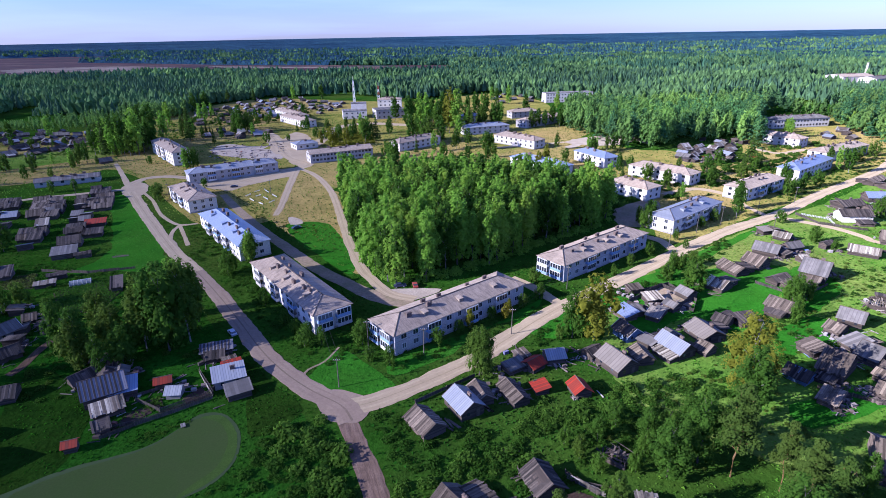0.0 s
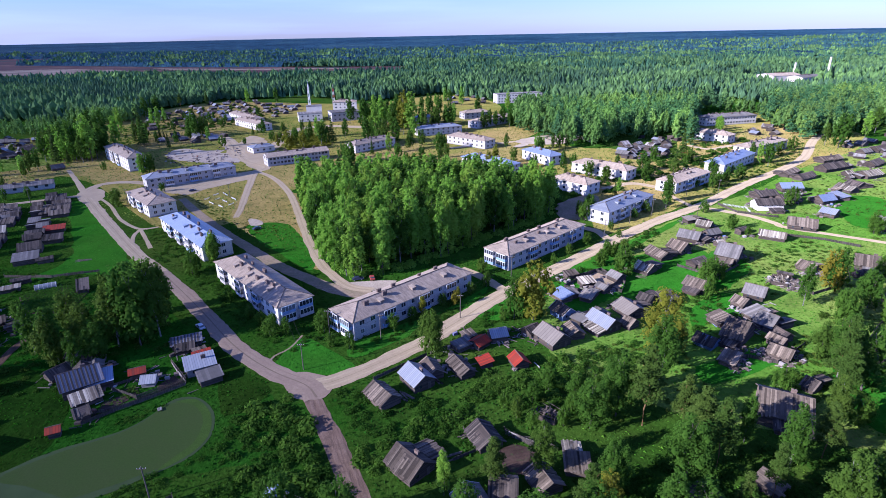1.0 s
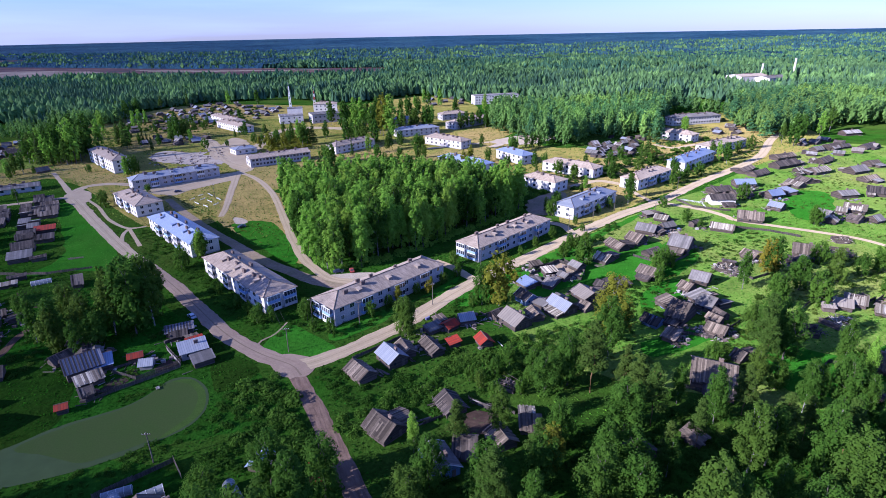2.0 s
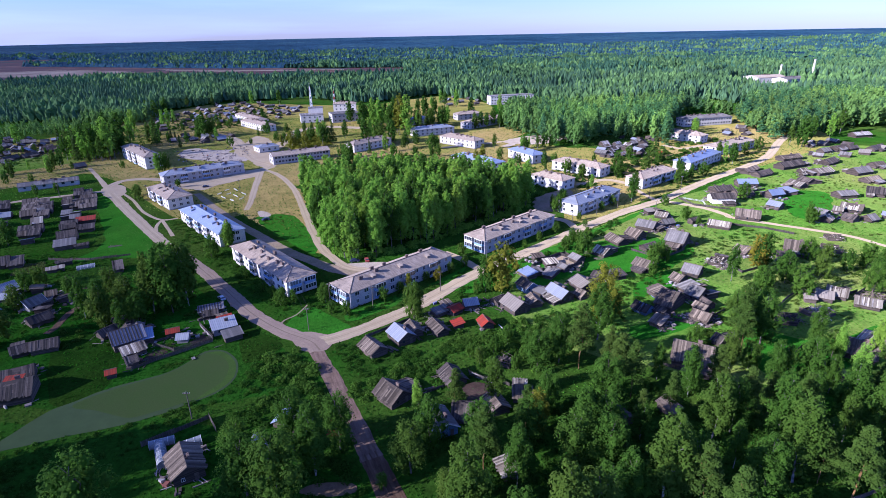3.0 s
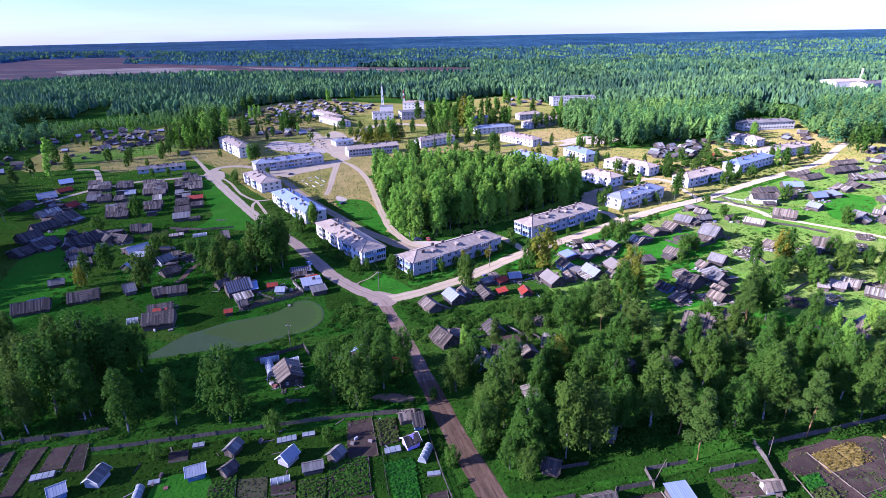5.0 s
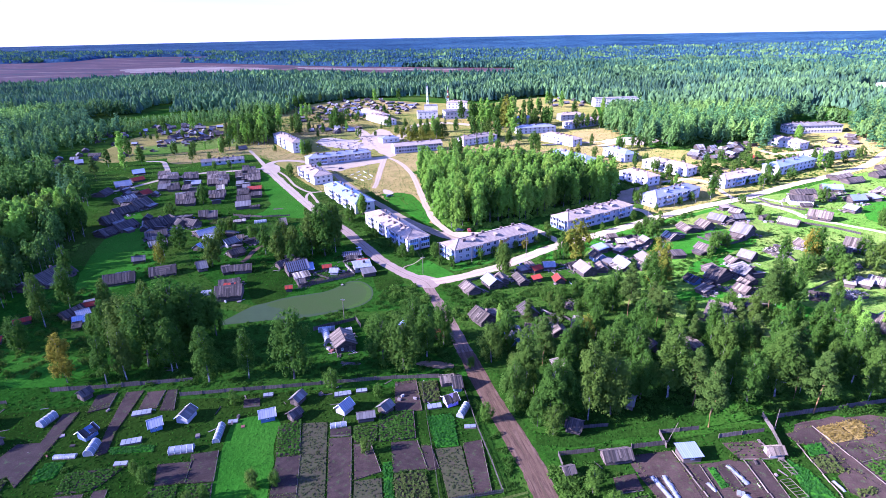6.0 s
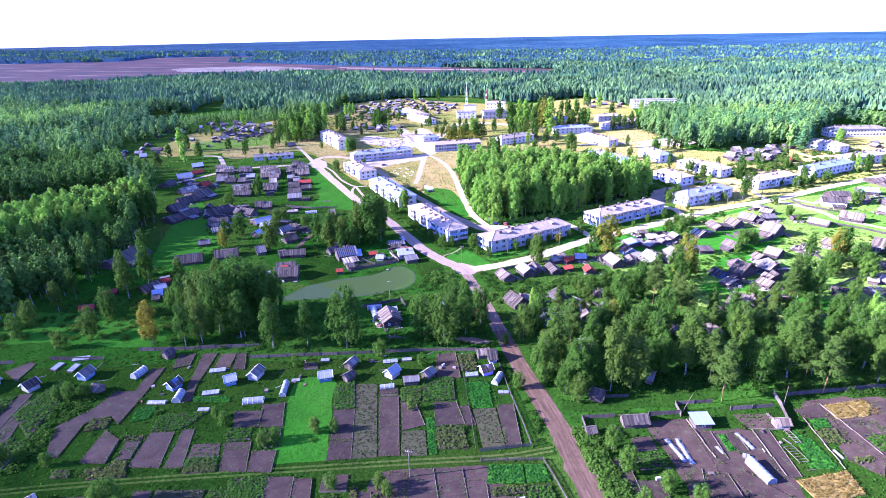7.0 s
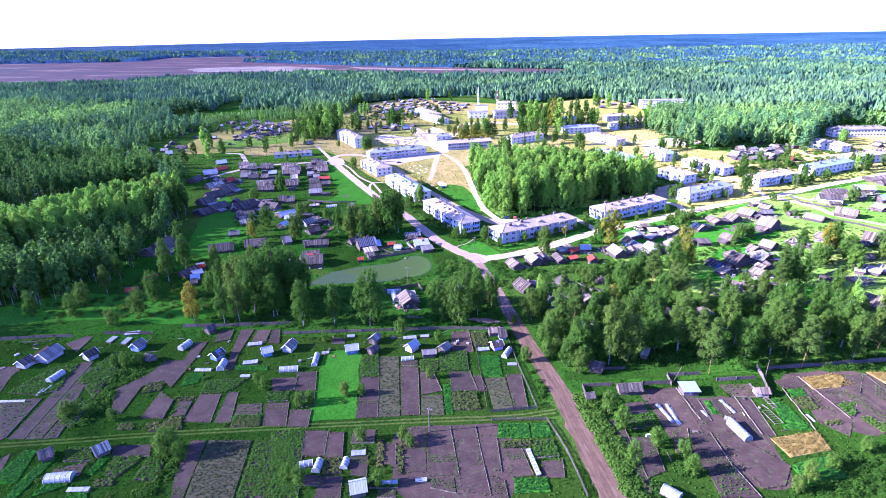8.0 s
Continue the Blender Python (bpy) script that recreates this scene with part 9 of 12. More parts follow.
fence([(-64, 120.6), (-56.8, 110.9)], 1.3, 'grey board fence along the garden', 0.0)
fence([(-77.2, 98.1), (-68.4, 101.7), (-60.7, 107.7), (-56.8, 110.9)], 1.1, 'board fence above the pond', 0.05)
fence([(-7.8, 106.5), (-0.5, 111.8), (6.6, 116.8)], 1.2, 'grey board fence along the garden', 0.0)
fence([(22.5, 83.9), (24.2, 81.7), (27.6, 78.2)], 1.3, 'pale board fence beside the hut', 0.02)
fence([(22.8, 81.8), (30, 79.6), (32.8, 76.5)], 1.2, 'grey board fence along the garden', 0.0)
fence([(6.7, 76), (8.8, 65.5), (11.3, 55)], 1.1, 'wire and post fence', 0.25)
fence([(163.2, 241.2), (170.9, 233.4), (168.2, 224.9)], 1.1, 'white rail fence before the house', 0.5, mat=WHITE)
fence([(164.5, 195.4), (177.4, 187.9), (185.6, 178.8)], 1.2, 'grey board fence along the garden', 0.0)
fence([(150, 123.9), (140.3, 117.6), (127.7, 107.6)], 1.2, 'grey board fence along the garden', 0.0)
fence([(150, 88.1), (151.7, 82.8)], 1.3, 'grey board fence along the garden', 0.0)
fence([(91.5, 80.2), (83.5, 77.8), (77.2, 83)], 1.2, 'grey board fence along the garden', 0.0)
fence([(128.8, 83.2), (124.1, 87), (111.4, 78.4), (105.5, 74.4)], 1.2, 'grey board fence along the garden', 0.0)
pole(-6.5, 127.6)
pole(40.1, 166.8)
pole(70.5, 192.4)
pole(87.6, 202.2)
pole(106.1, 219.9)
pole(120.9, 229.5)
pole(135, 214.3)
pole(145, 244.6)
pole(-95.3, 290.8)
pole(-26.9, 113.4)
pole(18.2, 137.7)
pole(170.9, 259.6)
pole(-148.9, 286.2)
pole(-205, 295.1)
pole(-19, -21.9)
bare_pole(51.3, 14.7, 6.0, 22)
bare_pole(80.1, 22.3, 6.5, 2)
pole(-50, 71)
pole(-22, 131.8)
wires((-6.5, 127.6), (18.2, 137.7))
wires((18.2, 137.7), (40.1, 166.8))
wires((40.1, 166.8), (70.5, 192.4))
wires((70.5, 192.4), (87.6, 202.2))
wires((87.6, 202.2), (120.9, 229.5))
wires((120.9, 229.5), (145, 244.6))
wires((145, 244.6), (170.9, 259.6))
wires((-26.9, 113.4), (-6.5, 127.6))
wires((-26.9, 113.4), (-40.0, 150.0))
car(-62.6, 140, 128, CARPAINT, "silver saloon car parked on the dirt road")
car(-16.1, 170.6, 10, DARKPAINT, "dark blue car parked under the trees")
car(-10.9, 170.8, 100, REDPAINT, "red car parked under the trees")
car(-121.5, 307.8, 20, DARKPAINT, "dark car parked by the block")
car(-67.1, 233.3, 40, DARKPAINT, "dark car on the yard")
lumber(-166.2, 416.1, 10, 8, 3)
lumber(-150, 406.3, 60, 8, 3)
lumber(-143.3, 418.5, 20, 8, 3)
lumber(-130.2, 396.6, 100, 7, 3)
lumber(-152.8, 396.4, 30, 7, 3)
lumber(-178.1, 430.4, 0, 7, 3)
lumber(-149.1, 475.6, 40, 8, 3)
lumber(-164.4, 485.5, 80, 8, 3)
lumber(99, 132.9, -30, 4, 3)
lumber(-38.9, 42.1, 10, 7, 3)
lumber(14.1, 83.3, 20, 4, 3)
lumber(41.8, 56.8, 60, 4, 3)
lumber(134.5, 156, 10, 5, 3)
lumber(85.6, 168.3, -20, 5, 3)
lumber(10, 77.1, 20, 5, 3)
lumber(-95.6, 34.4, 5, 6, 3)
lumber(12.7, 90.3, -50, 3, 3)

# trees
grove([(-46.5, 242.7), (-28.8, 185.6), (-17.6, 170.6), (-6.1, 173.9), (15.6, 188), (36.3, 205.7), (61.3, 224.9), (75.7, 236.5), (74, 247), (58, 262), (36, 284), (10, 318), (-16.4, 320), (-42.6, 312), (-56.2, 288.4)], 5.8, ('aspen', 'aspen', 'birch', 'aspen'), (21, 27), 11, 'trees of the grove', 280)
grove([(-268.7, 46.5), (-257.1, 59.6), (-238, 73.9), (-227.3, 96.3), (-215.1, 121.7), (-211.9, 143.6), (-231.8, 168.9), (-251.7, 153.2), (-265.2, 121.4), (-277.8, 94.8), (-294.6, 67.2)], 5.6, ('tall_birch', 'tall_birch', 'aspen', 'tall_birch', 'birch'), (20, 25), 12, 'trees of the western wood', 165)
grove([(4.8, 48.3), (15.2, 23.7), (23.6, 18.9), (38.5, 24.9), (56.2, 33.8), (71.5, 30.1), (91.4, 33.6), (124.4, 44.6), (139.1, 56.5), (145.2, 80.1), (125.8, 85.7), (101.2, 74.1), (81.3, 69.3), (58.2, 69.3), (36.7, 76.2), (18.1, 73.1), (5.3, 68.2)], 12.0, ('birch', 'pine', 'birch', 'aspen', 'pine', 'willow'), (11, 17), 13, 'trees behind the gardens', 60)
grove([(-220.9, 27.7), (-195.8, 37.5), (-191.4, 70.1), (-193.3, 88.9), (-218, 106.7), (-248.5, 84.3), (-271.8, 72.5), (-253.8, 39.8)], 11, ('birch', 'aspen', 'pine'), (12, 18), 14, 'trees below the western wood', 60)
grove([(-38.4, 554.3), (-22.2, 527.2), (7.1, 524), (15.2, 587.9), (2.6, 660.9), (-40.2, 656.3)], 8, ('birch', 'aspen'), (17, 22), 17, 'trees beside the hall', 40)
grove([(-263.5, 409.4), (-241.3, 407.6), (-235.3, 435.4), (-246, 479.4), (-274.5, 511.5), (-309.6, 499.8)], 7.5, ('pine', 'aspen', 'birch'), (18, 23), 18, 'trees beside the lane', 40)
tree(40.7, 133.9, 20.2, 'yellow', 1, 67)
tree(70.6, 109.3, 20.9, 'yellow', 1, 134)
tree(-86.1, 137.5, 21.6, 'birch', 0, 201)
tree(-80.7, 139.3, 24.3, 'birch', 1, 268)
tree(-76, 141.7, 23.0, 'willow', 2, 335)
tree(-75.7, 147.8, 18.9, 'birch', 2, 42)
tree(-83.3, 151.7, 20.2, 'aspen', 0, 109)
tree(-105.8, 129.7, 16.2, 'birch', 0, 176)
tree(-96.4, 124.5, 17.6, 'birch', 1, 243)
tree(-92.4, 132.2, 14.9, 'willow', 1, 310)
tree(-85.1, 123.7, 12.2, 'willow', 1, 17)
tree(-74.8, 194.4, 13.5, 'aspen', 0, 84)
tree(26.1, 88.0, 6.2, 'willow', 0, 0, label='bushy young willow among the garden scrub')
tree(29.1, 84.2, 5.0, 'round', 1, 67, label='bushy young willow among the garden scrub')
tree(36.4, 98.1, 6.6, 'willow', 2, 134, label='bushy young willow among the garden scrub')
tree(36.2, 84.2, 5.4, 'round', 0, 201, label='bushy young willow among the garden scrub')
tree(42.0, 94.2, 7.6, 'willow', 1, 268, label='bushy young willow among the garden scrub')
tree(23.9, 92.0, 5.0, 'round', 2, 335, label='bushy young willow among the garden scrub')
tree(31.2, 93.4, 6.4, 'willow', 0, 42, label='bushy young willow among the garden scrub')
tree(46.5, 94.6, 7.0, 'round', 1, 109, label='bushy young willow among the garden scrub')
tree(39.5, 89.2, 5.2, 'round', 2, 176, label='bushy young willow among the garden scrub')
tree(52.5, 99.5, 8.0, 'willow', 0, 243, label='bushy young willow among the garden scrub')
tree(57.5, 94.5, 7.5, 'round', 1, 310, label='bushy young willow among the garden scrub')
tree(8.8, 115.8, 14.9, 'birch', 2, 151)
tree(-23.8, 133.3, 7.5, 'round', 0, 218)
tree(29.9, 171.6, 6.2, 'round', 1, 285)
tree(-170.5, 356.7, 12.2, 'aspen', 0, 352)
tree(-15, 137.7, 5.0, 'round', 2, 59)
tree(-39.7, 132.3, 6.2, 'round', 0, 126)
tree(138.6, 250.2, 14.9, 'birch', 0, 193)
tree(62.9, 339.8, 16.2, 'yellow', 0, 260)
tree(224.9, 395.2, 18.9, 'spruce', 0, 327)
tree(-78.8, 477.1, 11.2, 'round', 0, 34)
tree(-67.2, 481.6, 16.2, 'aspen', 1, 101)
tree(-91.2, 478.3, 10.0, 'round', 1, 168)
tree(-99.3, 457.4, 10.0, 'round', 2, 235)
tree(54.2, 543.6, 18.9, 'aspen', 0, 302)
tree(59.6, 709.7, 18.9, 'aspen', 2, 9)
tree(-188.5, 512, 18.9, 'aspen', 1, 76)
tree(-252.6, 579, 18.9, 'aspen', 0, 143)
tree(92, 235.7, 10.0, 'round', 0, 210)
tree(84.7, 175.2, 6.2, 'round', 1, 277)
tree(76.5, 174.6, 6.2, 'round', 2, 344)
tree(81.1, 181.3, 6.2, 'round', 0, 51)
tree(113.4, 160.8, 7.5, 'round', 1, 118)
tree(108.4, 156.9, 6.2, 'round', 2, 185)
tree(147, 205.8, 7.5, 'round', 1, 252)
tree(147.5, 230.5, 6.2, 'round', 0, 319)
tree(242.9, 326.7, 8.8, 'round', 0, 26)
tree(179.6, 274.3, 7.5, 'round', 1, 93)
tree(272.4, 442.4, 13.5, 'aspen', 1, 160)
tree(378.6, 516.6, 16.2, 'aspen', 0, 227)
tree(31.4, 134.8, 5.0, 'round', 1, 294)
tree(148.8, 196.6, 5.0, 'round', 2, 1)
tree(17.6, 146.7, 5.4, 'yellow', 1, 68)
tree(105, 88.7, 21.6, 'pine', 1, 135)
tree(94.9, 76.8, 14.9, 'birch', 1, 202)
tree(145.1, 143.5, 14.9, 'yellow', 1, 269)
tree(129, 133.8, 14.9, 'birch', 2, 336)
tree(136.4, 125.3, 10.0, 'round', 1, 43)
tree(171.2, 149.9, 10.0, 'round', 0, 110)
tree(176.1, 146.2, 8.8, 'round', 2, 177)
tree(152.9, 136.9, 10.8, 'willow', 1, 244)
tree(187.6, 139, 11.2, 'round', 1, 311)
tree(188.8, 133.2, 10.8, 'willow', 2, 18)
tree(204.2, 193.4, 7.5, 'round', 0, 85)
tree(91.9, 90, 8.8, 'round', 1, 152)
tree(101.9, 142.2, 7.5, 'round', 0, 219)
tree(114.2, 72.2, 11.2, 'round', 0, 286)
tree(-123.8, 24, 17.6, 'yellow', 0, 353)
tree(-111.3, 24.8, 17.6, 'birch', 1, 60)
tree(-106.1, 27, 18.9, 'birch', 0, 127)
tree(-93.6, 33.8, 18.9, 'birch', 2, 194)
tree(-127.4, -8.5, 6.2, 'round', 0, 261)
tree(-123.8, -6.1, 5.0, 'round', 1, 328)
tree(-131.2, -9.1, 5.0, 'round', 2, 35)
tree(-48.5, -10.2, 5.0, 'round', 0, 102)
tree(-43.3, -9.3, 4.4, 'round', 1, 169)
tree(-59.9, -17.9, 5.0, 'round', 2, 236)
tree(-57.8, -15.3, 4.4, 'round', 0, 303)
tree(-24.7, 3.1, 5.0, 'round', 1, 10)
tree(-85.4, -43.1, 8.8, 'round', 0, 77)
tree(-88.4, -42.6, 6.2, 'round', 1, 144)
tree(-81.1, -44.4, 6.2, 'round', 2, 211)
tree(-125.4, -35, 6.2, 'round', 0, 278)
tree(-123.9, -33.5, 5.0, 'round', 1, 345)
tree(-74.3, -11.9, 5.0, 'round', 2, 52)
tree(-78.5, -9.6, 4.4, 'round', 0, 119)
tree(-36.5, -28.6, 5.0, 'round', 1, 186)
tree(-25.1, -26.5, 5.0, 'round', 2, 253)
tree(-23, -28.3, 4.4, 'round', 0, 320)
tree(5, 18.4, 6.2, 'round', 1, 27)
tree(-67.3, 18.8, 5.0, 'round', 2, 94)
tree(-26.8, 25.8, 5.0, 'round', 1, 161)
tree(33.4, -11.1, 7.5, 'round', 0, 228)
tree(30.1, -4.2, 7.5, 'round', 1, 295)
tree(35.1, -24, 7.5, 'round', 2, 2)
tree(41.6, -16.5, 6.2, 'round', 0, 69)
tree(48.1, -19.5, 6.2, 'round', 1, 136)
tree(49, -25.4, 6.2, 'round', 2, 203)
tree(76.3, -22.2, 6.2, 'round', 0, 270)
tree(83.2, -17.1, 5.0, 'round', 1, 337)
tree(94.4, -8.9, 5.0, 'round', 2, 44)
tree(72.2, -26.6, 5.0, 'round', 1, 111)
tree(-111.1, -33.7, 4.4, 'round', 2, 178)
tree(-26.9, -43.2, 5.0, 'round', 0, 245)
tree(-46.2, -46.8, 6.2, 'round', 1, 312)
tree(-49.8, -45.6, 5.0, 'round', 0, 19)
tree(-293.3, 314, 17.6, 'birch', 0, 86)
tree(-296.5, 296.5, 18.9, 'aspen', 1, 153)
tree(-317.5, 306.1, 16.2, 'birch', 2, 220)
tree(-296, 263.1, 17.6, 'pine', 0, 287)
tree(-273.2, 210.4, 18.9, 'spruce', 1, 354)
tree(-180.9, 94.9, 16.2, 'birch', 1, 61)
tree(-140.1, 64.9, 16.2, 'birch', 0, 128)
tree(-155.7, 125.8, 12.2, 'birch', 2, 195)
tree(-102.6, 143.7, 13.5, 'willow', 0, 262)
tree(-134.1, 139, 10.8, 'willow', 1, 329)
tree(-138.4, 160.2, 8.8, 'round', 1, 36)
tree(-218.6, 33.7, 21.8, 'birch', 0, 103)
tree(-203.5, 30.6, 20.1, 'willow', 1, 170)
tree(-198.3, 37, 13.8, 'willow', 2, 237)
tree(-179.4, 29.3, 10.7, 'round', 0, 304)
tree(-178.1, 40.4, 13.8, 'birch', 1, 11)
tree(-180.7, 51.9, 14.3, 'birch', 2, 78)
tree(-148.4, 24.5, 12.8, 'willow', 0, 145)
tree(-153.1, 39, 13.5, 'willow', 0, 212)
tree(-158.5, 55.5, 22.4, 'birch', 0, 279)
tree(-158.9, 68.4, 19.1, 'birch', 1, 346)
tree(-154.5, 16.4, 7.5, 'round', 1, 53)
tree(-175.9, 19.8, 10.3, 'round', 2, 120)
tree(-192.1, 17, 11.6, 'willow', 1, 187)
tree(-213.3, 23.6, 18.6, 'pine', 0, 254)
tree(-124, 43.9, 18.6, 'birch', 2, 321)
tree(-111.4, 38.2, 23.1, 'willow', 2, 28)
tree(-105.7, 41.7, 23.3, 'birch', 0, 95)
tree(-99.8, 40.1, 21.7, 'birch', 1, 162)
tree(-100.2, 53.4, 16.2, 'willow', 2, 229)
tree(-132.1, 48.1, 10.9, 'round', 0, 296)
tree(-212.4, 46.7, 17.1, 'willow', 0, 3)
tree(-200.3, 55, 17.4, 'birch', 0, 70)
tree(-188.6, 70.6, 15.1, 'pine', 1, 137)
tree(-244.7, 54.5, 20.8, 'willow', 1, 204)
tree(-80.1, 28.5, 19.8, 'birch', 0, 271)
tree(-68.7, 31.5, 17.9, 'birch', 1, 338)
tree(-54.6, 32.6, 24.0, 'willow', 0, 45)
tree(-109, 46.5, 24.8, 'birch', 2, 112)
tree(-100, 45.9, 26.3, 'willow', 1, 179)
tree(-95.8, 50.1, 22.7, 'willow', 0, 246)
tree(-104.2, 35.1, 23.9, 'willow', 2, 313)
tree(-94.8, 32.9, 18.8, 'birch', 1, 20)
tree(-92, 55.6, 16.7, 'willow', 0, 87)
tree(-29, 42.7, 17.4, 'willow', 1, 154)
tree(-21.8, 39.9, 20.1, 'willow', 2, 221)
tree(-15.7, 48.5, 19.5, 'birch', 0, 288)
tree(-11.1, 56, 16.4, 'willow', 0, 355)
tree(-21.7, 56.7, 17.1, 'willow', 1, 62)
tree(-34.8, 57, 9.7, 'round', 0, 129)
tree(-41.5, 29.1, 6.9, 'round', 1, 196)
tree(-0.8, 43.5, 4.1, 'round', 2, 263)
tree(18.6, 17.6, 10.5, 'willow', 0, 40)
tree(22.6, 14.6, 9.0, 'willow', 2, 140)
tree(14.6, 25.4, 11.0, 'willow', 1, 250)
tree(25.4, 18.8, 8.0, 'willow', 1, 300)
tree(15.6, 30.6, 23.4, 'birch', 0, 330)
tree(21.9, 19.9, 18.5, 'birch', 1, 37)
tree(32.2, 21.4, 24.5, 'birch', 2, 104)
tree(38.6, 24.2, 19.3, 'willow', 0, 171)
tree(12.6, 23.8, 16.2, 'willow', 1, 238)
tree(32.7, 52.9, 13.5, 'willow', 2, 305)
tree(35.4, 55.5, 14.2, 'yellow', 0, 12)
tree(44.9, 51.4, 17.4, 'birch', 0, 79)
tree(47.8, 41.8, 16.7, 'willow', 1, 146)
tree(61.8, 72.9, 16.8, 'pine', 0, 213)
tree(63.5, 68.5, 17.2, 'pine', 1, 280)
tree(61.3, 79, 15.6, 'pine', 2, 347)
tree(55.7, 32.7, 24.4, 'birch', 0, 54)
tree(61.3, 29.3, 19.0, 'pine', 0, 121)
tree(63.4, 21.6, 19.9, 'pine', 1, 188)
tree(75.7, 50.7, 19.1, 'birch', 1, 255)
tree(81.7, 53.1, 15.7, 'willow', 0, 322)
tree(87.8, 45.6, 22.0, 'birch', 2, 29)
tree(86.1, 36.8, 22.7, 'birch', 1, 96)
tree(110, 52.5, 19.2, 'birch', 0, 163)
tree(93.3, 30.1, 19.1, 'pine', 2, 230)
tree(110.6, 45.1, 21.1, 'birch', 1, 297)
tree(59.2, 52.3, 11.2, 'birch', 1, 4)
tree(48.1, 32.4, 15.2, 'willow', 1, 71)
tree(77.6, 33.9, 15.3, 'willow', 2, 138)
tree(97.7, 51.5, 16.5, 'pine', 0, 205)
tree(111.9, 67.9, 15.8, 'willow', 0, 272)
tree(101.8, 68.1, 15.8, 'birch', 0, 339)
tree(49.2, 86.5, 17.1, 'willow', 1, 46)
tree(54, 82.7, 20.9, 'pine', 1, 113)
tree(42, 83, 12.8, 'willow', 2, 180)
tree(64.6, 97.8, 20.0, 'birch', 1, 247)
tree(71.1, 106.3, 14.0, 'willow', 2, 314)
tree(103.2, 84.9, 16.9, 'pine', 0, 21)
tree(111.1, 37.4, 18.8, 'birch', 2, 88)
tree(119.8, 41.5, 17.4, 'pine', 1, 155)
tree(73.6, 75.3, 12.3, 'birch', 2, 222)
tree(79.8, 68.7, 10.1, 'willow', 1, 289)
tree(101.5, 77.9, 8.4, 'round', 0, 356)
tree(125.4, 53.5, 13.1, 'willow', 2, 63)
tree(128.4, 80.6, 9.5, 'round', 1, 130)
tree(-46.8, 473.9, 16.9, 'birch', 0, 197)
tree(-25.6, 486.2, 17.3, 'aspen', 1, 264)
tree(-88.7, 464.3, 11.0, 'round', 0, 331)
tree(-77.8, 455.4, 10.8, 'round', 1, 38)
tree(-93.5, 451.7, 10.3, 'round', 2, 105)
tree(-108.2, 466.1, 9.6, 'round', 0, 172)
tree(-71.4, 476.3, 19.4, 'aspen', 2, 239)
tree(1.6, 492.3, 20.9, 'birch', 1, 306)
tree(12, 468.1, 16.7, 'aspen', 0, 13)
tree(43.4, 584.4, 23.3, 'birch', 2, 80)
tree(77.3, 677.6, 23.3, 'aspen', 1, 147)
tree(86.9, 600.7, 20.8, 'birch', 0, 214)
tree(123.6, 619.1, 21.4, 'aspen', 2, 281)
tree(34.6, 405.4, 12.6, 'birch', 0, 348)
tree(81.8, 401.3, 12.5, 'birch', 1, 55)
tree(78.3, 354.7, 10.6, 'round', 1, 122)
tree(-277.5, 624.2, 24.8, 'birch', 2, 189)
tree(-246.5, 578.3, 20.3, 'aspen', 0, 256)
tree(-260.3, 526, 26.5, 'aspen', 1, 323)
tree(-280, 512, 25.9, 'birch', 0, 30)
tree(-187.8, 502.7, 20.4, 'birch', 1, 97)
tree(-277.8, 729.1, 18.0, 'pine', 0, 164)
tree(-253.9, 757.1, 22.2, 'spruce', 1, 231)
tree(-160.1, 743, 21.8, 'birch', 2, 298)
tree(-202.3, 762.5, 20.9, 'aspen', 0, 5)
tree(-170.5, 356.7, 14.5, 'aspen', 1, 72)
tree(-60.7, 448.6, 16.1, 'willow', 0, 139)
tree(89, 337.9, 9.1, 'willow', 1, 206)
tree(114.8, 336, 9.0, 'round', 2, 273)
tree(122, 294.9, 9.7, 'willow', 2, 340)
tree(144.6, 293.4, 9.7, 'willow', 0, 47)
tree(174.3, 347.4, 10.3, 'round', 1, 114)
tree(147.5, 270.9, 9.6, 'birch', 2, 181)
tree(190.3, 284.7, 9.4, 'willow', 1, 248)
tree(201, 289.8, 9.5, 'round', 0, 315)
tree(251.3, 341.6, 10.2, 'willow', 2, 22)
tree(265.1, 348.7, 10.0, 'round', 1, 89)
tree(267.5, 430.1, 16.3, 'aspen', 0, 156)
tree(352.3, 476.5, 15.9, 'birch', 1, 223)
tree(339.4, 435.8, 13.4, 'round', 2, 290)
tree(-248.8, 362.3, 14.7, 'aspen', 0, 357)
tree(-249.7, 379.6, 16.1, 'birch', 1, 64)
tree(-276.9, 364.4, 11.7, 'round', 1, 131)
tree(-375.6, 478, 17.2, 'birch', 2, 198)
tree(-348.6, 489.2, 20.0, 'aspen', 1, 265)
tree(-48.6, 555.4, 25.0, 'birch', 0, 332)
tree(-16.9, 526.6, 30.0, 'aspen', 2, 39)
tree(-248.9, 401.4, 26.9, 'spruce', 0, 106)
tree(-240.7, 411.2, 30.7, 'birch', 1, 173)
tree(-227.1, 406.1, 35.1, 'aspen', 0, 240)
tree(-230, 434.3, 34.4, 'birch', 2, 307)
tree(-236.7, 466.7, 26.1, 'aspen', 1, 14)
tree(-282, 438.9, 24.8, 'spruce', 1, 81)
tree(-253.5, 421.9, 28.1, 'birch', 0, 148)
tree(-214.1, 464.6, 29.0, 'spruce', 2, 215)
tree(-182.3, 497.7, 26.0, 'birch', 0, 282)
tree(-301.9, 630.9, 16.2, 'birch', 1, 349)
tree(-168.4, 358.1, 14.1, 'round', 0, 56)
tree(-55.7, 449.8, 22.2, 'spruce', 0, 123)
tree(-64.1, 445.7, 18.7, 'birch', 1, 190)
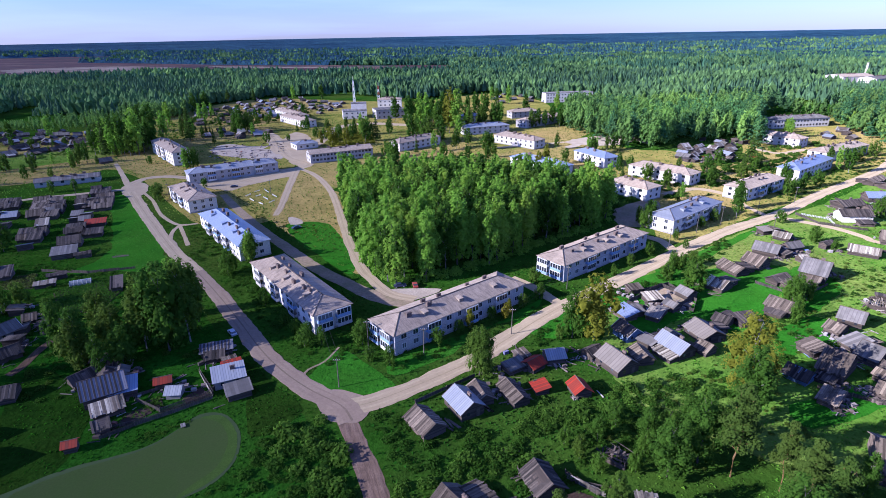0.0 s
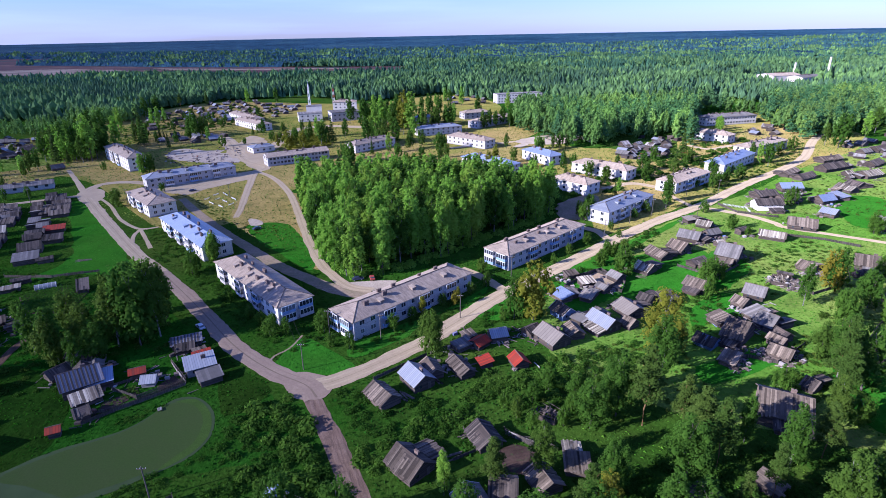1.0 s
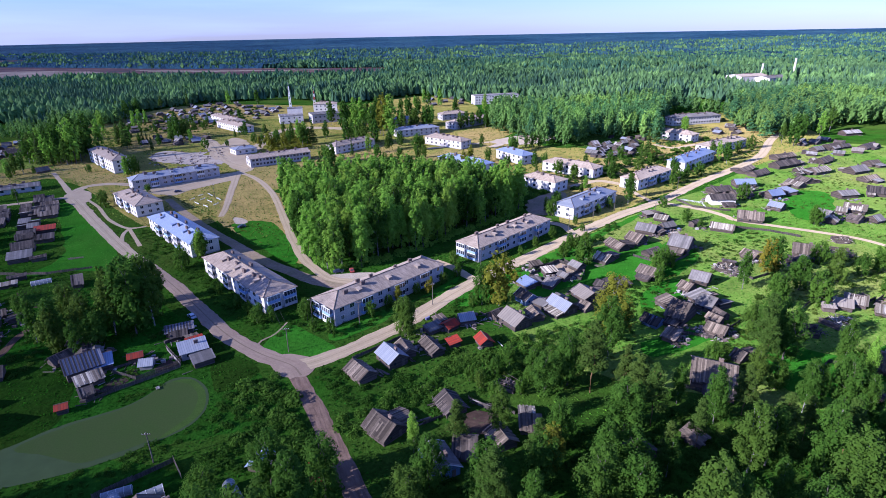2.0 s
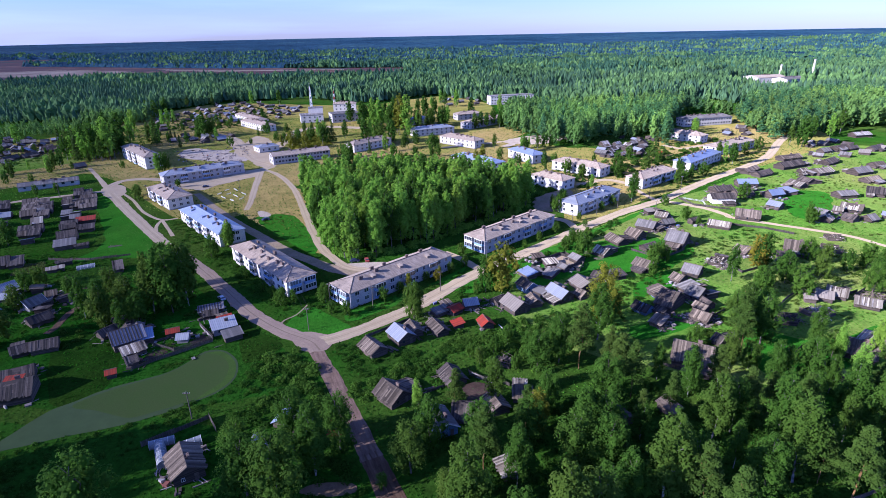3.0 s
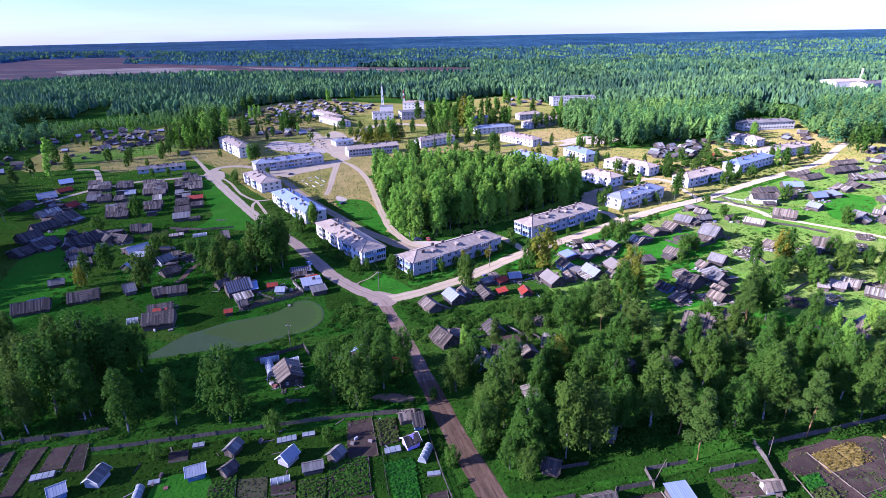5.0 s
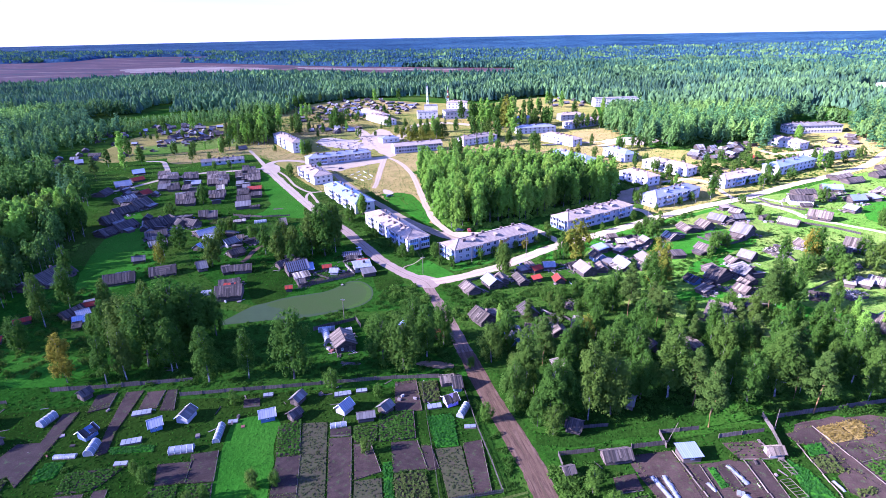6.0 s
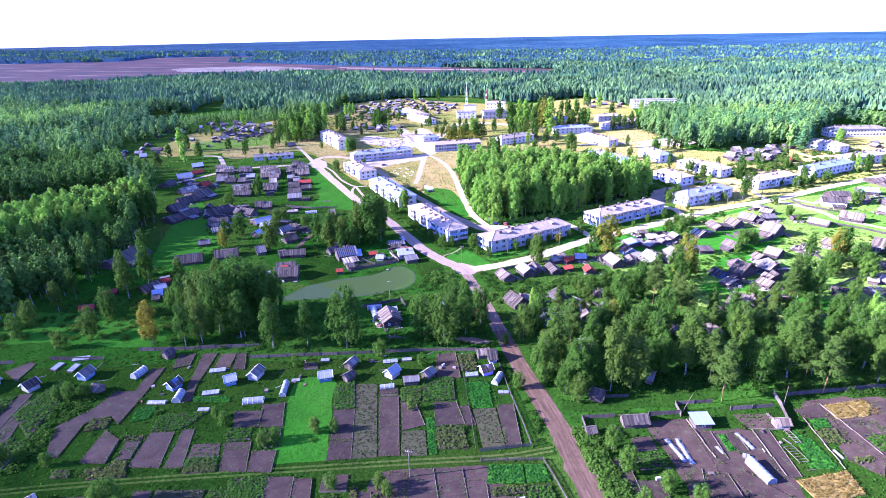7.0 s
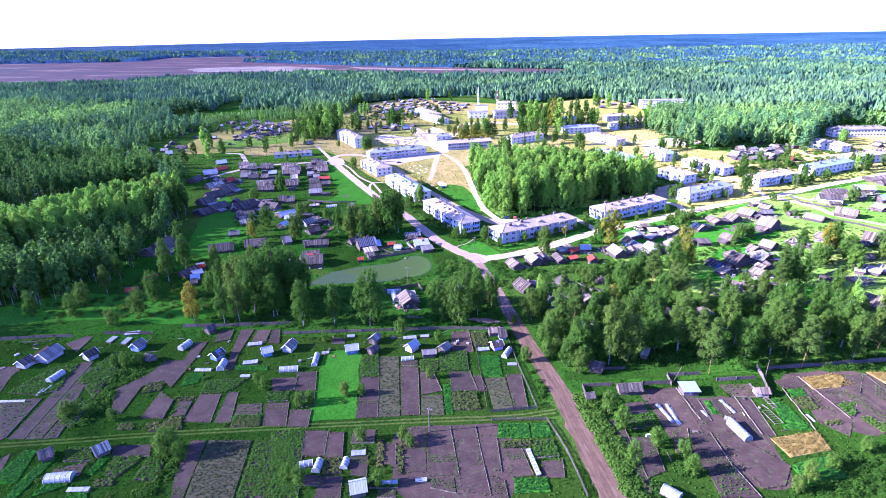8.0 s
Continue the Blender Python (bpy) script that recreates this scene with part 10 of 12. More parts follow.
tree(-87, 426.2, 16.2, 'yellow', 1, 257)
tree(-75.5, 425.2, 16.2, 'yellow', 1, 324)
tree(-97.2, 434.6, 12.2, 'yellow', 0, 31)
tree(-31.9, 502, 30.9, 'birch', 0, 98)
tree(-22, 501, 34.0, 'aspen', 1, 165)
tree(-5.4, 479.9, 26.6, 'birch', 2, 232)
tree(4.1, 478.9, 38.1, 'yellow', 0, 299)
tree(25.7, 619.1, 17.9, 'birch', 1, 6)
tree(45.9, 683.1, 14.4, 'aspen', 0, 73)
tree(63.3, 680.6, 19.4, 'birch', 2, 140)
tree(-40.4, 382.2, 12.2, 'round', 1, 207)
tree(-34.3, 370, 15.1, 'round', 2, 274)
tree(-79.3, 184.6, 10.0, 'round', 0, 341)
tree(-75.6, 195.9, 11.4, 'willow', 1, 48)
tree(-139.3, 309.9, 5.9, 'round', 1, 115)
tree(-157.8, 293.2, 7.3, 'round', 2, 182)
tree(8.9, 413.5, 15.2, 'birch', 0, 249)
tree(17.7, 427.4, 12.9, 'willow', 0, 316)
tree(-145.1, 450, 9.1, 'round', 0, 23)
tree(-150.3, 597.9, 15.4, 'birch', 0, 90)
tree(-252.7, 610.4, 15.8, 'aspen', 2, 157)
tree(-202.8, 373.7, 6.4, 'round', 1, 224)
tree(-194.3, 576.7, 13.2, 'birch', 1, 291)
tree(-129, 456.7, 6.1, 'round', 2, 358)
tree(-1.3, 526, 31.4, 'birch', 0, 65)
tree(11, 475.9, 38.6, 'aspen', 1, 132)
tree(32.1, 570.3, 26.0, 'birch', 1, 199)
tree(54.6, 538.5, 19.8, 'aspen', 2, 266)
tree(57.5, 334.3, 13.7, 'yellow', 0, 333)
tree(148.7, 299.6, 10.7, 'willow', 1, 40)
tree(132.6, 239.2, 16.2, 'birch', 2, 107)
tree(86.7, 226.2, 8.8, 'round', 0, 174)
tree(236.4, 316.7, 15.3, 'birch', 1, 241)
tree(234.8, 324.4, 15.3, 'aspen', 0, 308)
tree(174.9, 272.5, 8.5, 'round', 1, 15)
tree(184.2, 281.9, 7.3, 'round', 2, 82)
tree(284.2, 362.3, 10.2, 'round', 0, 149)
tree(264.4, 464.7, 12.6, 'birch', 0, 216)
tree(280.1, 454.1, 12.0, 'round', 1, 283)
tree(333.9, 457.1, 16.1, 'aspen', 1, 350)
tree(339.6, 447.8, 13.7, 'aspen', 2, 57)
tree(318.7, 375, 16.8, 'birch', 2, 124)
tree(321.8, 365.2, 24.7, 'willow', 0, 191)
tree(356.9, 400.6, 19.3, 'birch', 0, 258)
tree(371, 399.2, 21.2, 'aspen', 1, 325)
tree(393.1, 415.7, 21.9, 'birch', 1, 32)
tree(203, 192.6, 10.0, 'round', 2, 99)
tree(195.3, 235.5, 10.1, 'round', 0, 166)
tree(35, 135.3, 14.7, 'willow', 0, 233)
tree(7.8, 117.7, 13.9, 'round', 1, 300)
tree(81.1, 163.8, 11.6, 'round', 2, 7)
tree(107.1, 153.1, 9.4, 'round', 0, 74)
tree(113.3, 155.6, 7.3, 'round', 1, 141)
tree(113, 104.4, 11.5, 'willow', 1, 208)
tree(110.7, 95.6, 18.7, 'birch', 2, 275)
tree(112.6, 90, 18.3, 'willow', 2, 342)
tree(146.7, 142.5, 16.2, 'willow', 0, 49)
tree(130.9, 119.3, 12.6, 'round', 2, 116)
tree(147.9, 130.2, 13.0, 'willow', 1, 183)
tree(145.8, 118.8, 12.6, 'round', 0, 250)
tree(164.3, 133.5, 9.6, 'round', 1, 317)
tree(178, 137, 9.7, 'willow', 2, 24)
tree(172.3, 117.9, 12.5, 'round', 0, 91)
tree(179.9, 125.2, 11.0, 'willow', 0, 158)
tree(193.6, 346.5, 20.9, 'spruce', 0, 225)
tree(121.8, 553.2, 15.4, 'birch', 0, 292)
tree(264.1, 535.8, 17.0, 'birch', 1, 359)
tree(-325.4, 344, 20.0, 'birch', 0, 66)
tree(-335, 348.9, 23.3, 'aspen', 1, 133)
tree(-263.6, 394.6, 12.2, 'birch', 1, 200)
tree(-241.6, 403.3, 11.2, 'spruce', 0, 267)
tree(-232.6, 407.9, 10.2, 'birch', 2, 334)
tree(-166.6, 362.3, 13.5, 'willow', 0, 41)
tree(-182, 210.3, 13.3, 'willow', 1, 108)
tree(-188.4, 185.1, 9.0, 'round', 0, 175)
tree(-152.2, 134.1, 12.9, 'willow', 2, 242)
tree(-125, 114.7, 16.2, 'willow', 0, 309)
tree(-151.1, 115.5, 11.0, 'yellow', 1, 16)
tree(-140.5, 155.3, 10.0, 'round', 1, 83)
tree(-121.1, 148.8, 8.6, 'round', 2, 150)
tree(-86.7, 126.8, 11.3, 'round', 0, 217)
tree(-96.1, 122.5, 15.5, 'willow', 1, 284)
tree(-89, 120, 12.1, 'birch', 2, 351)
tree(-76.9, 131.3, 25.9, 'willow', 2, 58)
tree(-83.3, 131.5, 21.5, 'birch', 0, 125)
tree(-73.2, 136.2, 25.2, 'birch', 1, 192)
tree(-75.5, 196.8, 11.3, 'round', 0, 259)
tree(-79.1, 181.9, 8.2, 'round', 1, 326)
tree(-214.3, 309, 6.5, 'round', 2, 33)
tree(-223.4, 302.5, 7.4, 'round', 0, 100)
tree(-152.2, 281.2, 10.5, 'round', 1, 167)
grove([(-37.2, 500), (8.5, 509.1), (13.7, 449.7), (-7.2, 428.9), (-31.5, 442.5)], 8, ('birch', 'aspen', 'birch', 'spruce', 'willow'), (17, 23), 80, 'trees between the far blocks', 7)
grove([(-264.8, 450.6), (-247, 478.8), (-222.4, 427.5), (-231.1, 396)], 7.5, ('birch', 'aspen', 'birch', 'spruce', 'willow'), (19, 24), 81, 'trees between the far blocks', 12)
grove([(-211, 557.1), (-192.1, 563), (-172.6, 500.7), (-189.8, 495.7)], 9, ('birch', 'aspen', 'birch', 'spruce', 'willow'), (14, 20), 82, 'trees between the far blocks', 6)
grove([(-240.4, 507.8), (-228.2, 513.5), (-215.1, 478.8), (-225.5, 473.5)], 8, ('birch', 'aspen', 'birch', 'spruce', 'willow'), (16, 20), 83, 'trees between the far blocks', 5)
grove([(15, 559.2), (54, 567.3), (56.4, 514.7), (20.2, 500.7)], 9, ('birch', 'aspen', 'birch', 'spruce', 'willow'), (16, 22), 85, 'trees between the far blocks', 10)
grove([(80, 539), (116.2, 551.1), (111.5, 504.8), (77.9, 494.4)], 9, ('birch', 'aspen', 'birch', 'spruce', 'willow'), (14, 20), 86, 'trees between the far blocks', 8)
grove([(225.3, 577), (271.1, 594.7), (254.6, 534.2), (214.2, 523.1)], 9, ('birch', 'aspen', 'birch', 'spruce', 'willow'), (16, 21), 87, 'trees between the far blocks', 8)
grove([(-367.8, 740.6), (-309.8, 786.1), (-280.9, 715.5), (-335.9, 676.7)], 10, ('birch', 'aspen', 'birch', 'spruce', 'willow'), (15, 20), 88, 'trees between the far blocks', 10)
grove([(102.5, 408), (131.6, 426.6), (129.2, 395.4), (101.9, 378.9)], 9, ('birch', 'aspen', 'birch', 'spruce', 'willow'), (9, 14), 89, 'trees between the far blocks', 7)
grove([(113.8, 270.7), (126.1, 281.3), (123.6, 267.2), (111.8, 257.3)], 7, ('birch', 'aspen', 'birch', 'spruce', 'willow'), (7, 10), 90, 'trees between the far blocks', 5)
grove([(-37.5, 418.1), (21.2, 481.4), (88.9, 505.1), (97.3, 446.5), (41.8, 357.5), (-2.8, 344.5)], 19, ('birch', 'round', 'willow', 'aspen', 'round', 'spruce'), (9, 17), 120, 'trees between the far blocks', 9, clear=True)
grove([(89.7, 390.4), (135, 358.8), (181.2, 346.9), (180, 316.8), (119.8, 289.1), (85.3, 297.2)], 17, ('birch', 'round', 'willow', 'aspen', 'round', 'spruce'), (8, 15), 121, 'trees between the far blocks', 9, clear=True)
grove([(-154.6, 531.4), (-76.3, 599.3), (-45.7, 519.6), (-108.2, 466.1)], 17, ('birch', 'round', 'willow', 'aspen', 'round', 'spruce'), (9, 17), 122, 'trees between the far blocks', 9, clear=True)
grove([(173.9, 331.7), (219.1, 344), (268.4, 375.4), (263.9, 357.4), (187.8, 290.7), (158.1, 292.6)], 18, ('birch', 'round', 'willow', 'aspen', 'round', 'spruce'), (8, 14), 123, 'trees between the far blocks', 9, clear=True)
grove([(-236.2, 507.6), (-195.7, 614.1), (-156.1, 499.4), (-189.7, 431.4)], 18, ('birch', 'round', 'willow', 'aspen', 'round', 'spruce'), (8, 15), 124, 'trees between the far blocks', 9, clear=True)
grove([(-301.1, 366.1), (-270.5, 390.3), (-240.7, 388), (-229, 360.9), (-249.6, 325.1)], 17, ('birch', 'round', 'willow', 'aspen', 'round', 'spruce'), (7, 13), 125, 'trees between the far blocks', 9, clear=True)

# shrubs and small trees before the blocks and along the road
tree(-20.7, 124.7, 5.0, 'round', 1, 77)
tree(-15.2, 122.4, 6.0, 'round', 1, 333)
tree(-24.5, 136.4, 6.5, 'round', 0, 37)
tree(-9.1, 134.1, 7.0, 'round', 2, 48)
tree(-2.8, 132.1, 6.0, 'round', 1, 298)
tree(6.5, 140.6, 7.0, 'yellow', 0, 259)
tree(3.2, 138.7, 4.5, 'round', 0, 19)
tree(18.8, 149.9, 5.5, 'yellow', 0, 222)
tree(23.6, 153.9, 5.0, 'round', 1, 35)
tree(13.3, 146.8, 4.5, 'round', 0, 46)
tree(29.9, 159.6, 6.0, 'round', 2, 217)
tree(-35.1, 133.0, 6.0, 'round', 0, 289)
tree(-39.9, 136.8, 5.5, 'round', 0, 114)
tree(-44.0, 140.1, 5.0, 'round', 2, 321)
tree(-48.6, 145.3, 5.0, 'round', 2, 31)
tree(-58.6, 158.5, 5.0, 'round', 2, 299)
tree(67.4, 186.0, 5.0, 'round', 1, 25)
tree(77.9, 195.5, 5.5, 'round', 0, 23)
tree(58.6, 177.2, 4.5, 'round', 2, 68)
tree(94.0, 211.5, 5.0, 'round', 1, 214)
tree(111.1, 226.9, 5.0, 'round', 0, 276)
tree(119.8, 234.2, 6.0, 'round', 0, 292)
tree(93.9, 241.3, 9.0, 'birch', 1, 286)
tree(86.2, 233.6, 8.0, 'round', 2, 92)
tree(94.0, 201.9, 4.0, 'round', 0, 297)
tree(76.0, 173.2, 6.5, 'round', 2, 327)
tree(84.1, 181.2, 6.5, 'round', 0, 190)
tree(89.8, 185.1, 6.0, 'round', 0, 280)
tree(82.7, 185.4, 6.0, 'round', 2, 32)
tree(184.8, 290.9, 5.5, 'round', 2, 30)
tree(205.4, 304.4, 5.0, 'round', 2, 105)
tree(167.0, 275.1, 5.0, 'round', 1, 348)

# bushes and undergrowth
grove([(-250, 545), (-290, 675), (-242, 765), (-150, 735), (-130, 640), (-180, 540)], 15, ['round', 'birch', 'willow'], (5, 9), 91, 'trees among the far sheds', limit=30, clear=True)
grove([(-420, 420), (-445, 470), (-400, 530), (-305, 540), (-290, 440), (-340, 425)], 15, ['round', 'birch', 'willow'], (5, 9), 92, 'trees among the far sheds', limit=20, clear=True)
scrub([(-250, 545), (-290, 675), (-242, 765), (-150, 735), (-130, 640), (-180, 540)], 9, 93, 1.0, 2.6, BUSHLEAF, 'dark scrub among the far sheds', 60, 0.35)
scrub([(30, 205), (75, 238), (120, 275), (190, 318), (240, 345), (235, 365), (170, 330), (110, 300), (60, 262), (22, 225)], 5, 94, 1.0, 2.6, BUSHLEAF, 'bushes and saplings between the blocks', 96, 0.26)
scrub([(150, 300), (215, 350), (290, 400), (270, 420), (190, 370), (135, 325)], 6, 95, 1.2, 2.8, GARDENLEAF, 'bushes and saplings between the blocks', 96, 0.26)
scrub([(14.1, 96.2), (16.7, 100.9), (32.1, 106.6), (34.1, 103.6), (26.5, 97.4), (16.3, 93.6)], 1.5, 80, 0.8, 1.5, GARDENLEAF, 'dense row of tall weeds below the sheds', 96, 0.185)
scrub([(-68.3, 94.4), (-66.9, 97.4), (-59.6, 101.2), (-55.8, 104.4), (-54.7, 102.6), (-58.3, 98.6), (-63.9, 94.8)], 1.2, 81, 0.3, 0.8, BUSHLEAF, 'dark reeds on the pond shore', 60, 0.16)
scrub([(-40, 97), (-27.6, 102), (-15.5, 81), (-13, 68), (-26, 66), (-34, 74)], 4.6, 82, 1.3, 2.7, GARDENLEAF, 'rounded young willow bushes beside the track', 150, 0.19)
scrub([(15.8, 106), (40.8, 118), (60, 118), (65.6, 95), (47.8, 86), (25, 92.5)], 4.6, 83, 1.2, 2.4, GARDENLEAF, 'rounded bushes below the sheds', 150, 0.19)
scrub([(-14, 78), (0, 88), (14, 92), (20, 86), (8, 82), (-4, 70), (-8, 58)], 4.0, 84, 1.0, 2.2, GARDENLEAF, 'rounded bushes beside the track', 150, 0.19)
scrub([(-17.2, 101.6), (-10, 109.8), (-7.4, 97.6), (12.7, 95.4), (26.3, 102.7), (38.3, 108.7), (53.2, 112.8), (57.6, 104), (44.4, 89.7), (29.5, 90), (21.3, 78.3), (5.6, 78.5), (-6.1, 81.5), (-12.1, 87.5)], 2.6, 1, 0.6, 1.7, BUSHLEAF, 'dense green scrub between the huts', 96, 0.185)
scrub([(-41.7, 98.3), (-30, 101.9), (-22.4, 87.7), (-16.6, 78.6), (-40, 79)], 2.6, 2, 0.6, 1.8, BUSHLEAF, 'dense green scrub beside the track', 96, 0.185)
scrub([(28.9, 148.1), (57.3, 169.3), (87.9, 193.4), (117, 213.8), (113.1, 201.1), (86.7, 180.1), (69.7, 166.6), (54.8, 154.8), (33, 134.7), (22.6, 129.1)], 2.8, 3, 0.5, 1.6, BUSHLEAF, 'bushes along the road', 96, 0.185)
scrub([(-61.6, 151), (-59.2, 166.8), (-42.3, 143.4), (-36.8, 133.7), (-22.9, 136.3), (-14.4, 130.1), (18.6, 148.5), (30.1, 155.6), (24.9, 144.7), (7.3, 129.5), (-13.5, 119.3), (-25.9, 124.8), (-34.4, 122.4), (-47.2, 137)], 3.0, 4, 0.4, 1.3, BUSHLEAF, 'low bushes round the blocks', 96, 0.185)
scrub([(-79.8, 181.4), (-75, 191.6), (-61.1, 166.8), (-58, 150.9), (-70.7, 167.2)], 2.6, 5, 0.6, 1.6, BUSHLEAF, 'bushes beside the road', 96, 0.185)
scrub([(-96.6, 187.1), (-79.3, 191.8), (-95.3, 223.6), (-117.3, 243.7), (-111.6, 210.8)], 3.2, 6, 0.5, 1.5, BUSHLEAF, 'bushes beside the block', 96, 0.185)
scrub([(-42.7, 89.1), (-33.2, 101.5), (-24.7, 93.9), (-16.2, 80.8), (-7.7, 55.6), (-3.9, 38.5), (-17, 42.9), (-28.6, 49.3), (-41.6, 67.4), (-32.8, 82.3)], 2.8, 7, 0.7, 2.0, BUSHLEAF, 'dark scrub beside the track', 96, 0.185)
scrub([(-69.4, 77.2), (-84.8, 66.4), (-95.5, 56.7), (-91.5, 50.7), (-67.6, 54.4), (-47.7, 67.9), (-41.9, 86)], 2.8, 8, 0.4, 1.2, BUSHLEAF, 'rough growth along the pond bank', 96, 0.185)
scrub([(-6.8, 48.6), (-1.9, 42.6), (3.6, 25.3), (11.1, 6.4), (14, -4.5), (10.7, -5.6), (5.7, 8.5), (-0.9, 32.3)], 1.8, 9, 0.4, 1.0, BUSHLEAF, 'rough growth between fence and track', 96, 0.185)
scrub([(23.1, 2.7), (33.4, 7.4), (35.5, -5.8), (39.9, -19), (40.3, -34.6), (32.5, -36.1), (27, -16.9)], 2.2, 10, 0.7, 1.9, BUSHLEAF, 'thick hedge along the dirt track', 96, 0.185)
scrub([(-123.5, 21.8), (-78, 25.2), (-2.9, 42.4), (-13.2, 54.8), (-48, 44), (-95.2, 40.9), (-131.6, 29.8)], 3.0, 11, 0.5, 1.4, BUSHLEAF, 'undergrowth behind the garden fence', 96, 0.185)
scrub([(-213.3, 21), (-181.5, 31.6), (-172.8, 88.1), (-138.2, 78.7), (-101.4, 53.2), (-130.1, 27.6), (-176.9, 12.6)], 3.4, 12, 0.5, 1.8, BUSHLEAF, 'undergrowth at the edge of the wood', 96, 0.185)
scrub([(5.1, 50.6), (19.9, 21), (56, 32.6), (90.8, 31.8), (123.1, 41.9), (142.6, 83.5), (83.2, 68.6), (18.1, 73.1)], 3.2, 13, 0.5, 1.5, BUSHLEAF, 'undergrowth beneath the trees', 96, 0.185)
scrub([(103.5, 103.8), (147.4, 143.2), (184.7, 158.3), (207.7, 149.2), (185.5, 122.8), (162.4, 130.4), (142.1, 127.2), (114.8, 102.7), (115.5, 87.8), (99.8, 76.4), (89.7, 83.5)], 3.4, 14, 0.5, 1.7, BUSHLEAF, 'scrub among the sheds', 96, 0.185)
scrub([(75, 124.1), (99.6, 148.2), (108.2, 130.7), (77, 106.3), (43.5, 87.7), (33.8, 82.3), (27, 95.9), (42.4, 109.6)], 3.4, 15, 0.5, 1.6, BUSHLEAF, 'scrub among the sheds', 96, 0.185)
scrub([(-111.4, 114.4), (-105, 138.7), (-81.1, 151.6), (-66.9, 137.6), (-68.5, 125.9), (-85.4, 126.4), (-102.4, 126.8), (-98.1, 107.5)], 3.6, 16, 0.4, 1.4, BUSHLEAF, 'growth among the western sheds', 96, 0.185)
scrub([(-71, -39.4), (-65.4, -31.5), (-44.4, -25.3), (-36.5, -28.6), (-47, -34.9), (-61.5, -49.7)], 3.5, 17, 0.3, 0.9, BUSHLEAF, 'weeds along the grass lane', 96, 0.185)
scrub([(70.9, -19.4), (88.2, -7.9), (102, -3.2), (91.7, -25), (70.2, -29.1)], 2.6, 18, 0.4, 1.3, BUSHLEAF, 'overgrown garden corner', 96, 0.185)
scrub([(-354.5, 476), (-311.3, 485.6), (-268.1, 580.8), (-224.1, 491.4), (-254.1, 419.2), (-296.3, 392.3)], 4.5, 19, 0.6, 1.8, BUSHLEAF, 'bushes at the village edge', 96, 0.185)
scrub([(66.7, 298.4), (92.1, 322.9), (113.1, 336.1), (128, 294.5), (141.9, 271.3), (108, 273.3), (85.2, 274.6)], 4.0, 20, 0.6, 1.8, BUSHLEAF, 'bushes between the blocks', 96, 0.185)
scrub([(174.3, 347.4), (202, 345.3), (200.8, 302.1), (253, 341.4), (314.4, 391.6), (281.5, 347.5), (211.3, 289.2), (169.6, 259.7), (167.1, 292)], 4.0, 21, 0.5, 1.6, BUSHLEAF, 'bushes round the blocks', 96, 0.185)
scrub([(119.3, 165.4), (146.1, 177), (170.3, 190.4), (191.9, 157.5), (165.3, 141.3), (152.4, 168.8), (124.2, 139.9)], 4.0, 22, 0.4, 1.2, BUSHLEAF, 'weeds among the sheds', 96, 0.185)
scrub([(-189.9, 199), (-156.6, 195.4), (-109.9, 183.3), (-92.1, 150.9), (-92.7, 122.5), (-117.3, 124.8), (-155.3, 146.9)], 3.6, 23, 0.4, 1.3, BUSHLEAF, 'growth among the western sheds', 96, 0.185)
scrub([(-204.2, 189.2), (-128.2, 186.2), (-101.5, 165.6), (-85.5, 109.9), (-126.8, 103.4), (-156.7, 98.7)], 4.2, 24, 0.4, 1.2, BUSHLEAF, 'growth among the western sheds', 96, 0.185)
scrub([(103.5, 103.8), (147.4, 143.2), (184.7, 158.3), (207.7, 149.2), (164.5, 98), (140.9, 100.2), (126, 101.6), (106.8, 88.6), (89.7, 83.5)], 3.4, 60, 0.3, 0.9, WEEDLEAF, 'tall yellow-green weeds among the sheds', 60, 0.21)
scrub([(75, 124.1), (99.6, 148.2), (118.3, 152.4), (121, 129.4), (96, 104.5), (62.4, 86), (42.2, 81.5), (33.8, 82.3), (26.2, 89.3), (42.4, 109.6)], 3.4, 61, 0.3, 0.9, WEEDLEAF, 'tall yellow-green weeds among the sheds', 60, 0.21)
scrub([(181.7, 250.9), (272.4, 296.4), (292.1, 249.4), (218.1, 161.6), (194.4, 191.9), (163.2, 209.3)], 3.4, 62, 0.3, 0.9, WEEDLEAF, 'tall yellow-green weeds among the sheds', 60, 0.21)
scrub([(119.3, 165.4), (154.2, 192.2), (170.3, 190.4), (191.9, 157.5), (165.3, 141.3), (152.4, 168.8), (124.2, 139.9)], 3.4, 63, 0.3, 0.9, WEEDLEAF, 'tall yellow-green weeds among the sheds', 60, 0.21)
scrub([(-55.7, 221.8), (-81.3, 234), (-96.1, 255.5), (-174.6, 341.4), (-166.9, 348.5), (-99.5, 274.9), (-59, 236.8)], 2.4, 66, 0.3, 0.8, WEEDLEAF, 'tall weeds along the road', 60, 0.21)
scrub([(33.1, 148), (56.4, 166.2), (86.4, 189.5), (115.4, 210.5), (118.6, 217.2), (89, 196.2), (57.6, 170.2), (33.7, 150.9)], 2.4, 67, 0.3, 0.8, WEEDLEAF, 'tall weeds along the road', 60, 0.21)
scrub([(-107.4, 480.5), (-67.3, 496.3), (-56.1, 439.2), (-88.7, 420.5)], 3.0, 71, 1.2, 2.8, YELLOWLEAF, 'brownish-leaved shrubs before the public hall', 96, 0.185)
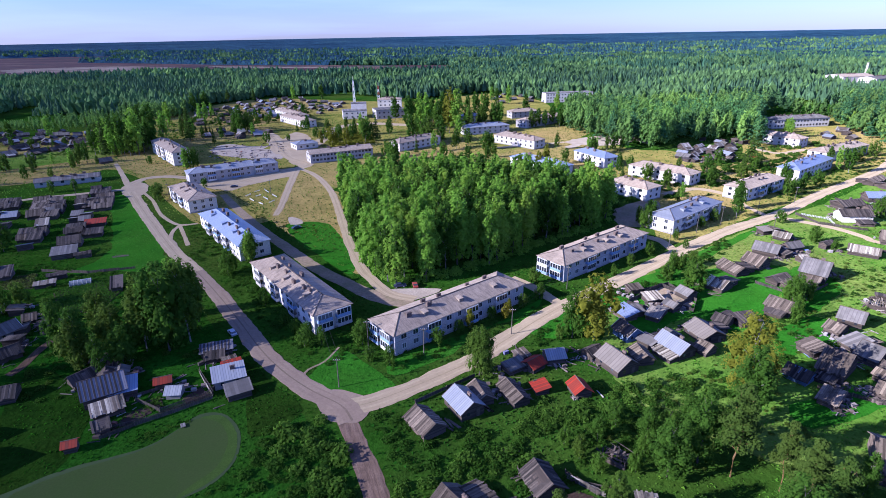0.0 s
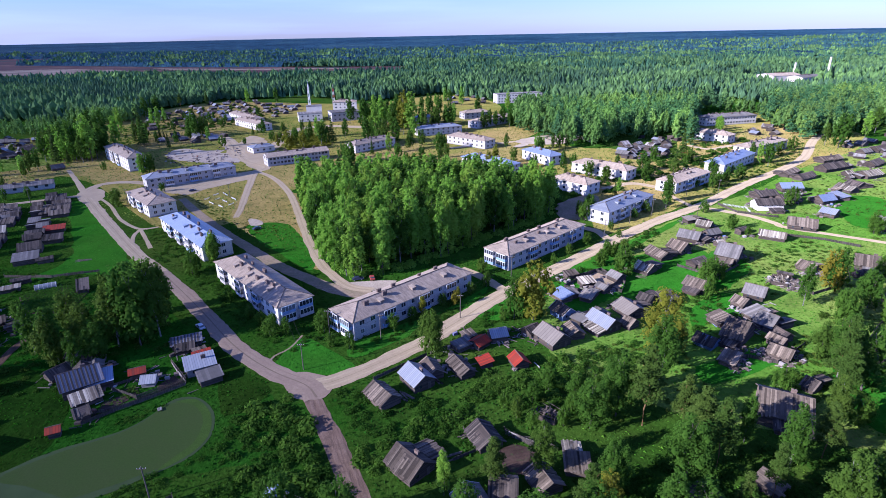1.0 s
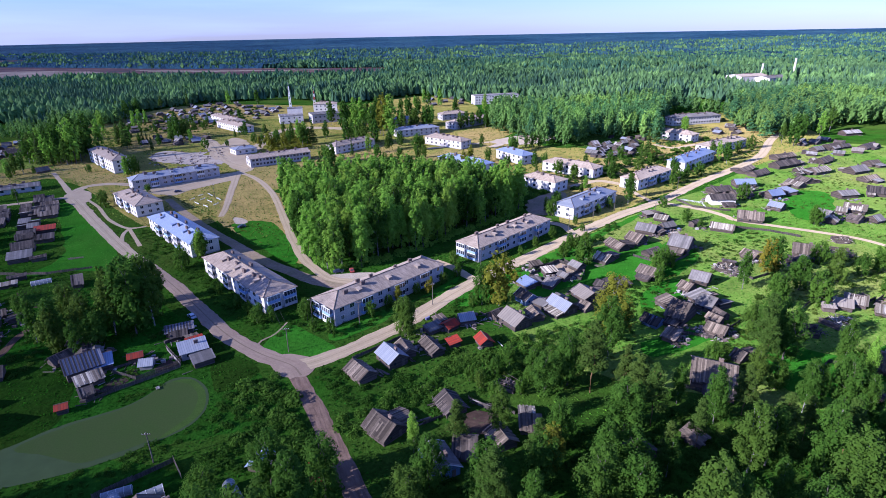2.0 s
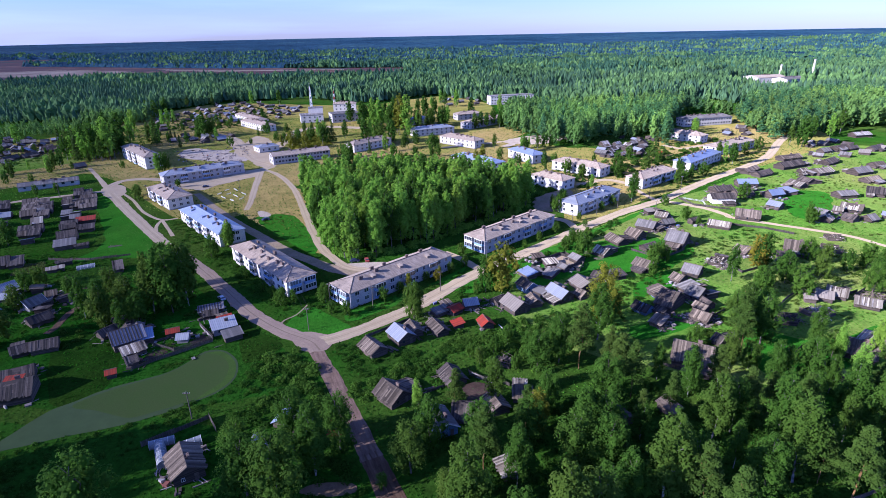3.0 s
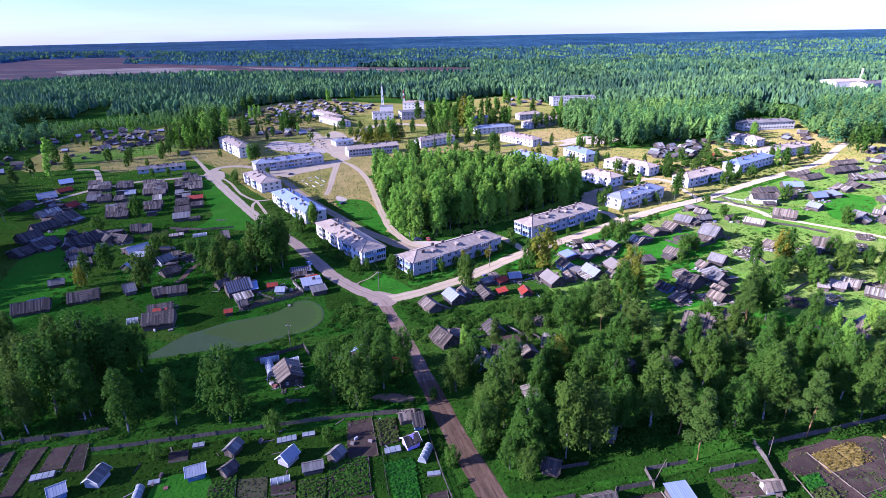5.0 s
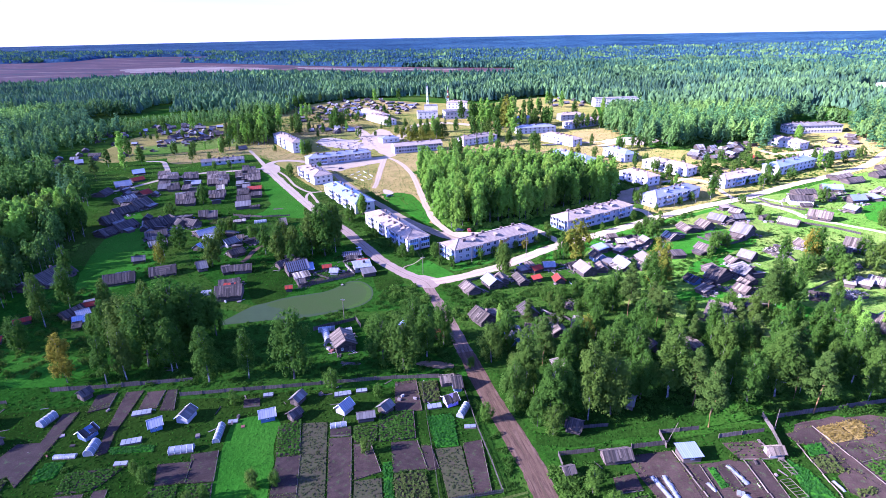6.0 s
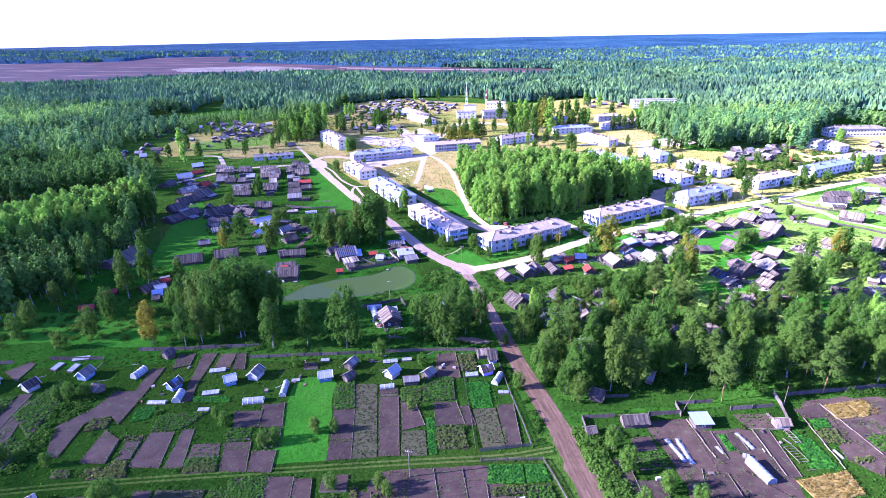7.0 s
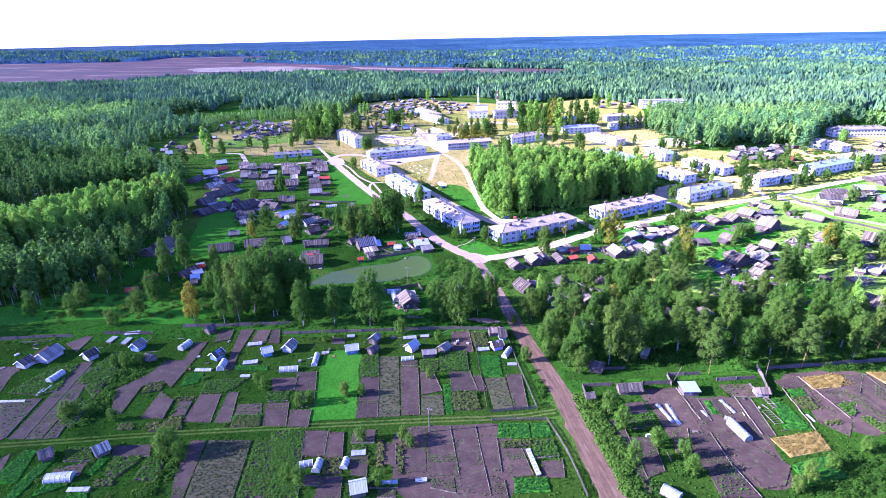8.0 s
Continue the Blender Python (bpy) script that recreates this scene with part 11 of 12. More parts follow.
scrub([(-46.5, 242.7), (-28.8, 185.6), (-17.6, 170.6), (-6.1, 173.9), (15.6, 188), (36.3, 205.7), (61.3, 224.9), (76.6, 239.7), (75.8, 250.9), (60.3, 230.9), (35, 212.2), (12.9, 194.7), (-6.2, 179.6), (-17.1, 176.6), (-26.6, 189.7), (-43.1, 242.5)], 2.2, 30, 0.8, 2.4, ASPENLEAF, 'young trees and bushes at the foot of the grove', 110, 0.19)
scrub([(-268.7, 52), (-245.1, 67.4), (-227.3, 96.3), (-215.1, 121.7), (-211.9, 143.6), (-203.1, 133.9), (-201.9, 109.2), (-217.4, 85.1), (-236.6, 59.3), (-257.1, 42.5)], 3.6, 31, 0.5, 1.4, ASPENLEAF, 'young trees at the foot of the western wood', 110, 0.19)
scrub([(-109.8, 41.6), (-97.7, 45.9), (-87.9, 55.5), (-74, 60.6), (-64.3, 50), (-69.2, 32.5), (-82.6, 27.1), (-97.6, 25.5)], 3.0, 32, 0.7, 2.2, BUSHLEAF, 'dark scrub behind the gardens', 96, 0.185)
scrub([(8.6, 20.4), (24.8, 53.1), (43.9, 69.6), (63, 75.5), (95.1, 68.3), (120.3, 67.7), (131.6, 56), (114.8, 33.2), (89.7, 29.7), (67.3, 24.6), (40.1, 19.9)], 3.6, 33, 0.8, 2.4, BUSHLEAF, 'undergrowth beneath the trees', 96, 0.185)
scrub([(-189.1, -0.3), (-123, 17.4), (-85.5, 21.8), (-4.4, 35.8), (-4, 31.7), (-83.6, 17.9), (-125.3, 10.7), (-183.3, -5.4)], 2.5, 34, 0.3, 0.9, BUSHLEAF, 'weeds along the garden fence', 96, 0.185)
scrub([(-129.2, -24.7), (-109.4, -1.8), (-65.4, -10.3), (-44.8, 6.1), (-21.8, 6.9), (-7.4, -2.8), (-30, -17.7), (-76.8, -30), (-107.3, -38)], 5.5, 35, 0.4, 1.1, BUSHLEAF, 'berry bushes in the gardens', 96, 0.185)
scrub([(-124.3, -49.2), (-87.6, -40.2), (-52.8, -29.2), (2.6, -16.7), (18, -34.9), (-35.1, -48.7), (-108.5, -62.5)], 5.0, 36, 0.4, 1.2, BUSHLEAF, 'berry bushes in the gardens', 96, 0.185)
scrub([(34.9, 4.8), (69.8, 16.9), (102.4, 19.8), (104.3, 1.8), (75.8, -12.3), (52, -26.7), (35.5, -19.8)], 6.0, 37, 0.4, 1.2, BUSHLEAF, 'berry bushes in the gardens', 96, 0.185)
scrub([(-126.9, -1.4), (-120.8, -3.7), (-119.1, -16), (-117.7, -26.8), (-117.3, -35.5), (-120, -38.3), (-125.2, -35.7), (-125, -28.1), (-127.2, -15.9), (-130, -5.3)], 1.7, 38, 0.7, 1.7, BUSHLEAF, 'thick berry hedge between garden plots', 96, 0.185)
scrub([(20.8, 2.8), (26.7, 1), (29.5, -7.9), (33.3, -18), (35.7, -29), (36.9, -35.2), (31.6, -36.2), (28.6, -22.2), (23.9, -9)], 1.35, 39, 1.1, 2.1, GARDENLEAF, 'thick hedge along the dirt track', 96, 0.185)
scrub([(40.5, -13.2), (46.9, -10.9), (48.3, -22.7), (50.1, -27.3), (44.6, -28.3), (41.5, -21.9)], 1.9, 40, 0.8, 1.8, BUSHLEAF, 'berry bushes in the gardens', 96, 0.185)
scrub([(70.1, -25.4), (78, -19.2), (90.1, -5.3), (102.6, -1.9), (91.7, -25), (68.1, -29.4)], 2.2, 41, 0.6, 1.7, BUSHLEAF, 'overgrown garden corner', 96, 0.185)
scrub([(-88.5, -47.4), (-88.3, -39.2), (-83.1, -37.2), (-78.9, -45.6), (-79.5, -53), (-80.7, -57.3), (-87.8, -58.6), (-88.7, -54.8)], 2.0, 42, 0.7, 1.9, BUSHLEAF, 'bushes between the garden plots', 96, 0.185)
scrub([(-28.8, -21.7), (-25.1, -21), (-23.8, -31.5), (-20.2, -42), (-13.5, -44.7), (-17.3, -45.4), (-22.8, -42.5)], 1.8, 43, 0.4, 1.1, BUSHLEAF, 'row of cabbages and bushes', 96, 0.185)
scrub([(-55.3, -44), (-50.5, -40.3), (-46.2, -43.3), (-44.9, -50.6), (-51.2, -51.8)], 2.2, 44, 0.6, 1.6, BUSHLEAF, 'bushes between the garden plots', 96, 0.185)
scrub([(4.8, 21.8), (8.5, 20.7), (14.1, 6.4), (15.8, -2.8), (12.7, -4.6), (8.3, 6.8)], 2.2, 45, 0.4, 1.4, BUSHLEAF, 'rough growth between fence and track', 96, 0.185)


def landing(x, y, rz):
    """Short boards on two posts at the water's edge."""
    t = thing("landing_stage", pose(x, y, 0, 0, 0, rz), "small pale wooden landing stage on the pond shore", "landing stage")
    for i in range(5):
        part("plank", Mesh().box(-0.5 + 0.2 * i, -0.32 + 0.2 * i, -0.75, 0.75, 0.36, 0.41), PATCHROOF, t)
    for i in (-0.4, 0.4):
        part("post", Mesh().box(i - 0.06, i + 0.06, -0.55, -0.43, -0.2, 0.36), TIMBER, t)
        part("post", Mesh().box(i - 0.06, i + 0.06, 0.43, 0.55, -0.2, 0.36), TIMBER, t)




def bed_boards(x0, y0, x1, y1):
    """Old boards laid end to end as a path between two beds."""
    g = rgen(int(abs(x0 * 11 + y0 * 3) * 10))
    L, a = math.hypot(x1 - x0, y1 - y0), math.degrees(math.atan2(y1 - y0, x1 - x0))
    t = thing("board_path", pose(x0, y0, 0, 0, 0, a), "grey boards laid as a path between the beds", "board path", "board paths")
    x = 0.0
    while x < L - 1:
        k = g.uniform(2.4, 4.2)
        part("board", Mesh().box(0, min(k, L - x), -0.14, 0.14, 0.3, 0.36), PLANKPIECE[int(g.integers(1, 4))], t, m=pose(x, g.normal(0, 0.08), 0, 0, 0, g.normal(0, 1.5)))
        x += k + 0.1
    return t


bed_boards(67.8, 9.6, 70.6, -6.9)
bed_boards(83.2, 16.9, 85.3, -2.2)
bed_boards(90.2, 24.3, 97.2, 4.1)
bed_boards(51.4, 11.2, 55.6, -3.1)
landing(-59.2, 99.6, 30)
debris([(57, 177.5), (83.9, 170.9), (74.6, 142.8), (52.3, 131.5), (49.2, 152.7)], 360, 300, 'loose boards, logs and rubble lying round the sheds')
debris([(120.8, 218.4), (158, 223.6), (148.2, 184.5), (127.9, 168.9), (109.7, 175)], 400, 301, 'loose boards, logs and rubble lying round the sheds')
debris([(95, 133.8), (123.9, 136.7), (109, 102.1), (85.6, 99.8)], 400, 302, 'loose boards, logs and rubble lying round the sheds')
debris([(135.6, 173.8), (168.6, 172.3), (157.4, 143.8), (125.5, 136.6)], 360, 303, 'loose boards, logs and rubble lying round the sheds')
debris([(129.7, 114.2), (186.8, 130.3), (160.4, 94.6), (125.1, 95.7)], 660, 304, 'loose boards, logs and rubble lying round the sheds')
debris([(279.5, 336.7), (356.3, 359.1), (274.8, 249.1), (239.1, 270.1)], 480, 305, 'loose boards, logs and rubble lying round the sheds')
debris([(178.8, 264.5), (243.9, 269.8), (208.9, 206.5), (176.9, 201.6), (165.8, 230.8)], 520, 306, 'loose boards, logs and rubble lying round the sheds')
debris([(171.6, 428.1), (236.4, 421.7), (199.9, 317), (158.5, 296.6), (141.1, 348)], 400, 307, 'loose boards, logs and rubble lying round the sheds')
debris([(7.1, 129.3), (39.5, 131.9), (39.1, 107.4), (10, 105.3)], 120, 308, 'loose boards, logs and rubble lying round the sheds')
debris([(227, 235.2), (257.3, 225.5), (216.3, 170.1), (197.3, 182.1)], 400, 309, 'loose boards, logs and rubble lying round the sheds')
debris([(-252.1, 263.4), (-186, 310.6), (-134, 199.6), (-152.6, 196.6), (-213.6, 207.7)], 840, 330, 'loose boards, logs and rubble lying round the sheds')
debris([(-262.2, 242.4), (-239.8, 241.2), (-199.8, 183.8), (-212.9, 177.4)], 320, 331, 'loose boards, logs and rubble lying round the sheds')
debris([(-213.3, 191.8), (-118.4, 191.1), (-108.4, 172.8), (-140.5, 155.3), (-175.8, 140)], 720, 332, 'loose boards, logs and rubble lying round the sheds')
debris([(-152.4, 168.1), (-117.4, 160.4), (-104.6, 132.3), (-114.7, 123.2), (-129.1, 130.7)], 360, 333, 'loose boards, logs and rubble lying round the sheds')
debris([(-100.3, 132.2), (-83.3, 131.5), (-60.3, 135.7), (-53.9, 112.3), (-89.3, 111.4)], 150, 334, 'loose boards, logs and rubble lying round the sheds')
debris([(-423, 454.3), (-303.3, 469), (-242.4, 354.8), (-346.9, 354.1)], 480, 335, 'loose boards, logs and rubble lying round the sheds')
debris([(-188.2, 438.2), (-126.8, 448.3), (-108.4, 378), (-140.8, 369.1), (-171.1, 395.2)], 260, 350, 'grey rubble and broken concrete on the pale ground')
debris([(-502.6, 509.8), (-317.9, 551.7), (-253.1, 418), (-320.6, 358.1), (-404.3, 384.1)], 320, 351, 'loose boards, logs and rubble lying round the sheds')
debris([(-90.1, 21.8), (-4.1, 38.6), (-0.4, 19.2), (-27.4, 16.1), (-78.1, -1)], 22, 352, 'boards, barrels and boxes lying about the gardens')
debris([(-188.2, -1.1), (-82.5, 23.1), (-71.3, 0.2), (-104.8, -8.9), (-145.3, -9.7), (-169.8, -17.3)], 22, 353, 'boards, barrels and boxes lying about the gardens')
debris([(31.4, 7.7), (82.3, 21.4), (80.2, -3.6), (59.6, -9.7), (44.8, -27.3), (33, -3.4)], 20, 354, 'boards, barrels and boxes lying about the gardens')
debris([(-61.4, 69), (-43, 72.4), (-31.6, 40.7), (-48.7, 40.4)], 120, 355, 'loose boards, logs and rubble lying round the sheds')
debris([(-121.7, 96.2), (-92.7, 122.5), (-60.2, 119.4), (-51.7, 103.2), (-79.2, 92.4), (-103.1, 72.6)], 70, 356, 'loose boards, logs and rubble lying round the sheds')
fence([(-75.5, 95.6), (-70.1, 99.9), (-63.3, 104.4), (-56.4, 109.5)], 1.1, 'grey board fence between garden and pond', 0.0)
fence([(-63.9, 120.0), (-60.5, 115.2), (-56.7, 110.1)], 1.2, 'pale board fence beside the garden', 0.0, PATCHROOF)
fence([(-76.0, 110.4), (-70.9, 113.5)], 1.0, 'grey board fence across the garden', 0.0)
fence([(22.5, 82.8), (27.4, 79.0), (30.3, 76.8)], 1.2, 'pale board fence above the garden bed', 0.0, PATCHROOF)
fence([(13.3, 85.0), (15.4, 78.0), (10.1, 75.7)], 1.1, 'grey board fence beside the shed', 0.0)
fence([(64.2, 163.4), (75, 149.3), (78.7, 155.8), (74.7, 168.7), (64.2, 163.4)], 1.2, 'board fence round a bare pen', 0.0)
fence([(161.1, 241.8), (163.1, 227.8), (177.5, 218.4)], 1.2, 'grey board fence along the garden', 0.0)
fence([(135.6, 156.7), (137.4, 140.5), (149.4, 145)], 1.2, 'grey board fence along the garden', 0.0)
fence([(88.1, 110.3), (99.8, 103.1), (114.1, 111.8)], 1.1, 'grey board fence along the garden', 0.0)
fence([(194.6, 265.3), (201.6, 245.4), (219.6, 253.1)], 1.1, 'grey board fence along the garden', 0.0)
fence([(148.4, 123.1), (156.5, 115.2), (168.3, 119.8)], 1.2, 'grey board fence along the garden', 0.0)
fence([(104.1, 168.9), (113, 157.7), (127, 166.4)], 1.1, 'grey board fence along the garden', 0.0)
fence([(-151.4, 188.6), (-132.7, 186.1), (-117.2, 190.3)], 1.1, 'grey board fence along the garden', 0.0)
fence([(-196.9, 178.6), (-175.8, 185.6)], 1.1, 'grey board fence along the garden', 0.0)

# rows of attached sheds beside the western meadow, ruined sheds to the east
house(-193.3, 294.4, 21, 4.5, 5.2, roof='dark', name='shed', lean=True, h=2.2)
house(-188.0, 293.7, 22, 4.6, 5.4, roof='dark', name='shed', lean=True, h=1.7)
house(-196.2, 300.9, 206, 4.6, 5.9, roof='dark', name='shed', lean=False, h=2.2)
house(-191.0, 300.2, 27, 4.7, 5.5, roof='dark', name='shed', lean=True, h=1.7)
house(-186.7, 269.4, 207, 4.2, 6.4, roof='patch', name='shed', lean=True, h=2.1)
house(-181.8, 268.8, 23, 4.3, 5.7, roof='plank', name='shed', lean=True, h=2.1)
house(-190.0, 276.1, 24, 4.4, 6.3, roof='plank', name='shed', lean=False, h=1.6)
house(-185.2, 275.5, 21, 4.4, 6.0, roof='plank', name='shed', lean=True, h=1.8)
house(-193.2, 282.8, 205, 4.3, 6.5, roof='plank', name='shed', lean=False, h=1.7)
house(-188.4, 282.2, 207, 4.6, 5.8, roof='plank', name='shed', lean=True, h=1.8)
house(-174.5, 267.8, 28, 8.2, 5.5, roof='plank', name='shed', lean=True, h=1.8)
house(-177.5, 274.2, 25, 8.4, 5.9, roof='plank', name='shed', lean=True, h=2.0)
house(-180.5, 280.5, 21, 8.5, 5.5, roof='dark', name='shed', lean=True, h=1.5)
house(-183.5, 286.9, 26, 7.8, 5.2, roof='plank', name='shed', lean=False, h=1.8)
house(-176.0, 248.7, 200, 4.4, 5.9, roof='grey', name='shed', lean=True, h=1.5)
house(-170.9, 248.0, 22, 4.4, 5.7, roof='grey', name='shed', lean=False, h=1.8)
house(-179.0, 255.0, 22, 4.6, 5.3, roof='grey', name='shed', lean=True, h=2.0)
house(-173.9, 254.3, 202, 4.3, 5.3, roof='grey', name='shed', lean=True, h=2.1)
house(-162.3, 241.7, 22, 8.3, 4.4, roof='red', name='shed', lean=True, h=2.0)
house(-164.7, 229.8, 204, 6.7, 5.2, roof='dark', name='shed', lean=False, h=2.2)
house(-167.2, 235.2, 25, 7.1, 5.2, roof='dark', name='shed', lean=True, h=2.0)
house(-155.4, 227.9, 23, 7.5, 5.2, roof='dark', name='shed', lean=True, h=2.0)
house(-157.7, 216.2, 23, 8.1, 6.4, roof='dark', name='shed', lean=False, h=2.2)
house(-152.5, 204.1, 25, 8.4, 6.8, roof='grey', name='shed', lean=True, h=2.2)
house(-144.4, 202.8, 207, 5.3, 2.2, roof='dark', name='shed', lean=False, h=1.9)
house(-199.2, 255.5, 21, 6.9, 5.9, roof='plank', name='shed', lean=False, h=2.2)
house(-192.0, 254.6, 21, 6.2, 5.9, roof='plank', name='shed', lean=True, h=2.1)
house(-202.7, 261.7, 21, 6.9, 5.5, roof='plank', name='shed', lean=True, h=1.6)
house(-195.4, 260.8, 23, 6.4, 5.4, roof='grey', name='shed', lean=True, h=2.3)
house(-206.1, 268.0, 21, 6.9, 5.8, roof='plank', name='shed', lean=True, h=2.2)
house(-198.9, 267.1, 25, 6.7, 6.3, roof='dark', name='shed', lean=True, h=1.6)
house(-209.6, 274.3, 203, 6.8, 5.6, roof='plank', name='shed', lean=False, h=1.7)
house(-202.3, 273.4, 206, 6.4, 5.8, roof='dark', name='shed', lean=True, h=2.1)
house(-213.0, 280.5, 201, 6.9, 5.6, roof='plank', name='shed', lean=False, h=2.3)
house(-205.8, 279.6, 25, 6.4, 6.3, roof='plank', name='shed', lean=True, h=2.2)
house(-186.2, 240.6, 27, 4.7, 6.5, roof='patch', name='shed', lean=True, h=2.1)
house(-182.0, 222.4, 205, 4.4, 5.0, roof='plank', name='shed', lean=False, h=1.6)
house(-176.8, 221.8, 22, 4.8, 5.9, roof='dark', name='shed', lean=True, h=2.0)
house(-185.2, 228.4, 25, 4.6, 4.9, roof='dark', name='shed', lean=True, h=2.3)
house(-180.0, 227.8, 26, 4.5, 5.6, roof='dark', name='shed', lean=True, h=2.0)
house(-179.1, 230.7, 21, 2.9, 6.4, roof='dark', name='shed', lean=False, h=2.0)
house(-174.3, 212.2, 207, 5.3, 2.2, roof='grey', name='shed', lean=True, h=2.1)
house(-193.2, 264.0, 24, 2.6, 7.0, roof='dark', name='shed', lean=False, h=1.8)
house(-197.2, 271.6, 25, 2.7, 6.9, roof='dark', name='shed', lean=True, h=2.2)
house(-228.5, 272.2, 203, 5.1, 6.3, roof='dark', name='shed', lean=False, h=2.0)
house(-222.8, 271.5, 26, 5.3, 6.3, roof='dark', name='shed', lean=True, h=1.9)
house(-232.4, 279.0, 21, 4.8, 5.8, roof='dark', name='shed', lean=True, h=1.8)
house(-226.7, 278.3, 25, 5.2, 5.6, roof='dark', name='shed', lean=True, h=2.1)
house(-218.7, 256.5, 208, 5.7, 7.9, roof='white', name='shed', lean=True, h=2.0)
house(-212.2, 255.8, 201, 5.8, 6.7, roof='white', name='shed', lean=False, h=1.6)
house(-211.3, 241.6, 20, 5.2, 6.5, roof='dark', name='shed', lean=True, h=1.7)
house(-205.2, 240.8, 203, 5.8, 6.7, roof='dark', name='shed', lean=True, h=1.7)
house(-195.7, 208.9, 201, 5.9, 6.3, roof='dark', name='shed', lean=False, h=1.7)
house(-189.6, 208.2, 21, 5.8, 6.2, roof='dark', name='shed', lean=True, h=1.9)
house(-200.0, 215.9, 27, 5.7, 7.2, roof='plank', name='shed', lean=False, h=2.1)
house(-193.8, 215.2, 21, 5.3, 6.6, roof='dark', name='shed', lean=False, h=1.8)
house(-204.2, 222.9, 205, 5.7, 6.3, roof='grey', name='shed', lean=False, h=2.0)
house(-198.1, 222.2, 27, 5.5, 7.1, roof='dark', name='shed', lean=False, h=2.2)
house(-201.4, 228.6, 25, 7.7, 2.2, roof='dark', name='shed', lean=True, h=2.1)
house(-244.2, 267.1, 24, 6.8, 5.5, roof='plank', name='shed', lean=True, h=2.1)
house(-236.5, 266.2, 21, 7.3, 5.9, roof='dark', name='shed', lean=True, h=2.2)
house(-248.1, 273.2, 205, 7.2, 5.2, roof='plank', name='shed', lean=True, h=1.6)
house(-240.3, 272.3, 27, 7.3, 5.6, roof='plank', name='shed', lean=True, h=2.0)
house(-251.9, 279.3, 23, 7.3, 6.3, roof='plank', name='shed', lean=True, h=2.1)
house(-244.2, 278.4, 203, 7.0, 5.8, roof='grey', name='shed', lean=False, h=1.8)
house(-228.0, 241.7, 23, 6.8, 7.2, roof='grey', name='shed', lean=True, h=1.7)
house(-220.3, 240.8, 207, 7.3, 6.5, roof='dark', name='shed', lean=False, h=1.6)
house(-232.7, 249.2, 22, 7.2, 7.8, roof='dark', name='shed', lean=True, h=1.6)
house(-225.0, 248.3, 24, 6.7, 6.8, roof='dark', name='shed', lean=False, h=1.6)
house(-166.9, 183.8, 27, 4.7, 7.7, roof='dark', name='shed', lean=False, h=2.3)
house(-161.4, 183.2, 26, 5.1, 6.9, roof='dark', name='shed', lean=True, h=2.0)
house(-140.9, 175.1, 27, 6.1, 2.2, roof='patch', name='shed', lean=True, h=1.5)
house(-141.1, 182.1, 28, 5.6, 2.2, roof='dark', name='shed', lean=False, h=2.0)
house(-114.6, 173.4, 27, 3.2, 7.5, roof='dark', name='shed', lean=True, h=1.8)
house(-177.1, 179.3, 203, 8.4, 6.2, roof='dark', name='shed', lean=True, h=1.7)
greenhouse(-129.4, 176.7, 24, 6.5, 3.0, 1.8)
lumber(-129.6, 203.0, 10, 6, 5)
house(152.4, 115.6, -38, 5.0, 4.6, roof='tan', name='shed', lean=True)
house(158.6, 117.6, -42, 6.0, 5.6, roof='patch', name='shed', lean=False)
house(146.6, 114.9, -22, 3.4, 2.6, roof='tan', name='shed', lean=True)
house(163.0, 109.2, -38, 7.0, 5.2, roof='patch', name='shed', lean=False)
house(151.5, 120.0, -22, 4.1, 2.2, roof='plank', name='shed', lean=True)
ruin(130.2, 102.6, -20, 8, 6.5, 2.0, 40, DARKPIECE)
ruin(143.4, 106.4, 20, 9, 7, 1.8, 46, PATCHPIECE)
ruin(170.4, 115.2, 30, 9, 8, 1.9, 46)
lumber(166.2, 122.8, 15, 5, 8)

# standing grass
tufts([(-230, -60), (-160, -130), (90, -130), (170, -10), (240, 110), (240, 230), (60, 200), (-60, 200), (-150, 260), (-260, 200)], 120000, 0.30, 41, "round the village")
tufts([(-300, 210), (-150, 230), (0, 190), (240, 220), (380, 330), (260, 560), (-260, 640), (-340, 420)], 60000, 0.42, 42, "between the far blocks")

# lean-to sheds beside the houses
house(-57.6, 124.2, 209.9, 3, 3.5, roof='plank', name='shed', lean=True, h=1.5)
house(-62.4, 126.5, 18.9, 4.6, 2.8, roof='dark', name='shed', lean=True, h=1.3)
house(-116.8, 111.5, 214.4, 3, 3.7, roof='dark', name='shed', lean=True, h=1.5)
house(-144.6, 153.6, 188.1, 4.2, 3.7, roof='grey', name='shed', lean=True, h=1.5)
house(-323.4, 407.1, 54.7, 4.8, 3.3, roof='patch', name='shed', lean=True, h=1.4)
lumber(-331.3, 416.3, 71.9, 3.4, 4)
house(-331.6, 433.6, 66.6, 5.8, 2.8, roof='patch', name='shed', lean=True, h=1.3)
house(-308.9, 415.1, 72.4, 3.4, 3.3, roof='plank', name='shed', lean=True, h=1.4)
house(-299, 430.2, 61, 5.5, 3, roof='dark', name='shed', lean=True, h=1.4)
house(-306, 456.1, 229.2, 3.6, 3.4, roof='dark', name='shed', lean=True, h=1.5)
house(-266.2, 253, 223.4, 6.8, 4.1, roof='plank', name='shed', lean=True, h=1.6)
house(-280.9, 288.5, 221.5, 4.1, 3.5, roof='grey', name='shed', lean=True, h=1.5)
lumber(-271, 282.4, 64.6, 3, 4)
house(-266.8, 267, 236.3, 5.8, 3.5, roof='patch', name='shed', lean=True, h=1.5)
house(-211.6, 201.9, 82.8, 6.6, 3.1, roof='grey', name='shed', lean=True, h=1.4)
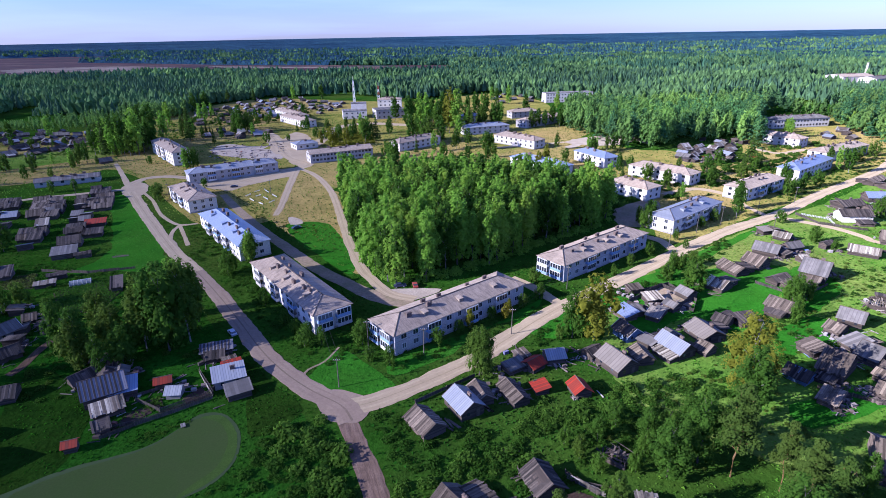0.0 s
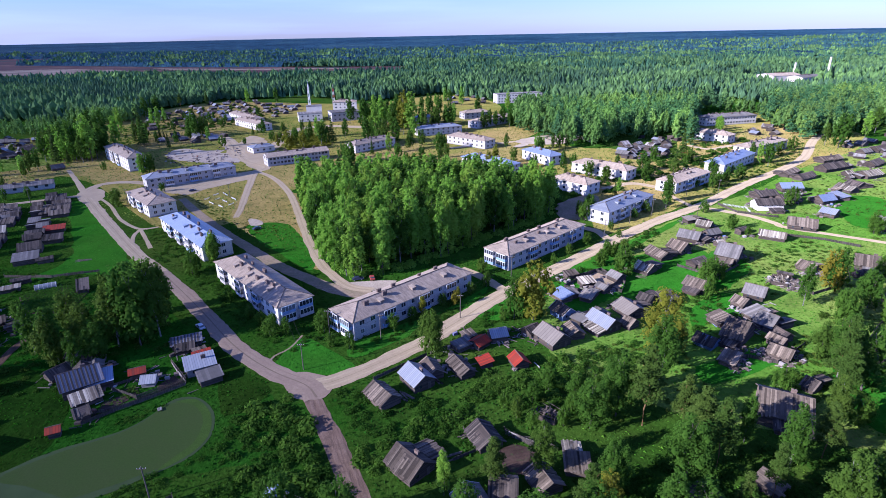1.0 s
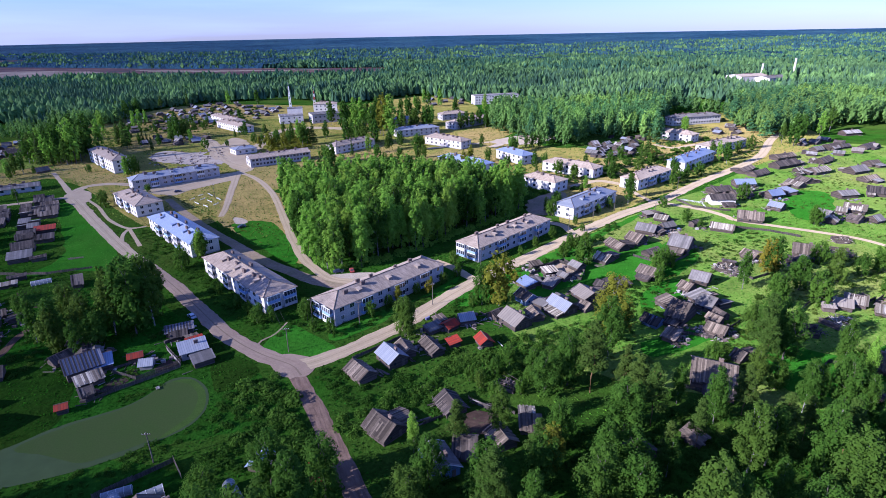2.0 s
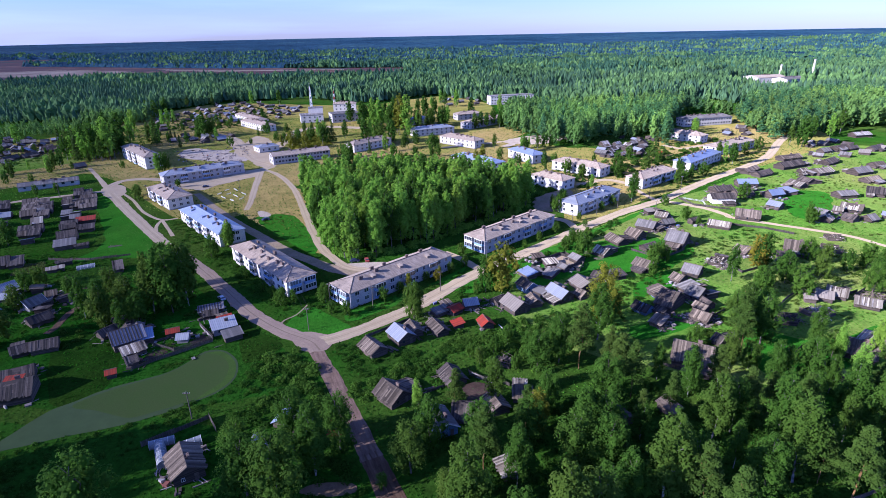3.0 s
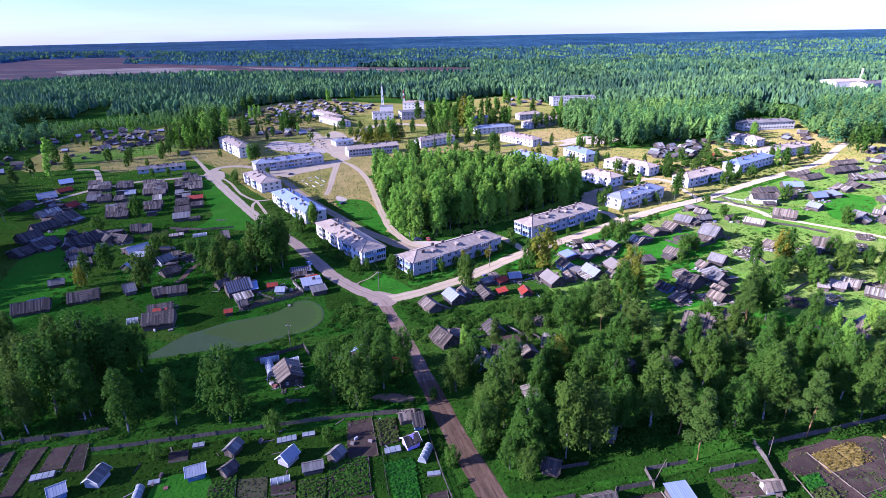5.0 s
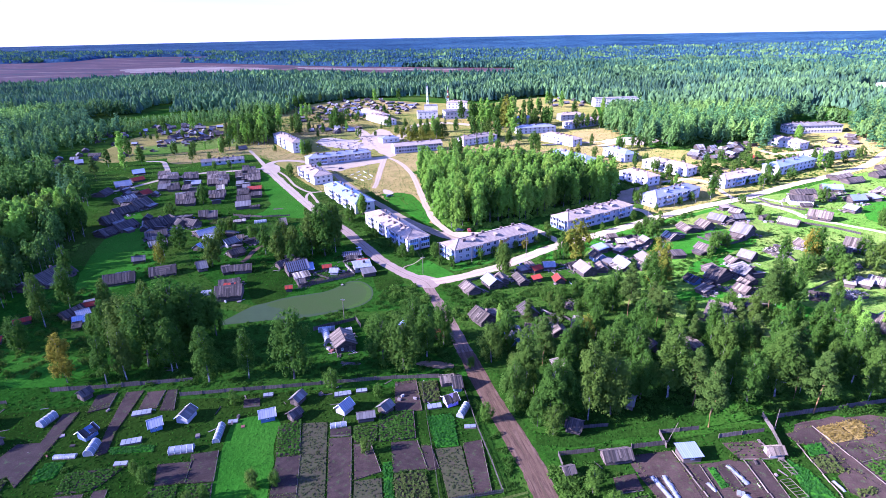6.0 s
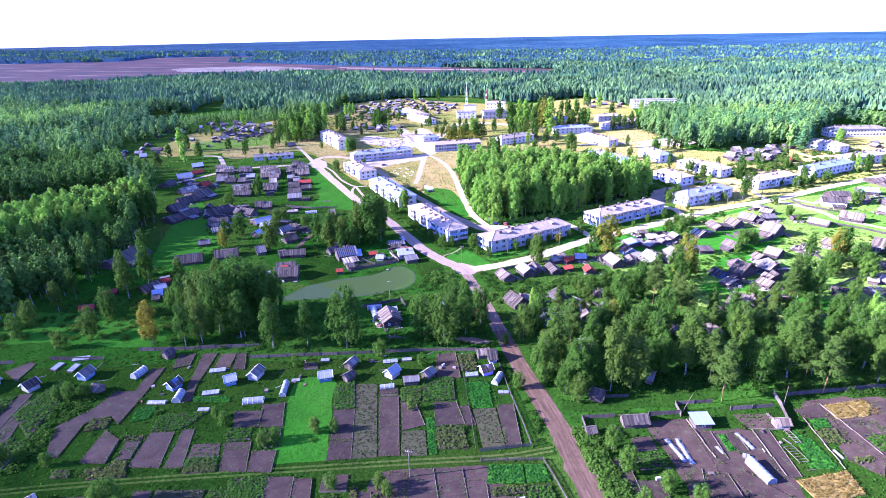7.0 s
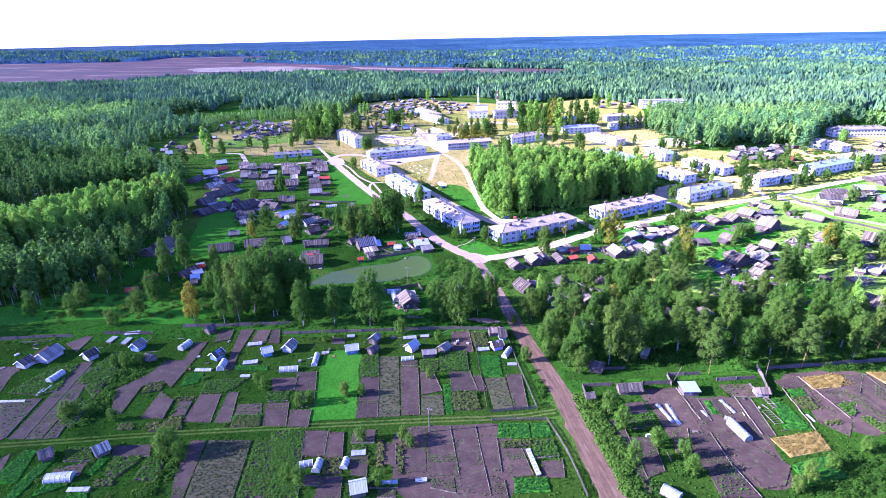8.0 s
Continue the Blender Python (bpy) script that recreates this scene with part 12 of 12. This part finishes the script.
lumber(-224.3, 204.8, 94.5, 4.3, 4)
house(-226.5, 190.8, 240.4, 4.6, 3.6, roof='dark', name='shed', lean=True, h=1.5)
house(-209.7, 168.6, 65.1, 6.4, 3.1, roof='grey', name='shed', lean=True, h=1.4)
lumber(-220.7, 175.7, 76.6, 4.2, 4)
house(-195.4, 157, 70.8, 4, 3.3, roof='grey', name='shed', lean=True, h=1.4)
lumber(-206, 166.2, 88.1, 3, 4)
house(-210.1, 153.7, 256.4, 6.3, 3.8, roof='grey', name='shed', lean=True, h=1.5)
house(-173.7, 144.2, 36.1, 3.7, 2.8, roof='plank', name='shed', lean=True, h=1.3)
house(-159.6, 100.8, 209.4, 5.3, 3.4, roof='grey', name='shed', lean=True, h=1.5)
house(-181.1, 87.6, 86.3, 3.2, 3.3, roof='plank', name='shed', lean=True, h=1.4)
lumber(-195.5, 98.8, 103.7, 2.6, 4)
house(-196.8, 84.3, 274.9, 3.8, 4.1, roof='patch', name='shed', lean=True, h=1.6)
house(-145.5, 55.4, 30.4, 2.4, 3.2, roof='dark', name='shed', lean=True, h=1.4)
house(-154.8, 73.9, 216.9, 3.2, 3.5, roof='grey', name='shed', lean=True, h=1.5)
house(-155.8, 155.5, 232.9, 3.1, 4.1, roof='plank', name='shed', lean=True, h=1.6)
house(-266, 222.6, 277.5, 3.4, 3.6, roof='dark', name='shed', lean=True, h=1.5)
lumber(-256.7, 230, 122.1, 2.7, 4)
lumber(9.2, 105, -53, 4.2, 4)
lumber(0.2, 99, -48.5, 4.3, 4)
house(57.1, 124.7, -64, 6, 2.9, roof='patch', name='shed', lean=True, h=1.4)
house(77.1, 137.9, 104.8, 3.7, 3.6, roof='dark', name='shed', lean=True, h=1.5)
lumber(67, 131.2, -50.5, 2.8, 4)
house(58, 132.5, 125.1, 3, 3.5, roof='dark', name='shed', lean=True, h=1.5)
lumber(52.1, 127.6, -31.7, 4.4, 4)
house(64.9, 148.6, 140, 2.7, 3.9, roof='grey', name='shed', lean=True, h=1.5)
house(122.3, 168.3, -42.6, 5.2, 3.3, roof='plank', name='shed', lean=True, h=1.4)
lumber(134.2, 178.1, -24.2, 3.6, 4)
house(106.2, 180.2, 107.7, 5.5, 3.7, roof='dark', name='shed', lean=True, h=1.5)
house(95.2, 168.9, 125.8, 4.1, 4, roof='plank', name='shed', lean=True, h=1.6)
lumber(86.8, 161.2, -19.5, 3.9, 4)
house(97.9, 146.2, -52.2, 4.8, 2.8, roof='dark', name='shed', lean=True, h=1.3)
house(91.4, 112.7, -51.2, 3.9, 2.9, roof='dark', name='shed', lean=True, h=1.3)
lumber(103.5, 120.1, -44.6, 3.3, 4)
house(83.7, 144.7, 128.9, 3, 3.5, roof='dark', name='shed', lean=True, h=1.5)
lumber(78, 138.3, -27.8, 3.3, 4)
house(113.3, 165.7, 24.4, 4.6, 2.7, roof='plank', name='shed', lean=True, h=1.3)
house(5.3, 77.8, 130.4, 5.2, 3.6, roof='plank', name='shed', lean=True, h=1.5)
house(35.4, 75.4, 169.8, 3.3, 3.8, roof='patch', name='shed', lean=True, h=1.5)
house(85.5, 76.6, -30.6, 6.9, 2.9, roof='dark', name='shed', lean=True, h=1.4)
house(141.2, 85.4, 136.8, 5.3, 3.6, roof='grey', name='shed', lean=True, h=1.5)
house(150.7, 88.4, 120.4, 4.7, 3.4, roof='dark', name='shed', lean=True, h=1.5)
house(123.9, 70.5, 24, 3.2, 3.3, roof='dark', name='shed', lean=True, h=1.4)
house(181.2, 225.3, -7, 5.8, 3.3, roof='dark', name='shed', lean=True, h=1.4)
lumber(185.5, 238.4, 11, 3.9, 4)
house(190.2, 256.8, 194.7, 5.2, 3.7, roof='dark', name='shed', lean=True, h=1.5)
house(201.9, 241.2, 5.8, 6.1, 2.6, roof='dark', name='shed', lean=True, h=1.3)
lumber(202.9, 250.2, 7, 4.1, 4)
house(213.1, 242.7, 194, 4.9, 3.7, roof='grey', name='shed', lean=True, h=1.5)
house(222.6, 242.9, -89.4, 6.6, 3.3, roof='dark', name='shed', lean=True, h=1.4)
lumber(231.9, 241.4, -71.3, 4.4, 4)
house(160.8, 195.7, 142.6, 6.1, 3.6, roof='plank', name='shed', lean=True, h=1.5)
house(170.5, 154.3, -37.2, 6.2, 2.8, roof='grey', name='shed', lean=True, h=1.3)
lumber(179.2, 163.3, -31.3, 4.4, 4)
house(182.5, 153.4, -30.2, 3.6, 3, roof='plank', name='shed', lean=True, h=1.4)
house(241.9, 211.1, 134.2, 6.3, 4, roof='dark', name='shed', lean=True, h=1.6)
house(280.1, 329.8, 196.2, 4.5, 4.1, roof='dark', name='shed', lean=True, h=1.6)
house(277.4, 289.4, 198.2, 6.6, 3.5, roof='dark', name='shed', lean=True, h=1.5)
house(295.8, 284.9, 197.2, 4, 4, roof='patch', name='shed', lean=True, h=1.6)
lumber(305.8, 275.2, 52.8, 3, 4)
house(265.9, 230.5, -40.5, 3.1, 3, roof='patch', name='shed', lean=True, h=1.4)
house(258.1, 263.3, 97.8, 5.8, 4.2, roof='plank', name='shed', lean=True, h=1.6)
house(236.1, 257, -77.3, 3.7, 3.1, roof='plank', name='shed', lean=True, h=1.4)
house(233.2, 288, 204.3, 3.9, 3.5, roof='dark', name='shed', lean=True, h=1.5)
house(229.8, 296.9, 216, 3.8, 4, roof='dark', name='shed', lean=True, h=1.6)
lumber(243.2, 294.8, 72.1, 2.9, 4)
house(293.1, 255.5, 13.3, 5.3, 3.3, roof='grey', name='shed', lean=True, h=1.4)
lumber(293.3, 266.8, 31.6, 3.7, 4)
house(326.5, 289.8, 12.1, 6.6, 3.1, roof='grey', name='shed', lean=True, h=1.4)
lumber(325.8, 300.8, 24.1, 4.4, 4)
house(342.9, 356.4, 201.4, 6.6, 4.1, roof='plank', name='shed', lean=True, h=1.6)
house(396.2, 404.4, 188.8, 4.7, 3.6, roof='patch', name='shed', lean=True, h=1.5)
lumber(403.7, 393.5, 33, 3.4, 4)
house(368.2, 340.7, 23.2, 4.7, 2.7, roof='dark', name='shed', lean=True, h=1.3)
house(136.9, 154.8, 140.3, 4.5, 3.4, roof='dark', name='shed', lean=True, h=1.5)
house(153.8, 161.4, 110.8, 4.1, 3.6, roof='plank', name='shed', lean=True, h=1.5)
house(104.8, 93.3, 115.7, 2, 3.7, roof='plank', name='shed', lean=True, h=1.5)
house(-21.9, 65.7, 69, 3.3, 3.3, roof='grey', name='shed', lean=True, h=1.4)

# forest round the village
VILLAGE = [(-224.7, -22.1), (-220.2, 12.3), (-188.8, 30.3), (-185.7, 71), (-205.6, 128.3), (-260.1, 212.1), (-352.1, 278.2), (-398.7, 284.3), (-407.5, 481), (-419.4, 523), (-342.7, 538), (-283.4, 616), (-307.6, 704), (-245, 804.5), (-134.6, 816.6), (-41.1, 737.7), (60.7, 823), (123.8, 712.4), (176.1, 680.3), (123.7, 574.4), (104.5, 481.7), (132, 397), (171.7, 415.3), (217.8, 422.7), (220.5, 383.4), (259.8, 465.6), (319.6, 558.2), (360.9, 526.7), (330.5, 460.1), (323.3, 422.7), (335.8, 396.8), (377.2, 412.8), (423.7, 438.9), (500, 420), (420, 200), (330, 60), (260, -120), (0, -260), (-260, -200)]
BOG = [(-2373.8, 1780.0), (-2325.8, 1886.0), (-2103.0, 1946.8), (-1927.8, 2033.6), (-1824.0, 2114.7), (-1858.9, 2355.1), (-1615.9, 2452.5), (-1397.9, 2498.5), (-1291.0, 2242.9), (-1292.5, 2054.9), (-1026.1, 1975.8), (-790.7, 1858.2), (-540.0, 1735.4), (-365.9, 1683.4), (-147.5, 1601.6), (19.0, 1557.4), (17.9, 1264.4), (-276.4, 1249.7), (-407.3, 1281.8), (-585.3, 1342.9), (-724.9, 1356.4), (-811.4, 1294.4), (-946.6, 1239.4), (-1028.9, 1125.4), (-1037.6, 1022.1), (-1281.3, 965.9), (-1344.1, 936.9)]
PEAT_CUTS = ([(-1287.0, 1670.3), (-1185.6, 1755.9), (-1033.0, 1805.3), (-814.7, 1711.5), (-711.5, 1609.7), (-800.8, 1509.9), (-983.0, 1525.9), (-1134.9, 1512.4)],
             [(-726.6, 1748.8), (-513.8, 1645.7), (-345.5, 1584.7), (-140.3, 1524.1), (-138.0, 1499.2), (-334.4, 1530.8), (-488.6, 1559.2), (-622.4, 1628.8)])
CLEARINGS = [(156.7, 707.3), (142.6, 641.4), (133.3, 669.5), (164.3, 659.5), (653.4, 901.1), (608.1, 834.9), (676.4, 868), (610.8, 891.7), (360.6, 909.1), (579.4, 793), (569, 826.9), (617.2, 800.2), (554.2, 737)]
EAST_WOOD = [(104.5, 481.7), (124, 443.9), (133.9, 403.2), (144.4, 385.8), (164, 400.6), (193, 463.9), (183.6, 528.6), (129.3, 573.8)]
EAST_PINES = [(189.8, 455.9), (180.3, 426.2), (212, 448.4), (229.4, 446.6), (221, 395.6), (226.3, 388.9), (259.8, 465.6), (312.9, 551), (260.5, 557.5), (216.8, 524.8)]
EAST_EDGE = [(344.6, 492.7), (414.3, 565.9), (558.4, 633), (431.9, 462), (351.9, 405.1), (316.8, 395.5)]
GLADES = [[(-304.3, 63.3), (-276.1, 93.2), (-263.5, 119.6), (-249.1, 149.9), (-231.2, 165.1), (-245, 190.7), (-297.7, 210.4), (-311.7, 181.5), (-344.1, 136.1), (-365.1, 109.7)], [(-505.5, 523.8), (-450, 570.9), (-400.7, 609.2), (-411.1, 646.6), (-486.1, 629.1), (-544.1, 575.9)]]


YOUNG_STAND = [(-438.6, 438.7), (-386.2, 468.2), (-330.3, 537.2), (-311.0, 575.0), (-402.0, 647.1), (-474.7, 610.7), (-523.3, 560.1)]


def forest_points(y0, y1, gap, seed):
    """Places for forest trees in a band of distance, outside the village and the bog."""
    k = math.tan(radians(50))
    p = spread([(-k * (y1 + 150), y1), (0.90 * k * (y1 + 60), y1), (0.90 * k * (y0 + 190), y0), (-k * (y0 + 220), y0)], gap, seed)
    p = p[~inside(p, VILLAGE)]
    p = p[~inside(p, BOG)]
    for glade in GLADES:
        p = p[~inside(p, glade)]
    for cx, cy in CLEARINGS:
        p = p[np.hypot(p[:, 0] - cx, p[:, 1] - cy) > 26 + 0.02 * cy]
    return p


def forest_band(name, y0, y1, gap, n, size, seed, label, needle=None):
    g = rgen(seed)
    p = forest_points(y0, y1, gap, seed)
    z = terrain(p[:, 0], p[:, 1])
    mixed = np.array([noise.noise((x * 0.0055, y * 0.0055, 2.0)) + 0.6 * noise.noise((x * 0.02, y * 0.02, 4.0)) for x, y in p])
    conifer = g.random(len(p)) < np.clip(np.interp(p[:, 1], (150, 330), (0.02, 0.28)) + 1.4 * mixed + 0.00045 * np.clip(p[:, 1] - 300, 0, 1200), 0.04, 0.88)
    tall = np.array([noise.noise((x * 0.012, y * 0.012, 7.0)) + 0.7 * noise.noise((x * 0.04, y * 0.04, 1.0)) for x, y in p])
    h = (19 + 9 * tall + g.uniform(-4, 4, len(p))) * np.interp(p[:, 1], (500, 800), (1.0, 0.85))
    glade = np.array([noise.noise((x * 0.009, y * 0.009, 11.0)) for x, y in p]) < 0.42
    young = inside(p, YOUNG_STAND)
    h, conifer = np.where(young, h * 0.45, h), conifer & ~young
    q = np.column_stack([p, z])
    wide = (0.85, 1.15) if n > 20 else (0.62 * gap / 5.5, 0.92 * gap / 5.5)
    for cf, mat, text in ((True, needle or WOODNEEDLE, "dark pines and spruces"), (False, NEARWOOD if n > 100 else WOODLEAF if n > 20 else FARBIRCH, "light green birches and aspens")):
        k = (conifer == cf) & glade
        stuff_trees(name, q[k], h[k], cf, n, size, mat, text + label, seed + cf, wide)
        if n > 100:
            stuff_trunks("trunks", q[k], h[k], PINEBARK if cf else BIRCHBARK, ("orange pine" if cf else "pale birch") + " trunks" + label, seed + cf)


polar_sheet("bog", np.linspace(1150, 3000, 110), -75, 12, 220, lambda X, Y: terrain(X, Y) + 1.0, BOG_MAT, "wide reddish-brown bog beyond the forest", "bog", "structure", only=BOG)
for cut in PEAT_CUTS:
    polar_sheet("peat_cutting", np.linspace(1150, 3000, 160), -70, 12, 260, lambda X, Y: terrain(X, Y) + 1.5, PEAT, "pale ochre strip of dry cut peat and grass on the bog", "bog", "structure", only=cut)
forest_band("forest", -60, 270, 6.4, 210, 0.029, 30, " of the near forest")
forest_band("forest", 270, 620, 7.4, 60, 0.050, 31, " of the forest at the village edge")
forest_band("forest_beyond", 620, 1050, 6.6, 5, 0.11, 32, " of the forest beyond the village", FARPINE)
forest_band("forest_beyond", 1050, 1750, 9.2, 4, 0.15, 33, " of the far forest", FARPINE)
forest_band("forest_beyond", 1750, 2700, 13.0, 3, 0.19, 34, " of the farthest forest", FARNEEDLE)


def canopy_height(X, Y):
    f = np.vectorize(lambda x, y: noise.noise((x * 0.03, y * 0.03, 0.0)) * 5 + noise.noise((x * 0.11, y * 0.11, 5.0)) * 5)
    Z = terrain(X, Y) + 12 + f(X, Y) * np.interp(np.hypot(X, Y), (2200, 4200), (1.0, 0.12))
    wet = inside(np.stack([X.ravel(), Y.ravel()], 1), BOG).reshape(X.shape)
    return np.where(wet, terrain(X, Y) + 0.3, Z)


rings = [1700.0]
while rings[-1] < 4980:
    rings.append(rings[-1] * 1.0082)
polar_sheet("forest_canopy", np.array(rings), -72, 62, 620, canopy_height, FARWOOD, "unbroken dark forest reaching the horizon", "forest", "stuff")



for poly, seed in ((EAST_WOOD, 51), (EAST_PINES, 52), (EAST_EDGE, 53)):
    pts = spread(poly, 6.5, seed)
    g_ = rgen(seed)
    pts = np.column_stack([pts, np.zeros(len(pts))])
    pick = g_.random(len(pts)) < (0.25 if seed == 51 else 0.7)
    for cf, mat, text in ((True, WOODNEEDLE, "dark pines and spruces among the eastern blocks"), (False, WOODLEAF, "light green birches and aspens among the blocks")):
        k = pick == cf
        stuff_trees("wood", pts[k], g_.uniform(18, 25, k.sum()), cf, 240, 0.032, mat, text, seed + 5 + cf)
